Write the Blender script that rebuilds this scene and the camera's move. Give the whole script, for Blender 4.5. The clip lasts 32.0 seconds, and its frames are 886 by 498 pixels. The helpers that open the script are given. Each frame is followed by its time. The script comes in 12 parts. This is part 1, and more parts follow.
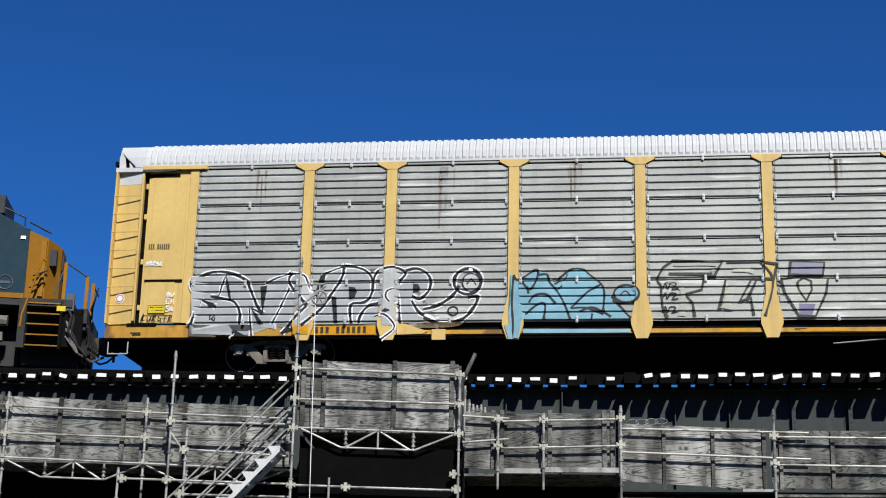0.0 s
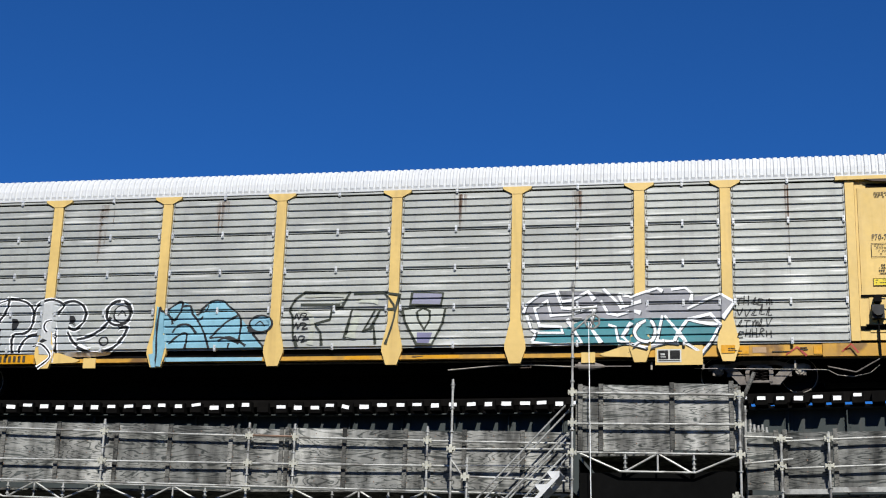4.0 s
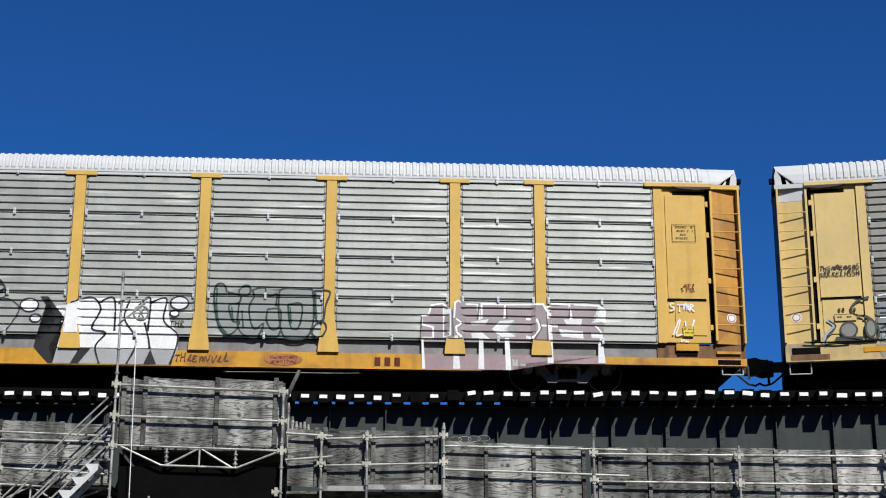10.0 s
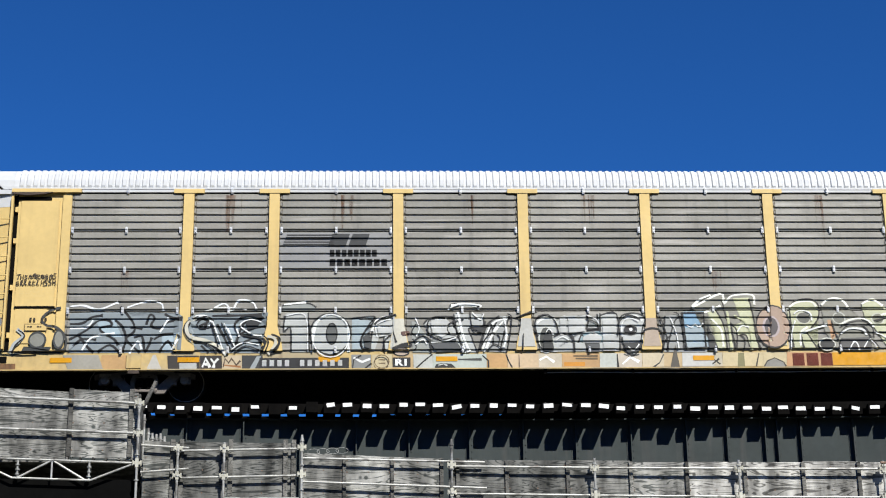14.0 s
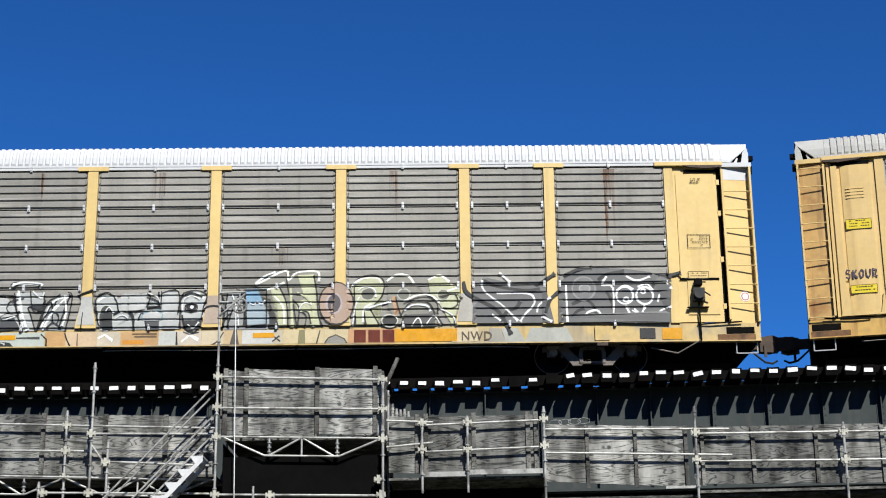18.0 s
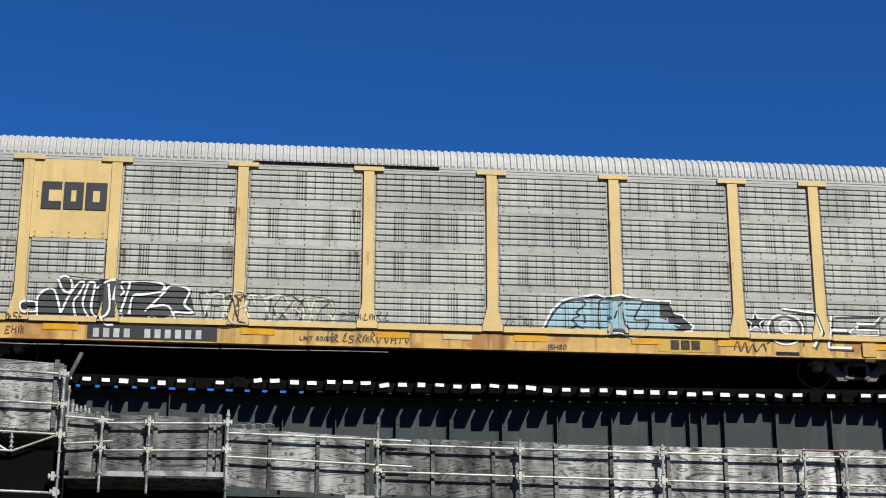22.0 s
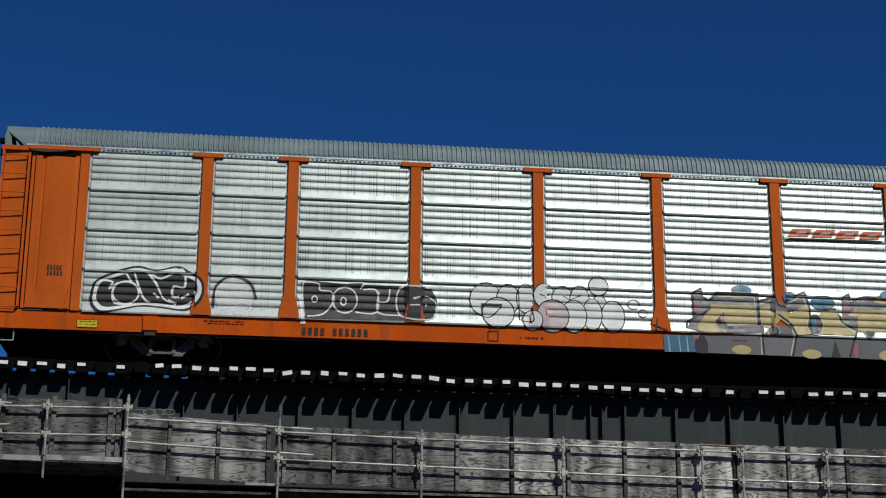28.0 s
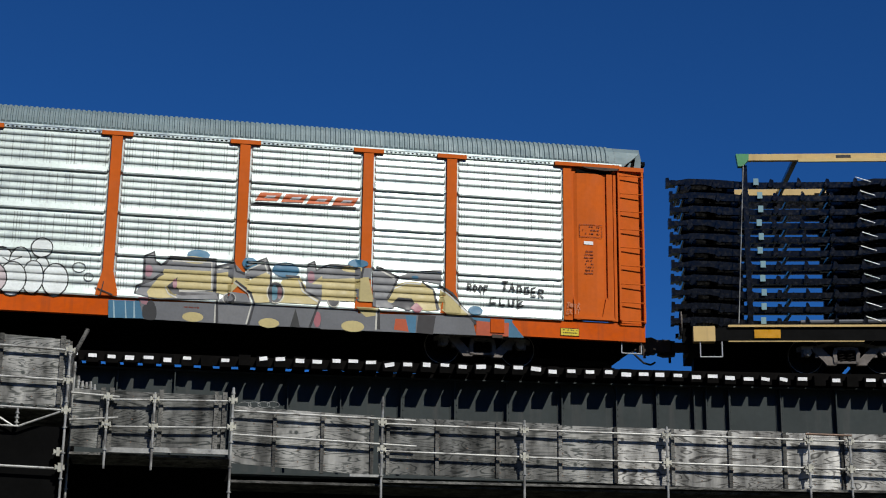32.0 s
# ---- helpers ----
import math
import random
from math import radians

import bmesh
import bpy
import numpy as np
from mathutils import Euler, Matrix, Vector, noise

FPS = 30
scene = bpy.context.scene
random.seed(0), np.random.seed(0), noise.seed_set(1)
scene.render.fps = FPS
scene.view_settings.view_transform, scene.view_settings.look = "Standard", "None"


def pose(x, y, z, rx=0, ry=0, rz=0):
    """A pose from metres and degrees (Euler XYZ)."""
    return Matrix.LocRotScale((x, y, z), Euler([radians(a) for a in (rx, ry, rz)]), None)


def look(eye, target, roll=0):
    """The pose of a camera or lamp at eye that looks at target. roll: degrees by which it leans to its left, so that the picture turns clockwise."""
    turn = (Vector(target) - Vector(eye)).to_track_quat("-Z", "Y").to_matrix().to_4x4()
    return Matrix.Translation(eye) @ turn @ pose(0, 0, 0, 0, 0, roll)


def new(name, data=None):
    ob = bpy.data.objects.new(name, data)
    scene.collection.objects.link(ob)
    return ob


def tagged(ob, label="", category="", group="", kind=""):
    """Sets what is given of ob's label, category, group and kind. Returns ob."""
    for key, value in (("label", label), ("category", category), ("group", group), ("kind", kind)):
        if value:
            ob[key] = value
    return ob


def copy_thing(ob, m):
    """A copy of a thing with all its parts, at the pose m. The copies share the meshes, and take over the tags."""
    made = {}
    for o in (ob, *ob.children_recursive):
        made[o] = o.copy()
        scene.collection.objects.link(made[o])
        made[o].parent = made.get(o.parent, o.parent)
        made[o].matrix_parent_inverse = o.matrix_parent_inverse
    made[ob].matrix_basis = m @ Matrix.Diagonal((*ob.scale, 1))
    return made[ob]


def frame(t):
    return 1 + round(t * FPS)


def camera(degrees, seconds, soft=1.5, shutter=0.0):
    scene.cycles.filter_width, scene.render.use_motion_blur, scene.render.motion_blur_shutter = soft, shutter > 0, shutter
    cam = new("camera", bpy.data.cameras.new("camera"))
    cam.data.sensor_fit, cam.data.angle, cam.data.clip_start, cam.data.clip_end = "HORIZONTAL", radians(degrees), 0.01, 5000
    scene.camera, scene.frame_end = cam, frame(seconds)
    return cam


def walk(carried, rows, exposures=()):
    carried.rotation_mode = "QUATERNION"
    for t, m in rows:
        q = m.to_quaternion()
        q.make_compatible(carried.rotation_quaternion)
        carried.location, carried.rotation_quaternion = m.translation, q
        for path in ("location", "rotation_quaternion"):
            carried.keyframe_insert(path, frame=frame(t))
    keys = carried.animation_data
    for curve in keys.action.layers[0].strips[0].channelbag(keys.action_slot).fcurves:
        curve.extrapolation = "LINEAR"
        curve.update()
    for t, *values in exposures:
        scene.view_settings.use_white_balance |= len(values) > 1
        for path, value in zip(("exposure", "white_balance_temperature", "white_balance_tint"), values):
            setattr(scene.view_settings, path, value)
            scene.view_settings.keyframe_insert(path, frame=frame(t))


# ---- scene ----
# ---------------------------------------------------------------- camera
EYE = (0.0, 0.0, 1.6)
CURVE, NEAR, RAIL = 122.45, 36.13, 8.95      # radius of the track's curve, its nearest point ahead, top of rail
SAG = 10.0 ** 2 / 2 / CURVE                  # how far a car's middle swings in between its trucks


def on_curve(s, off, z):
    """A place s metres along the track (0 straight ahead), off metres inside its middle line."""
    a = s / CURVE
    return ((CURVE - off) * math.sin(a), NEAR - CURVE + (CURVE - off) * math.cos(a), z)


def curve_pose(s, off=0.0, z=0.0):
    x, y, z = on_curve(s, off, z)
    return pose(x, y, z, 0, 0, -math.degrees(s / CURVE))



def aim(yaw, pitch, roll):
    """Yaw to the left from +y, pitch up, roll as look()."""
    return pose(*EYE, 90 + pitch, 0, yaw) @ pose(0, 0, 0, 0, 0, roll)


cam = camera(31.37, 32.0, soft=1.1)
walk(cam, [(t, aim(y, p, r)) for t, y, p, r in (
    (0, 6.46, 16.27, 1.32), (0.5, 8.35, 16.33, 0.54), (1, 7.07, 16.53, -0.59), (1.5, 12.06, 17.74, 1.06), (2, 13.25, 16.47, 0.32),
    (2.5, 14.54, 16.06, 1.90), (4.5, 16.94, 17.11, 1.59), (5, 15.53, 17.08, 1.21), (5.5, 10.54, 16.66, 0.73), (6, 7.69, 17.10, 2.11),
    (6.5, 5.33, 17.39, 1.38), (7, 3.04, 17.81, -0.54), (7.5, 3.43, 17.10, 0.39), (8, 3.49, 17.14, 0.33), (8.5, 3.23, 17.45, 0.02),
    (9, 2.66, 17.21, -0.09), (9.5, 1.04, 17.34, 0.09), (10, -0.13, 16.97, 0.13), (10.5, -0.58, 16.88, 0.19), (11, -1.76, 16.86, -0.02),
    (11.5, -2.61, 16.98, -0.30), (12, -3.43, 17.29, 0.05), (12.5, -4.47, 17.25, -0.16), (13, -5.04, 17.09, -0.71), (13.5, -5.32, 17.39, -0.53),
    (14, -5.42, 17.38, -0.75), (14.5, -5.55, 17.48, -0.85), (15, -5.29, 17.57, -0.80), (15.5, -4.77, 17.41, -0.72), (17.5, 0.61, 17.30, -1.45),
    (18, 3.44, 16.44, -0.70), (18.5, 5.27, 17.02, -0.59), (19, 2.49, 17.02, -0.71), (19.5, -2.32, 17.19, -0.23), (20, -4.06, 16.95, -0.60),
    (20.5, -5.84, 16.93, -0.45), (21, -7.26, 16.80, -0.27), (21.5, -7.84, 16.47, -0.20), (22, -8.01, 16.61, 0.07), (22.5, -8.85, 17.08, 0.37),
    (23, -9.35, 16.70, -0.07), (23.5, -9.80, 16.65, 0.14), (24, -9.72, 16.54, 0.48), (24.5, -9.95, 16.77, 0.31), (25, -10.25, 16.85, 0.27),
    (25.5, -11.08, 16.82, 0.33), (26, -11.33, 16.46, 0.33), (26.5, -11.49, 16.32, 0.19), (28.5, -11.48, 16.25, 0.56), (29, -10.97, 16.33, 0.51),
    (29.5, -9.83, 16.29, 0.34), (30, -9.57, 15.75, 0.49), (30.5, -7.86, 16.13, 0.66), (31, -6.99, 16.08, 0.70), (31.5, -7.07, 15.91, 0.83),
    (32, -7.77, 15.89, 0.72),
)], exposures=[(0, 0.3), (5, 0.4), (9, 0.17), (13, 0.45), (15, 0.55), (19, 0.5), (22, 0.42), (24, 0.48), (26, -0.15), (29, -0.7), (30, -0.5), (32, -0.2)])

# ---------------------------------------------------------------- light
SUN_EL, SUN_AZ = radians(43), radians(158)        # azimuth clockwise from +y
world = bpy.data.worlds.new("sky")
scene.world = world
world.use_nodes = True
wn = world.node_tree.nodes
sky = wn.new("ShaderNodeTexSky")
sky.sky_type, sky.sun_disc = "NISHITA", False
sky.sun_elevation, sky.sun_rotation = SUN_EL, SUN_AZ
sky.air_density, sky.dust_density, sky.ozone_density, sky.altitude = 0.7, 0.0, 4.0, 200
tint = wn.new("ShaderNodeMix")
tint.data_type, tint.blend_type = "RGBA", "MULTIPLY"
tint.inputs[0].default_value, tint.inputs[7].default_value = 1.0, (0.20, 0.66, 1.22, 1)      # deep dry-air blue
world.node_tree.links.new(sky.outputs[0], tint.inputs[6])
world.node_tree.links.new(tint.outputs[2], wn["Background"].inputs[0])
wn["Background"].inputs[1].default_value = 0.068
sun = new("sun", bpy.data.lights.new("sun", "SUN"))
sun.data.energy, sun.data.angle, sun.data.color = 5.0, radians(0.53), (0.975, 0.955, 0.89)
to_sun = Vector((math.sin(SUN_AZ) * math.cos(SUN_EL), math.cos(SUN_AZ) * math.cos(SUN_EL), math.sin(SUN_EL)))
sun.matrix_world = look(to_sun * 60, (0, 0, 0))

# ---------------------------------------------------------------- materials


def rgb(r, g, b, k=0.66):
    """Base colour from 0..255 display values."""
    return tuple(k * ((v / 255 + 0.055) / 1.055) ** 2.4 if v > 10 else k * v / 255 / 12.92 for v in (r, g, b)) + (1,)


def material(name, colour, rough=0.6, metal=0.0, vary=0.18, size=1.5, grain=14.0, streak=0.0, streak_col=None, bump=0.0, patch=None, tone=0.0, scuff=None):
    """A worn surface: broad stains, fine grain; optional vertical run marks, patches, level scuffs and a tone of its own for each piece."""
    m = bpy.data.materials.new(name)
    m.use_nodes = True
    t = m.node_tree
    n, ln = t.nodes, t.links.new
    b = n["Principled BSDF"]
    b.inputs["Metallic"].default_value = metal
    co, info, shift = n.new("ShaderNodeTexCoord"), n.new("ShaderNodeObjectInfo"), n.new("ShaderNodeVectorMath")
    scl = n.new("ShaderNodeVectorMath")
    scl.operation = "SCALE"
    scl.inputs[0].default_value = (37.0, 11.0, 53.0)
    ln(info.outputs["Random"], scl.inputs["Scale"])
    ln(co.outputs["Object"], shift.inputs[0])
    ln(scl.outputs[0], shift.inputs[1])
    vec = shift.outputs[0]

    def noise_at(scale, detail=4.0, stretch=None):
        tx = n.new("ShaderNodeTexNoise")
        tx.inputs["Scale"].default_value, tx.inputs["Detail"].default_value = scale, detail
        if stretch:
            mp = n.new("ShaderNodeMapping")
            mp.inputs["Scale"].default_value = stretch
            ln(vec, mp.inputs[0])
            ln(mp.outputs[0], tx.inputs["Vector"])
        else:
            ln(vec, tx.inputs["Vector"])
        return tx.outputs["Fac"]

    def ramp(fac, lo, hi, a, z):
        r = n.new("ShaderNodeMapRange")
        for k, v in zip(("From Min", "From Max", "To Min", "To Max"), (lo, hi, a, z)):
            r.inputs[k].default_value = v
        ln(fac, r.inputs["Value"])
        return r.outputs[0]

    def mixed(fac, a, z, kind="MIX"):
        x = n.new("ShaderNodeMix")
        x.data_type, x.blend_type = "RGBA", kind
        for sock, v in ((x.inputs[0], fac), (x.inputs[6], a), (x.inputs[7], z)):
            if hasattr(v, "is_linked"):
                ln(v, sock)
            else:
                sock.default_value = v
        return x.outputs[2]

    broad = ramp(noise_at(size), 0.3, 0.7, 1 - vary, 1 + vary * 0.6)
    fine = ramp(noise_at(grain, 6.0), 0.3, 0.7, 1 - vary * 0.5, 1 + vary * 0.4)
    mul = n.new("ShaderNodeMath")
    mul.operation = "MULTIPLY"
    ln(broad, mul.inputs[0])
    ln(fine, mul.inputs[1])
    comb = n.new("ShaderNodeCombineColor")
    for k in range(3):
        ln(mul.outputs[0], comb.inputs[k])
    col = mixed(1.0, colour, comb.outputs[0], "MULTIPLY")
    if patch:
        col = mixed(ramp(noise_at(patch[1], 5.0), patch[2], patch[2] + 0.08, 0.0, patch[3]), col, patch[0])
    if streak:
        col = mixed(ramp(noise_at(1.0, 3.0, (5.0, 5.0, 0.35)), 0.54, 0.72, 0.0, streak), col, streak_col or (0.09, 0.045, 0.02, 1))
    if scuff:
        col = mixed(ramp(noise_at(1.0, 5.0, (0.7, 0.7, 9.0)), 0.58, 0.7, 0.0, scuff[1]), col, scuff[0])
    if tone:
        own = n.new("ShaderNodeVectorMath")
        own.operation = "SCALE"
        ln(col, own.inputs[0])
        ln(ramp(info.outputs["Random"], 0.0, 1.0, 1 - tone, 1 + tone), own.inputs["Scale"])
        col = own.outputs[0]
    ln(col, b.inputs["Base Color"])
    ln(ramp(noise_at(size * 4), 0.3, 0.7, max(rough - 0.1, 0.05), min(rough + 0.12, 1.0)), b.inputs["Roughness"])
    if bump:
        bp = n.new("ShaderNodeBump")
        bp.inputs["Strength"].default_value, bp.inputs["Distance"].default_value = 0.6, bump
        ln(noise_at(grain, 6.0), bp.inputs["Height"])
        ln(bp.outputs[0], b.inputs["Normal"])
    return m


def wood(name, colour, dark, size=1.0):
    """Weathered plywood or timber: long wavy grain along x with darker knots."""
    m = material(name, colour, 0.85, 0, 0.3, 1.2 * size, 9.0, bump=0.004)
    t = m.node_tree
    n, ln = t.nodes, t.links.new
    b = n["Principled BSDF"]
    old = b.inputs["Base Color"].links[0].from_socket
    src = [x for x in n if x.type == "VECT_MATH" and x.operation == "ADD"][0].outputs[0]
    mp = n.new("ShaderNodeMapping")
    mp.inputs["Scale"].default_value = (0.36 * size, 1.0, 2.2 * size)
    ln(src, mp.inputs[0])
    wv = n.new("ShaderNodeTexNoise")
    for key, v in (("Scale", 1.3), ("Detail", 2.5), ("Distortion", 1.9)):
        wv.inputs[key].default_value = v
    ln(mp.outputs[0], wv.inputs["Vector"])
    fr = n.new("ShaderNodeMath")
    fr.operation = "MULTIPLY"
    fr.inputs[1].default_value = 10.0
    ln(wv.outputs["Fac"], fr.inputs[0])
    sn = n.new("ShaderNodeMath")
    sn.operation = "SINE"
    f2 = n.new("ShaderNodeMath")
    f2.operation = "MULTIPLY"
    f2.inputs[1].default_value = 6.28
    ln(fr.outputs[0], f2.inputs[0])
    ln(f2.outputs[0], sn.inputs[0])
    mr = n.new("ShaderNodeMapRange")
    mr.inputs["From Min"].default_value, mr.inputs["From Max"].default_value = 0.3, 1.0
    mr.inputs["To Min"].default_value, mr.inputs["To Max"].default_value = 0.0, 0.8
    ln(sn.outputs[0], mr.inputs["Value"])
    mx = n.new("ShaderNodeMix")
    mx.data_type = "RGBA"
    ln(mr.outputs[0], mx.inputs[0])
    ln(old, mx.inputs[6])
    mx.inputs[7].default_value = dark
    # knots and torn-out plugs
    vo, spot, kn = n.new("ShaderNodeTexVoronoi"), n.new("ShaderNodeMapRange"), n.new("ShaderNodeMix")
    vo.inputs["Scale"].default_value = 2.6
    ln(src, vo.inputs["Vector"])
    for key, v in zip(("From Min", "From Max", "To Min", "To Max"), (0.07, 0.15, 0.85, 0.0)):
        spot.inputs[key].default_value = v
    ln(vo.outputs["Distance"], spot.inputs["Value"])
    kn.data_type = "RGBA"
    ln(spot.outputs[0], kn.inputs[0])
    ln(mx.outputs[2], kn.inputs[6])
    kn.inputs[7].default_value = dark
    mx = kn
    # each sheet has weathered to its own tone, with rain stains running down it
    info = [x for x in n if x.type == "OBJECT_INFO"][0]
    tone, st, sm, sn2, mul2, both = n.new("ShaderNodeMapRange"), n.new("ShaderNodeMapping"), n.new("ShaderNodeTexNoise"), n.new("ShaderNodeMapRange"), n.new("ShaderNodeMath"), n.new("ShaderNodeVectorMath")
    tone.inputs["To Min"].default_value, tone.inputs["To Max"].default_value = 0.62, 1.22
    ln(info.outputs["Random"], tone.inputs["Value"])
    st.inputs["Scale"].default_value = (2.2, 2.2, 0.7)
    ln(src, st.inputs[0])
    ln(st.outputs[0], sm.inputs["Vector"])
    sm.inputs["Scale"].default_value, sm.inputs["Detail"].default_value = 1.3, 6.0
    for key, v in zip(("From Min", "From Max", "To Min", "To Max"), (0.36, 0.64, 0.32, 1.25)):
        sn2.inputs[key].default_value = v
    ln(sm.outputs["Fac"], sn2.inputs["Value"])
    mul2.operation, both.operation = "MULTIPLY", "SCALE"
    ln(tone.outputs[0], mul2.inputs[0])
    ln(sn2.outputs[0], mul2.inputs[1])
    ln(mx.outputs[2], both.inputs[0])
    ln(mul2.outputs[0], both.inputs["Scale"])
    ln(both.outputs[0], b.inputs["Base Color"])
    return m


def latticed(m, pitch, share, dark, banded=True):
    """Adds the columns of punched holes of a screen panel: thin broken dark lines across x."""
    t = m.node_tree
    n, ln = t.nodes, t.links.new
    b = n["Principled BSDF"]
    old = b.inputs["Base Color"].links[0].from_socket
    src = [x for x in n if x.type == "VECT_MATH" and x.operation == "ADD"][0].outputs[0]
    sp = n.new("ShaderNodeSeparateXYZ")
    co = [x for x in n if x.type == "TEX_COORD"][0]
    ln(co.outputs["Object"], sp.inputs[0])
    ns = n.new("ShaderNodeTexNoise")
    ns.inputs["Scale"].default_value, ns.inputs["Detail"].default_value = 1.0, 4.0
    cols = n.new("ShaderNodeMapping")
    cols.inputs["Scale"].default_value = (4.5, 4.5, 1.1)
    ln(src, cols.inputs[0])
    ln(cols.outputs[0], ns.inputs["Vector"])
    def step(kind, a, value):
        x = n.new("ShaderNodeMath")
        x.operation = kind
        ln(a, x.inputs[0])
        if hasattr(value, "is_linked"):
            ln(value, x.inputs[1])
        else:
            x.inputs[1].default_value = value
        return x.outputs[0]

    thin = pitch * 0.5 * share
    single = step("LESS_THAN", step("PINGPONG", sp.outputs["X"], pitch / 2), thin)
    away = step("PINGPONG", step("ADD", sp.outputs["X"], 0.09), pitch * 1.55)          # wider spaced groups of three columns
    triple = step("MAXIMUM", step("LESS_THAN", away, thin), step("LESS_THAN", step("ABSOLUTE", step("SUBTRACT", away, 0.062), 0.0), thin * 0.8))
    lines = step("MAXIMUM", single, triple)
    mr = n.new("ShaderNodeMapRange")
    mr.inputs["From Min"].default_value, mr.inputs["From Max"].default_value = 0.42, 0.58
    mr.inputs["To Min"].default_value, mr.inputs["To Max"].default_value = 0.25, 0.95
    ln(ns.outputs["Fac"], mr.inputs["Value"])
    # the flat bands have no holes
    clear = step("MULTIPLY", step("LESS_THAN", sp.outputs["Z"], 0.885), step("GREATER_THAN", sp.outputs["Z"], 0.16))
    holes = step("MULTIPLY", clear, lines) if banded else lines
    mu = n.new("ShaderNodeMath")
    mu.operation = "MULTIPLY"
    ln(holes, mu.inputs[0])
    ln(mr.outputs[0], mu.inputs[1])
    mx = n.new("ShaderNodeMix")
    mx.data_type = "RGBA"
    ln(mu.outputs[0], mx.inputs[0])
    ln(old, mx.inputs[6])
    mx.inputs[7].default_value = dark
    ln(mx.outputs[2], b.inputs["Base Color"])
    return m


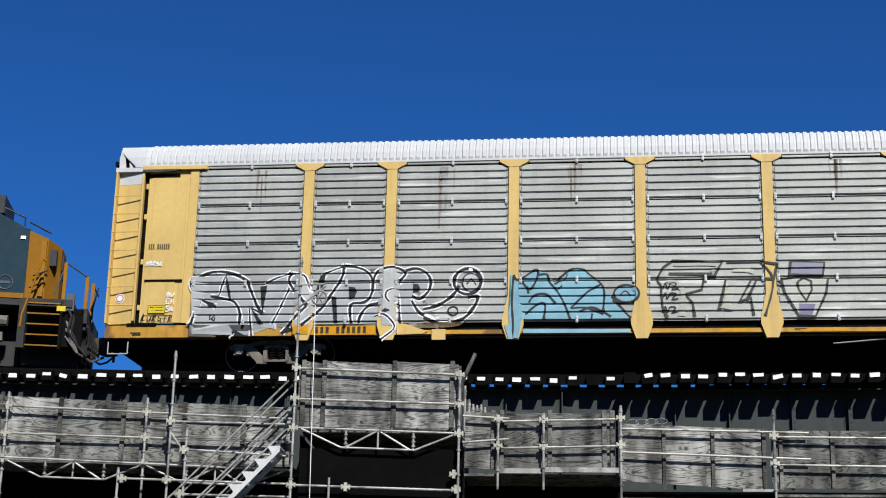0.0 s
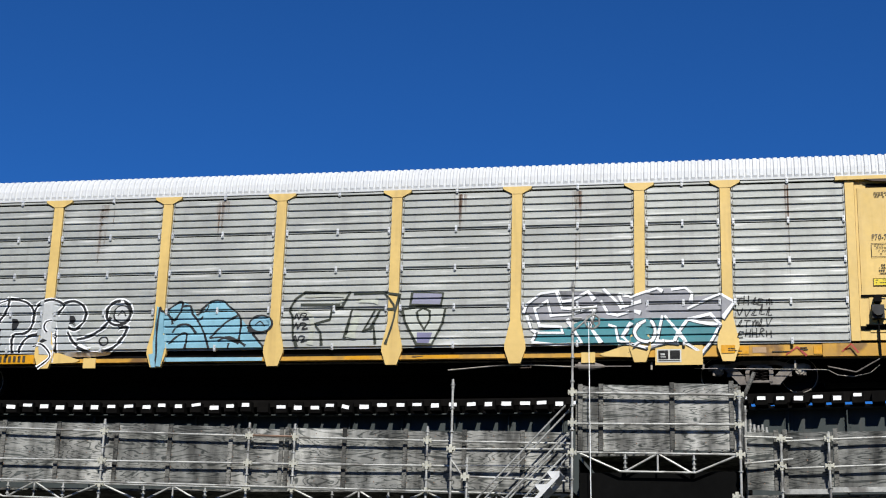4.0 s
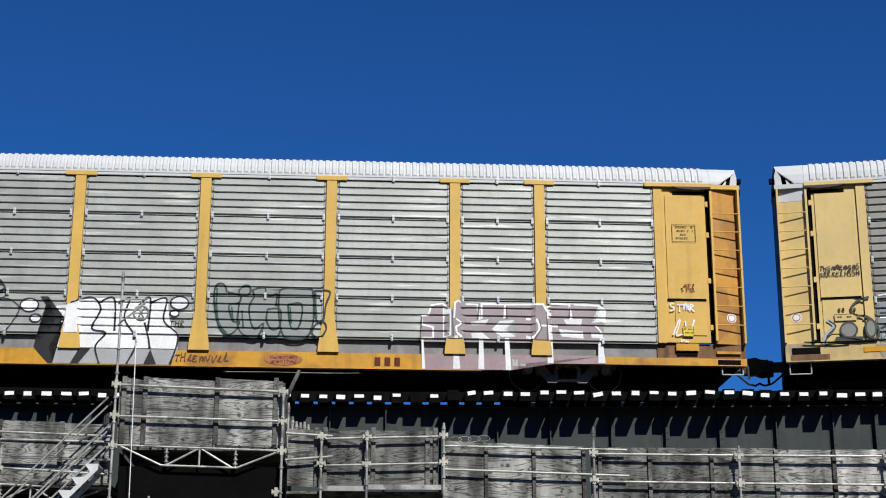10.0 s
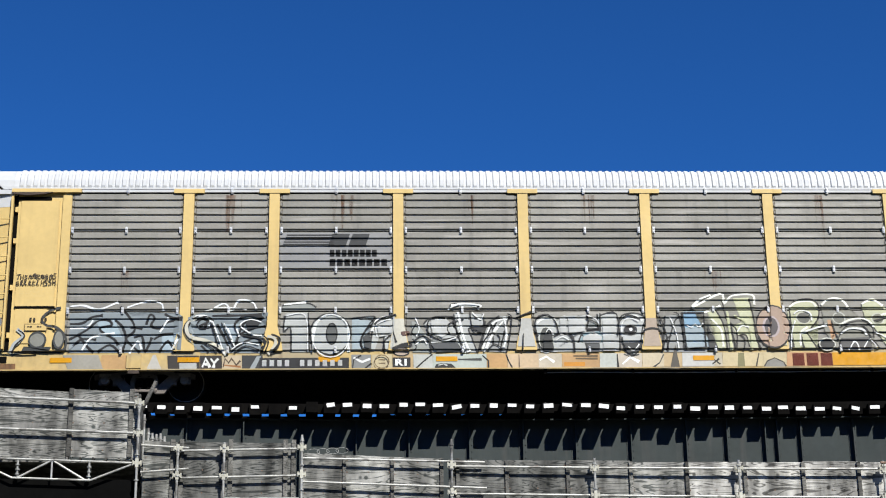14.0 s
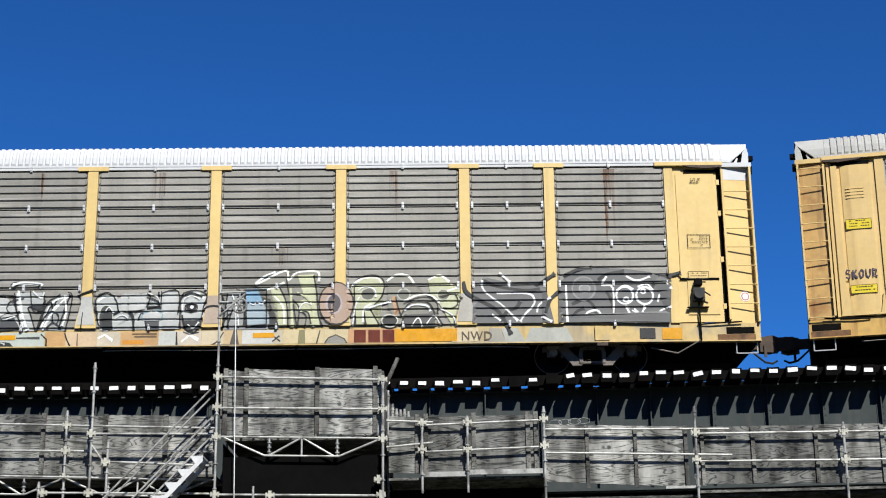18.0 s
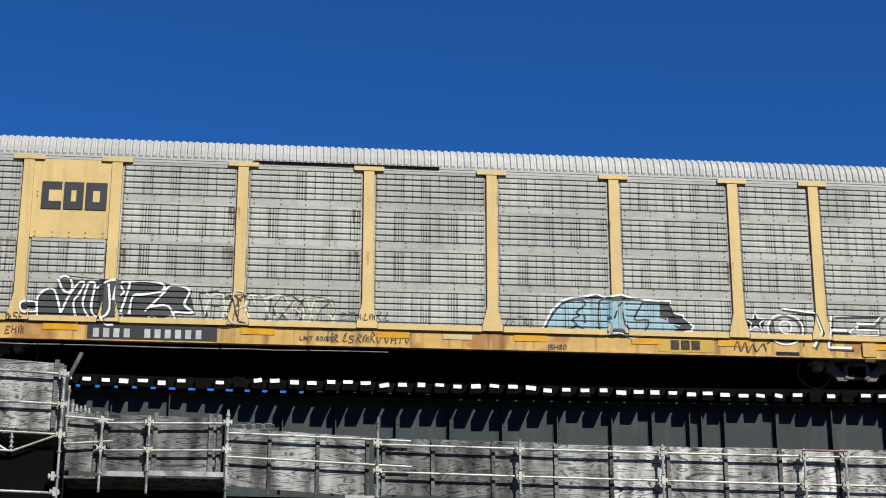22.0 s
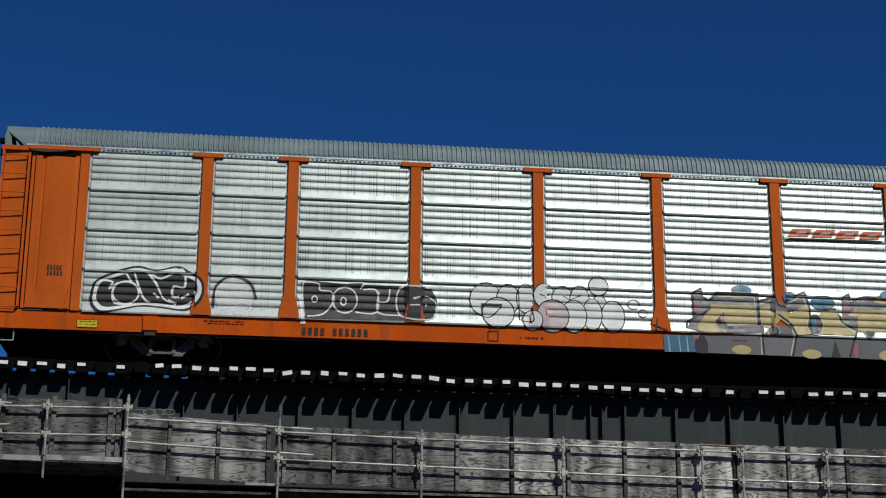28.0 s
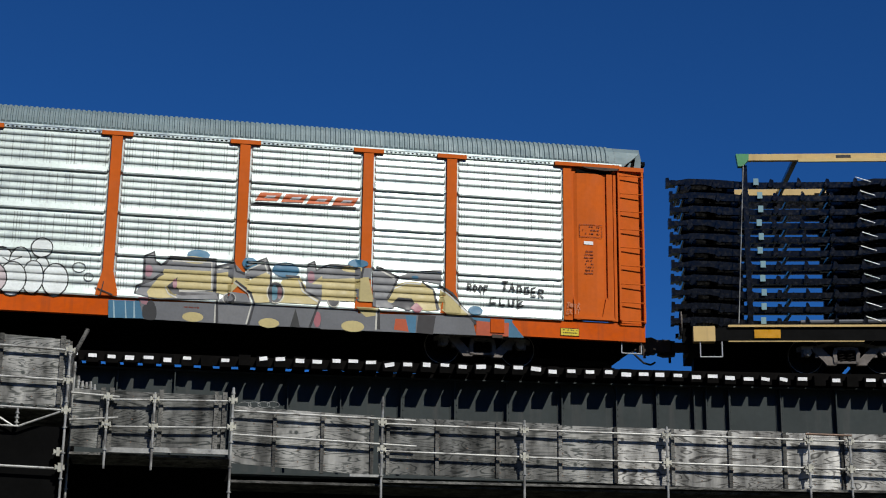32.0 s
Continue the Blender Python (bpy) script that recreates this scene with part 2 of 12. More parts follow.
RUST = (0.10, 0.04, 0.018, 1)
M = {
    "yellow_a": material("ochre_paint", rgb(240, 204, 122), 0.6, 0, 0.10, 0.8, 9, 0.18, RUST),
    "sill_a": material("ochre_sill_paint", rgb(216, 162, 52), 0.65, 0, 0.25, 1.2, 8, 0.4, RUST, patch=(rgb(90, 60, 40), 1.1, 0.56, 0.7)),
    "yellow_b": material("golden_paint", rgb(236, 190, 88), 0.6, 0, 0.10, 0.8, 9, 0.15, RUST),
    "sill_b": material("golden_sill_paint", rgb(226, 164, 28), 0.6, 0, 0.18, 1.0, 8, 0.35, RUST, patch=(rgb(150, 92, 22), 0.9, 0.55, 0.6)),
    "yellow_c": material("cream_yellow_paint", rgb(242, 210, 136), 0.6, 0, 0.10, 0.8, 9, 0.15, RUST),
    "sill_c": material("stained_cream_sill_paint", rgb(226, 196, 130), 0.65, 0, 0.2, 0.9, 8, 0.4, RUST, patch=(rgb(176, 164, 138), 0.9, 0.5, 0.8)),
    "yellow_d": material("pale_tan_paint", rgb(236, 202, 132), 0.65, 0, 0.10, 0.8, 9, 0.2, RUST),
    "sill_d": material("rusty_tan_sill_paint", rgb(226, 182, 98), 0.7, 0, 0.22, 1.0, 8, 0.75, RUST, patch=(rgb(150, 88, 40), 1.0, 0.54, 0.7)),
    "ladder_b": material("rust_browned_golden_paint", rgb(212, 152, 52), 0.65, 0, 0.2, 1.2, 9, 0.5, RUST, patch=(rgb(150, 88, 30), 1.5, 0.52, 0.5)),
    "ladder_d": material("rust_browned_tan_paint", rgb(214, 172, 104), 0.7, 0, 0.2, 1.2, 9, 0.6, RUST, patch=(rgb(150, 92, 44), 1.6, 0.52, 0.5)),
    "orange": material("orange_paint", rgb(206, 97, 26, 0.85), 0.8, 0, 0.12, 0.8, 9, 0.12, RUST),
    "sill_e": material("orange_sill_paint", rgb(206, 86, 2, 0.9), 0.8, 0, 0.16, 1.0, 8, 0.35, RUST),
    "panel_a": material("grey_galvanised_panel", rgb(190, 192, 187), 0.55, 0.25, 0.2, 0.7, 22, 0.25, (0.16, 0.15, 0.15, 1), tone=0.07, scuff=((0.62, 0.62, 0.6, 1), 0.6)),
    "panel_b": material("greenish_galvanised_panel", rgb(190, 192, 186), 0.5, 0.3, 0.18, 0.7, 22, 0.2, (0.18, 0.18, 0.17, 1), tone=0.08, scuff=((0.66, 0.66, 0.63, 1), 0.65)),
    "panel_c": material("dull_dark_galvanised_panel", rgb(162, 159, 151), 0.65, 0.15, 0.2, 0.7, 22, 0.3, (0.08, 0.075, 0.07, 1), tone=0.09, scuff=((0.42, 0.4, 0.37, 1), 0.45)),
    "panel_d": latticed(material("pale_perforated_panel", rgb(190, 190, 179), 0.65, 0.0, 0.26, 0.5, 22, 0.45, (0.17, 0.14, 0.105, 1), tone=0.06), 0.205, 0.14, (0.075, 0.085, 0.078, 1)),
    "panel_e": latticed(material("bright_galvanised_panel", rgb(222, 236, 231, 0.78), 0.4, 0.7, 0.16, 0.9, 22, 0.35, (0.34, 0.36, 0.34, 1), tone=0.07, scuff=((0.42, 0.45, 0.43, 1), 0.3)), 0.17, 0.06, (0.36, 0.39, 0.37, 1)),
    "panel_g": latticed(material("middling_galvanised_panel", rgb(214, 226, 221, 0.67), 0.46, 0.5, 0.18, 0.9, 22, 0.4, (0.3, 0.32, 0.3, 1), tone=0.08, scuff=((0.4, 0.43, 0.41, 1), 0.4)), 0.17, 0.10, (0.2, 0.22, 0.21, 1)),
    "panel_f": latticed(material("duller_galvanised_panel", rgb(196, 206, 201, 0.9), 0.5, 0.3, 0.2, 0.9, 22, 0.35, (0.28, 0.3, 0.28, 1), tone=0.08, scuff=((0.38, 0.41, 0.39, 1), 0.5)), 0.17, 0.07, (0.25, 0.27, 0.26, 1)),
    "roof_white": material("white_roof_steel", rgb(224, 226, 228, 0.66), 0.6, 0, 0.08, 0.8, 10, 0.1, (0.5, 0.48, 0.45, 1)),
    "roof_grey": material("dull_grey_roof_steel", rgb(196, 195, 190), 0.65, 0.05, 0.12, 0.7, 10, 0.2, (0.16, 0.14, 0.13, 1)),
    "roof_green": material("weathered_grey_roof_steel", rgb(134, 154, 158), 0.6, 0.1, 0.14, 0.7, 10, 0.2, (0.12, 0.12, 0.12, 1)),
    "bracket": material("bright_steel_bracket", rgb(232, 234, 236), 0.45, 0.3, 0.1),
    # black gear colour, deepened to hold the shade beneath the cars
    "under": material("shaded_black_underframe", (0.006, 0.006, 0.006, 1), 0.9, 0, 0.3),
    # near-black that paints the shade in gaps, slots and behind joints
    "dark_gap": material("gap_shade_black", (0.005, 0.0045, 0.004, 1), 0.9, 0, 0.2),
    # skirt grey is darkened for the shade of its recess, with brown run marks
    "skirt": material("shaded_grey_skirt", (0.2, 0.2, 0.2, 1), 0.8, 0, 0.3, 1.5, 9, 0.3),
    "truck": material("grimy_cast_steel", (0.17, 0.15, 0.135, 1), 0.8, 0.0, 0.35, 3, 18),
    "wheel": material("worn_wheel_steel", (0.012, 0.01, 0.009, 1), 0.6, 0.2, 0.3, 3, 18),
    "cap": material("dusty_bearing_cap", (0.3, 0.27, 0.23, 1), 0.7, 0.0, 0.3, 4, 18),
    "hose": material("black_rubber_hose", (0.012, 0.012, 0.013, 1), 0.6, 0, 0.2),
    "coupler": material("rusty_coupler_steel", (0.06, 0.042, 0.032, 1), 0.8, 0.1, 0.4, 4, 16),
    "white": material("white_lettering_paint", (0.75, 0.76, 0.76, 1), 0.6, 0, 0.1, 2, 20),
    "black": material("black_paint", (0.012, 0.012, 0.013, 1), 0.6, 0, 0.2, 2, 20),
    "ink": material("dark_stencil_paint", (0.08, 0.065, 0.045, 1), 0.7, 0, 0.2, 2, 20),
    "red_ink": material("dull_red_stencil_paint", (0.22, 0.04, 0.02, 1), 0.6, 0, 0.2, 2, 20),
    "faded_red": material("faded_red_ink", (0.42, 0.12, 0.10, 1), 0.6, 0, 0.2, 2, 20),
    "reflector": material("amber_reflective_tape", rgb(238, 170, 20), 0.35, 0, 0.12, 3, 20),
    "placard": material("bright_yellow_placard", rgb(246, 220, 40), 0.4, 0, 0.05, 3, 20),
    # creosoted timber, darker than creosote so the shade under the train is included
    "tie": material("creosoted_shade_timber", (0.004, 0.0036, 0.0033, 1), 0.95, 0, 0.4, 3, 20, bump=0.004),
    "guard": material("creosoted_shade_guard", (0.005, 0.0044, 0.004, 1), 0.9, 0, 0.4, 3, 20, bump=0.004),
    "tie_end": material("pale_tie_end_plate", rgb(250, 250, 250, 0.85), 0.5, 0, 0.15, 6, 30),
    "rail": material("rail_steel", (0.06, 0.05, 0.045, 1), 0.5, 0.6, 0.3, 3, 20),
    "girder": material("blue_grey_bridge_paint", rgb(70, 77, 77), 0.75, 0, 0.14, 0.7, 8, 0.25, (0.10, 0.09, 0.085, 1)),
    "tube": material("galvanised_scaffold_tube", rgb(196, 196, 192), 0.5, 0.3, 0.3, 2.5, 20, patch=((0.07, 0.062, 0.055, 1), 2.2, 0.53, 0.7)),
    "tube_rust": material("rusty_scaffold_tube", (0.16, 0.10, 0.07, 1), 0.6, 0.3, 0.3, 3, 20),
    "clamp": material("pale_cast_coupler", rgb(216, 214, 200), 0.5, 0.35, 0.25, 5, 25),
    "ply": wood("weathered_plywood", rgb(184, 183, 178), (0.016, 0.023, 0.022, 1)),
    "ply_dark": wood("stained_plywood", rgb(156, 156, 152), (0.012, 0.018, 0.018, 1)),
    "ply_pale": wood("pale_knotty_plywood", rgb(222, 220, 214), (0.02, 0.019, 0.018, 1)),
    "stud": wood("weathered_stud_timber", rgb(138, 136, 131), (0.015, 0.02, 0.02, 1), 2.0),
    # near-black of the sheets that carry the shade under the scaffold decks
    "net": material("under_deck_shade_black", (0.003, 0.003, 0.003, 1), 0.95, 0, 0.3),
    "stair": material("white_aluminium_stair", rgb(240, 241, 242), 0.4, 0.1, 0.1, 2, 20),
    "concrete": material("bridge_pier_concrete", (0.33, 0.32, 0.30, 1), 0.9, 0, 0.25, 0.4, 8, 0.4, (0.15, 0.14, 0.13, 1), bump=0.006),
    "deck": material("grimy_black_deck_steel", (0.02, 0.02, 0.021, 1), 0.75, 0, 0.35, 1.5, 12),
    "rust_plate": material("rusted_end_plate", (0.17, 0.085, 0.035, 1), 0.85, 0, 0.45, 2.5, 14, 0.6, (0.03, 0.02, 0.015, 1)),
    "ground": material("dry_grass_and_gravel", (0.055, 0.052, 0.04, 1), 0.95, 0, 0.4, 0.3, 6, bump=0.02, patch=((0.045, 0.06, 0.025, 1), 0.15, 0.48, 0.8)),
    "woods": material("unseen_hillside_foliage", (0.035, 0.045, 0.02, 1), 0.95, 0, 0.5, 0.2, 2.5, bump=0.3, patch=((0.05, 0.042, 0.025, 1), 0.12, 0.55, 0.8)),
    "loco_blue": material("dark_blue_locomotive_paint", rgb(34, 64, 80), 0.7, 0, 0.12, 0.8, 10),
    "loco_yellow": material("locomotive_yellow_paint", rgb(176, 122, 28), 0.75, 0, 0.14, 1.0, 10, 0.2, RUST),
    "loco_grey": material("locomotive_grey_paint", rgb(92, 98, 108), 0.6, 0, 0.2, 1.0, 10),
    "frame_black": material("black_truck_frame_paint", (0.003, 0.003, 0.003, 1), 0.2, 0.0, 0.25, 3, 20),
    "tag_blue": material("pale_blue_tag", rgb(140, 180, 190), 0.5, 0, 0.1),
    "green": material("green_corner_paint", rgb(84, 170, 110), 0.5, 0, 0.15),
}

M["end_grey"] = material("dark_grey_end_door_paint", rgb(66, 66, 68), 0.7, 0, 0.25, 0.8, 10, 0.4, (0.05, 0.04, 0.04, 1))
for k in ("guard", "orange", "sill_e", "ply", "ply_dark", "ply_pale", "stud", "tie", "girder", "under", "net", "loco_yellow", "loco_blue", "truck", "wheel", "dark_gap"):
    M[k].node_tree.nodes["Principled BSDF"].inputs["Specular IOR Level"].default_value = 0.06 if k in ("guard", "tie", "under", "net", "dark_gap", "wheel") else 0.2      # chalked, matt surfaces; the near-black ones lose more sheen to keep their painted shade

# ---------------------------------------------------------------- mesh helpers


def box(bm, x0, x1, y0, y1, z0, z1):
    v = [bm.verts.new((x, y, z)) for x in (x0, x1) for y in (y0, y1) for z in (z0, z1)]
    for f in ((0, 1, 3, 2), (4, 6, 7, 5), (0, 4, 5, 1), (2, 3, 7, 6), (0, 2, 6, 4), (1, 5, 7, 3)):
        bm.faces.new([v[k] for k in f])
    return v


def prism(bm, outline, y0, y1):
    """A closed outline of (x, z) points, from y0 to y1."""
    a = [bm.verts.new((x, y0, z)) for x, z in outline]
    b = [bm.verts.new((x, y1, z)) for x, z in outline]
    n = len(a)
    faces = [bm.faces.new(a), bm.faces.new(b[::-1])]
    for k in range(n):
        bm.faces.new((a[k], b[k], b[(k + 1) % n], a[(k + 1) % n]))
    bmesh.ops.recalc_face_normals(bm, faces=bm.faces[:])
    return faces


def rod(bm, p, q, r, n=8, r2=None):
    p, q = Vector(p), Vector(q)
    d = (q - p).normalized()
    u = d.orthogonal().normalized()
    w = d.cross(u)
    ring = []
    for c, rr in ((p, r), (q, r if r2 is None else r2)):
        ring.append([bm.verts.new(c + (u * math.cos(2 * math.pi * k / n) + w * math.sin(2 * math.pi * k / n)) * rr) for k in range(n)])
    for k in range(n):
        bm.faces.new((ring[0][k], ring[0][(k + 1) % n], ring[1][(k + 1) % n], ring[1][k]))
    bm.faces.new(ring[0][::-1])
    bm.faces.new(ring[1])


def tube(bm, points, r, n=6):
    for a, b in zip(points, points[1:]):
        rod(bm, a, b, r, n)


def finished(name, bm, mat):
    me = bpy.data.meshes.new(name)
    bmesh.ops.recalc_face_normals(bm, faces=bm.faces[:])
    bm.to_mesh(me)
    bm.free()
    me.materials.append(mat)
    return me


def part(name, bm, mat, parent=None, label="", at=None):
    """Links a bmesh, or a mesh that is shared, as one object under a thing or a part."""
    me = finished(name, bm, mat) if isinstance(bm, bmesh.types.BMesh) else bm
    ob = new(name, me)
    if parent:
        ob.parent = parent
    if at:
        ob.location = at
    if label:
        ob["label"] = label
    return ob


def boxes(*rows):
    bm = bmesh.new()
    for row in rows:
        box(bm, *row)
    return bm


def rods(r, *pairs, n=8):
    bm = bmesh.new()
    for p, q in pairs:
        rod(bm, p, q, r, n)
    return bm


def thing(name, label, category, group="", at=None, kind=""):
    ob = tagged(new(name), label, category, group, kind)
    if at:
        ob.location = at
    return ob

# ---------------------------------------------------------------- ground and bridge
rnd = random.Random(5)
gb = bmesh.new()
box(gb, -2600, 2600, -2600, 2600, -0.5, 0.0)
tagged(part("ground", gb, M["ground"]), "dry grass and gravel ground under the bridge", "ground", kind="structure")

# an unseen wooded hillside, added behind the viewpoint to hold back low sky light
hb = bmesh.new()
grid = []
for i in range(61):
    x = -330 + 11 * i
    grid.append([])
    for y, z in ((-14, -0.4), (-20, 4), (-26, 12), (-33, 21), (-42, 29), (-56, 34), (-90, 36), (-140, 34)):
        w = Vector((x * 0.06, y * 0.06, 0.3))
        grid[-1].append(hb.verts.new((x, y - abs(x) * 0.12 + 4 * noise.noise(w), z + (3.5 * noise.noise(w * 2.1) if z > 0 else 0))))
for a, b in zip(grid, grid[1:]):
    for k in range(7):
        hb.faces.new((a[k], b[k], b[k + 1], a[k + 1]))
tagged(part("hillside", hb, M["woods"]), "unseen dark green wooded hillside added to block low sky light", "hillside", kind="structure")


def arc_box(bm, s0, s1, off0, off1, z0, z1, step=2.5):
    """A bar of box section that follows the track."""
    n = max(1, round((s1 - s0) / step))
    rings = []
    for k in range(n + 1):
        s = s0 + (s1 - s0) * k / n
        rings.append([bm.verts.new(on_curve(s, o, z)) for o, z in ((off0, z0), (off1, z0), (off1, z1), (off0, z1))])
    for a, b in zip(rings, rings[1:]):
        for k in range(4):
            bm.faces.new((a[k], a[(k + 1) % 4], b[(k + 1) % 4], b[k]))
    bm.faces.new(rings[0])
    bm.faces.new(rings[-1][::-1])
    return bm


def arc_bar(*args):
    return arc_box(bmesh.new(), *args)


def placed(ob, s, off=0.0, z=0.0, tilt=0.0):
    ob.matrix_basis = curve_pose(s, off, z) @ pose(0, 0, 0, 0, tilt, 0)
    return ob


WEB = 1.22                                   # the girder's face, metres inside the track's middle
bridge = thing("bridge", "blue-grey steel plate girder railway bridge with timber ties", "bridge", kind="structure")
B0, B1 = -188.0, 188.0
for o in (WEB, -WEB):
    part("girder_web", arc_bar(B0, B1, o, o - 0.02, 6.3, 8.49), M["girder"], bridge)
    part("top_flange", arc_bar(B0, B1, o + 0.17, o - 0.19, 8.491, 8.52), M["girder"], bridge)
    part("bottom_flange", arc_bar(B0, B1, o + 0.2, o - 0.22, 6.25, 6.299), M["girder"], bridge)
stiff = finished("stiffener", boxes((-0.012, 0.012, -0.15, -0.001, 6.302, 8.488), (-0.09, 0.09, -0.016, -0.002, 6.302, 8.488)), M["girder"])
seats = [1.32, 2.51, 3.88, 5.1, 6.3, 7.56, 8.82, 9.75, 10.62, 10.9, 11.43, 12.63, 13.92, 15.2, 16.56]
seats += [1.32 - 1.26 * k for k in range(1, 36)] + [16.56 + 1.27 * k for k in range(1, 28)]
rivet_rows = bmesh.new()
for s in seats:
    placed(part("stiffener", stiff, None, bridge), s, WEB)
    for z in range(14):
        for dx in (-0.055, 0.055):
            x, y, zz = on_curve(s + dx, WEB + 0.024, 6.45 + z * 0.15)
            box(rivet_rows, x - 0.012, x + 0.012, y - 0.008, y + 0.008, zz, zz + 0.025)
part("rivets", rivet_rows, M["girder"], bridge)["kind"] = "stuff"
for k in range(-37, 38):
    placed(part("cross_brace", boxes((-0.06, 0.06, -WEB + 0.03, WEB - 0.03, 7.3, 7.9)), M["girder"], bridge), 5 * k)
for s in (-175, -148, -121, -94, -67.5, -41, -14.5, 19.5, 46, 72.5, 99, 126, 153, 180):
    placed(part("pier", boxes((-1.0, 1.0, -2.2, 2.2, 0.0, 5.8), (-1.3, 1.3, -2.6, 2.6, 5.801, 6.248)), M["concrete"], bridge), s)
for o in (0.76, -0.76):
    rb = arc_bar(B0, B1, o + 0.07, o - 0.07, 8.785, 8.805)
    arc_box(rb, B0, B1, o + 0.012, o - 0.012, 8.805, 8.905)
    arc_box(rb, B0, B1, o + 0.036, o - 0.036, 8.905, RAIL)
    part("rail", rb, M["rail"], bridge)
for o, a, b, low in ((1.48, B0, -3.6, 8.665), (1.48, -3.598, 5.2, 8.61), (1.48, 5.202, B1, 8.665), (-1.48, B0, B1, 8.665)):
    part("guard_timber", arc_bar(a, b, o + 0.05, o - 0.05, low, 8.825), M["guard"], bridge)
# near-black board added to close most sky slits between the ties
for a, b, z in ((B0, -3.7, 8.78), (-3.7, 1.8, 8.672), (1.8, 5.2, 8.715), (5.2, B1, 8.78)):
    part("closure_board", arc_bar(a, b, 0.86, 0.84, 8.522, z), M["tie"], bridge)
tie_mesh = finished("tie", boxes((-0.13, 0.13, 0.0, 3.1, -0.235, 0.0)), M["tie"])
plate_mesh = finished("end_plate", boxes((-0.105, 0.105, -0.012, -0.002, -0.155, -0.065)), M["tie_end"])
s = -48.0
while s < 44:
    reach = 1.68 + (0.22 if 0.1 < s < 7 else 0.1 if 7 <= s < 9.5 else 0.0) + rnd.uniform(-0.07, 0.07)
    high = 8.78 + (0.045 if 0.1 < s < 6 else 0.02 if -6 < s <= 0.1 or 6 <= s < 9 else -0.03 if s < -11 else -0.02 if s > 11 else 0.0)
    tie = placed(part("tie", tie_mesh, None, bridge), s, reach, min(high + rnd.uniform(-0.02, 0.01), 8.79))
    if rnd.random() < 0.9:
        pl = part("end_plate", plate_mesh, None, tie, at=(rnd.uniform(-0.012, 0.012), 0, rnd.uniform(-0.02, 0.024) + (0.03 if 0.1 < s < 6 else 0)))
        pl.rotation_euler = (0, radians(rnd.choice((0, 0, 0, 2, -3, 0, 1, rnd.uniform(-14, 14)))), 0)
        pl.scale = (rnd.uniform(0.8, 1.08), 1, rnd.uniform(0.75, 1.1))
    s += rnd.uniform(0.385, 0.435)

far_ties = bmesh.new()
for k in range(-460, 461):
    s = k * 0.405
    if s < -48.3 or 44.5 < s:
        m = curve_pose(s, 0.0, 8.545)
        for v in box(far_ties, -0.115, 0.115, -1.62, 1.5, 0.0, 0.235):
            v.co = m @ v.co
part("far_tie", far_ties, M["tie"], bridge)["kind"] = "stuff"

# ---------------------------------------------------------------- autorack cars
HALF, ROW0 = 13.72, 1.006
ROWS = [1.006, 1.956, 2.903, 3.842, 4.762]
POSTS = [-11.82, -9.06, -7.11, -4.28, -1.415, 1.415, 4.28, 7.11, 9.06, 11.82]
POST_W = [0.2] + [0.235] * 8 + [0.2]
TOP = ROWS[4]


def rib_profile(style):
    """Heights in one row of panel and how far the sheet stands out there."""
    if style == "slat":
        pts, n, z0, z1, out = [(0.0, 0.0), (0.012, 0.0)], 5, 0.012, 0.936, 0.038
    elif style == "screen":                      # a flat bolted band straddles each joint of the rows
        pts, n, z0, z1, out = [(0.0, 0.034), (0.15, 0.034), (0.158, 0.0)], 5, 0.158, 0.885, 0.03
    else:                                        # a bolted lower lip and a bright sloping upper face, then four rolled ribs
        pts, n, z0, z1, out = [(0.0, 0.05), (0.035, 0.056), (0.205, 0.012), (0.235, 0.0)], 4, 0.25, 0.955, 0.025
    pitch = (z1 - z0) / n
    for k in range(n):
        z = z0 + k * pitch
        if style == "bright":
            pts += [(z + f * pitch, out * o) for f, o in ((0.10, 0.0), (0.15, 0.62), (0.26, 0.94), (0.42, 1.0), (0.6, 0.86), (0.8, 0.45), (0.96, 0.06))]
        else:
            pts += [(z + 0.16 * pitch, 0.0), (z + 0.2 * pitch, out), (z + (0.82 if style == "slat" else 0.74) * pitch, out * 0.9), (z + 0.97 * pitch, 0.003)]
    return pts + {"slat": [], "screen": [(0.892, 0.034), (0.961, 0.034)], "bright": [(0.961, 0.034)]}[style]


PROFILES = {s: rib_profile(s) for s in ("slat", "screen", "bright")}


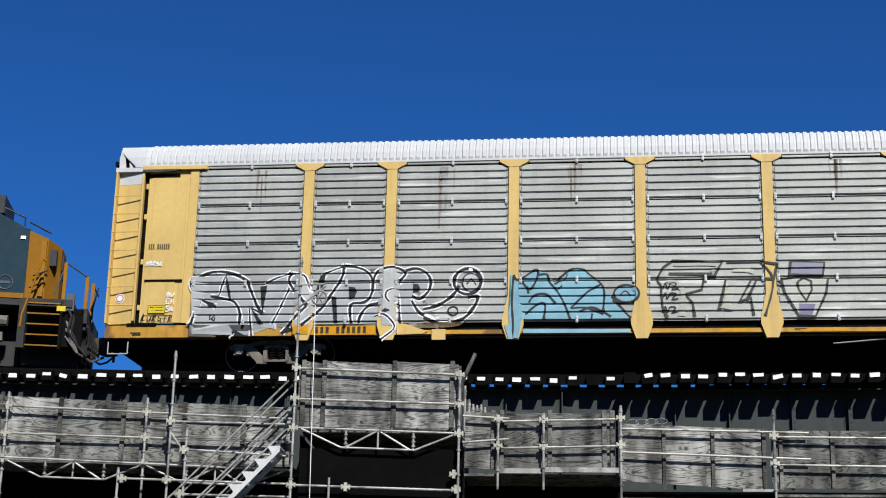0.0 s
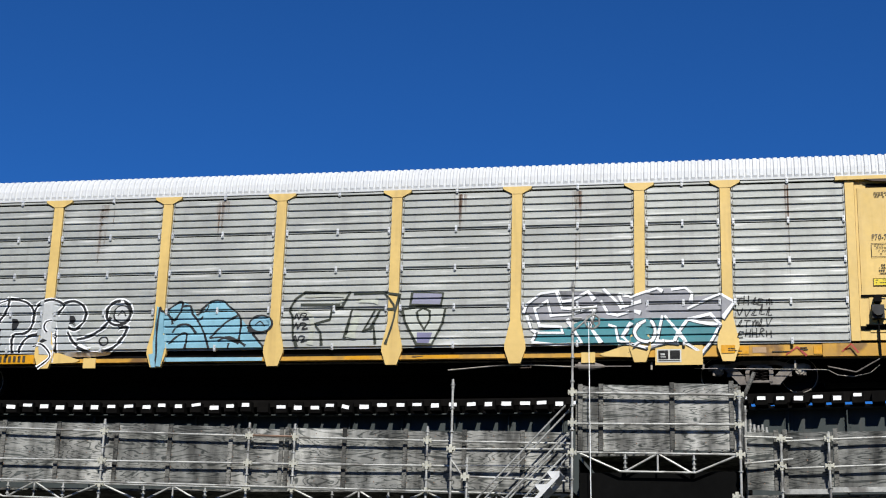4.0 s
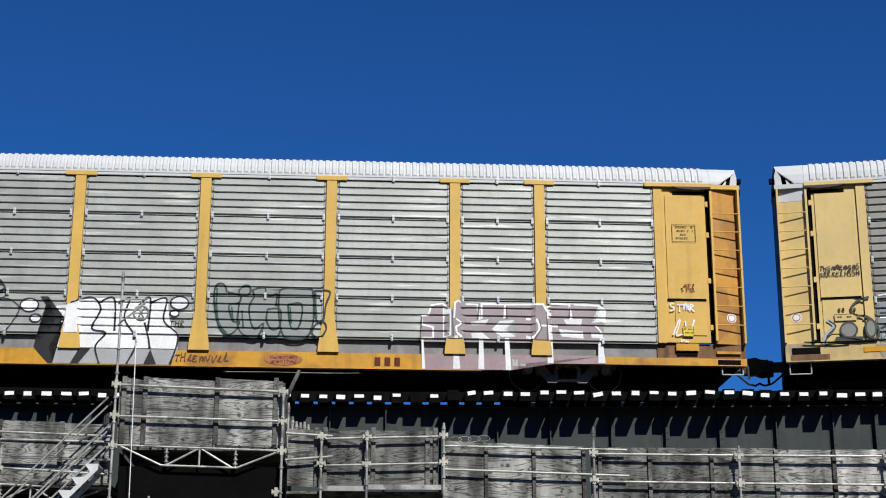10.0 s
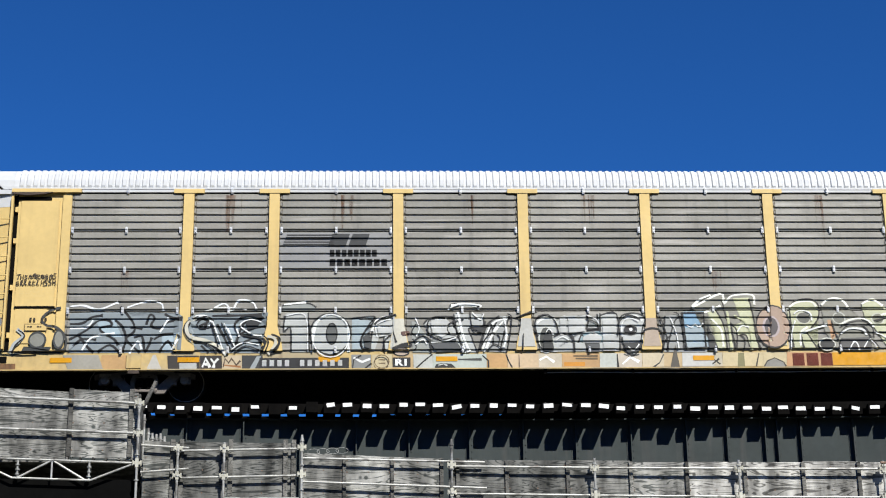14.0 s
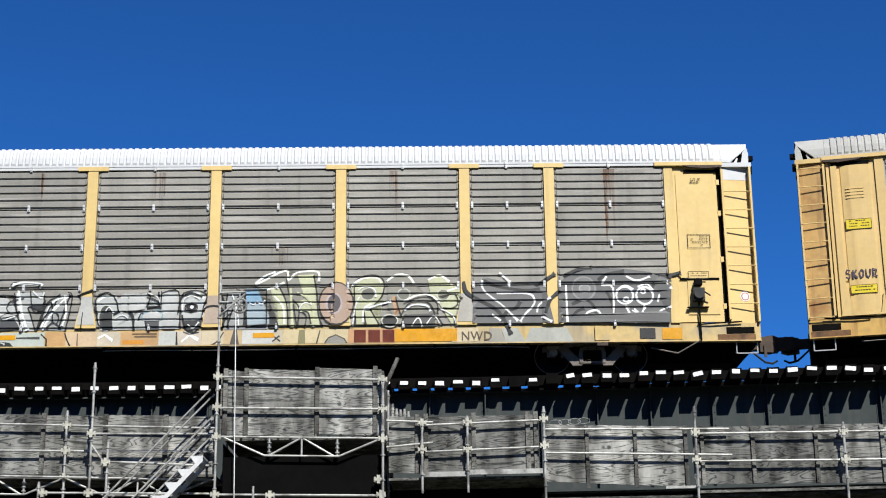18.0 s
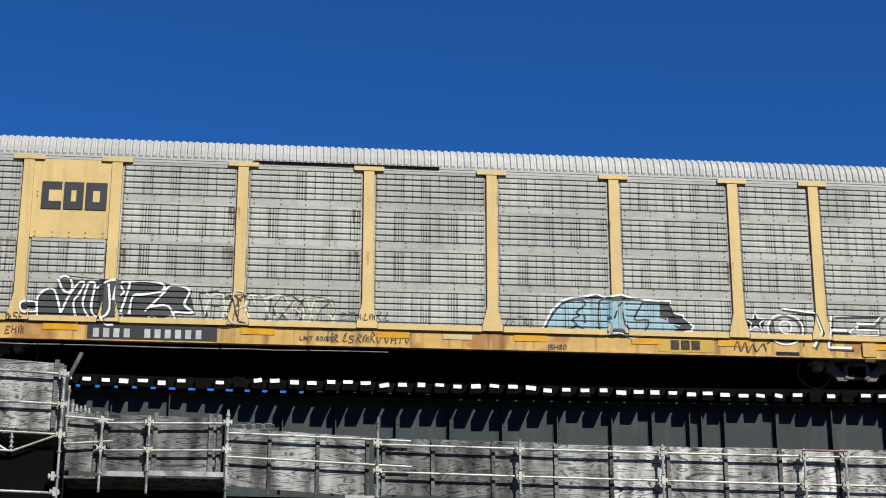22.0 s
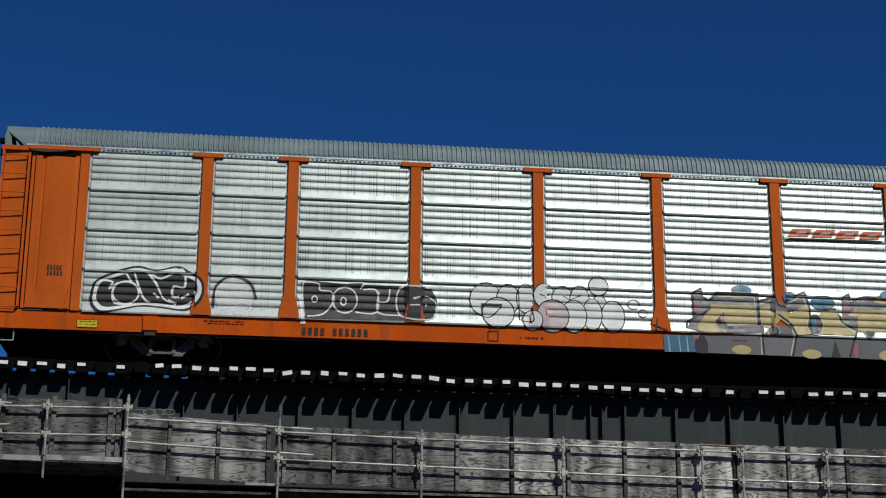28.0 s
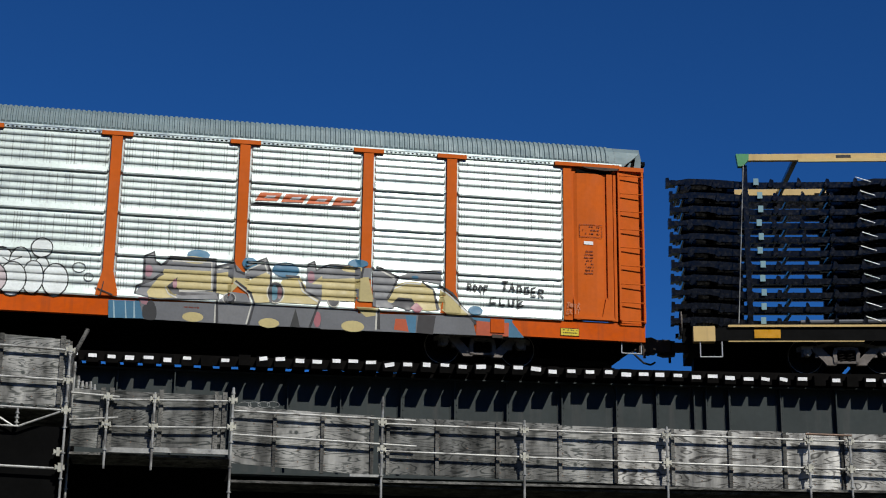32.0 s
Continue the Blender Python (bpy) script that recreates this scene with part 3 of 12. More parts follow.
def panel_mesh(width, style, mat):
    pts = PROFILES[style]
    bm = bmesh.new()
    rows = []
    for z, o in pts:
        rows.append([bm.verts.new((sx * (width / 2 - inset), -oo, z)) for sx, inset, oo in ((-1, 0.0, 0.0), (-1, 0.03, 0.0), (-1, 0.06, o), (1, 0.06, o), (1, 0.03, 0.0), (1, 0.0, 0.0))])
    for a, b in zip(rows, rows[1:]):
        for k in range(5):
            bm.faces.new((a[k], a[k + 1], b[k + 1], b[k]))
    tall = max(o for z, o in pts)
    crest = [z for z, o in pts if o == tall]
    for z in crest if style != "screen" else crest[2:-2]:          # the rolled rib ends beside the posts
        for sx in (-1, 1):
            x = sx * (width / 2 - 0.032)
            ring = [bm.verts.new((x + 0.021 * math.cos(a), -0.004, z + 0.045 + 0.055 * math.sin(a))) for a in (k * math.pi / 3 for k in range(6))]
            top = [bm.verts.new((x + 0.6 * (v.co.x - x), -tall - 0.006, z + 0.045 + 0.75 * (v.co.z - z - 0.045))) for v in ring]
            bm.faces.new(top)
            for k in range(6):
                bm.faces.new((ring[k], ring[(k + 1) % 6], top[(k + 1) % 6], top[k]))
    back = [bm.verts.new((sx * width / 2, 0.02, z)) for sx, z in ((-1, 0), (1, 0), (1, pts[-1][0]), (-1, pts[-1][0]))]
    bm.faces.new(back[::-1])
    bm.faces.new(rows[-1] + [back[2], back[3]])
    bm.faces.new([back[0], back[1]] + rows[0][::-1])
    me = bpy.data.meshes.new("panel")
    bm.to_mesh(me)
    bm.free()
    me.materials.append(mat)
    return me


def roof_mesh(mat, pitch):
    """An arched roof sheet with cross ribs all along."""
    across = [(-1.5, 4.85), (-1.5, 4.93), (-1.48, 5.08), (-1.42, 5.23), (-1.30, 5.36), (-0.7, 5.50), (0.0, 5.55), (0.7, 5.50), (1.30, 5.36), (1.42, 5.23), (1.48, 5.08), (1.5, 4.93), (1.5, 4.85)]
    bm = bmesh.new()
    n = int(2 * (HALF - 0.72) / pitch)
    x0 = -n * pitch / 2
    rows = []
    stations = [(-HALF + 0.66, 0.0)]
    for k in range(n):
        stations += [(x0 + k * pitch, 0.0), (x0 + (k + 0.14) * pitch, 0.034), (x0 + (k + 0.62) * pitch, 0.034), (x0 + (k + 0.76) * pitch, 0.0)]
    stations.append((HALF - 0.66, 0.0))
    for sx, o in stations:
        ring = []
        for k, (y, z) in enumerate(across):
            g = 1.0 if 0 < k < len(across) - 1 else 0.0
            ln = math.hypot(y * 0.5, 1.0)
            ring.append(bm.verts.new((sx, y + g * o * (-1 if y < 0 else 1) * (0.9 if abs(y) > 1.2 else 0.0), z + g * o * (0.2 if abs(y) > 1.45 else 0.4) / ln)))
        rows.append(ring)
    for a, b in zip(rows, rows[1:]):
        for k in range(len(across) - 1):
            bm.faces.new((a[k], b[k], b[k + 1], a[k + 1]))
    return finished("roof", bm, mat)


def wheelset_mesh():
    bm = bmesh.new()
    rod(bm, (0, -1.02, 0), (0, 1.02, 0), 0.075, 12)
    for s in (-1, 1):
        n = 28
        prof = [(0.72, 0.10), (0.74, 0.16), (0.755, 0.30), (0.70, 0.345), (0.70, 0.445), (0.725, 0.445), (0.73, 0.42), (0.835, 0.412), (0.837, 0.394), (0.835, 0.355), (0.80, 0.335), (0.785, 0.17), (0.83, 0.15), (0.83, 0.10)]
        rings = [[bm.verts.new((r * math.cos(2 * math.pi * k / n), s * y, r * math.sin(2 * math.pi * k / n))) for k in range(n)] for y, r in prof]
        # the rim edge takes the pale cap colour as a painted sunlit ring
        for a, b in zip(rings, rings[1:]):
            for k in range(n):
                bm.faces.new((a[k], a[(k + 1) % n], b[(k + 1) % n], b[k])).material_index = int(a is rings[7])
    me = finished("wheelset", bm, M["wheel"])
    me.materials.append(M["cap"])
    return me


def side_frame_mesh():
    """A cast truck side: top member, sloping tension members, columns and open windows."""
    bm = bmesh.new()
    prism(bm, [(-1.12, 0.48), (-1.12, 0.58), (-0.98, 0.63), (-0.70, 0.62), (-0.38, 0.70), (0.38, 0.70), (0.70, 0.62), (0.98, 0.63), (1.12, 0.58), (1.12, 0.48), (0.74, 0.52), (0.40, 0.61), (-0.40, 0.61), (-0.74, 0.52)], -1.13, -1.03)
    for s in (-1, 1):
        prism(bm, [(s * 0.80, 0.54), (s * 0.56, 0.57), (s * 0.20, 0.21), (s * 0.24, 0.15), (s * 0.45, 0.15), (s * 0.48, 0.20)], -1.17, -1.03)
        prism(bm, [(s * 0.21, 0.21), (s * 0.29, 0.21), (s * 0.31, 0.42), (s * 0.27, 0.56), (s * 0.17, 0.56), (s * 0.22, 0.42)], -1.20, -1.03)
        box(bm, s * 0.98 - 0.04, s * 0.98 + 0.04, -1.15, -1.03, 0.36, 0.52)
        box(bm, s * 0.67 - 0.035, s * 0.67 + 0.035, -1.15, -1.03, 0.34, 0.52)
    box(bm, -0.28, 0.28, -1.19, -1.03, 0.19, 0.245)
    box(bm, -0.20, 0.20, -1.21, -1.03, 0.50, 0.58)
    return finished("side_frame", bm, M["truck"])


def spring_mesh():
    bm = bmesh.new()
    tube(bm, [(0.07 * math.cos(a * 0.9), -1.17 + 0.035 * math.sin(a * 0.9), 0.215 + a * 0.0095) for a in range(0, 38)], 0.014, 5)
    return finished("spring", bm, M["wheel"])


WHEELSET, SIDE_FRAME, SPRINGS = wheelset_mesh(), side_frame_mesh(), spring_mesh()
capb = bmesh.new()
rod(capb, (0, 0.10, 0), (0, -0.04, 0), 0.105, 14, 0.095)
rod(capb, (0, -0.039, 0), (0, -0.06, 0), 0.055, 12, 0.045)
for k in range(3):                               # three cap screws round the hub
    u, v = 0.066 * math.cos(2.1 * k + 0.5), 0.066 * math.sin(2.1 * k + 0.5)
    rod(capb, (u, -0.039, v), (u, -0.062, v), 0.016, 6)
box(capb, -0.13, 0.13, 0.0, 0.10, 0.07, 0.14)
CAP = finished("bearing_cap", capb, M["cap"])
AXLES, TRAIN = [], []


def truck(parent, x):
    tr = part("truck", boxes((-0.25, 0.25, -1.0, 1.0, 0.36, 0.62), (-0.55, 0.55, -0.28, 0.28, 0.621, 0.70), (-0.72, -0.5, -0.62, 0.62, 0.14, 0.42), (0.5, 0.72, -0.62, 0.62, 0.14, 0.42)), M["under"], parent, "grimy cast steel three-piece truck", at=(x, 0, 0))
    for s in (-1, 1):
        part("side_frame", SIDE_FRAME, None, tr).rotation_euler = (0, 0, 0 if s < 0 else math.pi)
        for cx in (-0.1, 0.1):
            part("spring", SPRINGS, None, tr, at=(cx, 0, 0)).rotation_euler = (0, 0, 0 if s < 0 else math.pi)
        ax = part("wheelset", WHEELSET, None, tr, at=(s * 0.88, 0, 0.43))
        AXLES.append(ax)
        for q in (-1, 1):
            c = part("bearing_cap", CAP, None, tr, at=(s * 0.88, q * 1.14, 0.46))
            c.rotation_euler = (0, 0, 0 if q < 0 else math.pi)
    return tr


cb = bmesh.new()
box(cb, -0.1, 0.34, -0.10, 0.10, 0.72, 0.93)
box(cb, -0.02, 0.06, -0.26, 0.26, 0.64, 1.0)
prism(cb, [(0.28, 0.64), (0.56, 0.62), (0.70, 0.67), (0.70, 0.98), (0.58, 1.03), (0.28, 0.98)], -0.22, 0.02)
box(cb, 0.40, 0.76, 0.025, 0.19, 0.68, 0.98)
box(cb, 0.36, 0.42, -0.27, -0.24, 0.50, 0.80)
COUPLER = finished("coupler", cb, M["coupler"])


def bars(rows, x, z, w, h, gap=0.4, seed=0, fill=0.75):
    """Rows of short blocks standing for small writing: x, z of the top left corner."""
    bm = bmesh.new()
    r = random.Random(seed)
    for k in range(rows):
        zz = z - k * h * (1 + gap)
        xx = x + r.uniform(0, 0.15) * w
        while xx < x + w:
            ww = r.uniform(0.04, 0.14) * w
            if r.random() < fill:
                box(bm, xx, min(xx + ww, x + w), -1.0, -0.998, zz - h * 0.7, zz)
            xx += ww + 0.035 * w
    return bm


def blocks(text_len, x, z, w, h, skip=(), slant=0.0, narrow=0.58):
    """One block per character of a number or a name that is not spelled out."""
    out, step = [], w / text_len
    for k in range(text_len):
        if k in skip:
            continue
        bm = bmesh.new()
        out.append(bm)
        x0, x1 = x + k * step, x + k * step + step * narrow
        prism(bm, [(x0, z), (x1, z), (x1 + slant * h, z + h), (x0 + slant * h, z + h)], -1.0, -0.998)
    return out


def outline(x0, x1, z0, z1, t):
    return boxes((x0, x1, -1, -0.998, z0, z0 + t), (x0, x1, -1, -0.998, z1 - t, z1), (x0, x0 + t, -1, -0.998, z0 + t, z1 - t), (x1 - t, x1, -1, -0.998, z0 + t, z1 - t))


def post_mesh(width, mat, style, foot):
    bm = bmesh.new()
    h = width / 2
    if style == "low":
        prism(bm, [(-h, 1.594), (-0.24, 1.06), (-0.24, 0.92), (-0.13, 0.60), (0.13, 0.60), (0.24, 0.92), (0.24, 1.06), (h, 1.594), (h, 4.738), (-h, 4.738)], -1.565, -1.47)
        prism(bm, [(-h, 4.656), (h, 4.656), (0.33, 4.781), (0.34, 4.834), (-0.34, 4.834), (-0.33, 4.781)], -1.575, -1.48)
    else:
        prism(bm, [(-h, 1.594), (-0.225, foot + 0.13), (-0.235, foot + 0.005), (0.235, foot + 0.005), (0.225, foot + 0.13), (h, 1.594), (h, 4.752), (-h, 4.752)], -1.565, -1.47)
        box(bm, -0.345, 0.345, -1.58, -1.48, 4.738, 4.834)
    return finished("post", bm, mat)


def leaning(s, z0, z1, proud=0.0, back=-1.43):
    """An upright sheet that falls back towards the car's end."""
    bm = bmesh.new()
    a, b = s * 13.04, s * (HALF - 0.05)
    v = [bm.verts.new((x, y, z)) for z in (z0, z1) for x, y in ((a, -1.52 - proud), (b, back - proud), (b, -1.40), (a, -1.44))]
    for f in ((0, 1, 5, 4), (1, 2, 6, 5), (2, 3, 7, 6), (3, 0, 4, 7), (0, 3, 2, 1), (4, 5, 6, 7)):
        bm.faces.new([v[k] for k in f])
    return bm


def grab_rungs(parent, x0, x1, z0, z1, n, mat, sag=0.0):
    bm_mesh = rods(0.013, ((x0, -1.60, 0), (x1, -1.60, 0)), ((x0, -1.60, 0), (x0, -1.5, -0.02)), ((x1, -1.60, 0), (x1, -1.5, -0.02)), n=6)
    me = finished("rung", bm_mesh, mat)
    for k in range(n):
        part("rung", me, None, parent, at=(0, 0, z0 + (z1 - z0) * k / (n - 1)))


def autorack(label, centre, keys, style, low, logo_bay=None, sill=(0.61, 1.02), pivot=9.95, rise=1.0):
    """An enclosed car carrier. keys: paint, sill, panel, roof materials."""
    paint, sillm, panelm, roofm = (M[k] for k in keys)
    car = thing("autorack_car", label, "railcar", "cars of the passing train", at=(0, 0, 0))
    TRAIN.append((car, centre))
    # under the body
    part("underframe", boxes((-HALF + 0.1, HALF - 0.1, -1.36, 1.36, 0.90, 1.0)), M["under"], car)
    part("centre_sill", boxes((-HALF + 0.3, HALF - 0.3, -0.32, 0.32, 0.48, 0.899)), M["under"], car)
    # solid near-black blocks fill in the shade between and beside the trucks
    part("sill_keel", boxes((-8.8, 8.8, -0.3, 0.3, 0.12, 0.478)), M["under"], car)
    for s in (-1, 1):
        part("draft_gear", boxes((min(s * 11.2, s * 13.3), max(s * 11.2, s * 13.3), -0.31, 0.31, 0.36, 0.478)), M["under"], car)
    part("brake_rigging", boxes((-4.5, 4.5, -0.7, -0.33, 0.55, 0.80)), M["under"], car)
    part("floor", boxes((-HALF + 0.05, HALF - 0.05, -1.42, 1.42, 1.003, 1.035)), M["dark_gap"], car)
    for s in (-1, 1):
        truck(car, s * pivot)
        part("bolster", boxes((s * pivot - 0.3, s * pivot + 0.3, -1.38, 1.38, 0.71, 0.897)), M["under"], car)
        cp = part("coupler", COUPLER, None, car, at=(s * (HALF - 0.04), 0, 0))
        cp.rotation_euler = (0, 0, 0 if s > 0 else math.pi)
        hb = bmesh.new()
        tube(hb, [(s * (HALF - 0.1), -0.35, 0.72), (s * (HALF + 0.1), -0.38, 0.52), (s * (HALF + 0.3), -0.36, 0.36), (s * (HALF + 0.48), -0.33, 0.33), (s * (HALF + 0.6), -0.3, 0.4)], 0.024)
        part("brake_hose", hb, M["hose"], car)
        part("uncoupling_lever", rods(0.014, ((s * (HALF + 0.02), -1.3, 0.62), (s * (HALF + 0.02), -0.3, 0.78)), n=6), M["under"], car)
        part("stirrup_step", rods(0.014, ((s * (HALF - 0.08), -1.42, 0.62), (s * (HALF - 0.08), -1.42, 0.34)), ((s * (HALF - 0.08), -1.42, 0.34), (s * (HALF - 0.55), -1.42, 0.34)), ((s * (HALF - 0.55), -1.42, 0.34), (s * (HALF - 0.55), -1.42, 0.62)), n=6), M["bracket"], car)
    part("air_reservoir", rods(0.2, ((-1.0, 0.62, 0.66), (0.9, 0.62, 0.66)), n=14), M["under"], car)
    part("brake_pipe", rods(0.025, ((-HALF + 0.4, -0.9, 0.80), (HALF - 0.4, -0.9, 0.80)), n=6), M["truck"], car)
    # sills
    if low:
        part("side_sill", boxes((-6.85, 6.85, -1.50, -1.36, 0.745, 0.832), (-6.85, 6.85, -1.515, -1.36, 0.735, 0.75)), sillm, car)
        # near-black plate paints the shade in the sill's recess
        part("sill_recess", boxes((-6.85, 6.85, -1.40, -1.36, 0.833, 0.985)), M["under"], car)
        for s in (-1, 1):
            part("sill_plate", boxes((min(s * 7.25, s * 11.09), max(s * 7.25, s * 11.09), -1.47, -1.36, 0.73, 0.985)), sillm, car)
            part("end_sill_plate", boxes((min(s * 11.094, s * HALF), max(s * 11.094, s * HALF), -1.5, -1.34, 0.70, 0.985)), sillm, car)
            part("sill_gusset", prism_mesh([(s * 6.2, 0.80), (s * 6.72, 0.975), (s * 6.98, 0.975), (s * 6.98, 0.72), (s * 6.3, 0.745)], -1.53, -1.502), paint, car)
            part("sill_block", boxes((min(s * 5.79, s * 6.10), max(s * 5.79, s * 6.10), -1.54, -1.502, 0.60, 0.84)), paint, car)
    else:
        if sill[1] < 0.9:
            part("side_sill", prism_mesh([(-HALF, sill[1]), (-HALF, 0.52), (-11.6, 0.52), (-8.3, 0.52), (-7.7, sill[0]), (7.7, sill[0]), (8.3, 0.52), (HALF, 0.52), (HALF, sill[1])], -1.5, -1.36), sillm, car)
            part("sill_flange", boxes((-7.7, 7.7, -1.53, -1.36, sill[0] - 0.012, sill[0] - 0.002)), sillm, car)
        else:
            part("side_sill", boxes((-HALF, HALF, -1.5, -1.36, *sill), (-HALF, HALF, -1.504 if style == "bright" else -1.53, -1.36, sill[0] - 0.01, sill[0] + 0.015)), sillm, car)
        if sill[1] < 0.9:
            # the skirt's darker grey paints the shade below the panels
            part("skirt", boxes((-11.7, 11.7, -1.40, -1.362, sill[1] + 0.003, 1.0)), M["skirt"], car, "grey skirt strip with recess shade in its colour")
            for s in (-1, 1):
                part("skirt_end", boxes((min(s * 11.7, s * HALF), max(s * 11.7, s * HALF), -1.44, -1.40, sill[1] + 0.003, 1.028)), M["rust_plate"], car, "rust-brown recess under the end door")
                part("door_tongue", boxes((min(s * 12.12, s * 12.64), max(s * 12.12, s * 12.64), -1.52, -1.44, 0.86, 1.02)), M["sill_b"], car)
                part("tongue_gap", boxes((min(s * 12.14, s * 12.61), max(s * 12.14, s * 12.61), -1.47, -1.442, 0.757, 0.857)), M["dark_gap"], car)
                part("sill_pocket", boxes((min(s * 13.06, s * 13.58), max(s * 13.06, s * 13.58), -1.506, -1.501, 0.545, 0.66)), M["dark_gap"], car)
                part("pocket_rim", boxes((min(s * 13.03, s * 13.62), max(s * 13.03, s * 13.62), -1.512, -1.501, 0.522, 0.54)), M["sill_b"], car)
                part("ladder_foot", boxes((min(s * 13.05, s * 13.6), max(s * 13.05, s * 13.6), -1.50, -1.46, 0.80, 0.86)), M["sill_b"], car)
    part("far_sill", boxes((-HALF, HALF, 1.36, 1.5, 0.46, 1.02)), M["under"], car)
    # far wall, ends and roof
    part("far_wall", boxes((-HALF + 0.7, HALF - 0.7, 1.44, 1.5, 1.04, 4.829)), panelm, car)
    for s in (-1, 1):
        xe = s * (HALF - 0.085)
        for k in range(8):
            y = -1.3 + k * 0.325
            part("end_door_leaf", boxes((min(xe, xe + s * 0.07), max(xe, xe + s * 0.07), y, y + 0.3, 1.06, 5.25)), M["end_grey"], car)
        raised = [part("roof_end_cap", end_cap(s), roofm, car), part("corner_sheet", corner_sheet(s), roofm, car, "bent corner sheet at the roof's end")]
        for ob in raised:
            ob.location.z, ob.scale.z = 4.85 * (1 - rise), rise
        part("roof_end_gap", boxes((min(s * (HALF - 0.60), s * (HALF - 0.16)), max(s * (HALF - 0.60), s * (HALF - 0.16)), -1.37, 1.37, 4.839, 5.2)), M["dark_gap"], car)
        part("end_bracket", boxes((min(s * (HALF + 0.005), s * (HALF + 0.13)), max(s * (HALF + 0.005), s * (HALF + 0.13)), -1.36, -1.2, 4.95, 5.05)), M["under"], car)
        part("end_bracket", boxes((min(s * (HALF + 0.005), s * (HALF + 0.09)), max(s * (HALF + 0.005), s * (HALF + 0.09)), -1.36, -1.3, 4.62, 4.80)), M["under"], car)
    if keys[3] not in ROOFS:
        ROOFS[keys[3]] = roof_mesh(roofm, 0.115 if keys[3] == "roof_green" else 0.155)
    roof = part("roof", ROOFS[keys[3]], None, car)
    roof.location.z, roof.scale.z = 4.85 * (1 - rise), rise
    part("roof_rail", boxes((-HALF + 0.5, HALF - 0.5, -1.535, -1.44, 4.839, 4.882)), panelm if style == "bright" else roofm, car)
    # posts and panels
    meshes = {0.235: post_mesh(0.235, paint, "low" if low else "flared", sill[1])}
    for k, x in enumerate(POSTS):
        if 0 < k < 9:
            part("post", meshes[0.235], None, car, at=(x, 0, 0))
    for s in (-1, 1):
        part("corner_post", boxes((s * 11.817 - 0.1, s * 11.817 + 0.1, -1.545, -1.45, 1.03, 4.743)), paint, car)
        part("header_plate", boxes((min(s * 11.51, s * 13.075), max(s * 11.51, s * 13.075), -1.60, -1.46, 4.748, 4.834)), paint, car)
        part("header_lip", prism_mesh([(s * 12.15, 4.746), (s * 13.05, 4.746), (s * 13.03, 4.70), (s * 12.72, 4.672), (s * 12.3, 4.70)], -1.62, -1.56), M["coupler"], car)
    widths = {}
    clip = finished("bracket", boxes((-0.026, 0.026, -1.575, -1.5, -0.075, 0.075), (-0.012, 0.012, -1.59, -1.575, 0.02, 0.05), (-0.012, 0.012, -1.59, -1.575, -0.05, -0.02)), M["bracket"])
    for k in range(9):
        x0, x1 = POSTS[k] + POST_W[k] / 2 + 0.004, POSTS[k + 1] - POST_W[k + 1] / 2 - 0.004
        w = round(x1 - x0, 3)
        dull = {0: "panel_f", 1: "panel_f", 7: "panel_e"}.get(k, "panel_g") if style == "bright" else ""          # each bay takes a duller, middling or bright galvanised panel
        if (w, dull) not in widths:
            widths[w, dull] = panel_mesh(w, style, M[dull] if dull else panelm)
        for row in range(4):
            if logo_bay and k == logo_bay[0] and row >= 2:
                continue
            part("panel", widths[w, dull], None, car, at=((x0 + x1) / 2, -1.5, ROWS[row])).scale = (1, 1, (ROWS[row + 1] - ROWS[row]) / 0.962)
        if logo_bay and k == logo_bay[0]:
            part("sign_panel", boxes((x0, x1, -1.535, -1.48, ROWS[2] + 0.01, TOP)), paint, car)
        if style == "slat":
            for row in range(1, 4):
                for bx in (x0 + 0.05, (x0 + x1) / 2, x1 - 0.05):
                    if logo_bay and k == logo_bay[0] and row >= 2:
                        continue
                    part("bracket", clip, None, car, at=(bx, 0, ROWS[row]))
            part("bracket", clip, None, car, at=((x0 + x1) / 2, 0, TOP + 0.04))
            part("bracket", clip, None, car, at=((x0 + x1) / 2, 0, ROW0 + 0.04))
    for k in range(9):
        a, b = (POSTS[k] + 0.35 if k else -11.5), (POSTS[k + 1] - 0.35 if k < 8 else 11.5)
        part("top_rail", boxes((a, b, -1.525, -1.472, TOP + 0.012, TOP + 0.05 if low else 4.836)), panelm if low or style == "bright" else roofm, car)
    # near-black backing puts shade behind the open joints of the panels
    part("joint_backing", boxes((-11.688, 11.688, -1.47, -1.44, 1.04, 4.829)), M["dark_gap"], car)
    # end bays
    for s in (-1, 1):
        door = part("end_bay_door", boxes((min(s * 11.926, s * 12.926), max(s * 11.926, s * 12.926), -1.50, -1.44, 1.05, 4.733)), paint, car)
        if style == "slat":
            part("upper_plate", boxes((min(s * 11.985, s * 12.857), max(s * 11.985, s * 12.857), -1.525, -1.498, 2.075, 4.56)), paint, door)
            part("seam", boxes((min(s * 11.965, s * 12.857), max(s * 11.965, s * 12.857), -1.535, -1.503, 2.027, 2.07)), M["dark_gap"], door)
            part("lower_plate", boxes((min(s * 12.134, s * 12.837), max(s * 12.134, s * 12.837), -1.52, -1.498, 1.22, 2.008)), paint, door)
            part("header_slot", boxes((min(s * 12.183, s * 12.936), max(s * 12.183, s * 12.936), -1.53, -1.499, 4.579, 4.656)), M["dark_gap"], door)
        else:
            fb = bmesh.new()
            outer = [(s * 11.97, -1.50), (s * 12.05, -1.535), (s * 12.27, -1.545), (s * 12.50, -1.545), (s * 12.68, -1.52), (s * 12.70, -1.50)]
            rings = [[fb.verts.new((x, y, z)) for x, y in outer] for z in (1.10, 4.60)]
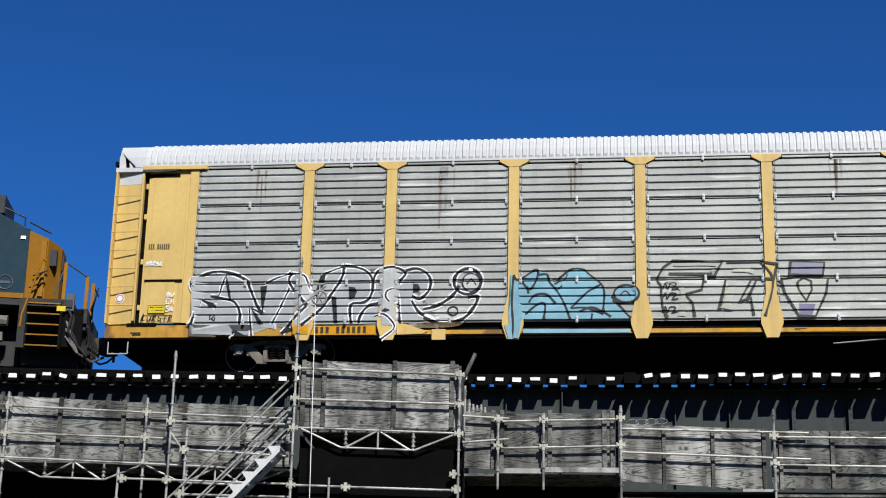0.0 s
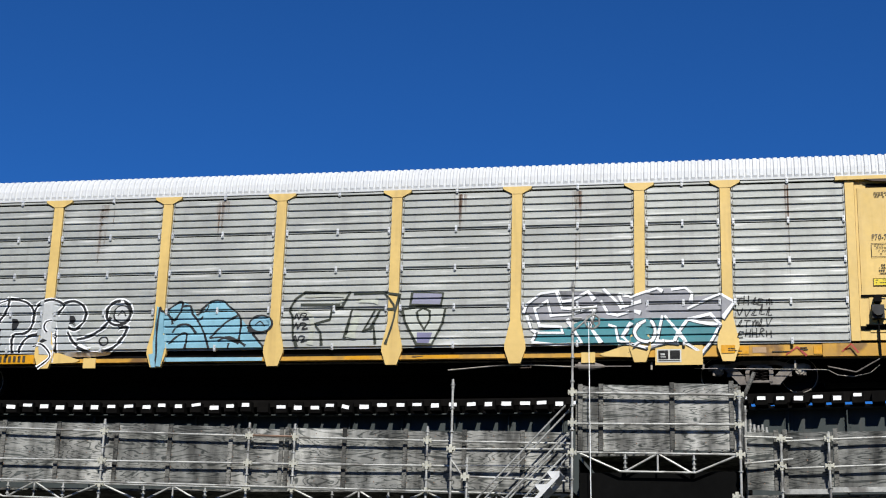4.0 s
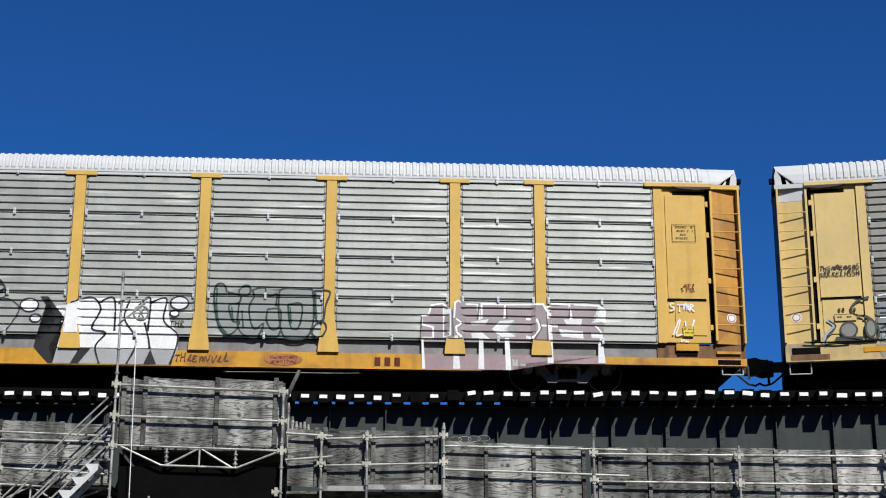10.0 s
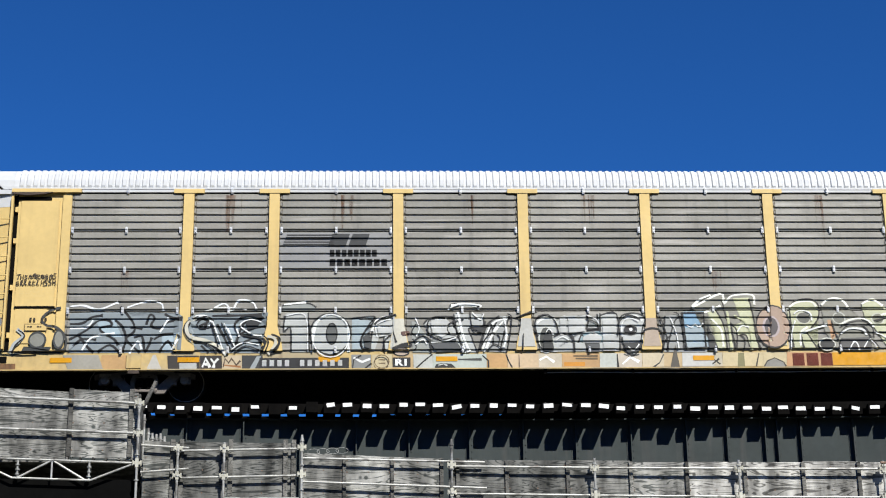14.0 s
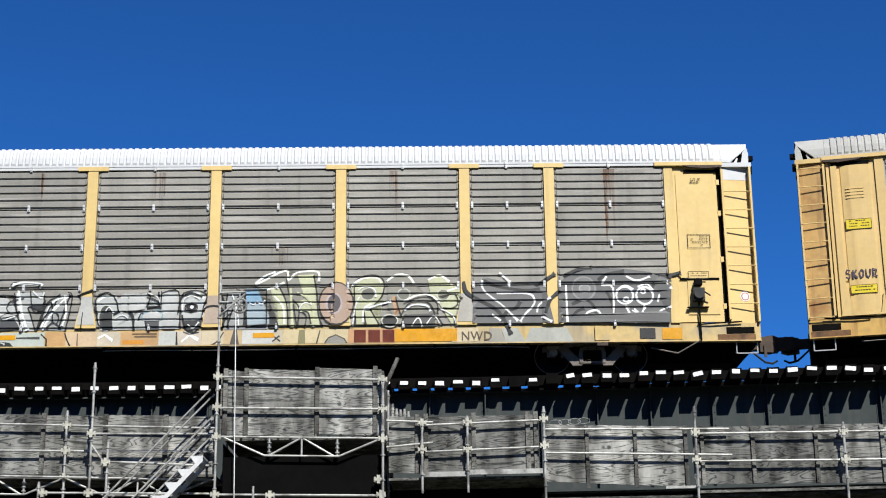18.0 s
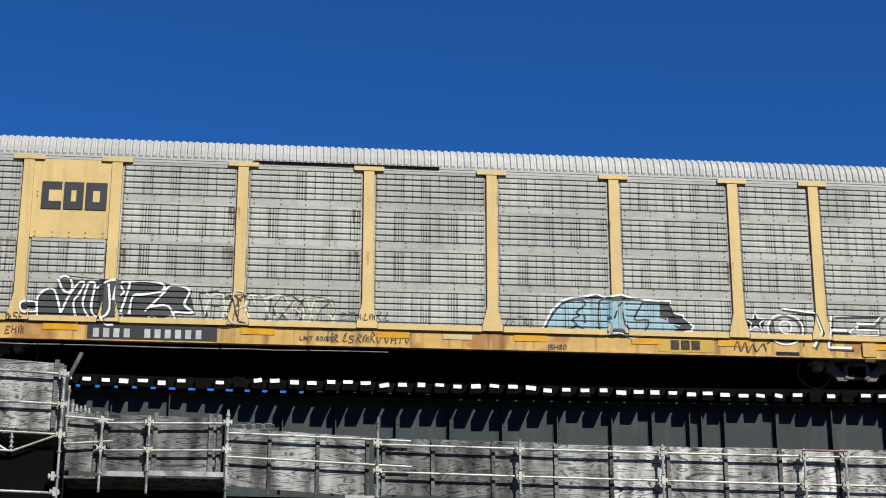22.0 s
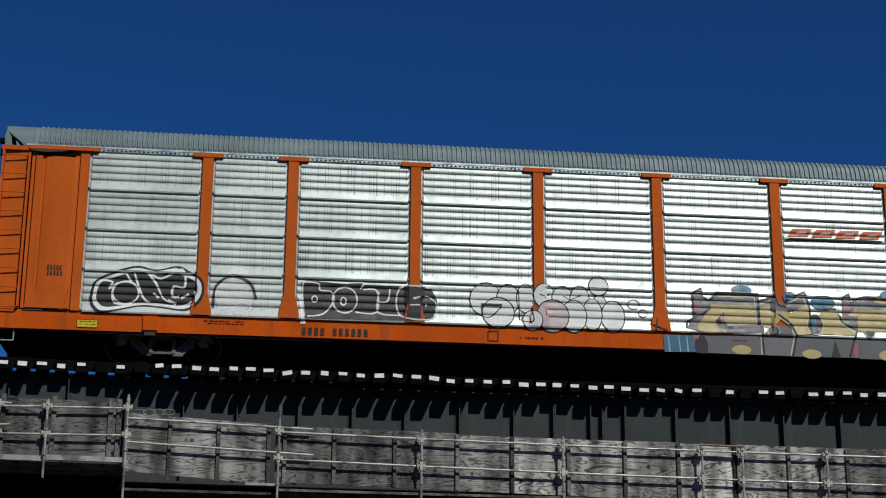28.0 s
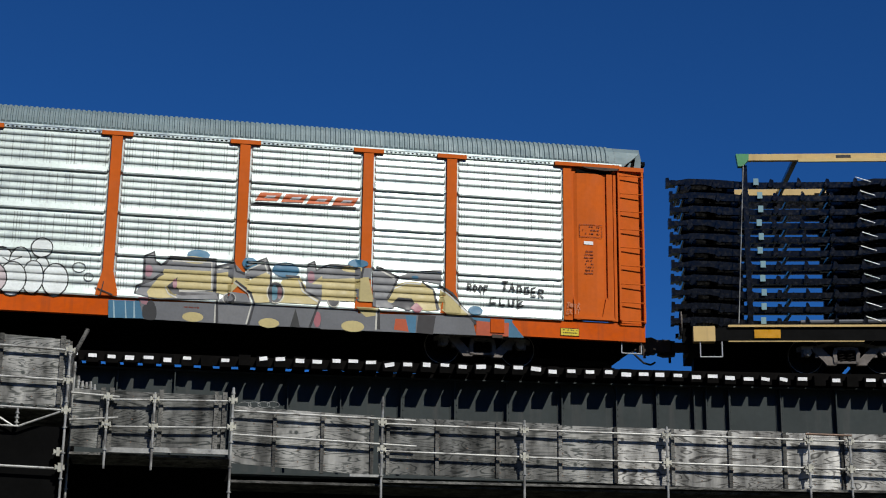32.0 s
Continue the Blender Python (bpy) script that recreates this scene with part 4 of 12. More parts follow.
            for k in range(5):
                fb.faces.new((rings[0][k], rings[0][k + 1], rings[1][k + 1], rings[1][k]))
            fb.faces.new(rings[1])
            fb.faces.new(rings[0][::-1])
            part("fold", fb, paint, door)
            part("hinge_post", boxes((min(s * 12.76, s * 12.90), max(s * 12.76, s * 12.90), -1.56, -1.499, 1.1, 4.60)), paint, door)
            part("header_slot", boxes((min(s * 12.035, s * 12.877), max(s * 12.035, s * 12.877), -1.55, -1.499, 4.61, 4.685)), M["dark_gap"], door)
            part("lower_gusset", prism_mesh([(s * 11.94, 1.06), (s * 12.92, 1.06), (s * 12.80, 1.45), (s * 12.72, 1.62), (s * 12.62, 1.13), (s * 12.05, 1.10), (s * 11.97, 1.55), (s * 11.94, 1.6)], -1.57, -1.547), paint, door)
        part("door_gap", boxes((min(s * 12.926, s * 13.045), max(s * 12.926, s * 13.045), -1.44, -1.40, 1.05, 4.733)), M["dark_gap"], car)
        if style != "slat":
            part("jamb", boxes((min(s * 12.93, s * 12.995), max(s * 12.93, s * 12.995), -1.53, -1.441, 1.05, 4.733)), paint, car)
        for hz in (1.35, 2.45, 3.55, 4.3) if style == "slat" else ():
            part("hinge", boxes((min(s * 12.92, s * 12.99), max(s * 12.92, s * 12.99), -1.515, -1.44, hz, hz + 0.12)), paint, door)
        lad = part("ladder_panel", leaning(s, 1.03, 4.714, 0.0, -1.43 if style == "slat" else -1.48), M["ladder_" + keys[0][-1]] if keys[0] in ("yellow_b", "yellow_d") else paint, car)
        if roofm is M["roof_white"] and (low or keys[0] == "yellow_c"):
            part("painted_top", leaning(s, 4.42, 4.712, 0.004), roofm, lad, "white overspray on the ladder's head")
        part("ladder_stile", boxes((min(s * (HALF - 0.045), s * HALF), max(s * (HALF - 0.045), s * HALF), -1.6, -1.44, 1.03, 4.7)), paint, lad)
        part("ladder_rail", boxes((min(s * 13.025, s * 13.075), max(s * 13.025, s * 13.075), -1.60, -1.522, 1.08, 4.656)), paint, lad)
        part("end_post", boxes((min(s * (HALF - 0.05), s * HALF), max(s * (HALF - 0.05), s * HALF), -1.44, -1.31, 1.03, 4.801)), paint, car)
        part("end_sill", boxes((min(s * (HALF - 0.04), s * HALF), max(s * (HALF - 0.04), s * HALF), -1.30, 1.34, 0.62, 1.05)), M["under"], car)
        low_rung, top_rung, rungs = (1.45, 4.107, 7) if style == "slat" else (1.06, 4.58, 9)
        grab_rungs(lad, min(s * 13.075, s * (HALF - 0.02)), max(s * 13.075, s * (HALF - 0.02)), low_rung, top_rung, rungs, paint)
        if style == "slat":                          # a round warning sticker, faded red on white
            slope = math.atan2(0.09, HALF - 0.05 - 13.04)
            for name, r, mat, lift in (("round_sticker", 0.115, "white", 0.004), ("sticker_ring", 0.095, "faded_red", 0.006), ("sticker_field", 0.07, "white", 0.008)):
                sb = bmesh.new()
                rod(sb, (0, 0, 0), (0, -0.003, 0), r, 18)
                rod(sb, (0, -0.003, 0), (0, -0.004, 0), r * 0.98, 18)
                disc_ob = part(name, sb, M[mat], lad, at=(s * 13.43, -1.464 - lift, 1.64))
                disc_ob.rotation_euler = (0, 0, s * slope)
        part("crown_plate", boxes((min(s * 12.976, s * (HALF + 0.03)), max(s * 12.976, s * (HALF + 0.03)), -1.56, -1.44, 4.719, 4.82)), roofm if keys[3] == "roof_white" and (low or keys[0] == "yellow_c") else paint, car)
    return car


def hand_brake(car, x, s):
    """A lever-worked brake housing with its rod and chain on the end of a car."""
    hb = part("hand_brake", boxes((x - 0.13, x + 0.13, -1.70, -1.53, 1.50, 1.80)), M["deck"], car, "black hand brake housing")
    part("housing_cap", boxes((x - 0.08, x + 0.08, -1.74, -1.55, 1.861, 2.0)), M["under"], hb)
    part("brake_lever", rods(0.016, ((x, -1.72, 1.78), (x + 0.26, -1.66, 1.62)), ((x, -1.72, 1.93), (x + 0.16, -1.68, 1.93)), n=6), M["deck"], hb)
    part("gear_case", rods(0.12, ((x, -1.77, 1.66), (x, -1.70, 1.66)), n=14), M["deck"], hb)
    part("brake_step", boxes((x - 0.26, x + 0.22, -1.62, -1.53, 1.36, 1.38)), M["under"], car)
    part("brake_rod", rods(0.02, ((x, -1.6, 1.5), (x + 0.02, -1.56, 0.62))), M["under"], car)
    part("chain", rods(0.016, ((x, -1.56, 0.62), (x - s * 0.5, -1.4, 0.36)), ((x - s * 0.5, -1.4, 0.36), (x - s * 1.1, -1.35, 0.5))), M["truck"], car)


def prism_mesh(pts, y0, y1):
    bm = bmesh.new()
    prism(bm, pts, y0, y1)
    return bm


def end_cap(s):
    """The smooth last sheet of the roof, cut back aslant at its lower corner."""
    across = [(-1.5, 4.85), (-1.5, 4.93), (-1.48, 5.08), (-1.42, 5.23), (-1.30, 5.36), (-0.7, 5.50), (0.0, 5.55), (0.7, 5.50), (1.30, 5.36), (1.42, 5.23), (1.48, 5.08), (1.5, 4.93), (1.5, 4.85)]
    reach = [0.44, 0.36, 0.18, 0.03, 0.0]
    bm = bmesh.new()
    rings = []
    for layer in (0.0, -0.02):
        for inner in (0.655, None):
            ring = []
            for k, (y, z) in enumerate(across):
                j = min(k, len(across) - 1 - k)
                ring.append(bm.verts.new((s * (HALF - (inner or (reach[j] if j < 5 else 0.0))), y * (1 + layer / 1.5), z + layer)))
            rings.append(ring)
    for a, b in ((0, 1), (3, 2)):
        for k in range(len(across) - 1):
            bm.faces.new((rings[a][k], rings[b][k], rings[b][k + 1], rings[a][k + 1]))
    for k in range(len(across) - 1):
        bm.faces.new((rings[1][k], rings[3][k], rings[3][k + 1], rings[1][k + 1]))
    return bm


def corner_sheet(s):
    """The upright corner sheet under the cut roof edge, with a bent strut before the dark opening."""
    bm = bmesh.new()
    e, q = s * HALF, s * (HALF - 0.17)
    prism(bm, [(q, 4.84), (e, 4.84), (s * (HALF + 0.01), 5.08), (s * (HALF - 0.03), 5.25), (s * (HALF - 0.12), 5.15)], -1.43, -1.41)
    prism(bm, [(s * (HALF - 0.36), 4.84), (s * (HALF - 0.27), 4.84), (s * (HALF - 0.24), 4.97), (s * (HALF - 0.27), 4.97)], -1.45, -1.43)
    return bm


ROOFS = {}
CENTRES = (2.04, 30.90, 59.54, 88.30, 116.71)
car_a = autorack("grey slatted autorack with ochre posts, white roof and graffiti", CENTRES[0], ("yellow_a", "sill_a", "panel_a", "roof_white"), "slat", True, pivot=9.72, rise=1.12)
car_b = autorack("grey slatted autorack with golden yellow posts, sign panel and graffiti", CENTRES[1], ("yellow_b", "sill_b", "panel_b", "roof_white"), "slat", False, (1, 2), (0.34, 0.69), 9.68, 0.87)
car_c = autorack("dark grey slatted autorack with cream posts and graffiti-covered sill", CENTRES[2], ("yellow_c", "sill_c", "panel_c", "roof_white"), "slat", False)
HALF = 13.65                                  # the two newer cars are a little shorter
car_d = autorack("pale perforated autorack with tan posts, grey roof and rusty sill", CENTRES[3], ("yellow_d", "sill_d", "panel_d", "roof_grey"), "screen", False, (1, 2))
car_e = autorack("bright galvanised autorack with orange posts, sill and graffiti", CENTRES[4], ("orange", "sill_e", "panel_e", "roof_green"), "bright", False, pivot=9.88)

# near-black strips paint the shadow line under the end doors
for sd in (-1, 1):
    part("door_foot_gap", boxes((min(sd * 12.5, sd * 13.2), max(sd * 12.5, sd * 13.2), -1.53, -1.501, 0.975, 1.035)), M["dark_gap"], car_a)
part("brake_shelf", boxes((11.78, 12.5, -1.53, -1.501, 1.28, 1.36)), M["dark_gap"], car_a)
hand_brake(car_a, 12.3, 1)
hand_brake(car_c, 12.35, 1)

for car, u0, u1, z in ((car_c, -1.0, 9.0, 0.53), (car_d, -12.5, 0.2, 0.50), (car_e, -11.6, -6.0, 0.55), (car_b, 2.0, 5.5, 0.24)):
    cbm, rp, u, pts = bmesh.new(), random.Random(int(u0 * 7)), u0, []
    while u < u1:
        pts.append((u, -1.44, z + rp.uniform(-0.012, 0.012)))
        u += rp.uniform(0.5, 1.3)
    tube(cbm, pts, 0.010, 5)
    part("conduit", cbm, M["cap"], car, "thin pipe under the sill")
    for px, py, pz in pts[::3]:
        part("pipe_clip", boxes((px - 0.03, px + 0.03, -1.455, -1.40, pz - 0.02, z + 0.16)), M["under"], car)
part("brake_pipe_run", rods(0.017, ((2.72, -1.36, 0.50), (3.9, -1.36, 0.60)), ((3.9, -1.36, 0.60), (4.7, -1.36, 0.60)), ((4.7, -1.36, 0.60), (5.7, -1.36, 0.54)), n=5), M["cap"], car_a)
cyl = bmesh.new()
rod(cyl, (5.72, -1.42, 0.55), (6.05, -1.42, 0.55), 0.095, 12)
rod(cyl, (6.051, -1.42, 0.55), (6.30, -1.42, 0.54), 0.095, 10, 0.03)
rod(cyl, (6.301, -1.42, 0.54), (6.9, -1.42, 0.535), 0.014, 6)
rod(cyl, (5.64, -1.42, 0.55), (5.719, -1.42, 0.55), 0.05, 10)
part("brake_cylinder", cyl, M["truck"], car_a, "grey cone-ended brake cylinder")
part("pipe_hanger", boxes((4.35, 4.37, -1.38, -1.34, 0.56, 0.70), (4.62, 4.64, -1.38, -1.34, 0.56, 0.70), (4.35, 4.64, -1.38, -1.34, 0.53, 0.55)), M["coupler"], car_a)

# bolt heads along the flat bands, and the jacking pads on the sills
for car, z0, front in ((car_d, 0.03, -1.545), (car_d, 0.14, -1.545), (car_e, 0.02, -1.557), (car_e, 0.18, -1.522)):
    bolts = bmesh.new()
    for k in range(9):
        a, b = POSTS[k] + 0.16, POSTS[k + 1] - 0.16
        for row in range(4):
            z = ROWS[row] + z0 * (ROWS[row + 1] - ROWS[row]) / 0.962
            for f in (0.04, 0.28, 0.5, 0.72, 0.96):
                x = a + (b - a) * f
                box(bolts, x - 0.014, x + 0.014, front, -1.5, z - 0.014, z + 0.014)
    part("bolt", bolts, M["truck"] if car is car_d else M["bracket"], car)["kind"] = "stuff"
for car, key in ((car_c, "sill_c"), (car_d, "sill_d"), (car_e, "sill_e")):
    for u in (-10.15, 10.15):
        pad = part("jacking_pad", boxes((u - 0.16, u + 0.16, -1.55, -1.501, 0.64, 0.96)), M[key], car)
        part("pad_stop", boxes((u - 0.12, u + 0.12, -1.55, -1.40, 0.52, 0.598)), M["coupler"], pad)

# the lip over the tan car's sill, broken at the posts
for k in range(9):
    a, b = POSTS[k] + 0.25, POSTS[k + 1] - 0.25
    part("sill_lip", boxes((a, b, -1.56, -1.505, 1.005, 1.125)), M["yellow_d"], car_d)

# near-black strip in place of the shaded gap where roof trim is missing
part("trim_gap", boxes((-4.07, 0.2, -1.56, -1.537, 4.838, 4.886)), M["dark_gap"], car_d, "near-black strip painting the shaded gap of a missing roof trim")

part("brake_pipe_run", rods(0.011, ((8.3, -1.3, 0.50), (11.2, -1.3, 0.44)), ((11.2, -1.3, 0.44), (11.4, -1.3, 0.32)), ((11.4, -1.3, 0.32), (11.75, -1.3, 0.28)), ((11.75, -1.3, 0.28), (12.1, -1.3, 0.36)), ((12.1, -1.3, 0.36), (12.3, -1.35, 0.52)), n=5), M["cap"], car_a)
for u in (7.35, 8.5, 10.5):
    part("pipe_hanger", boxes((u - 0.02, u + 0.02, -1.32, -1.28, 0.48, 0.66)), M["cap"], car_a)
part("test_plate_board", boxes((7.44, 8.49, -1.50, -1.472, 0.54, 0.985)), M["yellow_a"], car_a)

slots = bmesh.new()
for k in range(9):
    x, end = (POSTS[k] + 0.4 if k else -11.45), (POSTS[k + 1] - 0.4 if k < 8 else 11.45)
    while x < end:
        box(slots, x, x + 0.05, -1.529, -1.52, 4.785, 4.815)
        x += 0.1
part("vent_slot", slots, M["dark_gap"], car_e)["kind"] = "stuff"

for car in (car_c, car_d):
    for sd in (-1, 1):
        part("end_plate", boxes((min(sd * 12.75, sd * 13.6), max(sd * 12.75, sd * 13.6), -1.512, -1.501, 0.63, 0.76)), M["rust_plate"], car, "rusted plate under the end ladder")
        part("ladder_gap", boxes((min(sd * 12.95, sd * 13.58), max(sd * 12.95, sd * 13.58), -1.509, -1.501, 0.775, 0.925)), M["dark_gap"], car)
        part("uncoupling_handle", rods(0.016, ((sd * 12.3, -1.53, 0.98), (sd * 12.6, -1.56, 1.0)), ((sd * 12.6, -1.56, 1.0), (sd * 13.3, -1.56, 1.04)), n=6), M["under"], car)

# ---------------------------------------------------------------- scaffold along the bridge
OUT = 4.1                                     # metres inside the track's middle
clamp_mesh = finished("coupler", boxes((-0.075, 0.075, -0.045, 0.045, -0.03, 0.03), (-0.032, 0.032, -0.06, 0.05, -0.085, 0.085), (-0.09, -0.06, -0.03, 0.03, -0.05, 0.05), (0.06, 0.09, -0.03, 0.03, -0.05, 0.05)), M["clamp"])


def standard(parent, s, top, foot=0.0, off=OUT + 0.06, mat="tube", name="standard"):
    """An upright tube with its ring couplings every half metre."""
    bm = bmesh.new()
    p, q = Vector(on_curve(s, off, foot)), Vector(on_curve(s, off, top))
    rod(bm, p, q, 0.026, 8)
    z = top - 0.12
    while z > max(foot, 3.5):
        rod(bm, (p.x, p.y, z - 0.012), (p.x, p.y, z + 0.012), 0.047, 8)
        z -= 0.5
    rod(bm, (p.x, p.y, top - 0.2), (p.x, p.y, top - 0.06), 0.034, 8)
    return part(name, bm, M[mat], parent)


def ledger(parent, s0, z0, s1, z1, off=OUT, r=0.024, mat="tube", name="ledger"):
    return part(name, rods(r, (on_curve(s0, off, z0), on_curve(s1, off, z1))), M[mat], parent)


def clamp(parent, s, z, off=OUT + 0.03):
    return placed(part("coupler", clamp_mesh, None, parent), s, off, z, 0)


def ply(parent, s0, s1, t0, t1, b0, b1, off=OUT - 0.14, mat="ply"):
    """A sheet of plywood, its corners at their own heights."""
    bm = bmesh.new()
    v = [bm.verts.new(on_curve(s, o, z)) for o in (off, off - 0.018) for s, z in ((s0, b0), (s1, b1), (s1, t1), (s0, t0))]
    for f in ((0, 1, 2, 3), (7, 6, 5, 4), (0, 4, 5, 1), (1, 5, 6, 2), (2, 6, 7, 3), (3, 7, 4, 0)):
        bm.faces.new([v[k] for k in f])
    sheet, nails = part("plywood_sheet", bm, M[mat], parent), bmesh.new()
    for s in (s0 + 0.05, (s0 + s1) / 2, s1 - 0.05):
        for k in range(5):
            x, y, z = on_curve(s, off + 0.002, b0 + (t0 - b0) * (k + 0.5) / 5)
            box(nails, x - 0.011, x + 0.011, y - 0.004, y + 0.004, z - 0.011, z + 0.011)
    part("nail", nails, M["tube_rust"], sheet)["kind"] = "stuff"
    return sheet


def stud(parent, s, z0, z1, off=OUT - 0.135, w=0.09, mat="stud"):
    ob = part("batten", boxes((-w / 2, w / 2, -0.04, 0.0, z0, z1)), M[mat], parent)
    return placed(ob, s, off)


def truss(parent, s0, s1, z0, z1, drop=0.34, off=OUT, verticals=(0.5,), knobs=(0.3, 0.72)):
    """A bridging ledger: top chord, short bottom chord, sloping ends and web tubes."""
    def at_(f, d):
        return on_curve(s0 + (s1 - s0) * f, off, z0 + (z1 - z0) * f - d)
    pairs = [(at_(0, 0), at_(1, 0)), (at_(0.02, 0.02), at_(0.27, drop)), (at_(0.27, drop), at_(0.73, drop)), (at_(0.73, drop), at_(0.98, 0.02))]
    pairs += [(at_(0.3, drop), at_(0.5, 0)), (at_(0.5, 0), at_(0.7, drop))]
    part("bridging_ledger", rods(0.022, *pairs), M["tube"], parent)
    for f in verticals:
        part("web_tube", rods(0.02, (at_(f, 0.02), at_(f, drop))), M["tube"], parent)
    for f in knobs:
        bm = bmesh.new()
        rod(bm, at_(f, 0.02), at_(f, drop), 0.022)
        for e in (0.3, 0.55, 0.8):
            p = Vector(at_(f, drop * e))
            rod(bm, p - Vector((0, 0, 0.012)), p + Vector((0, 0, 0.012)), 0.045)
        part("spigot", bm, M["tube"], parent)


def deck(parent, s0, s1, z, off0=OUT - 0.1, off1=2.3, mat="stud"):
    part("deck_board", arc_bar(s0, s1, off0, off1, z - 0.05, z), M[mat], parent)


rs = random.Random(11)
# left run: rails fall gently towards the tower


def left(z_top, z_end, s):
    return z_top + (z_end - z_top) * (s + 19.2) / 12.3


run_l = thing("scaffold_walkway", "galvanised tube scaffold walkway with grey weathered plywood sheeting", "scaffold", "scaffold along the bridge")
cuts = [-25.0, -23.7, -22.4, -21.2, -19.95, -18.65, -17.26, -16.0, -14.57, -13.27, -11.95, -10.57, -9.25, -7.96, -6.86]
for a, b in zip(cuts, cuts[1:]):
    w = rs.uniform(-0.03, 0.03)
    ply(run_l, a + 0.006, b - 0.006, left(7.84, 7.58, a) + w, left(7.84, 7.58, b) + w, left(6.5, 6.38, a), left(6.5, 6.38, b), OUT - 0.14 - rs.uniform(0, 0.01), rs.choice(("ply", "ply", "ply_dark")))
for a in cuts[1:-1]:
    stud(run_l, a, left(6.5, 6.38, a), left(7.86, 7.6, a))
stud(run_l, -13.4, 6.43, 7.72)
for s in (-23.5, -20.6, -17.5, -14.1, -13.05, -10.04):
    standard(run_l, s, left(7.92, 7.62, s))
    for z in (left(7.66, 7.31, s), left(6.99, 6.83, s), left(6.5, 6.26, s)):
        clamp(run_l, s, z)
for z0, z1 in ((7.66, 7.31), (6.99, 6.83)):
    for a, b in zip((-25.0, -20.6, -17.5, -14.1, -10.04), (-20.6, -17.5, -14.1, -10.04, -6.95)):
        ledger(run_l, a - 0.05, left(z0, z1, a), b + 0.05, left(z0, z1, b))
ledger(run_l, -14.0, 7.515, -13.1, 7.49, OUT + 0.09, mat="tube_rust")
for a, b in ((-23.5, -20.6), (-20.6, -17.5), (-17.5, -14.1), (-13.05, -10.04), (-10.04, -6.95)):
    truss(run_l, a, b, left(6.5, 6.25, a), left(6.5, 6.25, b))
ledger(run_l, -25, left(6.5, 6.25, -25), -6.9, 6.25, OUT - 0.05)
deck(run_l, -25, -6.9, 6.38)
# stair bay beside the tower
stair = thing("scaffold_stair", "white aluminium scaffold stair with tube handrails beside the tower", "stair")
standard(stair, -9.45, 8.65, off=OUT + 0.3)
standard(stair, -9.1, 7.0, off=OUT + 0.28)
standard(stair, -10.5, 6.2, off=OUT + 0.3)
for a, za, b, zb in ((-9.45, 7.17, -6.85, 7.14), (-9.2, 6.6, -6.9, 6.49), (-10.5, 5.98, -6.75, 5.92), (-9.3, 5.68, -6.8, 5.66), (-9.45, 6.95, -9.1, 6.5)):
    ledger(stair, a, za, b, zb, OUT + 0.3)
for s, z in ((-9.45, 7.17), (-9.12, 6.58), (-9.45, 5.96), (-9.15, 5.68), (-10.4, 5.97)):
    clamp(stair, s, z, OUT + 0.33)
for dz, o in ((0.0, 0.2), (0.0, 0.7), (-0.55, 0.22), (-0.62, 0.72), (-0.95, 0.2), (-1.0, 0.7)):
    ledger(stair, -6.9, 7.98 + dz, -9.9, 4.95 + dz, OUT + o, 0.02, name="handrail")
for o in (0.25, 0.85):
    prv = [on_curve(-7.0, OUT + o, 6.62), on_curve(-7.0, OUT + o, 6.5), on_curve(-9.9, OUT + o, 3.5), on_curve(-9.9, OUT + o, 3.65)]
    sb = bmesh.new()
    v0 = [sb.verts.new(p) for p in prv]
    v1 = [sb.verts.new((p[0], p[1] + 0.04, p[2])) for p in prv]
    sb.faces.new(v0)
    sb.faces.new(v1[::-1])
    for k in range(4):
        sb.faces.new((v0[k], v1[k], v1[(k + 1) % 4], v0[(k + 1) % 4]))
    part("stringer", sb, M["stair"], stair)
for k in range(11):
    s, z = -7.12 - k * 0.255, 6.56 - k * 0.262
    tb = bmesh.new()
    prism(tb, [(-0.13, 0.0), (0.12, 0.0), (0.12, -0.03), (0.02, -0.20), (0.0, -0.20), (-0.13, -0.03)], -0.3, 0.3)
    placed(part("tread", tb, M["stair"], stair), s, OUT + 0.55, z + 0.05)

# tower with a boxed-in platform
TW = 4.8
tower = thing("scaffold_tower", "scaffold tower with plywood-boxed platform and dark sheeting under it", "scaffold", "scaffold along the bridge")
standard(tower, -6.75, 10.58, off=TW + 0.06)
standard(tower, -3.26, 8.2, off=TW + 0.06)
standard(tower, -6.75, 8.4, off=TW - 1.5)
standard(tower, -3.26, 8.2, off=TW - 1.5)
for z0, z1 in ((8.24, 8.12), (7.6, 7.52)):
    ledger(tower, -6.8, z0, -3.18, z1, TW, 0.026)
ledger(tower, -6.8, 5.85, -3.2, 5.78, TW, 0.026)
ledger(tower, -5.95, 6.0, -5.95, 5.2, TW + 0.05)
for s, z in ((-6.75, 7.61), (-3.26, 7.52), (-3.26, 8.12), (-6.75, 8.24), (-6.75, 7.0), (-3.26, 6.92), (-6.75, 5.85), (-3.3, 5.8), (-5.6, 5.82), (-3.35, 6.1)):
    clamp(tower, s, z, TW + 0.03)
for a, b, m in ((-6.63, -6.17, "ply"), (-6.165, -4.66, "ply"), (-4.655, -3.3, "ply")):
    ply(tower, a, b, 8.42, 8.36, 7.06, 7.01, TW - 0.12, m)
for s in (-6.6, -6.16, -4.66, -3.43):
    stud(tower, s, 7.06, 8.43, TW - 0.115)
for s, w in ((-6.68, 0.06), (-3.28, 0.06)):
    stud(tower, s, 7.04, 8.34, TW - 0.2, w)
truss(tower, -6.66, -3.27, 7.015, 6.93, 0.37, TW - 0.02)
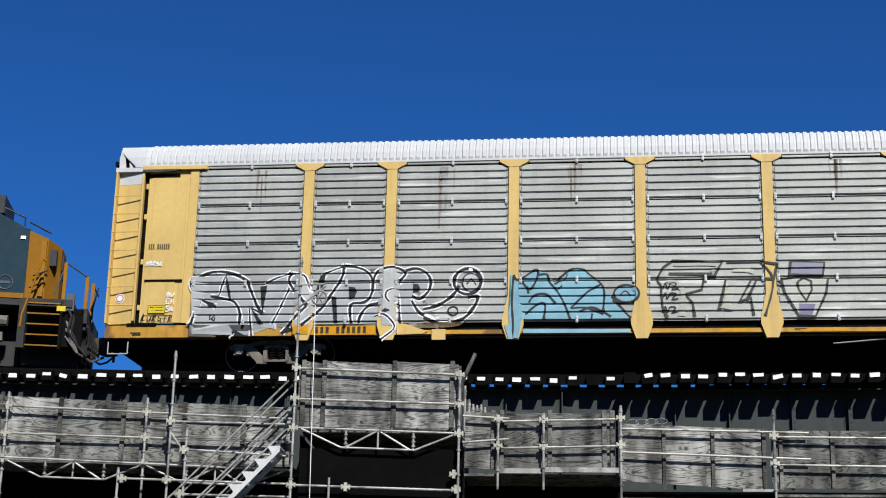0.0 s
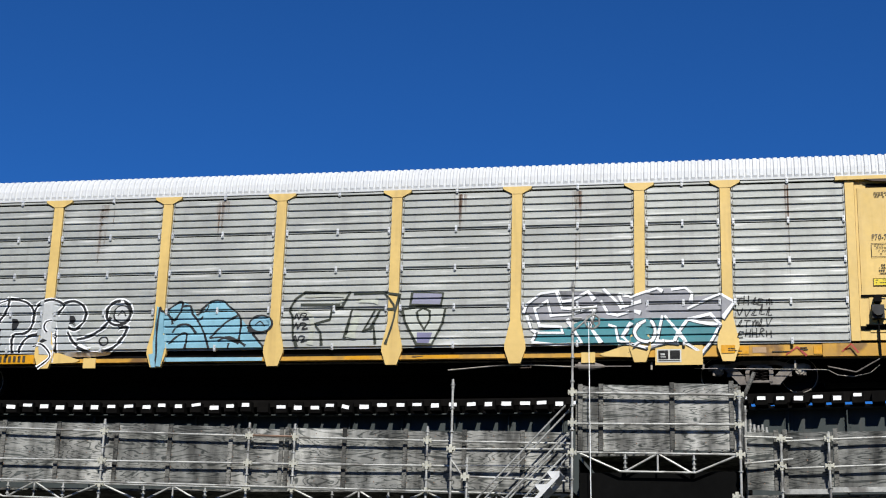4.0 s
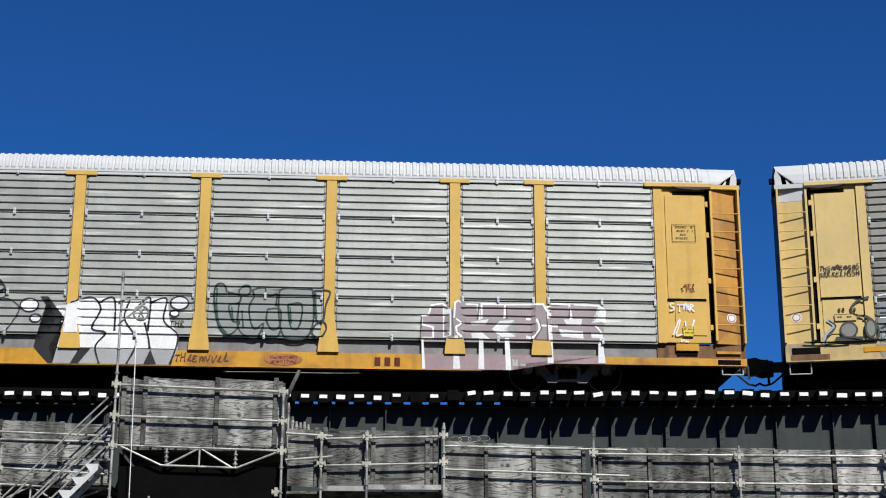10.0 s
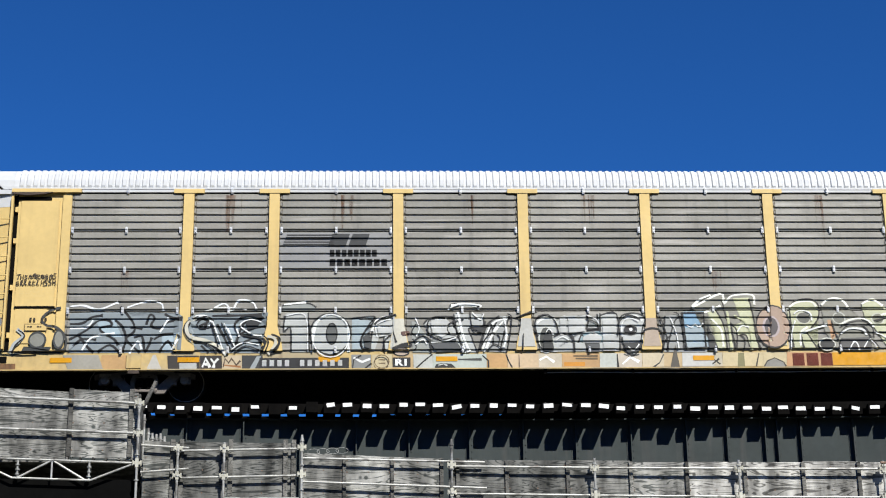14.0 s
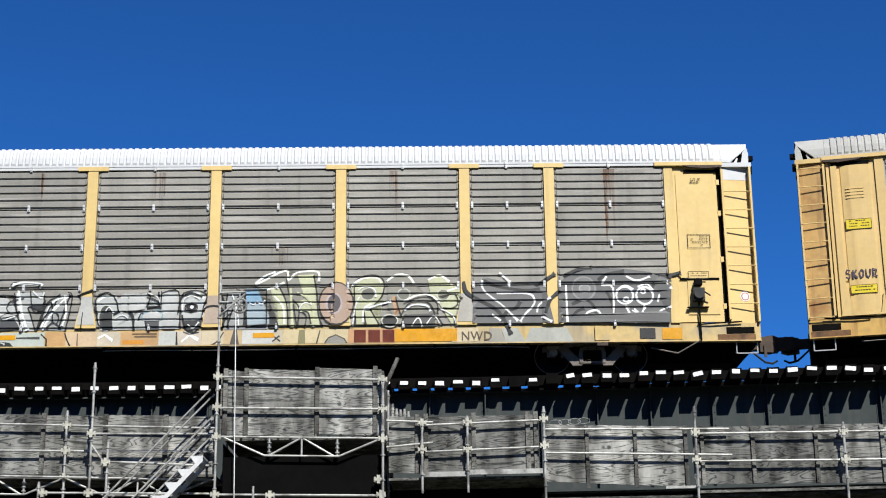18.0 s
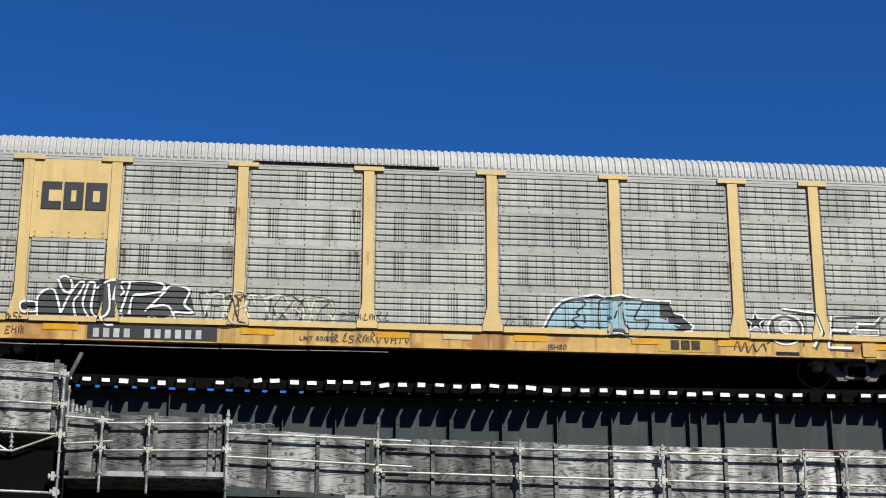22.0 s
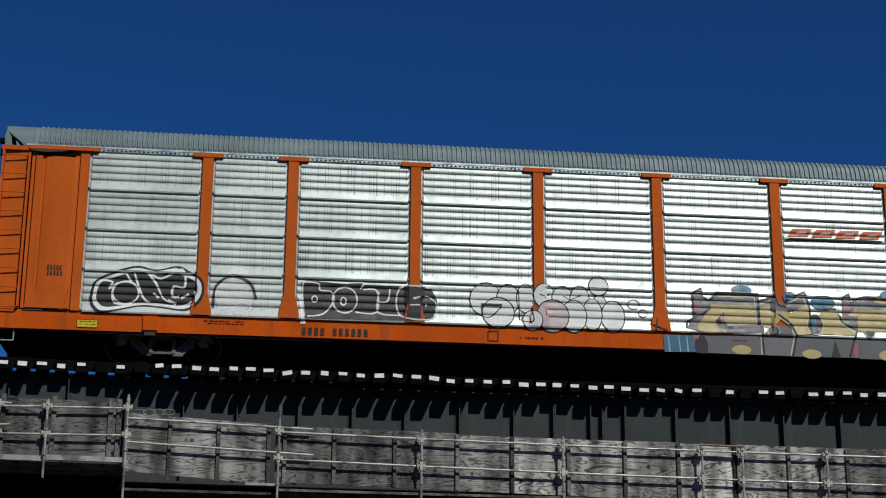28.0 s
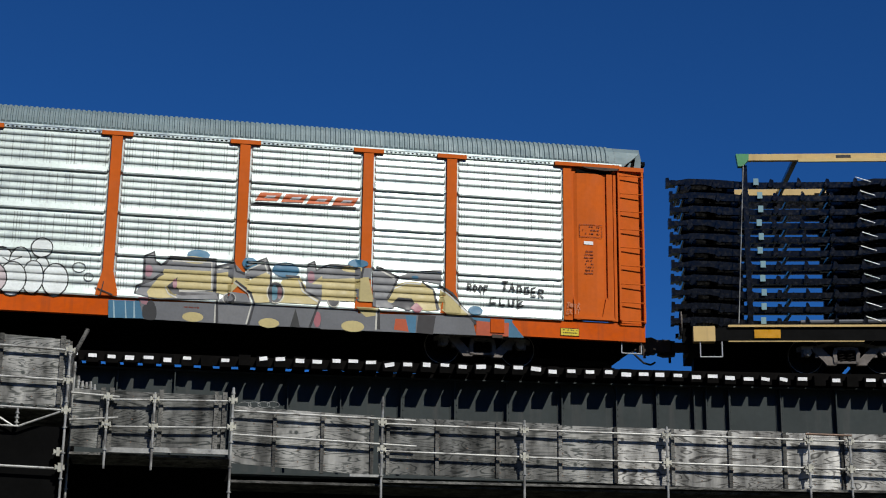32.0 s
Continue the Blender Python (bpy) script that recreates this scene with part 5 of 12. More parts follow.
for f in range(13):
    s = -6.5 + f * 0.26
    placed(part("deck_joist", boxes((-0.02, 0.02, 0.0, 1.5, 7.0 - 0.0, 7.05)), M["stud"], tower), s, TW - 0.08)
for s in (-6.62, -3.33):
    part("side_sheet", arc_bar(s - 0.01, s + 0.01, TW - 0.15, 2.4, 7.06, 8.3), M["ply_dark"], tower)
deck(tower, -6.6, -3.3, 7.0, TW - 0.14, 2.3)
# near-black sheets keep the shade below the tower's platform in their colour
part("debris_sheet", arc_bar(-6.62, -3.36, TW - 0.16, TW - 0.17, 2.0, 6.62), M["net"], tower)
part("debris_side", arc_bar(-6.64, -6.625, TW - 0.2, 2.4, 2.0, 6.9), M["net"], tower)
part("raking_strut", rods(0.045, (on_curve(-3.5, 2.2, 8.3), on_curve(-3.12, 2.2, 9.15))), M["stud"], tower)
hoist = thing("gin_wheel_hoist", "small gin wheel on a tube bracket with a hanging rope", "hoist")
part("arm", rods(0.02, (on_curve(-6.75, TW + 0.1, 9.98), on_curve(-6.2, TW + 0.1, 9.99)), (on_curve(-6.74, TW + 0.1, 9.5), on_curve(-6.2, TW + 0.1, 9.95)), (on_curve(-6.75, TW + 0.1, 9.78), on_curve(-6.55, TW + 0.1, 9.78))), M["tube"], hoist)
wb = bmesh.new()
x, y, z = on_curve(-6.32, TW + 0.1, 9.7)
for k in range(18):
    a0, a1 = 2 * math.pi * k / 18, 2 * math.pi * (k + 1) / 18
    rod(wb, (x + 0.15 * math.cos(a0), y, z + 0.15 * math.sin(a0)), (x + 0.15 * math.cos(a1), y, z + 0.15 * math.sin(a1)), 0.022, 6)
for k in range(3):
    a0 = math.pi * k / 3
    rod(wb, (x - 0.15 * math.cos(a0), y, z - 0.15 * math.sin(a0)), (x + 0.15 * math.cos(a0), y, z + 0.15 * math.sin(a0)), 0.014, 6)
part("wheel", wb, M["tube"], hoist, "grey gin wheel")
part("yoke", rods(0.012, ((x, y, z), (x, y, z + 0.28))), M["tube"], hoist)
part("rope", rods(0.009, (on_curve(-6.4, TW + 0.1, 9.7), on_curve(-6.24, TW + 0.12, 0.02)), n=6), M["white"], hoist)

# short run right of the tower
run_m = thing("scaffold_walkway", "low tube scaffold bay with stained plywood panels beside the tower", "scaffold", "scaffold along the bridge")
for a, b, m in ((-3.2, -2.5, "ply_dark"), (-2.49, -1.45, "ply_dark"), (-1.44, -0.02, "ply_dark")):
    ply(run_m, a, b, 7.53 - 0.02 * (a + 3), 7.5, 6.36, 6.33, OUT - 0.14, m)
for s in (-2.59, -2.41, -1.39, -0.24, -0.07):
    stud(run_m, s, 6.33, 7.56)
for s, t, f in ((-2.48, 7.4, 5.9), (-1.52, 7.47, 5.9), (0.1, 7.63, 0.0)):
    standard(run_m, s, t, f)
    for z in (7.34, 6.79):
        clamp(run_m, s, z + (0.04 if s > 0 else 0))
for a, za, b, zb in ((-2.48, 7.3, 0.1, 7.36), (-2.48, 6.75, 0.1, 6.81), (-3.24, 7.41, -2.25, 7.36), (-3.24, 6.86, -2.25, 6.94)):
    ledger(run_m, a, za, b, zb)
for a, b in ((-2.45, -1.52), (-1.5, 0.05)):
    part("toe_plank", arc_bar(a, b, OUT + 0.02, OUT - 0.04, 6.24 + (a + 2.4) * 0.03, 6.34 + (a + 2.4) * 0.03), M["tube"], run_m, "pale metal plank edge")
for k in range(5):
    standard(run_m, -3.13 + k * 0.085, 7.75 + rs.uniform(-0.12, 0.14), 6.4, OUT - 0.3, "tube", "stored_tube")
deck(run_m, -3.2, 0.1, 6.24)

# long run on to the far bays
run_r = thing("scaffold_walkway", "long tube scaffold walkway with knotty weathered plywood sheeting", "scaffold", "scaffold along the bridge")


def right(z0, z1, s):
    return z0 + (z1 - z0) * (s - 3.26) / 13.2


for a, b, m in ((0.12, 1.0, "ply"), (1.0, 2.01, "ply"), (2.01, 3.1, "ply")):
    ply(run_r, a + 0.006, b - 0.006, 7.3 - a * 0.04, 7.3 - b * 0.04, 6.13 - a * 0.06, 6.13 - b * 0.06, OUT - 0.14, m)
for s in (1.0, 2.01, 3.06, 3.4):
    stud(run_r, s, 5.96, 7.25 - 0.02 * s, OUT - 0.135, 0.07)
ledger(run_r, 0.1, 7.165, 3.97, 7.08)
ledger(run_r, 0.1, 6.685, 4.0, 6.55)
cuts = [3.2, 4.45, 5.75, 7.1, 8.3, 9.54, 10.79, 11.98, 13.24, 14.45, 15.77, 17.0, 18.25, 19.5, 20.75, 22.0]
for a, b in zip(cuts, cuts[1:]):
    w = rs.uniform(-0.02, 0.02)
    ply(run_r, a + 0.006, b - 0.006, right(7.15, 7.0, a) + w, right(7.15, 7.0, b) + w, right(6.0, 5.76, a), right(6.0, 5.76, b), OUT - 0.14 - rs.uniform(0, 0.01), (rs.choice(("ply", "ply", "ply_dark")) if a < 8 else rs.choice(("ply_pale", "ply_pale", "ply"))) if a > 5.7 else "ply_dark")
    stud(run_r, b, right(6.0, 5.78, b), right(7.14, 6.99, b), OUT - 0.135, 0.075)
for s in (6.3, 9.38, 12.46, 13.36, 15.25, 18.3, 21.3):
    standard(run_r, s, right(7.2, 6.95, s))
    for z in (right(7.0, 6.82, s), right(6.44, 6.22, s)):
        clamp(run_r, s, z)
standard(run_r, 3.26, 7.55)
for z0, z1 in ((7.0, 6.82), (6.44, 6.22)):
    for a, b in zip((3.26, 6.3, 9.38, 12.46, 15.25, 18.3), (6.3, 9.38, 12.46, 15.25, 18.3, 22.0)):
        ledger(run_r, a - 0.05, right(z0, z1, a), b + 0.05, right(z0, z1, b))
    clamp(run_r, 3.26, z0 + 0.02)
ledger(run_r, 12.4, 6.99, 13.4, 6.97, OUT + 0.08, mat="tube_rust")
part("toe_plank", arc_bar(2.6, 3.3, OUT + 0.02, OUT - 0.04, 5.9, 5.95), M["tube"], run_r, "pale metal plank edge")
part("edge_plank", arc_bar(3.3, 22, OUT, OUT - 0.1, 5.80, 5.85), M["stud"], run_r)
deck(run_r, 0.1, 22.0, 5.78)
wire = bmesh.new()
for k in range(4):
    c = 0.35 + k * 0.2
    pts = [on_curve(c + 0.13 * math.cos(a), OUT - 0.2, 7.33 + 0.06 * math.sin(a) + 0.01 * k) for a in np.linspace(0, 6.3, 14)]
    tube(wire, pts, 0.005, 4)
part("wire_coil", wire, M["tube"], run_r)
# near-black sheets added below the decks in place of the shade there
shade_sheets = thing("debris_netting", "near-black sheets standing in for the shade under the walkway decks", "netting")
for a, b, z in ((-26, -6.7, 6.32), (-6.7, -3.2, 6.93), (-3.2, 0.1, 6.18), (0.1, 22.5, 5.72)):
    part("net_sheet", arc_bar(a, b, 2.6, 2.58, 0.6, z), M["net"], shade_sheets)

# ---------------------------------------------------------------- locomotive
loco = thing("locomotive", "dark blue diesel locomotive with yellow rear end, steps and handrails", "locomotive")
TRAIN.append((loco, CENTRES[0] - 28.6))
part("frame_deck", boxes((-9.0, 13.75, -1.45, 1.45, 1.42, 1.60)), M["deck"], loco)
part("side_stripe", boxes((-9.0, 12.62, -1.47, -1.452, 1.58, 1.70)), M["loco_yellow"], loco, "yellow sill stripe")
hb = bmesh.new()
box(hb, -8.5, 12.58, -1.18, 1.18, 1.602, 3.35)
prism(hb, [(-8.5, 3.35), (12.58, 3.35), (12.2, 3.55), (11.6, 3.85), (-8.5, 3.85)], -1.0, 1.0)
part("hood", hb, M["loco_blue"], loco)
eb = bmesh.new()
v = [eb.verts.new(p) for p in ((12.585, -1.18, 1.604), (13.0, -0.95, 1.604), (13.26, -0.4, 1.604), (13.26, 0.4, 1.604), (13.0, 0.95, 1.604), (12.585, 1.18, 1.604))]
w = [eb.verts.new((p.co.x, p.co.y, 3.3 - 0.28 * (p.co.x - 12.585))) for p in v]
for k in range(6):
    eb.faces.new((v[k], v[(k + 1) % 6], w[(k + 1) % 6], w[k]))
eb.faces.new(w)
eb.faces.new(v[::-1])
part("hood_end", eb, M["loco_yellow"], loco, "yellow painted tapered hood end")
part("headlight", boxes((13.262, 13.30, -0.3, 0.3, 2.6, 2.95)), M["black"], loco)
part("end_door", boxes((12.86, 12.98, -1.06, -0.98, 1.75, 3.1)), M["loco_yellow"], loco)
part("vent", boxes((13.0, 13.2, -0.86, -0.62, 2.55, 2.95)), M["black"], loco)
part("grab_iron", rods(0.018, ((12.75, -1.2, 2.2), (13.05, -1.0, 2.4)), ((12.7, -1.25, 1.9), (13.0, -1.05, 2.1))), M["black"], loco)
part("roof_rail", rods(0.02, ((11.9, -0.9, 3.92), (12.4, -0.9, 3.7)), ((12.5, -0.8, 3.62), (13.0, -0.6, 3.42)), ((11.9, -0.9, 3.92), (11.9, -0.9, 3.8)), ((12.4, -0.9, 3.7), (12.4, -0.9, 3.5))), M["black"], loco)
part("exhaust", boxes((11.0, 11.85, -0.7, 0.7, 3.85, 4.3)), M["black"], loco)
lb = bmesh.new()
for k in range(20):
    a0, a1 = 2 * math.pi * k / 20, 2 * math.pi * (k + 1) / 20
    rod(lb, (12.12 + 0.17 * math.cos(a0), -1.185, 2.02 + 0.17 * math.sin(a0)), (12.12 + 0.17 * math.cos(a1), -1.185, 2.02 + 0.17 * math.sin(a1)), 0.016, 5)
box(lb, 12.0, 12.24, -1.19, -1.182, 1.99, 2.05)
part("round_emblem", lb, M["loco_grey"], loco, "pale ring emblem")
part("class_light", boxes((12.38, 12.5, -1.2, -1.182, 3.08, 3.16)), M["white"], loco)
well = part("step_well", boxes((12.72, 13.5, -1.1, -1.05, 0.42, 1.58)), M["deck"], loco)
part("well_side", boxes((12.55, 12.715, -1.46, -1.1, 0.42, 1.58)), M["deck"], loco, "black side plate of the steps")
for k in range(5):
    part("step", boxes((12.74, 13.48, -1.46, -1.12, 0.475 + 0.25 * k, 0.50 + 0.25 * k)), M["deck"], well)
    part("step_edge", boxes((12.74, 13.48, -1.475, -1.461, 0.472 + 0.25 * k, 0.502 + 0.25 * k)), M["loco_yellow"], well, "yellow step edge")
part("step_side", boxes((13.48, 13.54, -1.45, -1.0, 0.42, 1.58)), M["under"], loco)
part("stair_rail", rods(0.024, ((12.98, -1.46, 2.55), (12.62, -1.46, 1.2)), ((12.62, -1.46, 1.2), (12.6, -1.46, 0.9)), ((12.98, -1.46, 2.55), (13.08, -1.4, 2.5))), M["loco_yellow"], loco)
for x, t, y in ((13.52, 2.5, -1.4), (13.98, 2.3, -0.9), (14.08, 2.25, -0.5)):
    part("rail_post", boxes((x - 0.04, x + 0.04, y - 0.03, y + 0.03, 1.3, t)), M["loco_yellow"], loco)
part("end_rail", rods(0.018, ((13.52, -1.4, 2.5), (13.98, -0.9, 2.3)), ((13.52, -1.4, 2.45), (13.3, -1.42, 1.7)), ((14.08, -0.5, 2.2), (14.1, 0.5, 2.2))), M["loco_grey"], loco)
part("end_platform", boxes((13.26, 14.0, -1.3, 1.3, 1.3, 1.42)), M["under"], loco)
part("plough", boxes((13.55, 14.0, -1.35, 1.35, 0.5, 1.28)), M["under"], loco)
part("end_frame", boxes((12.6, 13.9, -0.9, 0.9, 0.12, 1.29)), M["deck"], loco)
part("truck_frame_block", boxes((7.6, 12.5, -0.7, 0.7, 0.12, 0.94)), M["deck"], loco)
part("anticlimber", boxes((13.9, 14.08, -1.25, 1.25, 1.1, 1.45)), M["deck"], loco)
part("hose_rack", boxes((14.0, 14.06, -1.2, 1.2, 0.95, 1.02)), M["deck"], loco)
for k in range(7):
    hb = bmesh.new()
    a = -1.35 + k * 0.11
    tube(hb, [(13.62 + 0.05 * k, a, 1.5 - 0.05 * k), (13.75 + 0.05 * k, a - 0.1, 1.2), (13.7 + 0.06 * k, a - 0.12, 0.85), (13.95 + 0.04 * k, a - 0.06, 0.5), (14.15 + 0.03 * k, a, 0.3 + 0.06 * (k % 3))], 0.032)
    part("control_hose", hb, M["hose"], loco)
for k in range(4):
    part("grab_iron", rods(0.014, ((14.1, -0.9 + 0.1 * k, 1.5), (14.22, -0.9 + 0.1 * k, 1.9 + 0.08 * k)), n=5), M["hose"], loco)
part("jumper_box", boxes((13.6, 13.78, -1.42, -1.3, 1.35, 1.75)), M["loco_grey"], loco)
part("yellow_box", boxes((13.4, 13.6, -1.46, -1.36, 1.32, 1.44)), M["placard"], loco)
for k in range(6):
    y = -1.1 + k * 0.18
    hb = bmesh.new()
    tube(hb, [(13.95, y, 1.25 - 0.03 * k), (14.12, y - 0.05, 1.0), (14.16 + 0.03 * k, y, 0.66), (14.02, y, 0.34), (13.9, y + 0.1, 0.22)], 0.03)
    part("air_hose", hb, M["hose"], loco)
for k in range(3):
    hb = bmesh.new()
    tube(hb, [(13.6, -1.3, 1.2 - 0.2 * k), (13.75, -1.42, 0.8 - 0.1 * k), (13.95, -1.42, 0.35), (14.25, -1.2, 0.2), (14.5, -0.9, 0.38)], 0.028)
    part("air_hose", hb, M["truck"], loco)
part("coupler", COUPLER, None, loco, at=(13.9, 0, 0))
part("fuel_tank", boxes((-2.5, 3.5, -1.35, 1.35, 0.35, 1.35)), M["under"], loco)
part("underframe", boxes((-9, 13.6, -0.5, 0.5, 0.95, 1.418)), M["under"], loco)
for x in (-6.0, 10.0):
    truck(loco, x)
    part("truck_side", boxes((x - 1.9, x + 1.9, -1.25, -1.12, 0.55, 0.95), (x + 0.9, x + 2.2, -1.3, -1.1, 0.6, 0.8)), M["truck"], loco)
    part("brake_cylinder", rods(0.13, ((x + 1.2, -1.35, 1.05), (x + 2.3, -1.35, 1.05))), M["truck"], loco)

# ---------------------------------------------------------------- flatcar with stacked truck frames
flatcar = thing("frame_flatcar", "tan flatcar rack loaded with stacks of black truck frames", "railcar", "cars of the passing train")
FLAT = CENTRES[4] + 28.6
TRAIN.append((flatcar, FLAT))
part("bed", boxes((-12.9, 12.9, -1.4, 1.4, 0.80, 1.0), (-12.9, 12.9, -0.4, 0.4, 0.5, 0.799)), M["under"], flatcar)
part("side_sill", boxes((-12.7, 12.9, -1.46, -1.34, 1.0, 1.05), (-12.7, -9.6, -1.43, -1.36, 0.655, 0.678)), M["yellow_d"], flatcar)
part("sill_web", boxes((-12.995, 12.9, -1.41, -1.37, 0.68, 0.98)), M["under"], flatcar)
part("end_block", boxes((-13.5, -13.0, -1.46, -1.2, 0.66, 1.02)), M["yellow_d"], flatcar)
for a, b in ((-13.4, -11.2), (-8.8, 8.8)):
    part("centre_sill", boxes((a, b, -0.31, 0.31, 0.14, 0.498)), M["under"], flatcar)
part("end_beam", boxes((-13.5, -12.9, -1.2, 1.4, 0.66, 0.98)), M["under"], flatcar)
part("reflector", boxes((-12.1, -11.5, -1.435, -1.411, 0.74, 0.94)), M["reflector"], flatcar)
part("stirrup_step", rods(0.014, ((-13.35, -1.42, 0.66), (-13.35, -1.42, 0.3)), ((-13.35, -1.42, 0.3), (-12.85, -1.42, 0.3)), ((-12.85, -1.42, 0.3), (-12.85, -1.42, 0.66)), n=6), M["bracket"], flatcar)
wb = bmesh.new()
for k in range(20):
    a0, a1 = 2 * math.pi * k / 20, 2 * math.pi * (k + 1) / 20
    rod(wb, (-13.75, -1.0 + 0.28 * math.cos(a0), 1.2 + 0.28 * math.sin(a0)), (-13.75, -1.0 + 0.28 * math.cos(a1), 1.2 + 0.28 * math.sin(a1)), 0.02, 6)
for k in range(4):
    a0 = math.pi * k / 4
    rod(wb, (-13.75, -1.0 - 0.28 * math.cos(a0), 1.2 - 0.28 * math.sin(a0)), (-13.75, -1.0 + 0.28 * math.cos(a0), 1.2 + 0.28 * math.sin(a0)), 0.014, 6)
part("hand_brake_wheel", wb, M["truck"], flatcar)
part("brake_stand", boxes((-13.72, -13.45, -1.1, -0.9, 0.7, 1.7)), M["under"], flatcar)
for s in (-1, 1):
    truck(flatcar, s * 9.98)
    cp = part("coupler", COUPLER, None, flatcar, at=(s * (HALF - 0.12), 0, 0))
    cp.rotation_euler = (0, 0, 0 if s > 0 else math.pi)
for x in (-12.15, -6.2, 0.0, 6.2, 12.15):
    for y in (-1.3, 1.22):
        part("rack_post", boxes((x - 0.06, x + 0.06, y, y + 0.08, 1.0, 5.0)), M["frame_black"], flatcar)
part("top_beam", boxes((-12.3, 12.3, -1.42, -1.3, 5.08, 5.24)), M["yellow_d"], flatcar)
part("top_beam", boxes((-12.3, 12.3, 1.3, 1.42, 5.08, 5.24)), M["yellow_d"], flatcar)
for k in range(9):
    x = -11.0 + k * 2.7
    part("top_brace", boxes((x, x + 0.12, -1.29, 1.29, 5.1, 5.2)), M["frame_black"], flatcar)
for k in range(5):
    x = -10.9 + k * 5.0
    part("roof_strip", boxes((x, x + 3.4, -1.48, -1.42, 5.02, 5.1)), M["yellow_c"], flatcar)
    part("beam_slot", boxes((x + 0.9, x + 1.25, -1.425, -1.421, 5.13, 5.20)), M["black"], flatcar)
part("corner_gusset", prism_mesh([(-12.36, 5.24), (-12.06, 5.24), (-12.06, 5.1), (-12.2, 4.93), (-12.32, 4.93)], -1.45, -1.29), M["green"], flatcar, "green painted corner gusset")
part("tie_chain", rods(0.012, ((-12.2, -1.47, 4.95), (-12.45, -1.47, 1.08)), n=6), M["tube"], flatcar)
part("deck_rail", rods(0.05, ((-11.0, -1.25, 1.16), (-6.0, -1.25, 1.2))), M["loco_grey"], flatcar)

rf = random.Random(3)


def truck_frame():
    """A ladder frame: two kicked-up channel rails, tubes across, brackets and a pale tag."""
    fr = thing("truck_frame", "black ladder-type truck frame in a stack on the flatcar", "truck frame", "stacked truck frames")
    for y in (-1.0, 0.6):
        rb = bmesh.new()
        prism(rb, [(-0.1, 0.02), (0.55, 0.02), (0.9, -0.06), (1.6, -0.08), (4.0, -0.08), (4.6, 0.0), (5.6, 0.0), (5.6, 0.12), (4.6, 0.14), (4.1, 0.06), (1.7, 0.06), (0.85, 0.14), (0.2, 0.17), (-0.1, 0.12)], y, y + 0.09)
        part("side_rail", rb, M["frame_black"], fr)
    for x in (0.0, 0.75, 1.6, 2.5, 3.5, 4.7, 5.4):
        part("crossmember", rods(0.05, ((x, -0.95, 0.03), (x, 0.65, 0.03))), M["frame_black"], fr)
    for k in range(9):
        x = 0.1 + 0.66 * k
        part("bracket", prism_mesh([(x, -0.06), (x + 0.05, 0.1 + rf.uniform(0, 0.06)), (x + rf.uniform(0.07, 0.13), 0.09), (x + 0.14, -0.03), (x + 0.06, -0.1)], -1.06 - rf.uniform(0, 0.08), -1.001), M["frame_black"], fr)
    part("bumper_bracket", boxes((-0.3, -0.1, -1.05, -0.8, 0.0, 0.12), (-0.34, -0.26, -1.08, -0.86, -0.04, 0.17)), M["frame_black"], fr)
    for a, b, y in ((0.0, 1.35, -0.55), (0.1, 1.5, 0.25), (3.55, 5.3, -0.6), (3.4, 5.5, 0.2)):
        part("spring_hanger", boxes((a, b, y, y + 0.12, -0.13, 0.17), (a + 0.3, b - 0.2, y - 0.2, y + 0.3, -0.06, 0.08)), M["frame_black"], fr)
    part("brake_line", rods(0.012, ((4.15, -1.1, 0.14), (4.5, -1.1, 0.02)), n=5), M["bracket"], fr)
    part("tag", boxes((1.74, 1.86, -1.09, -1.06, -0.03, 0.13)), M["tag_blue"], fr, "pale blue paper tag")
    return fr


FRAMES = []
first = truck_frame()
first.location = (0, 0, 0)
for col, x in enumerate((-13.65, -8.4, -3.0)):
    for k in range(11):
        fr = first if col == k == 0 else copy_thing(first, Matrix())
        FRAMES.append((fr, FLAT, pose(x + rf.uniform(-0.05, 0.05), -0.2, 1.14 + k * 0.34, 0, 0, 0)))

# ---------------------------------------------------------------- painted lettering and marks on the cars
GLYPHS = {}


def glyph(ch, bold):
    """Flat mesh of one character of the built-in font: vertices, faces and advance."""
    if (ch, bold) not in GLYPHS:
        cu = bpy.data.curves.new("glyph", "FONT")
        cu.body, cu.offset, cu.resolution_u = ch, bold, 4
        ob = new("glyph", cu)
        me = bpy.data.meshes.new_from_object(ob.evaluated_get(bpy.context.evaluated_depsgraph_get()))
        vs = [(v.co.x, v.co.y) for v in me.vertices]
        fs = [tuple(p.vertices) for p in me.polygons]
        xs = [v[0] for v in vs] or [0, 0.3]
        bpy.data.objects.remove(ob)
        bpy.data.meshes.remove(me)
        GLYPHS[(ch, bold)] = (vs, fs, min(xs), max(xs))
    return GLYPHS[(ch, bold)]


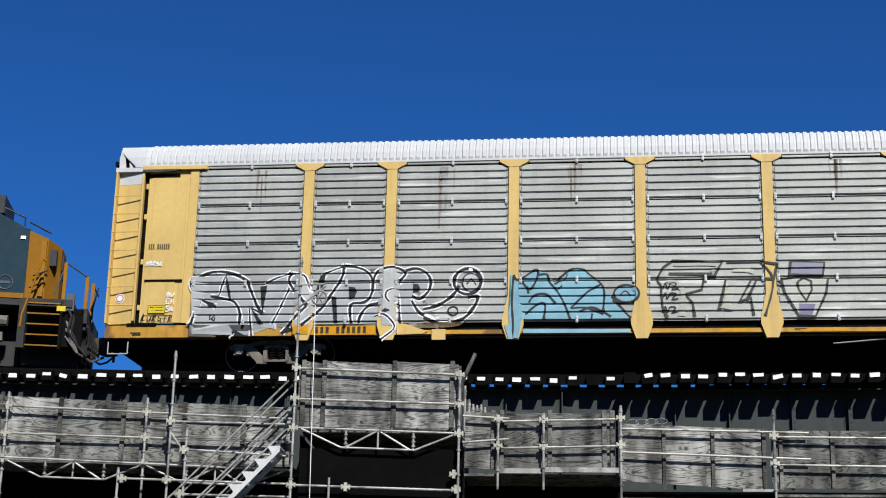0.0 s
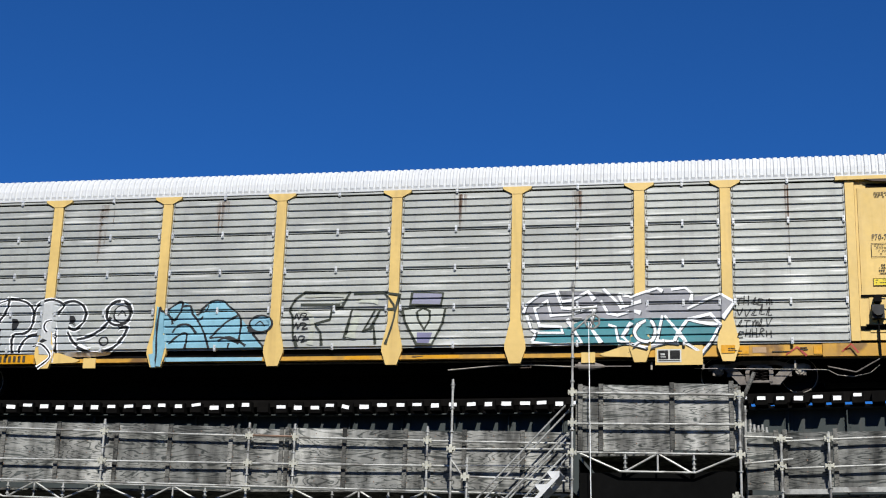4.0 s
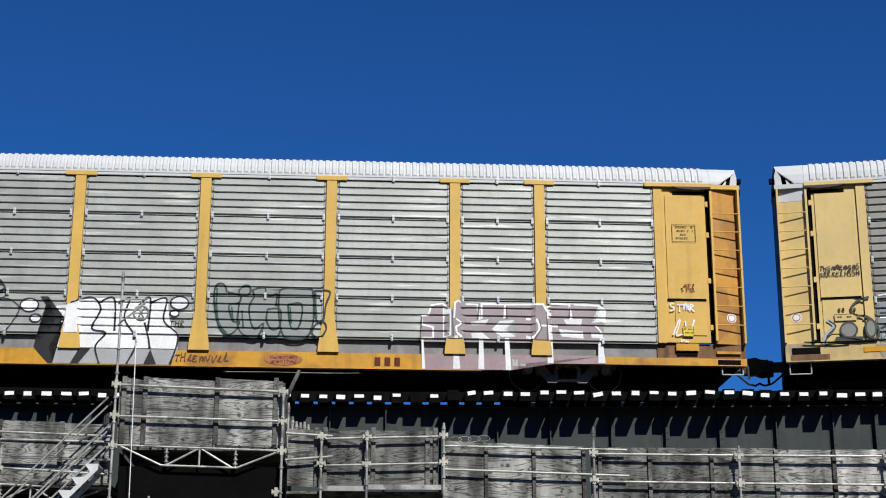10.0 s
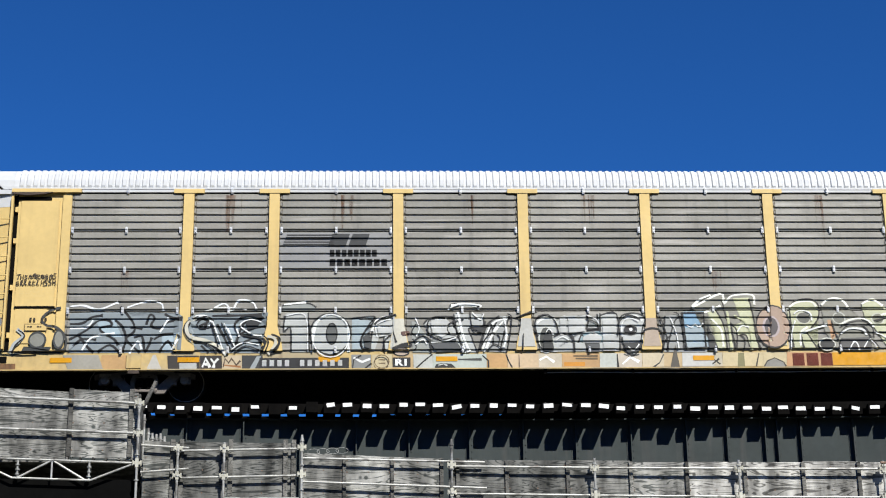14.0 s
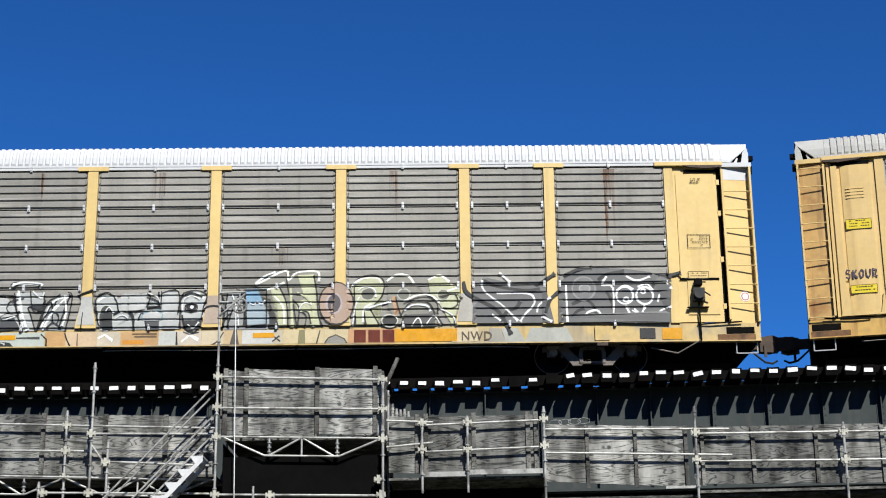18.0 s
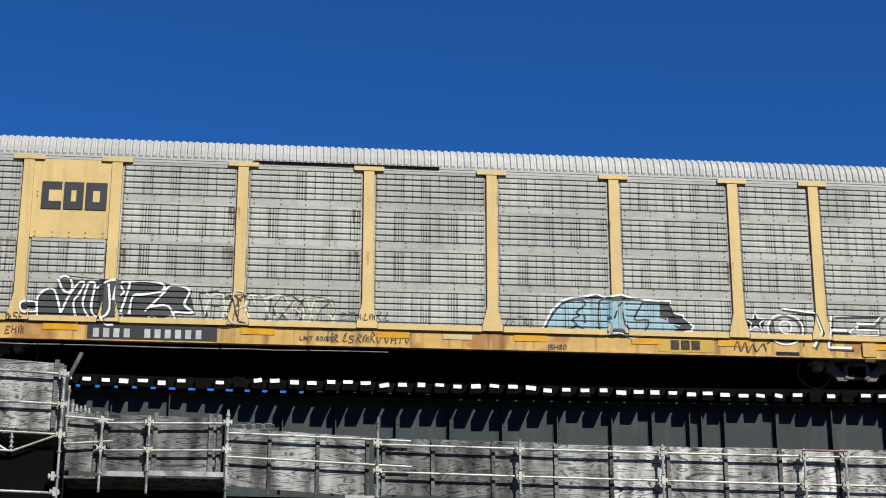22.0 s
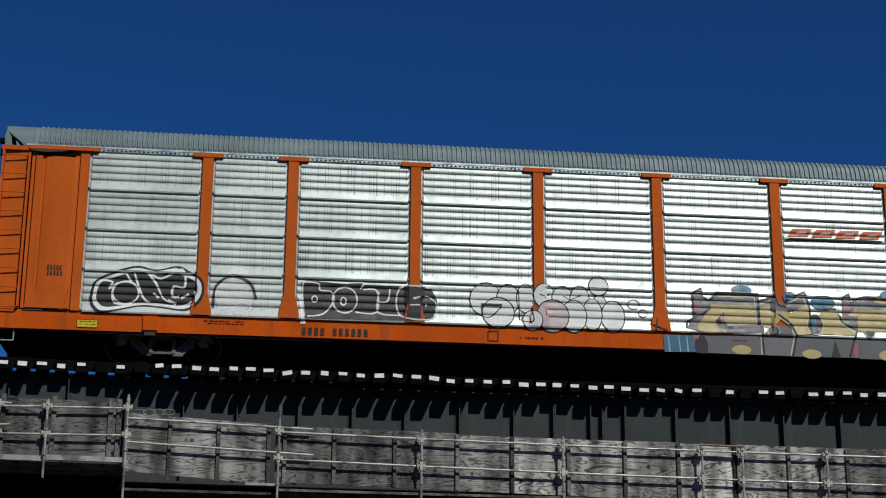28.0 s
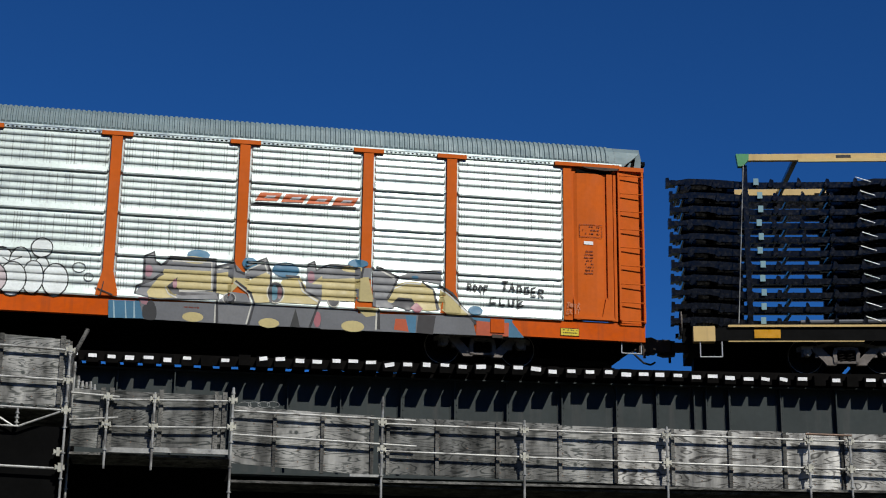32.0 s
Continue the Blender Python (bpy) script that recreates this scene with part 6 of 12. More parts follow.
def stood_out(style, low, x, z, signed=False):
    """How far the car's side stands out of its plane at x, z."""
    if signed and POSTS[1] < x < POSTS[2] and z > ROWS[2]:
        return 0.036
    for p in POSTS:
        half = 0.125 if z > 1.6 else 0.125 + 0.115 * min(1, (1.6 - z) / 0.5)
        if abs(x - p) < half and (z > 1.02 or low):
            return 0.068
    if 11.70 < abs(x) < 11.93 and z > 1.03:
        return 0.048
    if abs(x) > 11.72:
        return 0.048 if style != "slat" and z > 1.03 else 0.035 if z > 1.03 else 0.003
    if z < ROWS[0]:
        return (-0.027 if abs(x) > 7.2 else 0.006 if z < 0.84 else -0.09) if low and abs(x) < 11.1 and z < 0.98 else 0.003
    row = max(k for k in range(4) if ROWS[k] <= z)
    f = (z - ROWS[row]) / (ROWS[row + 1] - ROWS[row]) * 0.962
    pts = PROFILES[style]
    for (z0, o0), (z1, o1) in zip(pts, pts[1:]):
        if z0 <= f <= z1:
            return o0 + (o1 - o0) * (f - z0) / max(z1 - z0, 1e-6)
    return 0.0


def draped(bm, style, low, lift, signed=False):
    """Cuts a flat drawing at the ribs and posts and lays it on the car's side."""
    if not bm.verts:
        return bm
    bmesh.ops.triangulate(bm, faces=bm.faces[:])
    xs, zs = [v.co.x for v in bm.verts], [v.co.z for v in bm.verts]
    cuts = []
    for row in range(4):
        k = (ROWS[row + 1] - ROWS[row]) / 0.962
        cuts += [((0, 0, ROWS[row] + z * k), (0, 0, 1)) for z, o in PROFILES[style] if min(zs) < ROWS[row] + z * k < max(zs)]
    for p in POSTS[1:-1]:
        cuts += [((p + e, 0, 0), (1, 0, 0)) for e in (-0.245, -0.122, 0.122, 0.245) if min(xs) < p + e < max(xs)]
    cuts += [((0, 0, z), (0, 0, 1)) for z in (0.838, 1.005, 1.3, 1.6) if min(zs) < z < max(zs)]
    for co, no in cuts:
        bmesh.ops.bisect_plane(bm, geom=bm.verts[:] + bm.edges[:] + bm.faces[:], dist=0.0005, plane_co=co, plane_no=no)
    if style == "slat":                          # paint does not bridge the open joints between the rows
        edge = [ROWS[k] - 0.012 * (ROWS[k] - ROWS[k - 1]) / 0.962 for k in (1, 2, 3)]
        for z in edge:
            if min(zs) < z < max(zs):
                for e in (z - 0.014, z + 0.014):
                    bmesh.ops.bisect_plane(bm, geom=bm.verts[:] + bm.edges[:] + bm.faces[:], dist=0.0005, plane_co=(0, 0, e), plane_no=(0, 0, 1))
                gone = [f for f in bm.faces if abs(f.calc_center_median().z - z) < 0.013 and not any(abs(f.calc_center_median().x - p) < 0.12 for p in POSTS) and abs(f.calc_center_median().x) < 11.7]
                bmesh.ops.delete(bm, geom=gone, context="FACES")
    for v in bm.verts:
        v.co.y = -1.5 - stood_out(style, low, v.co.x, v.co.z, signed) - lift
    return bm


def stripe(bm, pts, w, closed=False):
    """One unbroken painted line with mitred bends; its width breathes a little as a spray can's does."""
    p = [q for k, q in enumerate(pts) if k == 0 or math.dist(q, pts[k - 1]) > 0.004]
    if closed and math.dist(p[0], p[-1]) < 0.01:
        p.pop()
    n = len(p)
    rows = []
    for k, (x, z) in enumerate(p):
        a = p[k - 1] if k or closed else p[k]
        b = p[(k + 1) % n] if k < n - 1 or closed else p[k]
        d0, d1 = Vector((x - a[0], z - a[1])), Vector((b[0] - x, b[1] - z))
        u0, u1 = (d0 or d1).normalized(), (d1 or d0).normalized()
        t = (u0 + u1).normalized() if (u0 + u1).length > 0.2 else u1
        half = w / 2 * min(1.6, 1 / max(0.45, t.dot(u1))) * (1 + 0.16 * math.sin(x * 9.1 + z * 13.7))
        rows.append((bm.verts.new((x + t.y * half, 0, z - t.x * half)), bm.verts.new((x - t.y * half, 0, z + t.x * half))))
    for a, b in zip(rows, rows[1:] + (rows[:1] if closed else [])):
        bm.faces.new((a[0], b[0], b[1], a[1]))


def curvy(pts, n=5):
    """Catmull-Rom through the points."""
    out = []
    p = [pts[0]] + list(pts) + [pts[-1]]
    for a, b, c, d in zip(p, p[1:], p[2:], p[3:]):
        for k in range(n):
            t = k / n
            out.append(tuple(0.5 * (2 * b[i] + (c[i] - a[i]) * t + (2 * a[i] - 5 * b[i] + 4 * c[i] - d[i]) * t * t + (3 * b[i] - a[i] - 3 * c[i] + d[i]) * t ** 3) for i in (0, 1)))
    out.append(tuple(pts[-1]))
    return out


LOOK = {"a": ("slat", True), "b": ("slat", False), "c": ("slat", False), "d": ("screen", False), "e": ("bright", False)}
CARS = {"a": car_a, "b": car_b, "c": car_c, "d": car_d, "e": car_e}


def paint_on(car, name, bm, mat, lift, label=""):
    style, low = LOOK[car]
    ob = part(name, draped(bm, style, low, lift, car in "bd"), mat, CARS[car], label)
    return ob


SPRAY = {}


def spray(r, g, b, punched=False):
    """Spray paint; punched: laid thin over the columns of holes of a screen panel."""
    key = (r, g, b, punched)
    if key not in SPRAY:
        m = material("spray_paint", rgb(r, g, b, 0.85 if min(r, g, b) > 218 else 0.66), 0.55, 0, 0.16, 1.6, 18)
        SPRAY[key] = latticed(m, 0.205, 0.10, (0.07, 0.08, 0.085, 1), False) if punched else m
    return SPRAY[key]


INK, CHALK = (16, 16, 18), (235, 236, 238)


def wild(car, x0, x1, z0, z1, n, line, seed, lw, strokes):
    """An unreadable piece: leaning, overlapping angular outlines with inner strokes."""
    r = random.Random(seed)
    w = (x1 - x0) / n
    for k in range(n):
        cx, cz = x0 + (k + 0.5) * w + r.uniform(-0.1, 0.1) * w, (z0 + z1) / 2
        hx, hz, lean = w * r.uniform(0.5, 0.66), (z1 - z0) / 2 * r.uniform(0.82, 1.0), r.uniform(-0.25, 0.3)
        m = r.choice((7, 8, 9))
        ring = []
        for i in range(m):
            a = 2 * math.pi * (i + r.uniform(-0.25, 0.25)) / m
            q = (abs(math.cos(a)) ** 4 + abs(math.sin(a)) ** 4) ** -0.25 * r.uniform(0.72, 1.05)
            dx, dz = q * math.cos(a) * hx, q * math.sin(a) * hz
            ring.append((cx + dx + lean * dz, min(max(cz + dz, z0), z1)))
        lines_on(car, [(ring, True)], line, lw, 0.013)
        for i in range(strokes):
            pts = [(cx + r.uniform(-0.6, 0.6) * hx, cz + r.uniform(-0.8, 0.8) * hz)]
            for j in range(r.choice((2, 3))):
                pts.append((pts[-1][0] + r.uniform(-0.5, 0.5) * hx, min(max(pts[-1][1] + r.uniform(-0.7, 0.7) * hz, z0), z1)))
            lines_on(car, [(pts, False)], line, lw * r.uniform(0.7, 1.2), 0.0135)


# pen strokes of quick handwriting, in a cell of one by one
STROKES = [
    [(0.0, 0.1), (0.35, 0.9), (0.5, 1.0), (0.45, 0.6), (0.3, 0.1), (0.9, 0.15)],
    [(0.0, 0.8), (0.1, 0.1), (0.25, 0.75), (0.5, 0.8), (0.55, 0.1), (0.8, 0.75), (0.95, 0.1)],
    [(0.9, 0.9), (0.3, 0.95), (0.2, 0.65), (0.8, 0.45), (0.75, 0.1), (0.1, 0.05)],
    [(0.1, 0.0), (0.2, 1.0), (0.7, 0.8), (0.25, 0.5), (0.9, 0.0)],
    [(0.0, 0.9), (0.4, 0.05), (0.9, 1.0)],
    [(0.1, 1.0), (0.15, 0.05), (0.15, 0.5), (0.8, 0.55), (0.8, 1.0), (0.85, 0.0)],
    [(0.9, 0.8), (0.2, 0.9), (0.15, 0.5), (0.6, 0.5), (0.15, 0.45), (0.1, 0.05), (0.9, 0.1)],
    [(0.0, 0.95), (1.0, 0.9), (0.5, 0.9), (0.45, 0.0)],
]


def scrawl(car, x0, x1, z0, z1, rows, col, seed, lw=0.022, label="", name="graffiti_scrawl"):
    """Rows of quick unreadable handwriting."""
    r = random.Random(seed)
    bm = bmesh.new()
    h = (z1 - z0) / rows
    for k in range(rows):
        n = max(2, round((x1 - x0) / (0.62 * h)))
        w = (x1 - x0) / n
        for j in range(n):
            st, lean, kz = r.choice(STROKES), r.uniform(0.0, 0.3), r.uniform(0.6, 0.95)
            ox, oz = x0 + j * w + r.uniform(-0.1, 0.1) * w, z1 - (k + 1) * h + r.uniform(0.0, 0.12) * h
            stripe(bm, curvy([(ox + (px + lean * pz) * w * 0.85, oz + pz * h * kz) for px, pz in st], 3), lw * 0.8)
    paint_on(car, name, bm, spray(*col), 0.009, label)["kind"] = "stuff"


def disc(x, z, rx, rz, n=20):
    return [(x + rx * math.cos(2 * math.pi * k / n), z + rz * math.sin(2 * math.pi * k / n)) for k in range(n)]


def patch(car, outline_pts, col, lift=0.006, name="graffiti_fill", label=""):
    bm = bmesh.new()
    bm.faces.new([bm.verts.new((x, 0, z)) for x, z in outline_pts])
    return paint_on(car, name, bm, spray(*col) if isinstance(col, tuple) else col, lift, label)


def rect(x0, x1, z0, z1):
    return [(x0, z0), (x1, z0), (x1, z1), (x0, z1)]


def lines_on(car, loops, col, lw, lift=0.011, name="graffiti_outline"):
    """Painted lines, each one a part."""
    for pts, closed in loops:
        bm = bmesh.new()
        stripe(bm, pts, lw, closed)
        paint_on(car, name, bm, spray(*col), lift)


COATS = {}


def next_coat(car):
    """Each coat of paint lies a hair above the one before it."""
    COATS[car] = COATS.get(car, 0.006) + 0.00013
    return COATS[car]


def brush(car, col, w, *pts, straight=False, closed=False):
    """A sprayed line through (x, z) points."""
    bm = bmesh.new()
    stripe(bm, pts if straight else curvy(pts, 4), w, closed)
    return paint_on(car, "graffiti_line", bm, spray(*col), next_coat(car))


def coat(car, col, *pts, straight=False, label=""):
    """A filled area of spray paint inside a ring of (x, z) points."""
    ring = pts if straight else curvy(pts + pts[:1], 4)[:-1]
    bm = bmesh.new()
    bm.faces.new([bm.verts.new((x, 0, z)) for x, z in ring])
    return paint_on(car, "graffiti_fill", bm, spray(*col, car == "d" and min(col) > 100), next_coat(car), label)


def written(car, text, x0, x1, z0, z1, mat, lift=0.012, slant=0.0, name="lettering", bold=0.012):
    """Readable words in the built-in font, fitted to a box."""
    pts, faces, pen = [], [], 0.0
    for ch in text:
        if ch == " ":
            pen += 0.3
            continue
        vs, fs, a, b = glyph(ch, bold)
        base = len(pts)
        pts += [(pen + x - a, y) for x, y in vs]
        faces += [tuple(base + i for i in f) for f in fs]
        pen += b - a + 0.09
    bm = bmesh.new()
    kx, kz = (x1 - x0) / pen, (z1 - z0) / 0.7
    bv = [bm.verts.new((x0 + x * kx + slant * y * kz, 0, z0 + y * kz)) for x, y in pts]
    for f in faces:
        bm.faces.new([bv[i] for i in f])
    return paint_on(car, name, bm, mat, lift)


def marks(car, bm, mat, lift=0.012, name="stencil", label=""):
    for one in bm if isinstance(bm, list) else [bm]:
        ob = paint_on(car, name, one, mat, lift, label)
        if name == "stencil":
            ob["kind"] = "stuff"
    return ob


def plate(car, x0, x1, z0, z1, mat, rows=0, ink="ink", seed=0, name="placard", label=""):
    patch(car, rect(x0, x1, z0, z1), mat, 0.010, name, label)
    if rows:
        h = (z1 - z0) / (rows * 2.0 + 0.8)
        marks(car, outline(x0, x1, z0, z1, 0.010), M[ink], 0.013)
        marks(car, bars(rows, x0 + 0.1 * (x1 - x0), z1 - 0.9 * h, (x1 - x0) * 0.8, h * 0.8, 1.2, seed), M[ink], 0.014)


def table(car, x0, x1, z0, z1, rows, seed, ink="ink"):
    marks(car, outline(x0, x1, z0, z1, 0.011), M[ink], 0.012)
    h = (z1 - z0) / (rows * 2.2 + 1.0)
    marks(car, bars(rows, x0 + 0.06, z1 - h, x1 - x0 - 0.12, h * 0.8, 1.6, seed, 0.68), M[ink], 0.012)


def rust_material():
    m = material("rust_run", (0.19, 0.085, 0.04, 1), 0.8, 0, 0.3)
    t = m.node_tree
    n, ln = t.nodes, t.links.new
    tr, mx, ns, mp = n.new("ShaderNodeBsdfTransparent"), n.new("ShaderNodeMixShader"), n.new("ShaderNodeTexNoise"), n.new("ShaderNodeMapRange")
    sp = [x for x in n if x.type == "VECT_MATH" and x.operation == "ADD"][0].outputs[0]
    st = n.new("ShaderNodeMapping")
    st.inputs["Scale"].default_value = (9.0, 9.0, 1.2)
    ln(sp, st.inputs[0])
    ln(st.outputs[0], ns.inputs["Vector"])
    ns.inputs["Scale"].default_value, ns.inputs["Detail"].default_value = 1.0, 5.0
    mp.inputs["From Min"].default_value, mp.inputs["From Max"].default_value = 0.38, 0.68
    mp.inputs["To Min"].default_value, mp.inputs["To Max"].default_value = 0.0, 0.5
    ln(ns.outputs["Fac"], mp.inputs["Value"])
    ln(mp.outputs[0], mx.inputs[0])
    ln(tr.outputs[0], mx.inputs[1])
    ln(n["Principled BSDF"].outputs[0], mx.inputs[2])
    ln(mx.outputs[0], n["Material Output"].inputs[0])
    return m


M["rust_run"] = rust_material()


def rust(car, x, z0, z1, w, seed=0):
    """Rust that has run down in thin streaks of unequal length."""
    r = random.Random(seed)
    bm = bmesh.new()
    for k in range(7):
        cx, ww = x + r.gauss(0, 0.2) * w, r.uniform(0.03, 0.11) * w
        low_end = z1 - (z1 - z0) * r.uniform(0.3, 1.0)
        bm.faces.new([bm.verts.new((px, 0, pz)) for px, pz in ((cx - ww, z1), (cx + ww, z1), (cx + ww * 0.6, (z1 + low_end) / 2), (cx + ww * 0.3, low_end), (cx - ww * 0.3, low_end), (cx - ww * 0.7, (z1 + low_end) / 2))])
    paint_on(car, "rust_stain", bm, M["rust_run"], 0.004)


# --- first car
# white letters with a heavy black line and a chalk edge
coat("a", (188, 192, 193), (-11.74, 2.13), (-11.28, 2.25), (-10.91, 2.2), (-10.41, 2.02), (-10.14, 1.43), (-10.08, 1.87), (-9.38, 2.19), (-9.08, 2.13), (-8.82, 1.67), (-8.67, 2.14), (-8.15, 2.34), (-7.69, 2.25), (-7.49, 2.03), (-7.21, 2.29), (-6.73, 2.22), (-6.25, 2.17), (-6.14, 1.96), (-6.19, 1.72), (-6.38, 1.53), (-5.95, 1.01), (-6.79, 0.92), (-7.79, 0.98), (-9.03, 0.98), (-9.27, 0.92), (-9.8, 0.94), (-10.28, 0.76), (-10.66, 0.75), (-11.63, 0.76), (-11.68, 0.98), (-11.56, 1.58), (-11.71, 1.83), straight=True, label="white spray-painted letters with heavy black outline")
coat("a", (212, 214, 214), (-9.19, 2.13), (-8.96, 2.1), (-8.93, 1.63), (-9.04, 1.15), (-9.22, 0.94), (-9.16, 1.4), straight=True)
coat("a", (212, 214, 214), (-7.23, 2.28), (-7.01, 2.28), (-6.95, 1.12), (-7.23, 1.16), straight=True)
brush("a", CHALK, 0.124, (-10.38, 1.99), (-10.59, 2.12), (-10.81, 2.2), (-11.04, 2.24), (-11.28, 2.22), (-11.52, 2.13), (-11.67, 2.08), (-11.72, 1.97), (-11.67, 1.8), (-11.54, 1.63), (-11.36, 1.52), (-11.12, 1.41))
brush("a", CHALK, 0.124, (-11.48, 1.56), (-11.59, 1.28), (-11.68, 0.97))
brush("a", CHALK, 0.124, (-11.25, 1.65), (-10.78, 1.56), (-10.63, 1.45), (-10.54, 1.24), (-10.55, 1), (-10.63, 0.86), (-10.81, 0.74))
brush("a", CHALK, 0.124, (-10.39, 1.99), (-10.35, 1.87), (-10.14, 1.41), (-10.01, 1.23))
brush("a", CHALK, 0.124, (-9.37, 2.18), (-9.41, 1.94), (-8.98, 1.41))
brush("a", CHALK, 0.124, (-8.98, 1.41), (-9.28, 1.1), (-9.55, 0.78))
brush("a", CHALK, 0.124, (-8.15, 2.33), (-8.21, 2.04), (-8.44, 1.66), (-8.66, 1.33), (-9.1, 0.94))
brush("a", CHALK, 0.124, (-8.14, 2.34), (-7.88, 2.31), (-7.64, 2.21), (-7.49, 2.01), (-7.5, 1.67), (-7.66, 1.48), (-7.97, 1.42), (-7.95, 0.99))
brush("a", CHALK, 0.124, (-7.79, 0.98), (-7.73, 1.19), (-7.57, 1.39), (-7.33, 1.45))
brush("a", CHALK, 0.124, (-7.46, 2.01), (-7.4, 2.17), (-7.21, 2.27), (-6.97, 2.29), (-6.73, 2.15), (-6.9, 1.94))
brush("a", CHALK, 0.124, (-6.93, 1.79), (-6.88, 1.41), (-6.81, 0.75))
brush("a", CHALK, 0.124, (-6.73, 2.21), (-6.49, 2.26), (-6.25, 2.15), (-6.15, 1.96), (-6.19, 1.74), (-6.38, 1.55), (-6.57, 1.61))
brush("a", CHALK, 0.124, (-6.57, 1.5), (-6.37, 1.21), (-5.97, 1.03))
brush("a", CHALK, 0.124, (-6.79, 0.75), (-6.6, 0.93), (-5.97, 0.98))
brush("a", CHALK, 0.094, (-10.91, 2.17), (-10.99, 1.94), (-11.07, 1.66), (-11.24, 1.65))
brush("a", CHALK, 0.094, (-10.04, 1.91), (-9.76, 2.05), (-9.38, 2.19))
brush("a", CHALK, 0.094, (-10.32, 1.37), (-10.26, 0.73))
brush("a", CHALK, 0.094, (-9.41, 1.83), (-9.63, 1.31), (-9.8, 0.96))
brush("a", CHALK, 0.094, (-9.37, 2.18), (-9.08, 2.12), (-8.98, 1.96), (-8.82, 1.64), (-8.61, 2.13))
brush("a", CHALK, 0.094, (-8.58, 2.17), (-8.15, 2.34))
brush("a", CHALK, 0.094, (-7.42, 1.14), (-7.22, 1.2), (-7.01, 1.03), (-6.96, 0.85), (-7.25, 0.61))
brush("a", CHALK, 0.094, (-10.02, 1.23), (-10.28, 1.37))
brush("a", CHALK, 0.094, (-10.04, 0.97), (-9.68, 0.93))
brush("a", CHALK, 0.094, (-6.92, 1.79), (-7.12, 1.75), (-7.17, 1.61), (-7.09, 1.49))
brush("a", INK, 0.06, (-10.38, 1.99), (-10.59, 2.12), (-10.81, 2.2), (-11.04, 2.24), (-11.28, 2.22), (-11.52, 2.13), (-11.67, 2.08), (-11.72, 1.97), (-11.67, 1.8), (-11.54, 1.63), (-11.36, 1.52), (-11.12, 1.41))
brush("a", INK, 0.06, (-11.48, 1.56), (-11.59, 1.28), (-11.68, 0.97))
brush("a", INK, 0.06, (-11.25, 1.65), (-10.78, 1.56), (-10.63, 1.45), (-10.54, 1.24), (-10.55, 1), (-10.63, 0.86), (-10.81, 0.74))
brush("a", INK, 0.06, (-10.39, 1.99), (-10.35, 1.87), (-10.14, 1.41), (-10.01, 1.23))
brush("a", INK, 0.06, (-9.37, 2.18), (-9.41, 1.94), (-8.98, 1.41))
brush("a", INK, 0.06, (-8.98, 1.41), (-9.28, 1.1), (-9.55, 0.78))
brush("a", INK, 0.06, (-8.15, 2.33), (-8.21, 2.04), (-8.44, 1.66), (-8.66, 1.33), (-9.1, 0.94))
brush("a", INK, 0.06, (-8.14, 2.34), (-7.88, 2.31), (-7.64, 2.21), (-7.49, 2.01), (-7.5, 1.67), (-7.66, 1.48), (-7.97, 1.42), (-7.95, 0.99))
brush("a", INK, 0.06, (-7.79, 0.98), (-7.73, 1.19), (-7.57, 1.39), (-7.33, 1.45))
brush("a", INK, 0.06, (-7.46, 2.01), (-7.4, 2.17), (-7.21, 2.27), (-6.97, 2.29), (-6.73, 2.15), (-6.9, 1.94))
brush("a", INK, 0.06, (-6.93, 1.79), (-6.88, 1.41), (-6.81, 0.75))
brush("a", INK, 0.06, (-6.73, 2.21), (-6.49, 2.26), (-6.25, 2.15), (-6.15, 1.96), (-6.19, 1.74), (-6.38, 1.55), (-6.57, 1.61))
brush("a", INK, 0.06, (-6.57, 1.5), (-6.37, 1.21), (-5.97, 1.03))
brush("a", INK, 0.06, (-6.79, 0.75), (-6.6, 0.93), (-5.97, 0.98))
brush("a", INK, 0.035, (-10.91, 2.17), (-10.99, 1.94), (-11.07, 1.66), (-11.24, 1.65))
brush("a", INK, 0.035, (-10.04, 1.91), (-9.76, 2.05), (-9.38, 2.19))
brush("a", INK, 0.035, (-10.32, 1.37), (-10.26, 0.73))
brush("a", INK, 0.035, (-9.41, 1.83), (-9.63, 1.31), (-9.8, 0.96))
brush("a", INK, 0.035, (-9.37, 2.18), (-9.08, 2.12), (-8.98, 1.96), (-8.82, 1.64), (-8.61, 2.13))
brush("a", INK, 0.035, (-8.58, 2.17), (-8.15, 2.34))
brush("a", INK, 0.035, (-7.42, 1.14), (-7.22, 1.2), (-7.01, 1.03), (-6.96, 0.85), (-7.25, 0.61))
brush("a", INK, 0.035, (-10.02, 1.23), (-10.28, 1.37))
brush("a", INK, 0.035, (-10.04, 0.97), (-9.68, 0.93))
brush("a", INK, 0.035, (-6.92, 1.79), (-7.12, 1.75), (-7.17, 1.61), (-7.09, 1.49))
coat("a", INK, (-10.91, 2.17), (-10.83, 1.9), (-10.76, 1.56), (-10.82, 1.6), (-10.91, 1.95), straight=True)
coat("a", INK, (-10.09, 1.87), (-9.93, 1.9), (-10.01, 1.22), (-10.06, 1.53), straight=True)
coat("a", INK, (-10.29, 1.37), (-10.19, 1.27), (-10.01, 1.04), (-9.97, 0.94), (-10.09, 0.97), straight=True)
coat("a", INK, (-9.55, 0.76), (-9.46, 0.94), (-9.27, 0.87), straight=True)
coat("a", INK, (-8.69, 2.13), (-8.57, 2.18), (-8.61, 1.91), (-8.76, 1.6), (-8.82, 1.67), straight=True)
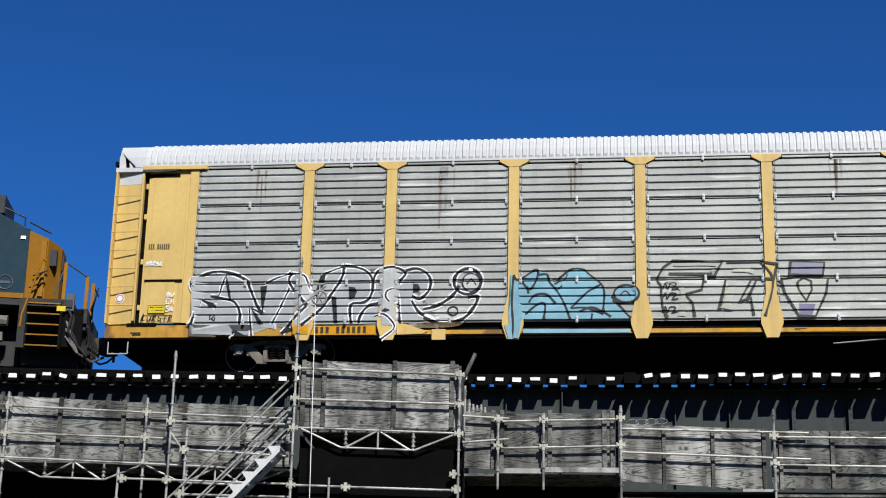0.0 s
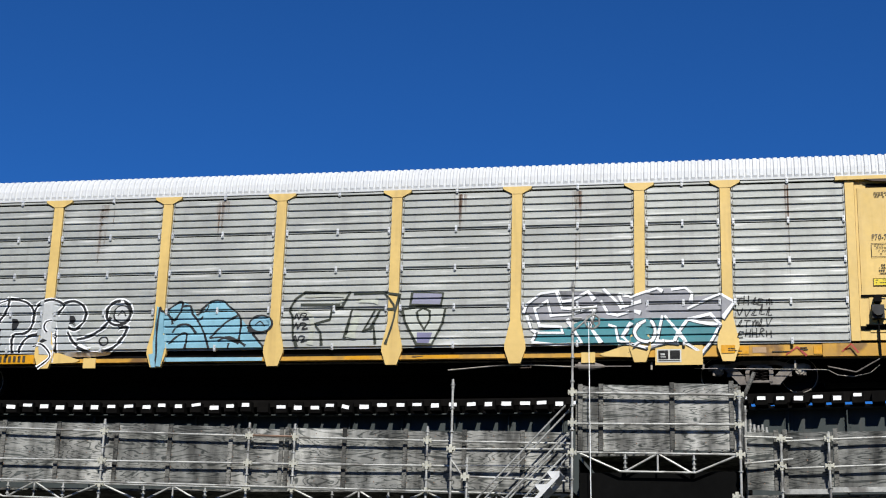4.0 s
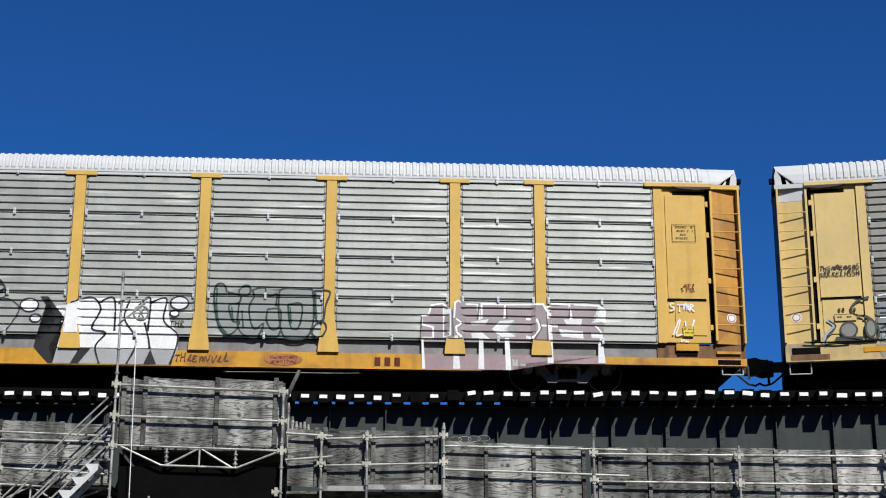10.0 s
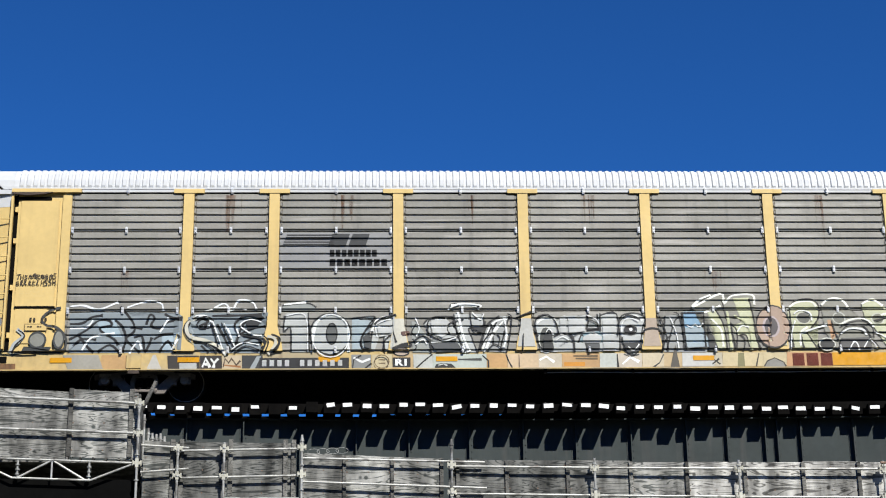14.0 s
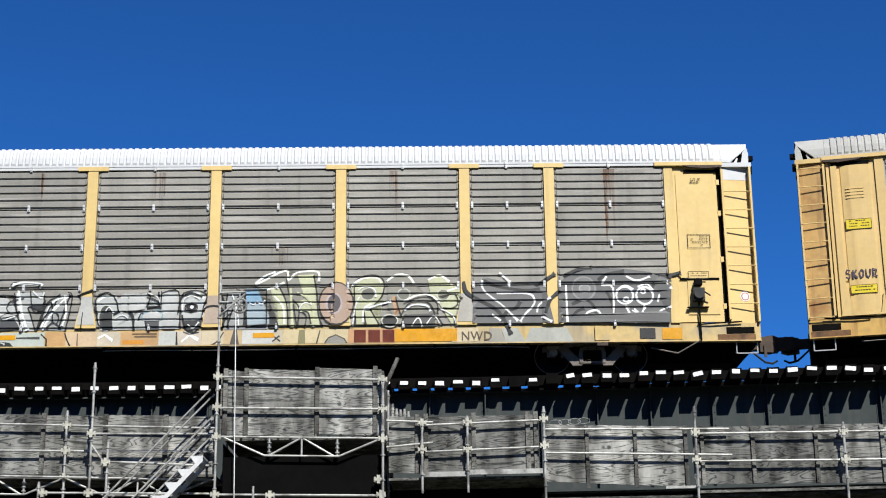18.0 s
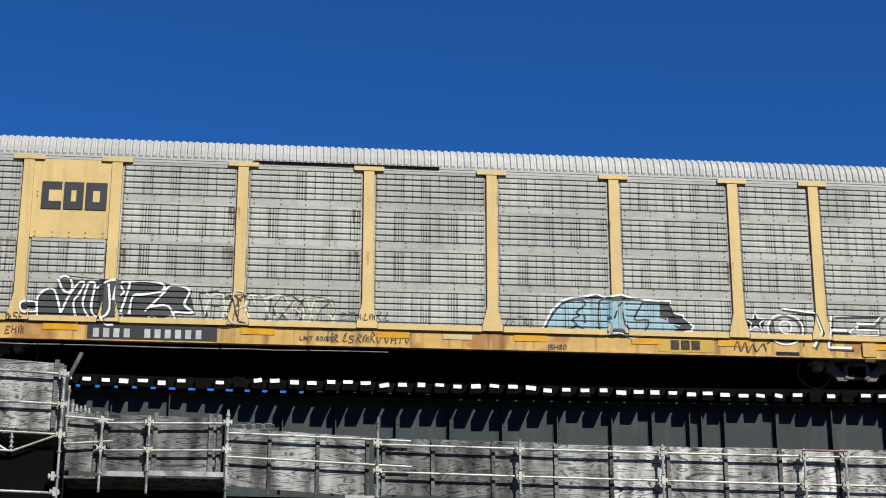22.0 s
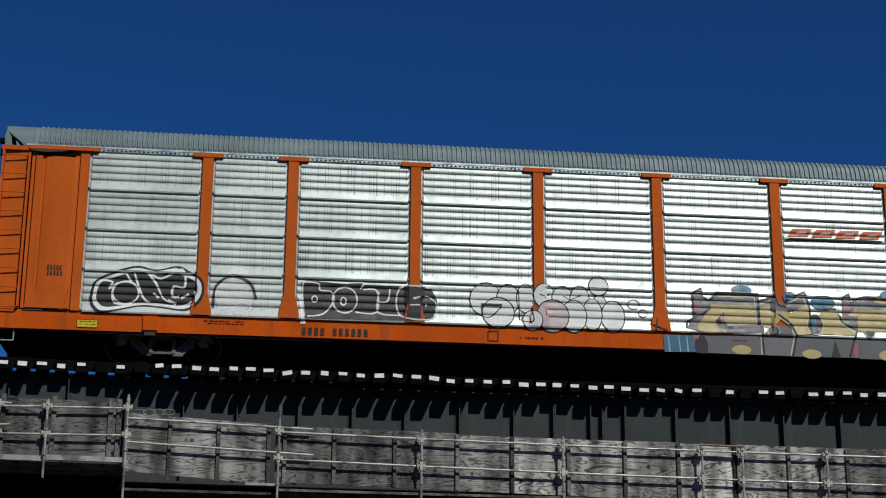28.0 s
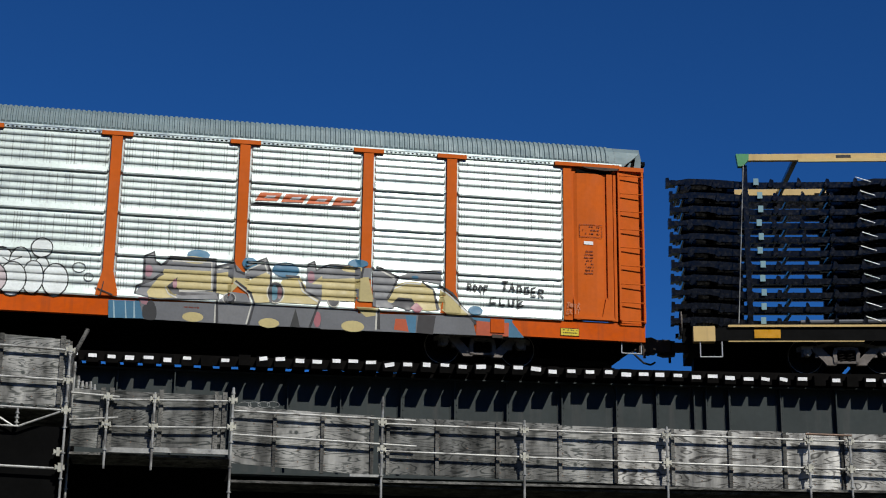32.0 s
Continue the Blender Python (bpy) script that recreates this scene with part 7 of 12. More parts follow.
coat("a", INK, (-8.03, 1.85), (-7.89, 1.83), (-7.84, 1.73), (-7.88, 1.61), (-8.01, 1.54), straight=True)
coat("a", INK, (-8.43, 1.63), (-8.31, 1.6), (-8.26, 0.97), (-8.34, 0.97), straight=True)
coat("a", INK, (-6.55, 1.9), (-6.45, 1.9), (-6.39, 1.8), (-6.45, 1.7), (-6.55, 1.69), straight=True)
coat("a", INK, (-10.63, 0.86), (-10.36, 0.71), (-10.67, 0.73), straight=True)
coat("a", INK, (-11.26, 1.68), (-11.05, 1.67), (-11.09, 1.6), straight=True)
coat("a", INK, (-7.26, 1.26), (-7.18, 1.33), (-7.05, 1.29), (-7.18, 1.23), straight=True)
coat("a", INK, (-11.4, 1.57), (-11.16, 1.49), (-11.1, 1.39), (-11.28, 1.41), straight=True)
brush("a", INK, 0.025, (-11.24, 1.21), (-11.23, 1.1))
brush("a", INK, 0.025, (-11.13, 1.2), (-11.19, 1.12), (-11.13, 1.08), (-11.12, 1.15))
brush("a", CHALK, 0.141, (-6.31, 1.3), (-5.97, 1.39), (-5.66, 1.6), (-5.5, 1.84))
brush("a", CHALK, 0.141, (-6.3, 1.11), (-5.89, 0.97), (-5.43, 1.06), (-5.18, 1.31), (-5.07, 1.58), (-5.29, 1.57))
brush("a", CHALK, 0.141, *disc(-5.31, 1.94, 0.31, 0.30), straight=True, closed=True)
brush("a", INK, 0.071, (-6.31, 1.3), (-5.97, 1.39), (-5.66, 1.6), (-5.5, 1.84))
brush("a", INK, 0.071, (-6.3, 1.11), (-5.89, 0.97), (-5.43, 1.06), (-5.18, 1.31), (-5.07, 1.58), (-5.29, 1.57))
brush("a", INK, 0.071, *disc(-5.31, 1.94, 0.31, 0.30), straight=True, closed=True)
coat("a", (214, 216, 216), *disc(-5.23, 1.92, 0.20, 0.21), straight=True)
brush("a", INK, 0.035, *disc(-5.23, 1.92, 0.20, 0.21), straight=True, closed=True)
brush("a", INK, 0.035, (-5.33, 1.87), (-5.23, 2), (-5.12, 1.86))
brush("a", INK, 0.035, *disc(-5.63, 1.26, 0.11, 0.10), straight=True, closed=True)
# pale blue letters
coat("a", (140, 194, 214), (-4.34, 2.09), (-4.15, 1.95), (-3.8, 2.21), (-3.52, 2.11), (-3.31, 1.82), (-2.99, 2.2), (-2.7, 2.2), (-2.44, 2), (-2.24, 1.75), (-2.09, 1.58), (-1.92, 1.39), (-1.67, 1.03), (-2.26, 1.04), (-3.46, 1.06), (-4.08, 1.04), (-4.15, 0.61), (-4.32, 0.63), (-4.38, 1.18), (-4.3, 1.59), straight=True, label="pale blue graffiti with black outline")
coat("a", (140, 190, 212), *disc(-1.75, 1.62, 0.28, 0.20), straight=True)
brush("a", INK, 0.049, *disc(-1.75, 1.62, 0.28, 0.20), straight=True, closed=True)
brush("a", INK, 0.049, (-4.27, 2.07), (-4.16, 1.95), (-3.79, 2.19), (-3.72, 2.07), (-3.89, 1.74), (-4.08, 1.91))
brush("a", INK, 0.049, (-3.72, 2.07), (-3.52, 2.08), (-3.46, 1.9), (-3.31, 1.72), (-3.13, 1.4), (-3, 1.04))
brush("a", INK, 0.049, (-3.29, 1.95), (-2.99, 2.19), (-2.71, 2.19), (-2.57, 2.07), (-2.31, 1.85), (-2.24, 1.63), (-2.27, 1.23))
brush("a", INK, 0.049, (-2.99, 1.29), (-2.62, 1.66), (-2.31, 1.84))
brush("a", INK, 0.049, (-2.99, 1.29), (-2.66, 1.3), (-2.26, 1.16))
brush("a", INK, 0.049, (-3.92, 1.43), (-3.8, 1.6), (-3.53, 1.62), (-3.33, 1.41))
brush("a", INK, 0.049, (-4, 1.16), (-3.73, 1.39), (-3.56, 1.39), (-3.59, 1.04))
brush("a", INK, 0.049, (-3.97, 1.81), (-3.93, 1.64))
brush("a", INK, 0.049, (-2.79, 1.22), (-2.53, 1.31), (-2.26, 1.2), (-2.1, 1.09))
brush("a", INK, 0.049, (-4.27, 2.03), (-4.3, 1.45), (-4.27, 0.9), (-4.3, 0.61))
brush("a", INK, 0.049, (-2.09, 1.57), (-1.93, 1.37), (-1.66, 1.06))
brush("a", INK, 0.049, (-2.53, 1.04), (-2.51, 1.17))
brush("a", INK, 0.049, (-2.06, 1.46), (-1.86, 1.41), (-1.59, 1.45))
brush("a", INK, 0.028, (-3.36, 1.86), (-3.12, 1.97), (-3.06, 2.09))
brush("a", INK, 0.028, (-3.33, 1.69), (-3.18, 1.82))
brush("a", INK, 0.028, (-1.89, 1.59), (-1.77, 1.68), (-1.66, 1.57))
coat("a", (150, 200, 220), (-4.05, 0.84), (-1.67, 0.82), (-1.68, 0.74), (-4.05, 0.74), straight=True)
coat("a", (150, 200, 220), (-4.46, 0.91), (-4.32, 0.93), (-4.27, 0.59), (-4.37, 0.6), straight=True)
# olive outlined letters
brush("a", (46, 52, 36), 0.049, (-0.94, 2.21), (-0.71, 2.37), (0.37, 2.33), (0.2, 2.01), (-0.04, 1.97), (-0.09, 1.7), (-0.46, 1.6), (-0.3, 1.4), (-0.26, 1.08), straight=True)
brush("a", (46, 52, 36), 0.049, (-0.94, 2.21), (-1.08, 1.94), (-0.99, 1.8), (-0.96, 1.32), (-0.86, 1.06), straight=True)
brush("a", (46, 52, 36), 0.049, (-0.81, 2.07), (0.15, 2.05), straight=True)
brush("a", (190, 192, 180), 0.064, (-0.71, 2.27), (0.25, 2.26), (0.12, 2.1))
brush("a", (190, 192, 180), 0.113, (-0.85, 1.93), (-0.52, 1.71), (-0.54, 1.1))
brush("a", INK, 0.028, (-0.95, 1.72), (-0.89, 1.85), (-0.84, 1.72), (-0.77, 1.85), (-0.65, 1.83), (-0.74, 1.71), (-0.6, 1.73))
brush("a", INK, 0.028, (-0.96, 1.49), (-0.89, 1.62), (-0.85, 1.5), (-0.78, 1.62), (-0.66, 1.6), (-0.74, 1.48), (-0.61, 1.5))
brush("a", INK, 0.028, (-0.97, 1.18), (-0.9, 1.32), (-0.85, 1.19), (-0.79, 1.31), (-0.67, 1.29), (-0.75, 1.18), (-0.62, 1.2))
brush("a", (46, 52, 36), 0.049, (0.13, 2.33), (0.37, 2.35), (0.18, 1.98), straight=True)
brush("a", (46, 52, 36), 0.049, (0.46, 2.31), (1.19, 2.32), (1.56, 2.26), (1.48, 1.92), (0.44, 1.94), (0.28, 1.25), straight=True)
brush("a", (46, 52, 36), 0.049, (0.99, 1.91), (0.73, 1.43), (0.97, 1.5), (1.02, 1.1), straight=True)
brush("a", (46, 52, 36), 0.049, (1.11, 1.91), (0.88, 1.44), straight=True)
brush("a", (46, 52, 36), 0.042, (1.19, 2.32), (1.47, 1.89), (1.27, 1.09))
brush("a", (196, 200, 186), 0.099, (0.59, 2.14), (1.05, 2.12))
brush("a", (196, 200, 186), 0.155, (0.58, 1.86), (0.43, 1.25))
coat("a", (150, 150, 172), (1.86, 2.31), (2.58, 2.28), (2.52, 2), (1.82, 2.03), straight=True)
coat("a", (206, 209, 200), (1.64, 1.89), (2.09, 1.97), (2.64, 1.91), (2.58, 1.58), (2.34, 1.09), (1.99, 1.1), (1.72, 1.61), straight=True)
brush("a", (46, 52, 36), 0.049, (1.86, 2.32), (2.59, 2.29), (2.54, 1.99), (1.82, 2.02), (1.86, 2.32), straight=True)
brush("a", (46, 52, 36), 0.049, (1.63, 1.9), (2.03, 1.97), (2.65, 1.93), (2.59, 1.58), (2.35, 1.07), (1.99, 1.09), (1.71, 1.61), (1.63, 1.9), straight=True)
brush("a", (46, 52, 36), 0.049, (1.98, 1.84), (2.12, 1.94), (2.28, 1.86), (2.29, 1.66), (2.16, 1.42), (2.01, 1.67), (1.98, 1.84), straight=True)
coat("a", (130, 128, 165), (2, 1.36), (2.36, 1.35), (2.28, 1.1), (2, 1.11), straight=True)
# lavender and teal wildstyle with white edges
coat("a", (158, 158, 164), (4.48, 1.88), (4.85, 2.25), (5.25, 2.28), (5.36, 2.04), (5.92, 2.26), (6.29, 2.02), (6.63, 2.19), (6.92, 2.11), (7.44, 2.29), (8.12, 2.3), (8.32, 2.09), (8.89, 2.15), (9.2, 1.95), (8.89, 1.54), (7.13, 1.57), (4.7, 1.61), straight=True, label="lavender, teal and white wildstyle graffiti")
coat("a", (62, 142, 152), (4.84, 1.35), (5.45, 1.41), (5.97, 1.67), (6.34, 1.61), (6.92, 1.6), (7.65, 1.61), (8.17, 1.58), (8.83, 1.46), (8.68, 1.04), (6.61, 1.01), (4.71, 1.07), straight=True)
brush("a", (58, 66, 74), 0.049, (4.69, 1.07), (4.79, 1.28), (5.4, 1.27), (5.34, 1.41), (4.86, 1.44), (4.75, 1.85), (5.04, 2.03), (5.13, 1.68), (5.58, 1.7), (5.94, 1.82), (6.08, 1.8), straight=True)
brush("a", CHALK, 0.06, (4.66, 1.1), (4.76, 1.31), (5.37, 1.3), (5.32, 1.44), (4.84, 1.47), (4.72, 1.88), (5.01, 2.06), (5.1, 1.71), (5.55, 1.73), (5.92, 1.85), (6.06, 1.82), straight=True)
brush("a", (58, 66, 74), 0.049, (4.48, 1.74), (4.56, 1.95), (4.87, 2.2), (5.27, 2.25), (5.35, 2.01), (5.58, 2.02), (5.97, 2.23), (6.11, 2.04), straight=True)
brush("a", CHALK, 0.06, (4.46, 1.76), (4.53, 1.98), (4.85, 2.23), (5.25, 2.28), (5.32, 2.03), (5.55, 2.05), (5.94, 2.26), (6.08, 2.06), straight=True)
brush("a", (58, 66, 74), 0.049, (4.69, 1.06), (5.22, 1), (5.84, 1.03), (5.48, 1.59), straight=True)
brush("a", CHALK, 0.06, (4.66, 1.09), (5.19, 1.03), (5.81, 1.05), (5.46, 1.62), straight=True)
brush("a", (58, 66, 74), 0.049, (5.81, 1.82), (6.13, 1.88), (6.01, 1.4), (6.27, 1.02), straight=True)
brush("a", CHALK, 0.06, (5.79, 1.85), (6.11, 1.91), (5.99, 1.43), (6.24, 1.05), straight=True)
brush("a", (58, 66, 74), 0.049, (6.26, 2.01), (6.42, 1.72), (6.64, 1.66), (6.94, 1.76), (7.15, 1.7), straight=True)
brush("a", CHALK, 0.06, (6.23, 2.04), (6.39, 1.74), (6.61, 1.69), (6.92, 1.79), (7.13, 1.73), straight=True)
brush("a", (58, 66, 74), 0.049, (6.31, 2.29), (6.63, 1.97), (6.73, 1.82), straight=True)
brush("a", CHALK, 0.06, (6.28, 2.32), (6.6, 2), (6.71, 1.85), straight=True)
brush("a", (58, 66, 74), 0.049, (6.42, 1.45), (6.59, 1.39), (6.65, 1.07), (6.95, 0.96), (6.74, 1.17), (6.95, 1.48), straight=True)
brush("a", CHALK, 0.06, (6.4, 1.47), (6.56, 1.42), (6.62, 1.1), (6.92, 0.98), (6.71, 1.2), (6.92, 1.51), straight=True)
brush("a", (58, 66, 74), 0.049, (7.63, 1.64), (7.51, 1.06), (7.98, 1.02), straight=True)
brush("a", CHALK, 0.06, (7.61, 1.67), (7.48, 1.08), (7.96, 1.05), straight=True)
brush("a", (58, 66, 74), 0.049, (7.68, 1.63), (7.98, 1.26), (7.89, 1.05), straight=True)
brush("a", CHALK, 0.06, (7.66, 1.66), (7.96, 1.29), (7.87, 1.08), straight=True)
brush("a", (58, 66, 74), 0.049, (7.98, 1.25), (8.19, 1.55), (8.71, 1.67), (8.91, 1.41), (8.71, 1.04), (8.5, 0.78), (8.19, 0.98), (7.98, 1.25), straight=True)
brush("a", CHALK, 0.06, (7.96, 1.28), (8.17, 1.57), (8.68, 1.69), (8.89, 1.44), (8.69, 1.07), (8.47, 0.81), (8.16, 1.01), (7.96, 1.28), straight=True)
brush("a", (58, 66, 74), 0.049, (8.19, 1.79), (8.61, 1.99), (8.92, 2.12), (9.24, 1.93), (8.96, 1.56), straight=True)
brush("a", CHALK, 0.06, (8.17, 1.82), (8.58, 2.02), (8.89, 2.15), (9.21, 1.95), (8.94, 1.58), straight=True)
brush("a", (58, 66, 74), 0.049, (7.83, 2.25), (8.14, 2.28), (8.31, 2.14), (8.27, 1.94), straight=True)
brush("a", CHALK, 0.06, (7.81, 2.27), (8.12, 2.31), (8.28, 2.17), (8.25, 1.97), straight=True)
brush("a", (58, 66, 74), 0.049, (6.65, 2.17), (6.94, 2.09), (7.53, 2.28), (7.64, 2.2), straight=True)
brush("a", CHALK, 0.06, (6.63, 2.19), (6.92, 2.11), (7.5, 2.31), (7.62, 2.23), straight=True)
brush("a", (58, 66, 74), 0.049, (6.65, 2.14), (6.79, 1.86), (7.16, 1.97), straight=True)
brush("a", CHALK, 0.06, (6.63, 2.17), (6.76, 1.89), (7.14, 2), straight=True)
brush("a", (58, 66, 74), 0.049, (8.19, 1.55), (8.45, 1.47), (8.86, 1.4), straight=True)
brush("a", CHALK, 0.06, (8.17, 1.58), (8.42, 1.5), (8.83, 1.43), straight=True)
brush("a", (58, 66, 74), 0.049, (6.64, 1.07), (7.26, 0.9), (7.67, 1.05), straight=True)
brush("a", CHALK, 0.06, (6.61, 1.1), (7.23, 0.93), (7.65, 1.08), straight=True)
brush("a", (58, 66, 74), 0.049, (4.57, 1.69), (4.68, 1.36), (4.79, 1.28), straight=True)
brush("a", CHALK, 0.06, (4.54, 1.72), (4.65, 1.39), (4.76, 1.31), straight=True)
brush("a", (58, 66, 74), 0.049, (5.25, 2.23), (5.37, 1.84), (5.79, 1.83), straight=True)
brush("a", CHALK, 0.06, (5.22, 2.25), (5.35, 1.87), (5.76, 1.86), straight=True)
brush("a", (58, 66, 74), 0.049, (7.16, 1.06), (6.85, 0.85), (6.64, 0.96), straight=True)
brush("a", CHALK, 0.06, (7.13, 1.09), (6.82, 0.88), (6.61, 0.99), straight=True)
brush("a", (58, 66, 74), 0.109, (7.09, 1.47), (7.34, 1.56), (7.45, 1.3), (7.34, 1.07), (7.09, 1.11), (6.99, 1.29), (7.09, 1.47))
brush("a", CHALK, 0.071, (7.09, 1.47), (7.34, 1.56), (7.45, 1.3), (7.34, 1.07), (7.09, 1.11), (6.99, 1.29), (7.09, 1.47))
scrawl("a", 9.25, 10.05, 1.12, 2.1, 4, INK, 9, 0.028)
written("a", "F70-78", 12.26, 12.67, 3.34, 3.46, M["ink"])
table("a", 12.23, 12.77, 2.93, 3.25, 4, 3)
marks("a", bars(4, 12.36, 2.76, 0.28, 0.04, 0.6, 5), M["ink"])
marks("a", bars(3, 12.3, 4.45, 0.4, 0.03, 0.6, 6), M["ink"])
plate("a", 12.24, 12.67, 2.27, 2.44, M["placard"], 2, "ink", 4, label="bright yellow warning placard")
marks("a", blocks(10, -12.81, 2.81, 0.52, 0.12, (3,)), M["ink"], name="car_number")
scrawl("a", -12.86, -12.45, 2.39, 2.53, 1, CHALK, 3, 0.035)
plate("a", -12.72, -12.31, 1.26, 1.45, M["placard"], 2, "ink", 8, label="bright yellow warning placard")
scrawl("a", -12.87, -12.1, 1.05, 1.25, 1, INK, 10, 0.025)
scrawl("a", -12.3, -12.1, 1.3, 1.8, 3, CHALK, 14, 0.025)
patch("a", rect(-9.28, -7.4, 0.74, 0.955), M["reflector"], 0.008, "sill_patch")
marks("a", blocks(10, -8.78, 0.775, 1.22, 0.155, (3,)), M["ink"], 0.014, "car_number")
patch("a", [(-11.06, 0.735), (-10.35, 0.735), (-10.25, 0.98), (-11.06, 0.98)], (96, 96, 98), 0.006, "sill_patch")
patch("a", [(-11.70, 0.705), (-11.10, 0.705), (-11.10, 0.98), (-11.70, 0.98)], (96, 96, 98), 0.006, "sill_patch")
patch("a", rect(-11.42, -11.16, 0.74, 0.93), (34, 35, 38), 0.010, "sill_patch")
for x0, x1, z0, z1 in ((-3.0, -2.3, 0.75, 0.825), (0.3, 0.9, 0.75, 0.825), (2.0, 3.0, 0.75, 0.825), (8.9, 9.5, 0.78, 0.96), (10.9, 11.08, 0.76, 0.95)):
    patch("a", rect(x0, x1, z0, z1), M["reflector"], 0.012, "reflector")
patch("a", rect(7.48, 8.02, 0.60, 0.90), (222, 222, 216), 0.034, "panel_frame")
for x0, x1, z0, z1, m in ((7.51, 7.73, 0.67, 0.87, "black"), (7.77, 7.99, 0.67, 0.87, "black"), (7.51, 7.99, 0.63, 0.648, "black"), (7.56, 7.66, 0.76, 0.80, "white"), (7.56, 7.68, 0.71, 0.73, "white")):
    marks("a", boxes((x0, x1, -1, -0.998, z0, z1)), M[m], 0.040 if m == "black" else 0.046, "test_panel")
patch("a", rect(9.58, 9.88, 0.80, 0.93), (196, 160, 120), 0.010, "sill_patch")
for x, z, w in ((9.05, 0.83, 0.3), (9.05, 0.87, 0.25), (10.0, 0.81, 0.4), (10.6, 0.85, 0.18), (10.6, 0.89, 0.16), (-13.1, 0.80, 0.24), (-13.05, 0.76, 0.2), (1.9, 0.79, 0.25)):
    marks("a", boxes((x, x + w, -1, -0.998, z, z + 0.022)), M["ink"], 0.016)
lines_on("a", [([(10.3, 0.75), (10.55, 0.92), (10.75, 0.72)], False), ([(11.5, 0.8), (11.7, 0.95), (11.85, 0.75)], False)], (190, 60, 40), 0.03)
for x, z, w, sd in ((-10.2, 3.5, 0.35, 1), (-5.9, 3.2, 0.5, 2), (-2.9, 3.6, 0.4, 3), (2.9, 3.7, 0.5, 4), (5.7, 2.2, 0.2, 5), (10.45, 2.0, 0.16, 6), (5.7, 3.9, 0.4, 7)):
    rust("a", x, z, 4.7, w, sd)

# --- second car
# blue bubble script
coat("b", (112, 184, 206), (-11.65, 1.55), (-11.59, 1.82), (-11.38, 1.91), (-11.03, 1.9), (-10.64, 1.91), (-10.42, 1.88), (-10.32, 1.75), (-10.21, 1.88), (-10, 1.91), (-9.82, 1.81), (-9.48, 1.78), (-9.44, 1.61), (-9.49, 1.39), (-9.39, 1.17), (-9.44, 0.91), (-9.69, 0.84), (-10.32, 0.83), (-10.62, 0.84), (-11.35, 0.84), (-11.57, 0.93), (-11.62, 1.2), (-11.49, 1.33), label="pale blue bubble letters with black outline")
brush("b", INK, 0.083, (-11.05, 1.87), (-11.33, 1.92), (-11.57, 1.82), (-11.65, 1.6), (-11.56, 1.37), (-11.32, 1.26), (-11.27, 1.15), (-11.36, 1.11), (-11.53, 1.31), (-11.64, 1.15), (-11.57, 0.93), (-11.35, 0.84), (-11.09, 0.85), (-10.93, 1.01), (-10.94, 1.32), (-11.06, 1.5), (-11.26, 1.55), (-11.2, 1.63), (-11.05, 1.67), (-11.03, 1.85))
brush("b", INK, 0.063, (-11.03, 1.87), (-10.77, 1.91), (-10.62, 1.82), (-10.64, 1.65), (-10.78, 1.56), (-10.91, 1.45), (-10.91, 1.3), (-10.74, 1.32), (-10.59, 1.27))
brush("b", INK, 0.063, (-10.91, 1.28), (-10.71, 1.14), (-10.56, 1.16), (-10.52, 0.92), (-10.62, 0.84), (-10.96, 0.85))
brush("b", INK, 0.063, (-10.62, 1.85), (-10.47, 1.9), (-10.4, 1.8), (-10.42, 1.6), (-10.47, 1.32), (-10.47, 0.92), (-10.35, 0.88))
brush("b", INK, 0.063, (-10.33, 1.49), (-10.39, 1.14), (-10.33, 1.05), (-10.27, 1.31), (-10.25, 1.53), (-10.12, 1.57), (-10.08, 1.46), (-10.18, 1.14), (-10.11, 1.09))
brush("b", INK, 0.076, (-10.23, 1.62), (-10.25, 1.8), (-10.12, 1.9), (-9.95, 1.9), (-9.82, 1.79), (-9.84, 1.59), (-10.03, 1.53))
brush("b", INK, 0.057, (-9.82, 1.77), (-9.61, 1.81), (-9.46, 1.72), (-9.5, 1.52), (-9.48, 1.35), (-9.84, 1.35), (-9.74, 1.52), (-9.84, 1.57))
brush("b", INK, 0.076, (-9.82, 1.28), (-9.57, 1.33), (-9.39, 1.17), (-9.41, 0.91), (-9.6, 0.83), (-9.82, 0.87), (-9.84, 1.29))
brush("b", INK, 0.045, (-9.7, 1.65), (-9.57, 1.72), (-9.61, 1.57))
brush("b", INK, 0.088, (-11.57, 0.89), (-11.35, 0.82), (-10.96, 0.83), (-10.62, 0.82), (-10.32, 0.82), (-10.03, 0.8), (-9.69, 0.83), (-9.44, 0.87))
coat("b", INK, *disc(-9.62, 1.12, 0.06, 0.05), straight=True)
coat("b", INK, *disc(-11.3, 1.61, 0.10, 0.06), straight=True)
brush("b", CHALK, 0.027, (-12.96, 2.02), (-12.93, 1.79), (-12.79, 1.8), (-12.79, 2.01), straight=True)
brush("b", CHALK, 0.027, (-12.73, 2.01), (-12.71, 1.81), (-12.62, 1.82), (-12.61, 2.02), straight=True)
brush("b", CHALK, 0.027, (-12.57, 1.8), (-12.57, 1.99), (-12.45, 1.8), (-12.43, 2.01), straight=True)
brush("b", CHALK, 0.027, (-12.2, 2), (-12.21, 1.78), (-12.38, 1.79), (-12.38, 1.92), (-12.22, 1.92), straight=True)
brush("b", CHALK, 0.027, (-12.03, 1.99), (-11.76, 1.95), straight=True)
brush("b", CHALK, 0.027, (-11.89, 1.97), (-11.9, 1.8), straight=True)
brush("b", CHALK, 0.027, (-12, 1.81), (-11.71, 1.77), straight=True)
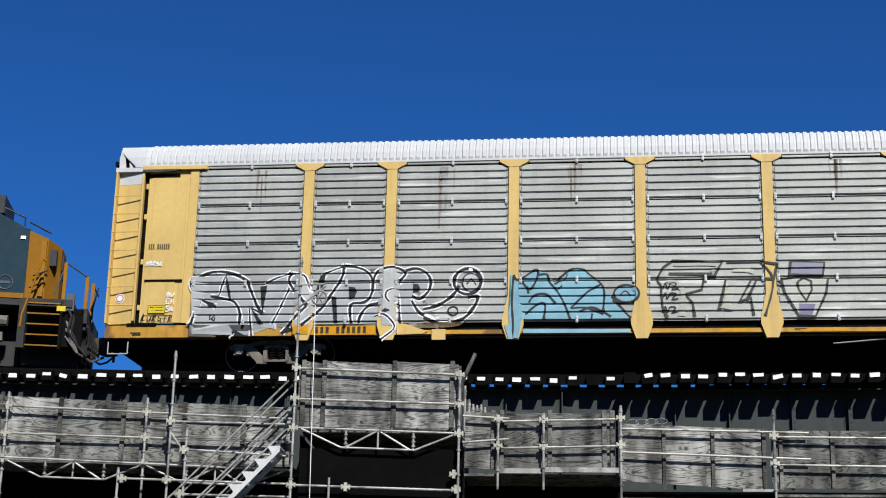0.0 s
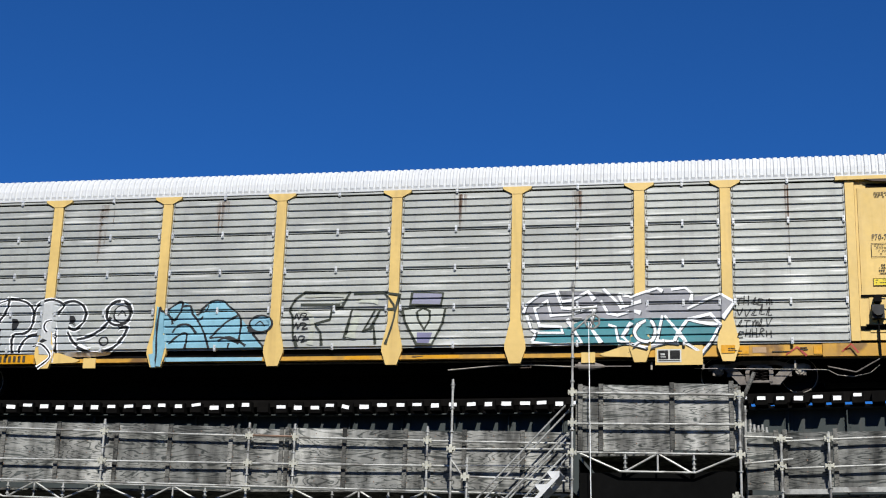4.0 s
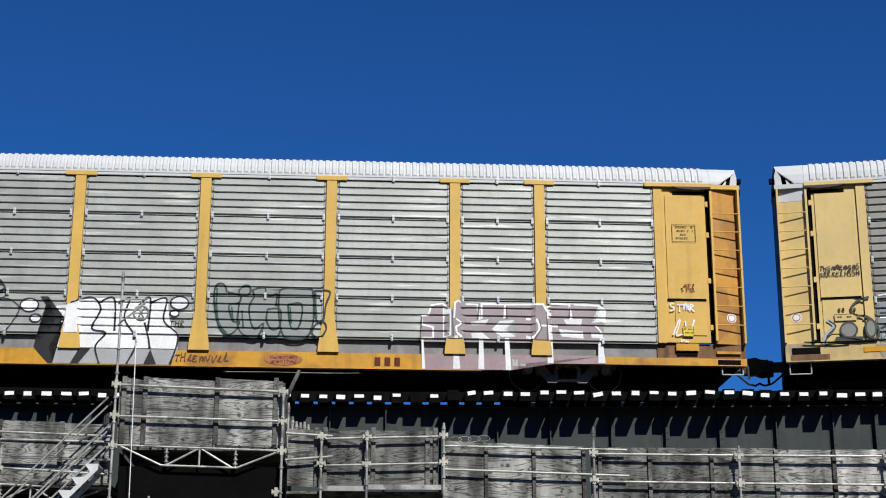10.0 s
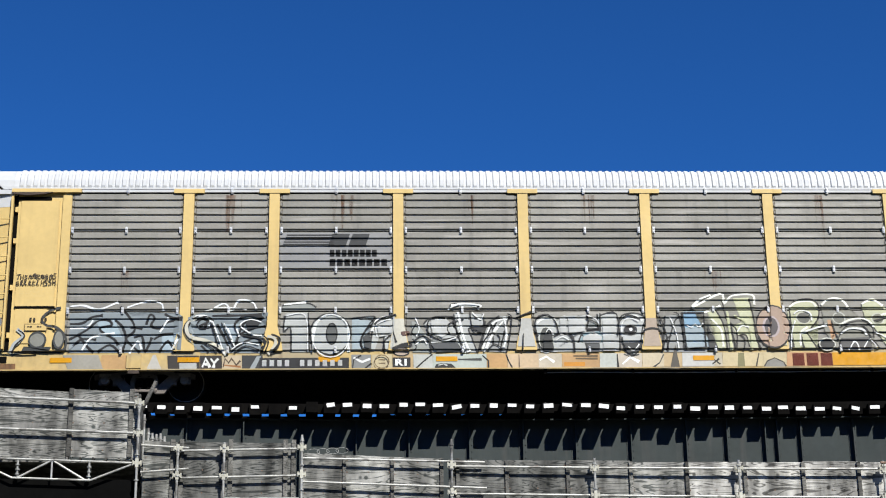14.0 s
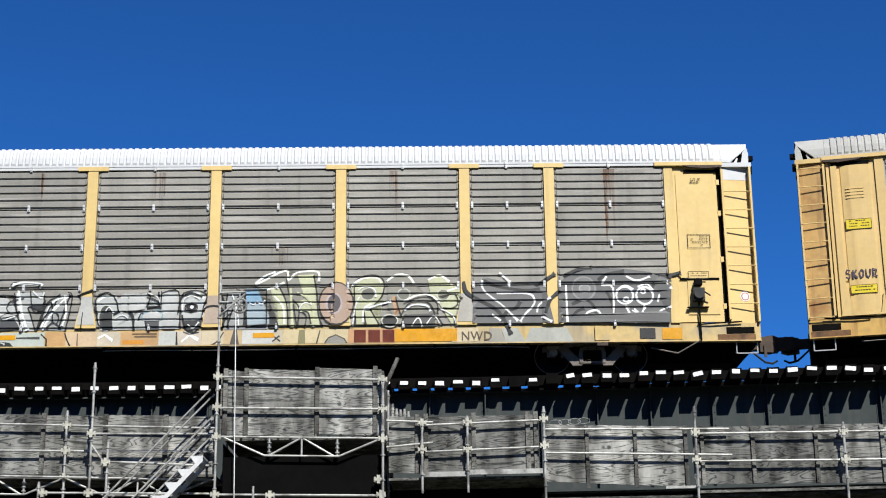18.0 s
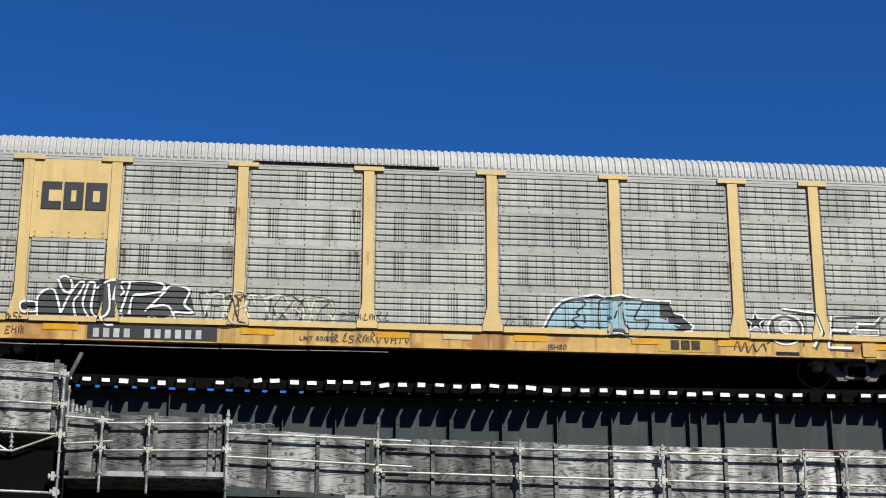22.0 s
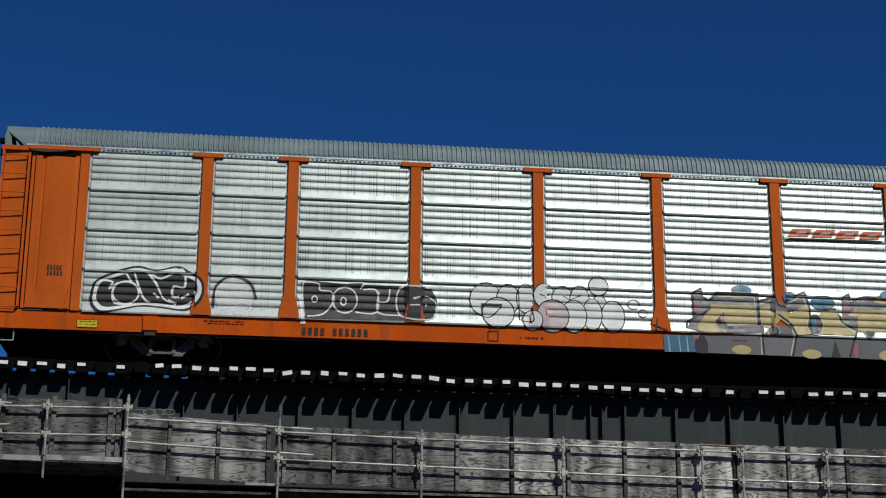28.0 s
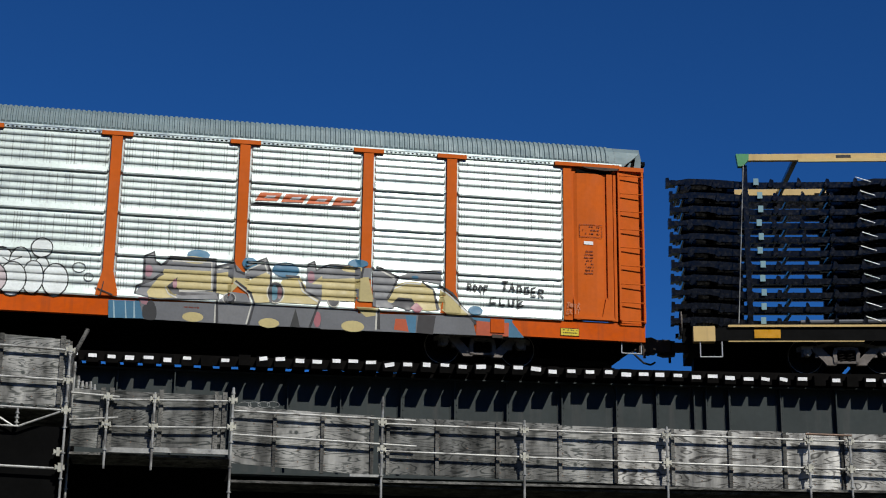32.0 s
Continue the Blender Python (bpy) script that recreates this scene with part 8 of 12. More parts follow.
# thin green-black outlines
brush("b", (30, 44, 42), 0.029, (-6.83, 2.14), (-6.62, 2.13), (-6.42, 2.24), (-6.2, 2.24), (-6.06, 2.08), (-6.04, 1.84), (-6.13, 1.47), (-6.33, 1.33), (-6.52, 1.33))
brush("b", (30, 44, 42), 0.029, (-6.83, 2.14), (-6.7, 1.85), (-6.67, 1.55), (-6.71, 1.48), (-6.85, 1.49), (-6.89, 1.01), (-6.33, 1.03), (-6.34, 1.29))
brush("b", (30, 44, 42), 0.029, (-6.33, 1.68), (-6.32, 1.47))
brush("b", (30, 44, 42), 0.029, (-6.47, 1.73), (-6.38, 1.87), (-6.35, 1.79))
brush("b", (30, 44, 42), 0.029, (-5.75, 2.14), (-5.38, 2.17), (-5.55, 1.79), (-5.39, 1.72), (-5.36, 1.5), (-4.79, 1.47))
brush("b", (30, 44, 42), 0.029, (-6.14, 2.24), (-5.75, 2.14), (-5.74, 1.97))
brush("b", (30, 44, 42), 0.029, (-5.91, 1.77), (-5.76, 1.88), (-5.58, 1.81), (-5.61, 1.67), (-5.71, 1.62), (-5.91, 1.7))
brush("b", (30, 44, 42), 0.029, (-5.71, 1.6), (-5.54, 1.46), (-5.49, 1.18), (-5.51, 0.99))
brush("b", (30, 44, 42), 0.029, (-5.38, 2.09), (-5.18, 2.28), (-4.98, 2.29), (-4.9, 2.02), (-4.89, 1.64), (-5, 1.47), (-5.36, 1.5))
brush("b", (30, 44, 42), 0.029, (-5.09, 1.87), (-5.04, 1.64), (-5.18, 1.66))
brush("b", (30, 44, 42), 0.029, (-5.23, 1.46), (-5.18, 0.92), (-4.47, 0.94))
brush("b", (30, 44, 42), 0.029, (-5.2, 1.2), (-4.92, 1.19), (-4.9, 1.47))
brush("b", (30, 44, 42), 0.029, (-4.95, 2.29), (-4.53, 2.2), (-4.17, 2.23), (-4.39, 1.81))
brush("b", (30, 44, 42), 0.029, (-4.68, 1.89), (-4.58, 1.97), (-4.56, 1.71))
brush("b", (30, 44, 42), 0.029, (-4.77, 1.69), (-4.52, 1.58), (-4.42, 1.73))
brush("b", (30, 44, 42), 0.029, (-4.39, 1.75), (-4.29, 1.59), (-4.34, 1.31), (-4.3, 0.85))
brush("b", (30, 44, 42), 0.029, (-4.29, 1.45), (-4.08, 1.31), (-4.05, 0.94), (-4.31, 0.84))
brush("b", (30, 44, 42), 0.029, (-3.99, 2.19), (-3.8, 2.29), (-3.58, 2.24), (-3.54, 1.81), (-3.8, 1.72), (-4.02, 1.74))
brush("b", (30, 44, 42), 0.029, (-4.02, 1.59), (-3.8, 1.65), (-3.43, 1.72), (-3.41, 1.58), (-3.66, 1.46), (-3.93, 1.51))
brush("b", (30, 44, 42), 0.029, (-3.98, 1.58), (-3.88, 1.3), (-3.79, 1.16))
brush("b", (30, 44, 42), 0.029, (-3.6, 0.98), (-3.74, 0.81), (-4.05, 0.84))
brush("b", (30, 44, 42), 0.029, (-3.48, 2.08), (-3.3, 2.27), (-3.07, 2.25), (-2.91, 2.04), (-2.91, 1.84), (-3.07, 1.81))
brush("b", (30, 44, 42), 0.029, (-3.44, 2.08), (-3.21, 2.16), (-2.93, 2.09), (-3.03, 1.97), (-3.35, 1.97), (-3.44, 2.08))
brush("b", (30, 44, 42), 0.029, (-3.53, 1.81), (-3.34, 1.72), (-3.12, 1.76), (-2.85, 1.8), (-2.61, 1.66), (-2.57, 1.52), (-2.71, 1.24), (-2.82, 1.08))
brush("b", (30, 44, 42), 0.029, (-5.58, 0.95), (-5.46, 0.88), (-5.33, 0.93))
brush("b", (30, 44, 42), 0.029, (-3.26, 0.9), (-3.07, 0.87), (-2.91, 0.92))
brush("b", (40, 96, 70), 0.034, (-6.16, 2.23), (-6.05, 2.29), (-5.82, 2.21))
brush("b", (40, 96, 70), 0.034, (-5.37, 2.12), (-5.34, 2.24))
brush("b", (40, 96, 70), 0.034, (-4.53, 2.23), (-4.12, 2.26), (-3.8, 2.31), (-3.58, 2.4))
brush("b", (40, 96, 70), 0.034, (-4.97, 2.25), (-4.88, 2.33), (-4.81, 2.26))
brush("b", (30, 44, 42), 0.024, *disc(-3.66, 1.11, 0.09, 0.12), straight=True, closed=True)
brush("b", (44, 62, 34), 0.03, (-7.14, 2.12), (-7.2, 1.98), (-7.08, 1.95), (-7.2, 1.8), (-7.04, 1.86), (-7.2, 1.66), (-7.05, 1.68), (-7.2, 1.5), (-7.03, 1.52), (-7.16, 1.34), (-7.06, 1.28))
brush("b", (44, 62, 34), 0.026, (-7.06, 2.08), (-7.0, 1.9), (-7.18, 1.88), (-7.02, 1.72), (-7.22, 1.6), (-7.0, 1.58), (-7.2, 1.4), (-7.04, 1.38), (-7.0, 1.16))
patch("b", [(-1.97, 1.62), (-1.5, 1.68), (-1.35, 1.8), (-0.8, 1.84), (0.2, 1.84), (0.68, 1.88), (0.74, 1.4), (0.95, 1.02), (0.95, 0.72), (-1.9, 0.72), (-1.58, 1.18), (-1.62, 1.5)], (240, 241, 242), 0.007, label="white graffiti letters with a black drop shadow")
patch("b", [(-2.1, 0.70), (0.96, 0.70), (0.82, 0.355), (-1.8, 0.355)], (188, 189, 192), 0.009)
patch("b", [(-2.12, 1.86), (-1.95, 1.86), (-1.55, 1.36), (-1.62, 1.12), (-1.86, 0.74), (-1.76, 0.36), (-1.86, 0.36), (-2.2, 0.72), (-1.86, 1.12), (-1.76, 1.34)], INK, 0.011)
patch("b", [(-1.2, 0.70), (-0.95, 0.70), (-1.2, 0.36), (-1.38, 0.36)], INK, 0.012)
patch("b", [(0.36, 0.70), (0.5, 0.36), (0.22, 0.36)], INK, 0.012)
for pts in ([(-1.45, 1.72), (-1.0, 1.86), (-0.78, 1.6), (-0.95, 1.15), (-0.65, 1.05), (-0.85, 0.75), (-0.75, 0.36)], [(-0.85, 1.72), (-0.5, 1.84), (-0.45, 1.1)], [(-0.4, 1.72), (-0.15, 1.86), (-0.25, 1.4), (0.0, 1.0), (0.02, 0.74), (-0.15, 0.36)], [(0.05, 1.7), (0.3, 1.86), (0.28, 1.1)], [(0.3, 1.75), (0.66, 1.86), (0.62, 1.35), (0.95, 1.0), (0.8, 0.36)], [(0.2, 1.3), (0.3, 0.95), (0.34, 0.72)]):
    lines_on("b", [(curvy(pts), False)], INK, 0.04, 0.013)
for x, z, rx in ((-2.35, 1.66, 0.2), (-2.2, 1.36, 0.12), (0.95, 1.76, 0.2), (0.85, 1.52, 0.1)):
    patch("b", disc(x, z, rx, rx * 0.75), (232, 234, 236), 0.012)
    lines_on("b", [(disc(x, z, rx, rx * 0.75), True)], INK, 0.035, 0.014)
scrawl("b", 0.75, 1.1, 1.2, 1.38, 1, INK, 12, 0.022)
# dark green outlined script
coat("b", (158, 164, 160), (1.71, 2.13), (1.88, 2.22), (2.01, 2.05), (2.3, 2.14), (2.51, 2.17), (2.85, 2.13), (3.12, 2.07), (3.23, 2.13), (3.9, 2.1), (3.96, 1.56), (3.91, 1.17), (3.72, 1.01), (3.3, 1), (2.76, 1.03), (2.43, 1.02), (2.05, 1.05), (1.83, 1.35), straight=True, label="dark green outlined graffiti letters")
brush("b", (20, 50, 48), 0.041, (1.99, 2.02), (1.94, 2.18), (1.83, 2.23), (1.73, 2.15), (1.71, 1.91), (1.76, 1.52), (1.88, 1.17), (2.05, 1.05), (2.21, 1.14), (2.29, 1.35), (2.16, 1.35), (2.07, 1.57), (2.06, 1.74), (2.27, 1.79), (2.28, 1.96), (2.01, 2.02))
brush("b", (20, 50, 48), 0.041, (2.28, 1.96), (2.26, 2.07), (2.36, 2.18), (2.49, 2.17), (2.51, 2.03), (2.41, 1.97), (2.28, 1.97))
brush("b", (20, 50, 48), 0.041, (2.27, 1.79), (2.25, 1.31), (2.34, 1.1), (2.51, 1.02), (2.72, 1.04), (2.83, 1.32), (2.65, 1.19), (2.54, 1.36), (2.5, 1.71), (2.6, 1.93), (2.57, 2.08), (2.72, 2.14), (2.85, 2.13), (2.86, 1.95), (3.12, 2.02))
brush("b", (20, 50, 48), 0.041, (2.91, 1.65), (2.89, 1.41), (3, 1.19), (3.15, 1.22), (3.21, 1.35), (3.18, 1.65), (2.91, 1.65))
brush("b", (20, 50, 48), 0.041, (2.8, 1.15), (2.93, 1.03), (3.14, 1.03), (3.21, 1.15))
brush("b", (20, 50, 48), 0.041, (3.12, 2.02), (3.09, 1.72))
brush("b", (20, 50, 48), 0.041, (3.15, 1.98), (3.18, 2.09), (3.31, 2.14), (3.82, 2.13), (3.91, 2.04), (3.94, 1.56), (3.9, 1.21), (3.76, 1.01), (3.39, 0.99), (3.24, 1.13), (3.16, 1.54), (3.15, 1.98))
brush("b", (20, 50, 48), 0.041, (3.36, 1.77), (3.66, 1.78), (3.66, 1.42), (3.57, 1.2), (3.42, 1.29), (3.36, 1.77))
brush("b", (20, 50, 48), 0.041, (3.94, 2.1), (4.29, 2.08), (4.21, 1.78), (4.15, 1.39), (4, 1.43), (3.95, 1.73), (3.94, 2.1))
brush("b", (20, 50, 48), 0.041, (4.01, 1.34), (4.17, 1.37), (4.23, 1.21), (4.1, 1.02), (3.93, 1.08), (3.92, 1.21), (4.01, 1.34))
brush("b", (30, 84, 74), 0.036, (1.77, 2.13), (1.77, 1.74), (1.85, 1.3), (2.01, 1.09))
brush("b", (30, 84, 74), 0.036, (2.11, 1.7), (2.14, 1.4))
brush("b", (30, 84, 74), 0.036, (2.34, 1.62), (2.38, 1.23))
brush("b", (30, 84, 74), 0.036, (3.41, 1.72), (3.44, 1.33))
brush("b", (30, 84, 74), 0.036, (3.97, 2.04), (4, 1.47))
# pink letters with white edges running down over the sill
coat("b", (172, 158, 162), (6.36, 1.56), (6.53, 1.59), (6.6, 1.82), (6.83, 1.85), (7.04, 1.72), (7.11, 1.9), (8.24, 1.85), (9.1, 1.87), (9.24, 1.83), (9.74, 1.88), (10.43, 1.86), (10.49, 1.5), (10.45, 0.99), (6.38, 0.97), straight=True)
coat("b", (178, 152, 156), (6.39, 0.69), (10.5, 0.71), (10.5, 0.52), (8.73, 0.51), (8.39, 0.35), (6.41, 0.34), straight=True)
coat("b", (232, 232, 232), (6.83, 1.78), (7.02, 1.73), (7.02, 1.11), (6.84, 1.06), straight=True)
coat("b", (226, 226, 226), (7.45, 1.43), (7.87, 1.51), (7.8, 1.38), (7.49, 1.37), straight=True)
coat("b", (226, 226, 226), (7.47, 1.17), (7.72, 1.2), (7.89, 1.05), (7.49, 1.07), straight=True)
coat("b", (228, 228, 228), (7.94, 1.28), (8.12, 1.47), (8.46, 1.5), (8.24, 1.28), (8.48, 1.11), (8.15, 1.1), straight=True)
coat("b", (226, 226, 226), (9.56, 1.53), (9.99, 1.55), (9.96, 1.4), (9.64, 1.4), straight=True)
coat("b", (226, 226, 226), (9.45, 1.3), (10, 1.26), (10.01, 1.09), (9.52, 1.13), straight=True)
coat("b", (228, 228, 228), (10.36, 1.85), (10.5, 1.76), (10.48, 1.49), (10.2, 1.46), (10.34, 1.58), straight=True)
coat("b", (228, 228, 228), (10.19, 1.23), (10.43, 1.21), (10.41, 1.1), (10.19, 1.11), straight=True)
brush("b", (240, 240, 240), 0.041, (6.37, 1.05), (6.62, 1.06), (6.62, 1.3), (6.37, 1.36), (6.36, 1.57), (6.51, 1.58), (6.58, 1.81), (6.83, 1.85), (6.98, 1.72), straight=True)
brush("b", (240, 240, 240), 0.041, (7.09, 1.52), (7.11, 1.87), (7.18, 1.92), (7.31, 1.85), (7.62, 1.84), (7.65, 1.48), straight=True)
brush("b", (240, 240, 240), 0.041, (7.71, 1.51), (7.71, 1.86), (8.24, 1.85), (8.24, 1.54), straight=True)
brush("b", (240, 240, 240), 0.041, (7.13, 1.5), (7.27, 1.4), (7.13, 1.31), (7.15, 1.18), (7.26, 1.08), straight=True)
brush("b", (240, 240, 240), 0.041, (8.24, 1.85), (9.1, 1.87), (9.2, 1.71), straight=True)
brush("b", (240, 240, 240), 0.041, (9.28, 1.89), (9.7, 1.88), (9.74, 1.54), straight=True)
brush("b", (240, 240, 240), 0.041, (9.81, 1.88), (10.38, 1.86), (10.51, 1.76), (10.48, 1.47), straight=True)
brush("b", (240, 240, 240), 0.041, (10.29, 1.4), (10.43, 1.22), (10.4, 0.99), straight=True)
brush("b", (240, 240, 240), 0.041, (9.02, 1.37), (9.43, 1.37), straight=True)
brush("b", (240, 240, 240), 0.054, (8.71, 1.52), (8.95, 1.5), (9.01, 1.3), (8.88, 1.1), (8.71, 1.11))
brush("b", (236, 236, 236), 0.045, (6.38, 1.05), (6.41, 0.35), straight=True)
brush("b", (236, 236, 236), 0.09, (7.13, 1.11), (7.15, 0.36), straight=True)
brush("b", (236, 236, 236), 0.09, (7.7, 1.09), (7.7, 0.36), straight=True)
brush("b", (236, 236, 236), 0.09, (8.28, 1.08), (8.31, 0.35), straight=True)
brush("b", (236, 236, 236), 0.09, (9.23, 1.83), (9.26, 0.52), straight=True)
brush("b", (236, 236, 236), 0.09, (10.4, 0.99), (10.42, 0.54), straight=True)
brush("b", (96, 92, 92), 0.023, (6.33, 1.02), (6.36, 1.56), straight=True)
brush("b", (96, 92, 92), 0.023, (7.04, 1.72), (7.07, 1.09), straight=True)
brush("b", (96, 92, 92), 0.023, (7.64, 1.82), (7.62, 1.49), straight=True)
brush("b", (96, 92, 92), 0.023, (8.27, 1.81), (8.28, 1.52), straight=True)
brush("b", (96, 92, 92), 0.023, (9, 1.51), (9.06, 1.3), (8.91, 1.07), straight=True)
brush("b", (96, 92, 92), 0.023, (9.18, 1.69), (9.2, 0.99), straight=True)
brush("b", (96, 92, 92), 0.023, (9.72, 1.83), (9.69, 1.57), straight=True)
plate("b", -8.11, -5.34, 0.36, 0.63, M["black"], 0, name="number_panel", label="black number panel")
marks("b", blocks(13, -8.0, 0.42, 2.55, 0.155, (4, 5, 6), 0.3), M["white"], 0.014, "car_number")
marks("b", blocks(3, 5.32, 0.41, 0.66, 0.19), M["red_ink"], 0.012, "owner_mark")
patch("b", disc(3.3, 0.52, 0.42, 0.13), (190, 120, 60), 0.008, "sill_patch")
scrawl("b", 3.0, 3.6, 0.42, 0.62, 2, (120, 30, 14), 7, 0.018)
scrawl("b", 0.9, 2.1, 0.42, 0.64, 1, (110, 60, 30), 9, 0.028)
plate("b", 8.35, 8.75, 0.40, 0.64, M["black"], 0, name="test_panel", label="black and white test panel")
marks("b", boxes((8.4, 8.52, -1, -0.998, 0.44, 0.60), (8.58, 8.7, -1, -0.998, 0.44, 0.5)), M["white"], 0.016)
# shield sign without its lettering
SX, SZ0, SZ1 = -8.09, 3.60, 4.56


def shield(k):
    top = [(-0.42, 0.93), (-0.2, 0.90), (0, 0.98), (0.2, 0.90), (0.42, 0.93)]
    side = [(0.45, 0.8), (0.4, 0.62), (0.44, 0.35), (0.36, 0.12), (0.18, 0.03), (0, -0.02), (-0.18, 0.03), (-0.36, 0.12), (-0.44, 0.35), (-0.4, 0.62), (-0.45, 0.8)]
    return [(SX + x * k, SZ0 + 0.47 * 1.0 + (z - 0.48) * (SZ1 - SZ0) * k) for x, z in top + side]


patch("b", shield(1.0), (40, 48, 108), 0.020, "shield_border", "blue bordered railway shield")
patch("b", [(x, min(z, SZ0 + 0.54)) for x, z in shield(0.9)], (238, 238, 236), 0.023, "shield_field")
for k in range(6):
    x = SX - 0.31 + k * 0.118
    patch("b", rect(x, x + 0.055, SZ0 + (0.15 if k in (0, 5) else 0.05), SZ0 + 0.53), (196, 50, 44), 0.026, "shield_stripe")
for z, w in ((4.33, 0.56), (4.20, 0.62)):
    marks("b", blocks(6, SX - w / 2, z, w, 0.085), M["white"], 0.027, "owner_mark")
written("b", "BUILDING AMERICA", -8.88, -7.32, 3.21, 3.35, M["ink"], 0.022, bold=0.03)
for x in (-8.85, -7.33):
    for z in (4.25, 3.42):
        marks("b", boxes((x - 0.015, x + 0.015, -1, -0.998, z - 0.015, z + 0.015)), M["ink"], 0.022)
marks("b", bars(4, -12.77, 3.86, 0.42, 0.045, 0.8, 12), M["ink"])
marks("b", bars(4, -12.72, 2.49, 0.34, 0.035, 0.5, 13), M["red_ink"])
marks("b", bars(2, -12.8, 2.98, 0.45, 0.02, 0.8, 14), M["ink"])
plate("b", -12.55, -12.25, 1.3, 1.48, M["reflector"], 2, "ink", 15)
table("b", 12.12, 12.67, 3.42, 3.84, 4, 16)
marks("b", bars(4, 12.25, 2.42, 0.34, 0.035, 0.5, 17), M["red_ink"])
scrawl("b", 12.0, 12.6, 1.75, 2.0, 1, CHALK, 18, 0.035)
scrawl("b", 12.05, 12.6, 1.15, 1.65, 1, CHALK, 19, 0.035)
scrawl("b", 12.2, 12.45, 0.95, 1.12, 1, CHALK, 20, 0.03)
plate("b", 12.28, 12.53, 1.18, 1.41, M["placard"], 2, "ink", 21, label="bright yellow warning placard")

# --- third car
# blue-grey wildstyle with black and chalk strokes
coat("c", (146, 156, 161), (-11.61, 1.9), (-10.97, 1.94), (-10.44, 1.97), (-10.22, 1.84), (-9.2, 1.89), (-9.09, 1.79), (-9.12, 1), (-11.59, 1), straight=True, label="blue-grey wildstyle graffiti with black strokes")
coat("c", (142, 153, 158), (-8.98, 1.79), (-8.67, 1.91), (-7.2, 1.9), (-7.37, 0.98), (-8.68, 0.99), (-9.01, 1.33), straight=True)
coat("c", (176, 196, 206), (-11.01, 1.71), (-10.61, 1.75), (-10.43, 1.34), (-10.87, 1.39), straight=True)
coat("c", (176, 194, 204), (-9.55, 1.38), (-9.16, 1.45), (-9.25, 1.02), (-9.56, 1.02), straight=True)
coat("c", (176, 192, 202), (-8.28, 1.64), (-7.84, 1.64), (-7.98, 1.14), straight=True)
brush("c", INK, 0.053, (-11.6, 1.65), (-11.32, 1.67), (-11.14, 1.8), (-10.88, 1.85))
brush("c", INK, 0.053, (-11.6, 1.29), (-11.23, 1.51), (-10.97, 1.73), (-10.74, 1.73), (-10.68, 1.62), (-10.92, 1.57), (-10.87, 1.46), (-10.61, 1.3), (-10.51, 1.16))
brush("c", INK, 0.053, (-11.4, 1.4), (-11.18, 1.12), (-11.05, 1.01))
brush("c", INK, 0.053, (-10.61, 1.75), (-10.43, 1.57), (-10.35, 1.3), (-10.42, 1.01))
brush("c", INK, 0.053, (-10.5, 2.05), (-10.22, 1.71), (-10.17, 1.48), (-10.34, 1.3), (-10.03, 1))
brush("c", INK, 0.053, (-9.91, 1.63), (-9.84, 1.86), (-9.73, 1.79), (-9.8, 1.61), (-9.6, 1.55), (-9.42, 1.7), (-9.11, 1.74))
brush("c", INK, 0.053, (-10.17, 1.34), (-9.99, 1.36), (-9.91, 1.02), (-9.77, 1.34))
brush("c", INK, 0.053, (-9.73, 1.29), (-9.55, 1.4), (-9.25, 1.42), (-9.15, 1.32))
brush("c", INK, 0.053, (-9.6, 1), (-9.42, 1.25), (-9.24, 1))
brush("c", INK, 0.053, (-9.51, 1.88), (-9.33, 1.79), (-9.1, 1.79))
brush("c", INK, 0.053, (-10.26, 1.57), (-9.99, 1.54))
brush("c", INK, 0.053, (-11.53, 1.13), (-11.31, 1.3), (-11, 1.29))
brush("c", INK, 0.053, (-10.96, 1.01), (-10.7, 1.17), (-10.48, 1.01))
brush("c", INK, 0.053, (-8.52, 1.68), (-8.67, 1.78), (-8.89, 1.69), (-9.01, 1.51), (-8.9, 1.38), (-8.63, 1.28), (-8.23, 1))
brush("c", INK, 0.053, (-8.74, 1.59), (-8.58, 1.66), (-8.63, 1.55), (-8.74, 1.57))
brush("c", INK, 0.053, (-8.45, 1.83), (-7.88, 1.84), (-7.34, 1.86))
brush("c", INK, 0.053, (-8.34, 1.64), (-8.19, 1.37), (-7.98, 1.04), (-7.8, 1.55), (-7.65, 1.71), (-7.22, 1.77))
brush("c", INK, 0.053, (-7.84, 1.4), (-7.53, 1.54), (-7.26, 1.59))
brush("c", INK, 0.053, (-7.98, 1.04), (-7.71, 1.23), (-7.44, 1.32), (-7.31, 1.08))
brush("c", INK, 0.053, (-8.68, 1.15), (-8.51, 0.99))
brush("c", (232, 236, 237), 0.041, (-11.61, 2.06), (-11.32, 2.08), (-10.97, 1.99), (-10.56, 2.16))
brush("c", (232, 236, 237), 0.041, (-10.35, 2.03), (-9.91, 2.18), (-9.6, 2.13), (-9.55, 1.96))
brush("c", (232, 236, 237), 0.041, (-8.41, 2.01), (-8.18, 2.12), (-8.01, 1.96), (-7.87, 2.19), (-7.57, 2.16), (-7.47, 1.99))
brush("c", (232, 236, 237), 0.041, (-11.6, 1.55), (-11.23, 1.58), (-11.09, 1.74))
brush("c", (232, 236, 237), 0.041, (-11.31, 1.04), (-11.09, 1.35), (-10.6, 1.44))
brush("c", (232, 236, 237), 0.041, (-8.98, 1.65), (-8.85, 1.81), (-8.58, 1.83), (-8.47, 1.66), (-8.59, 1.53))
brush("c", (232, 236, 237), 0.041, (-8.94, 1.33), (-8.5, 1.24), (-8.1, 0.98))
brush("c", (232, 236, 237), 0.041, (-9.6, 1.46), (-9.41, 1.79))
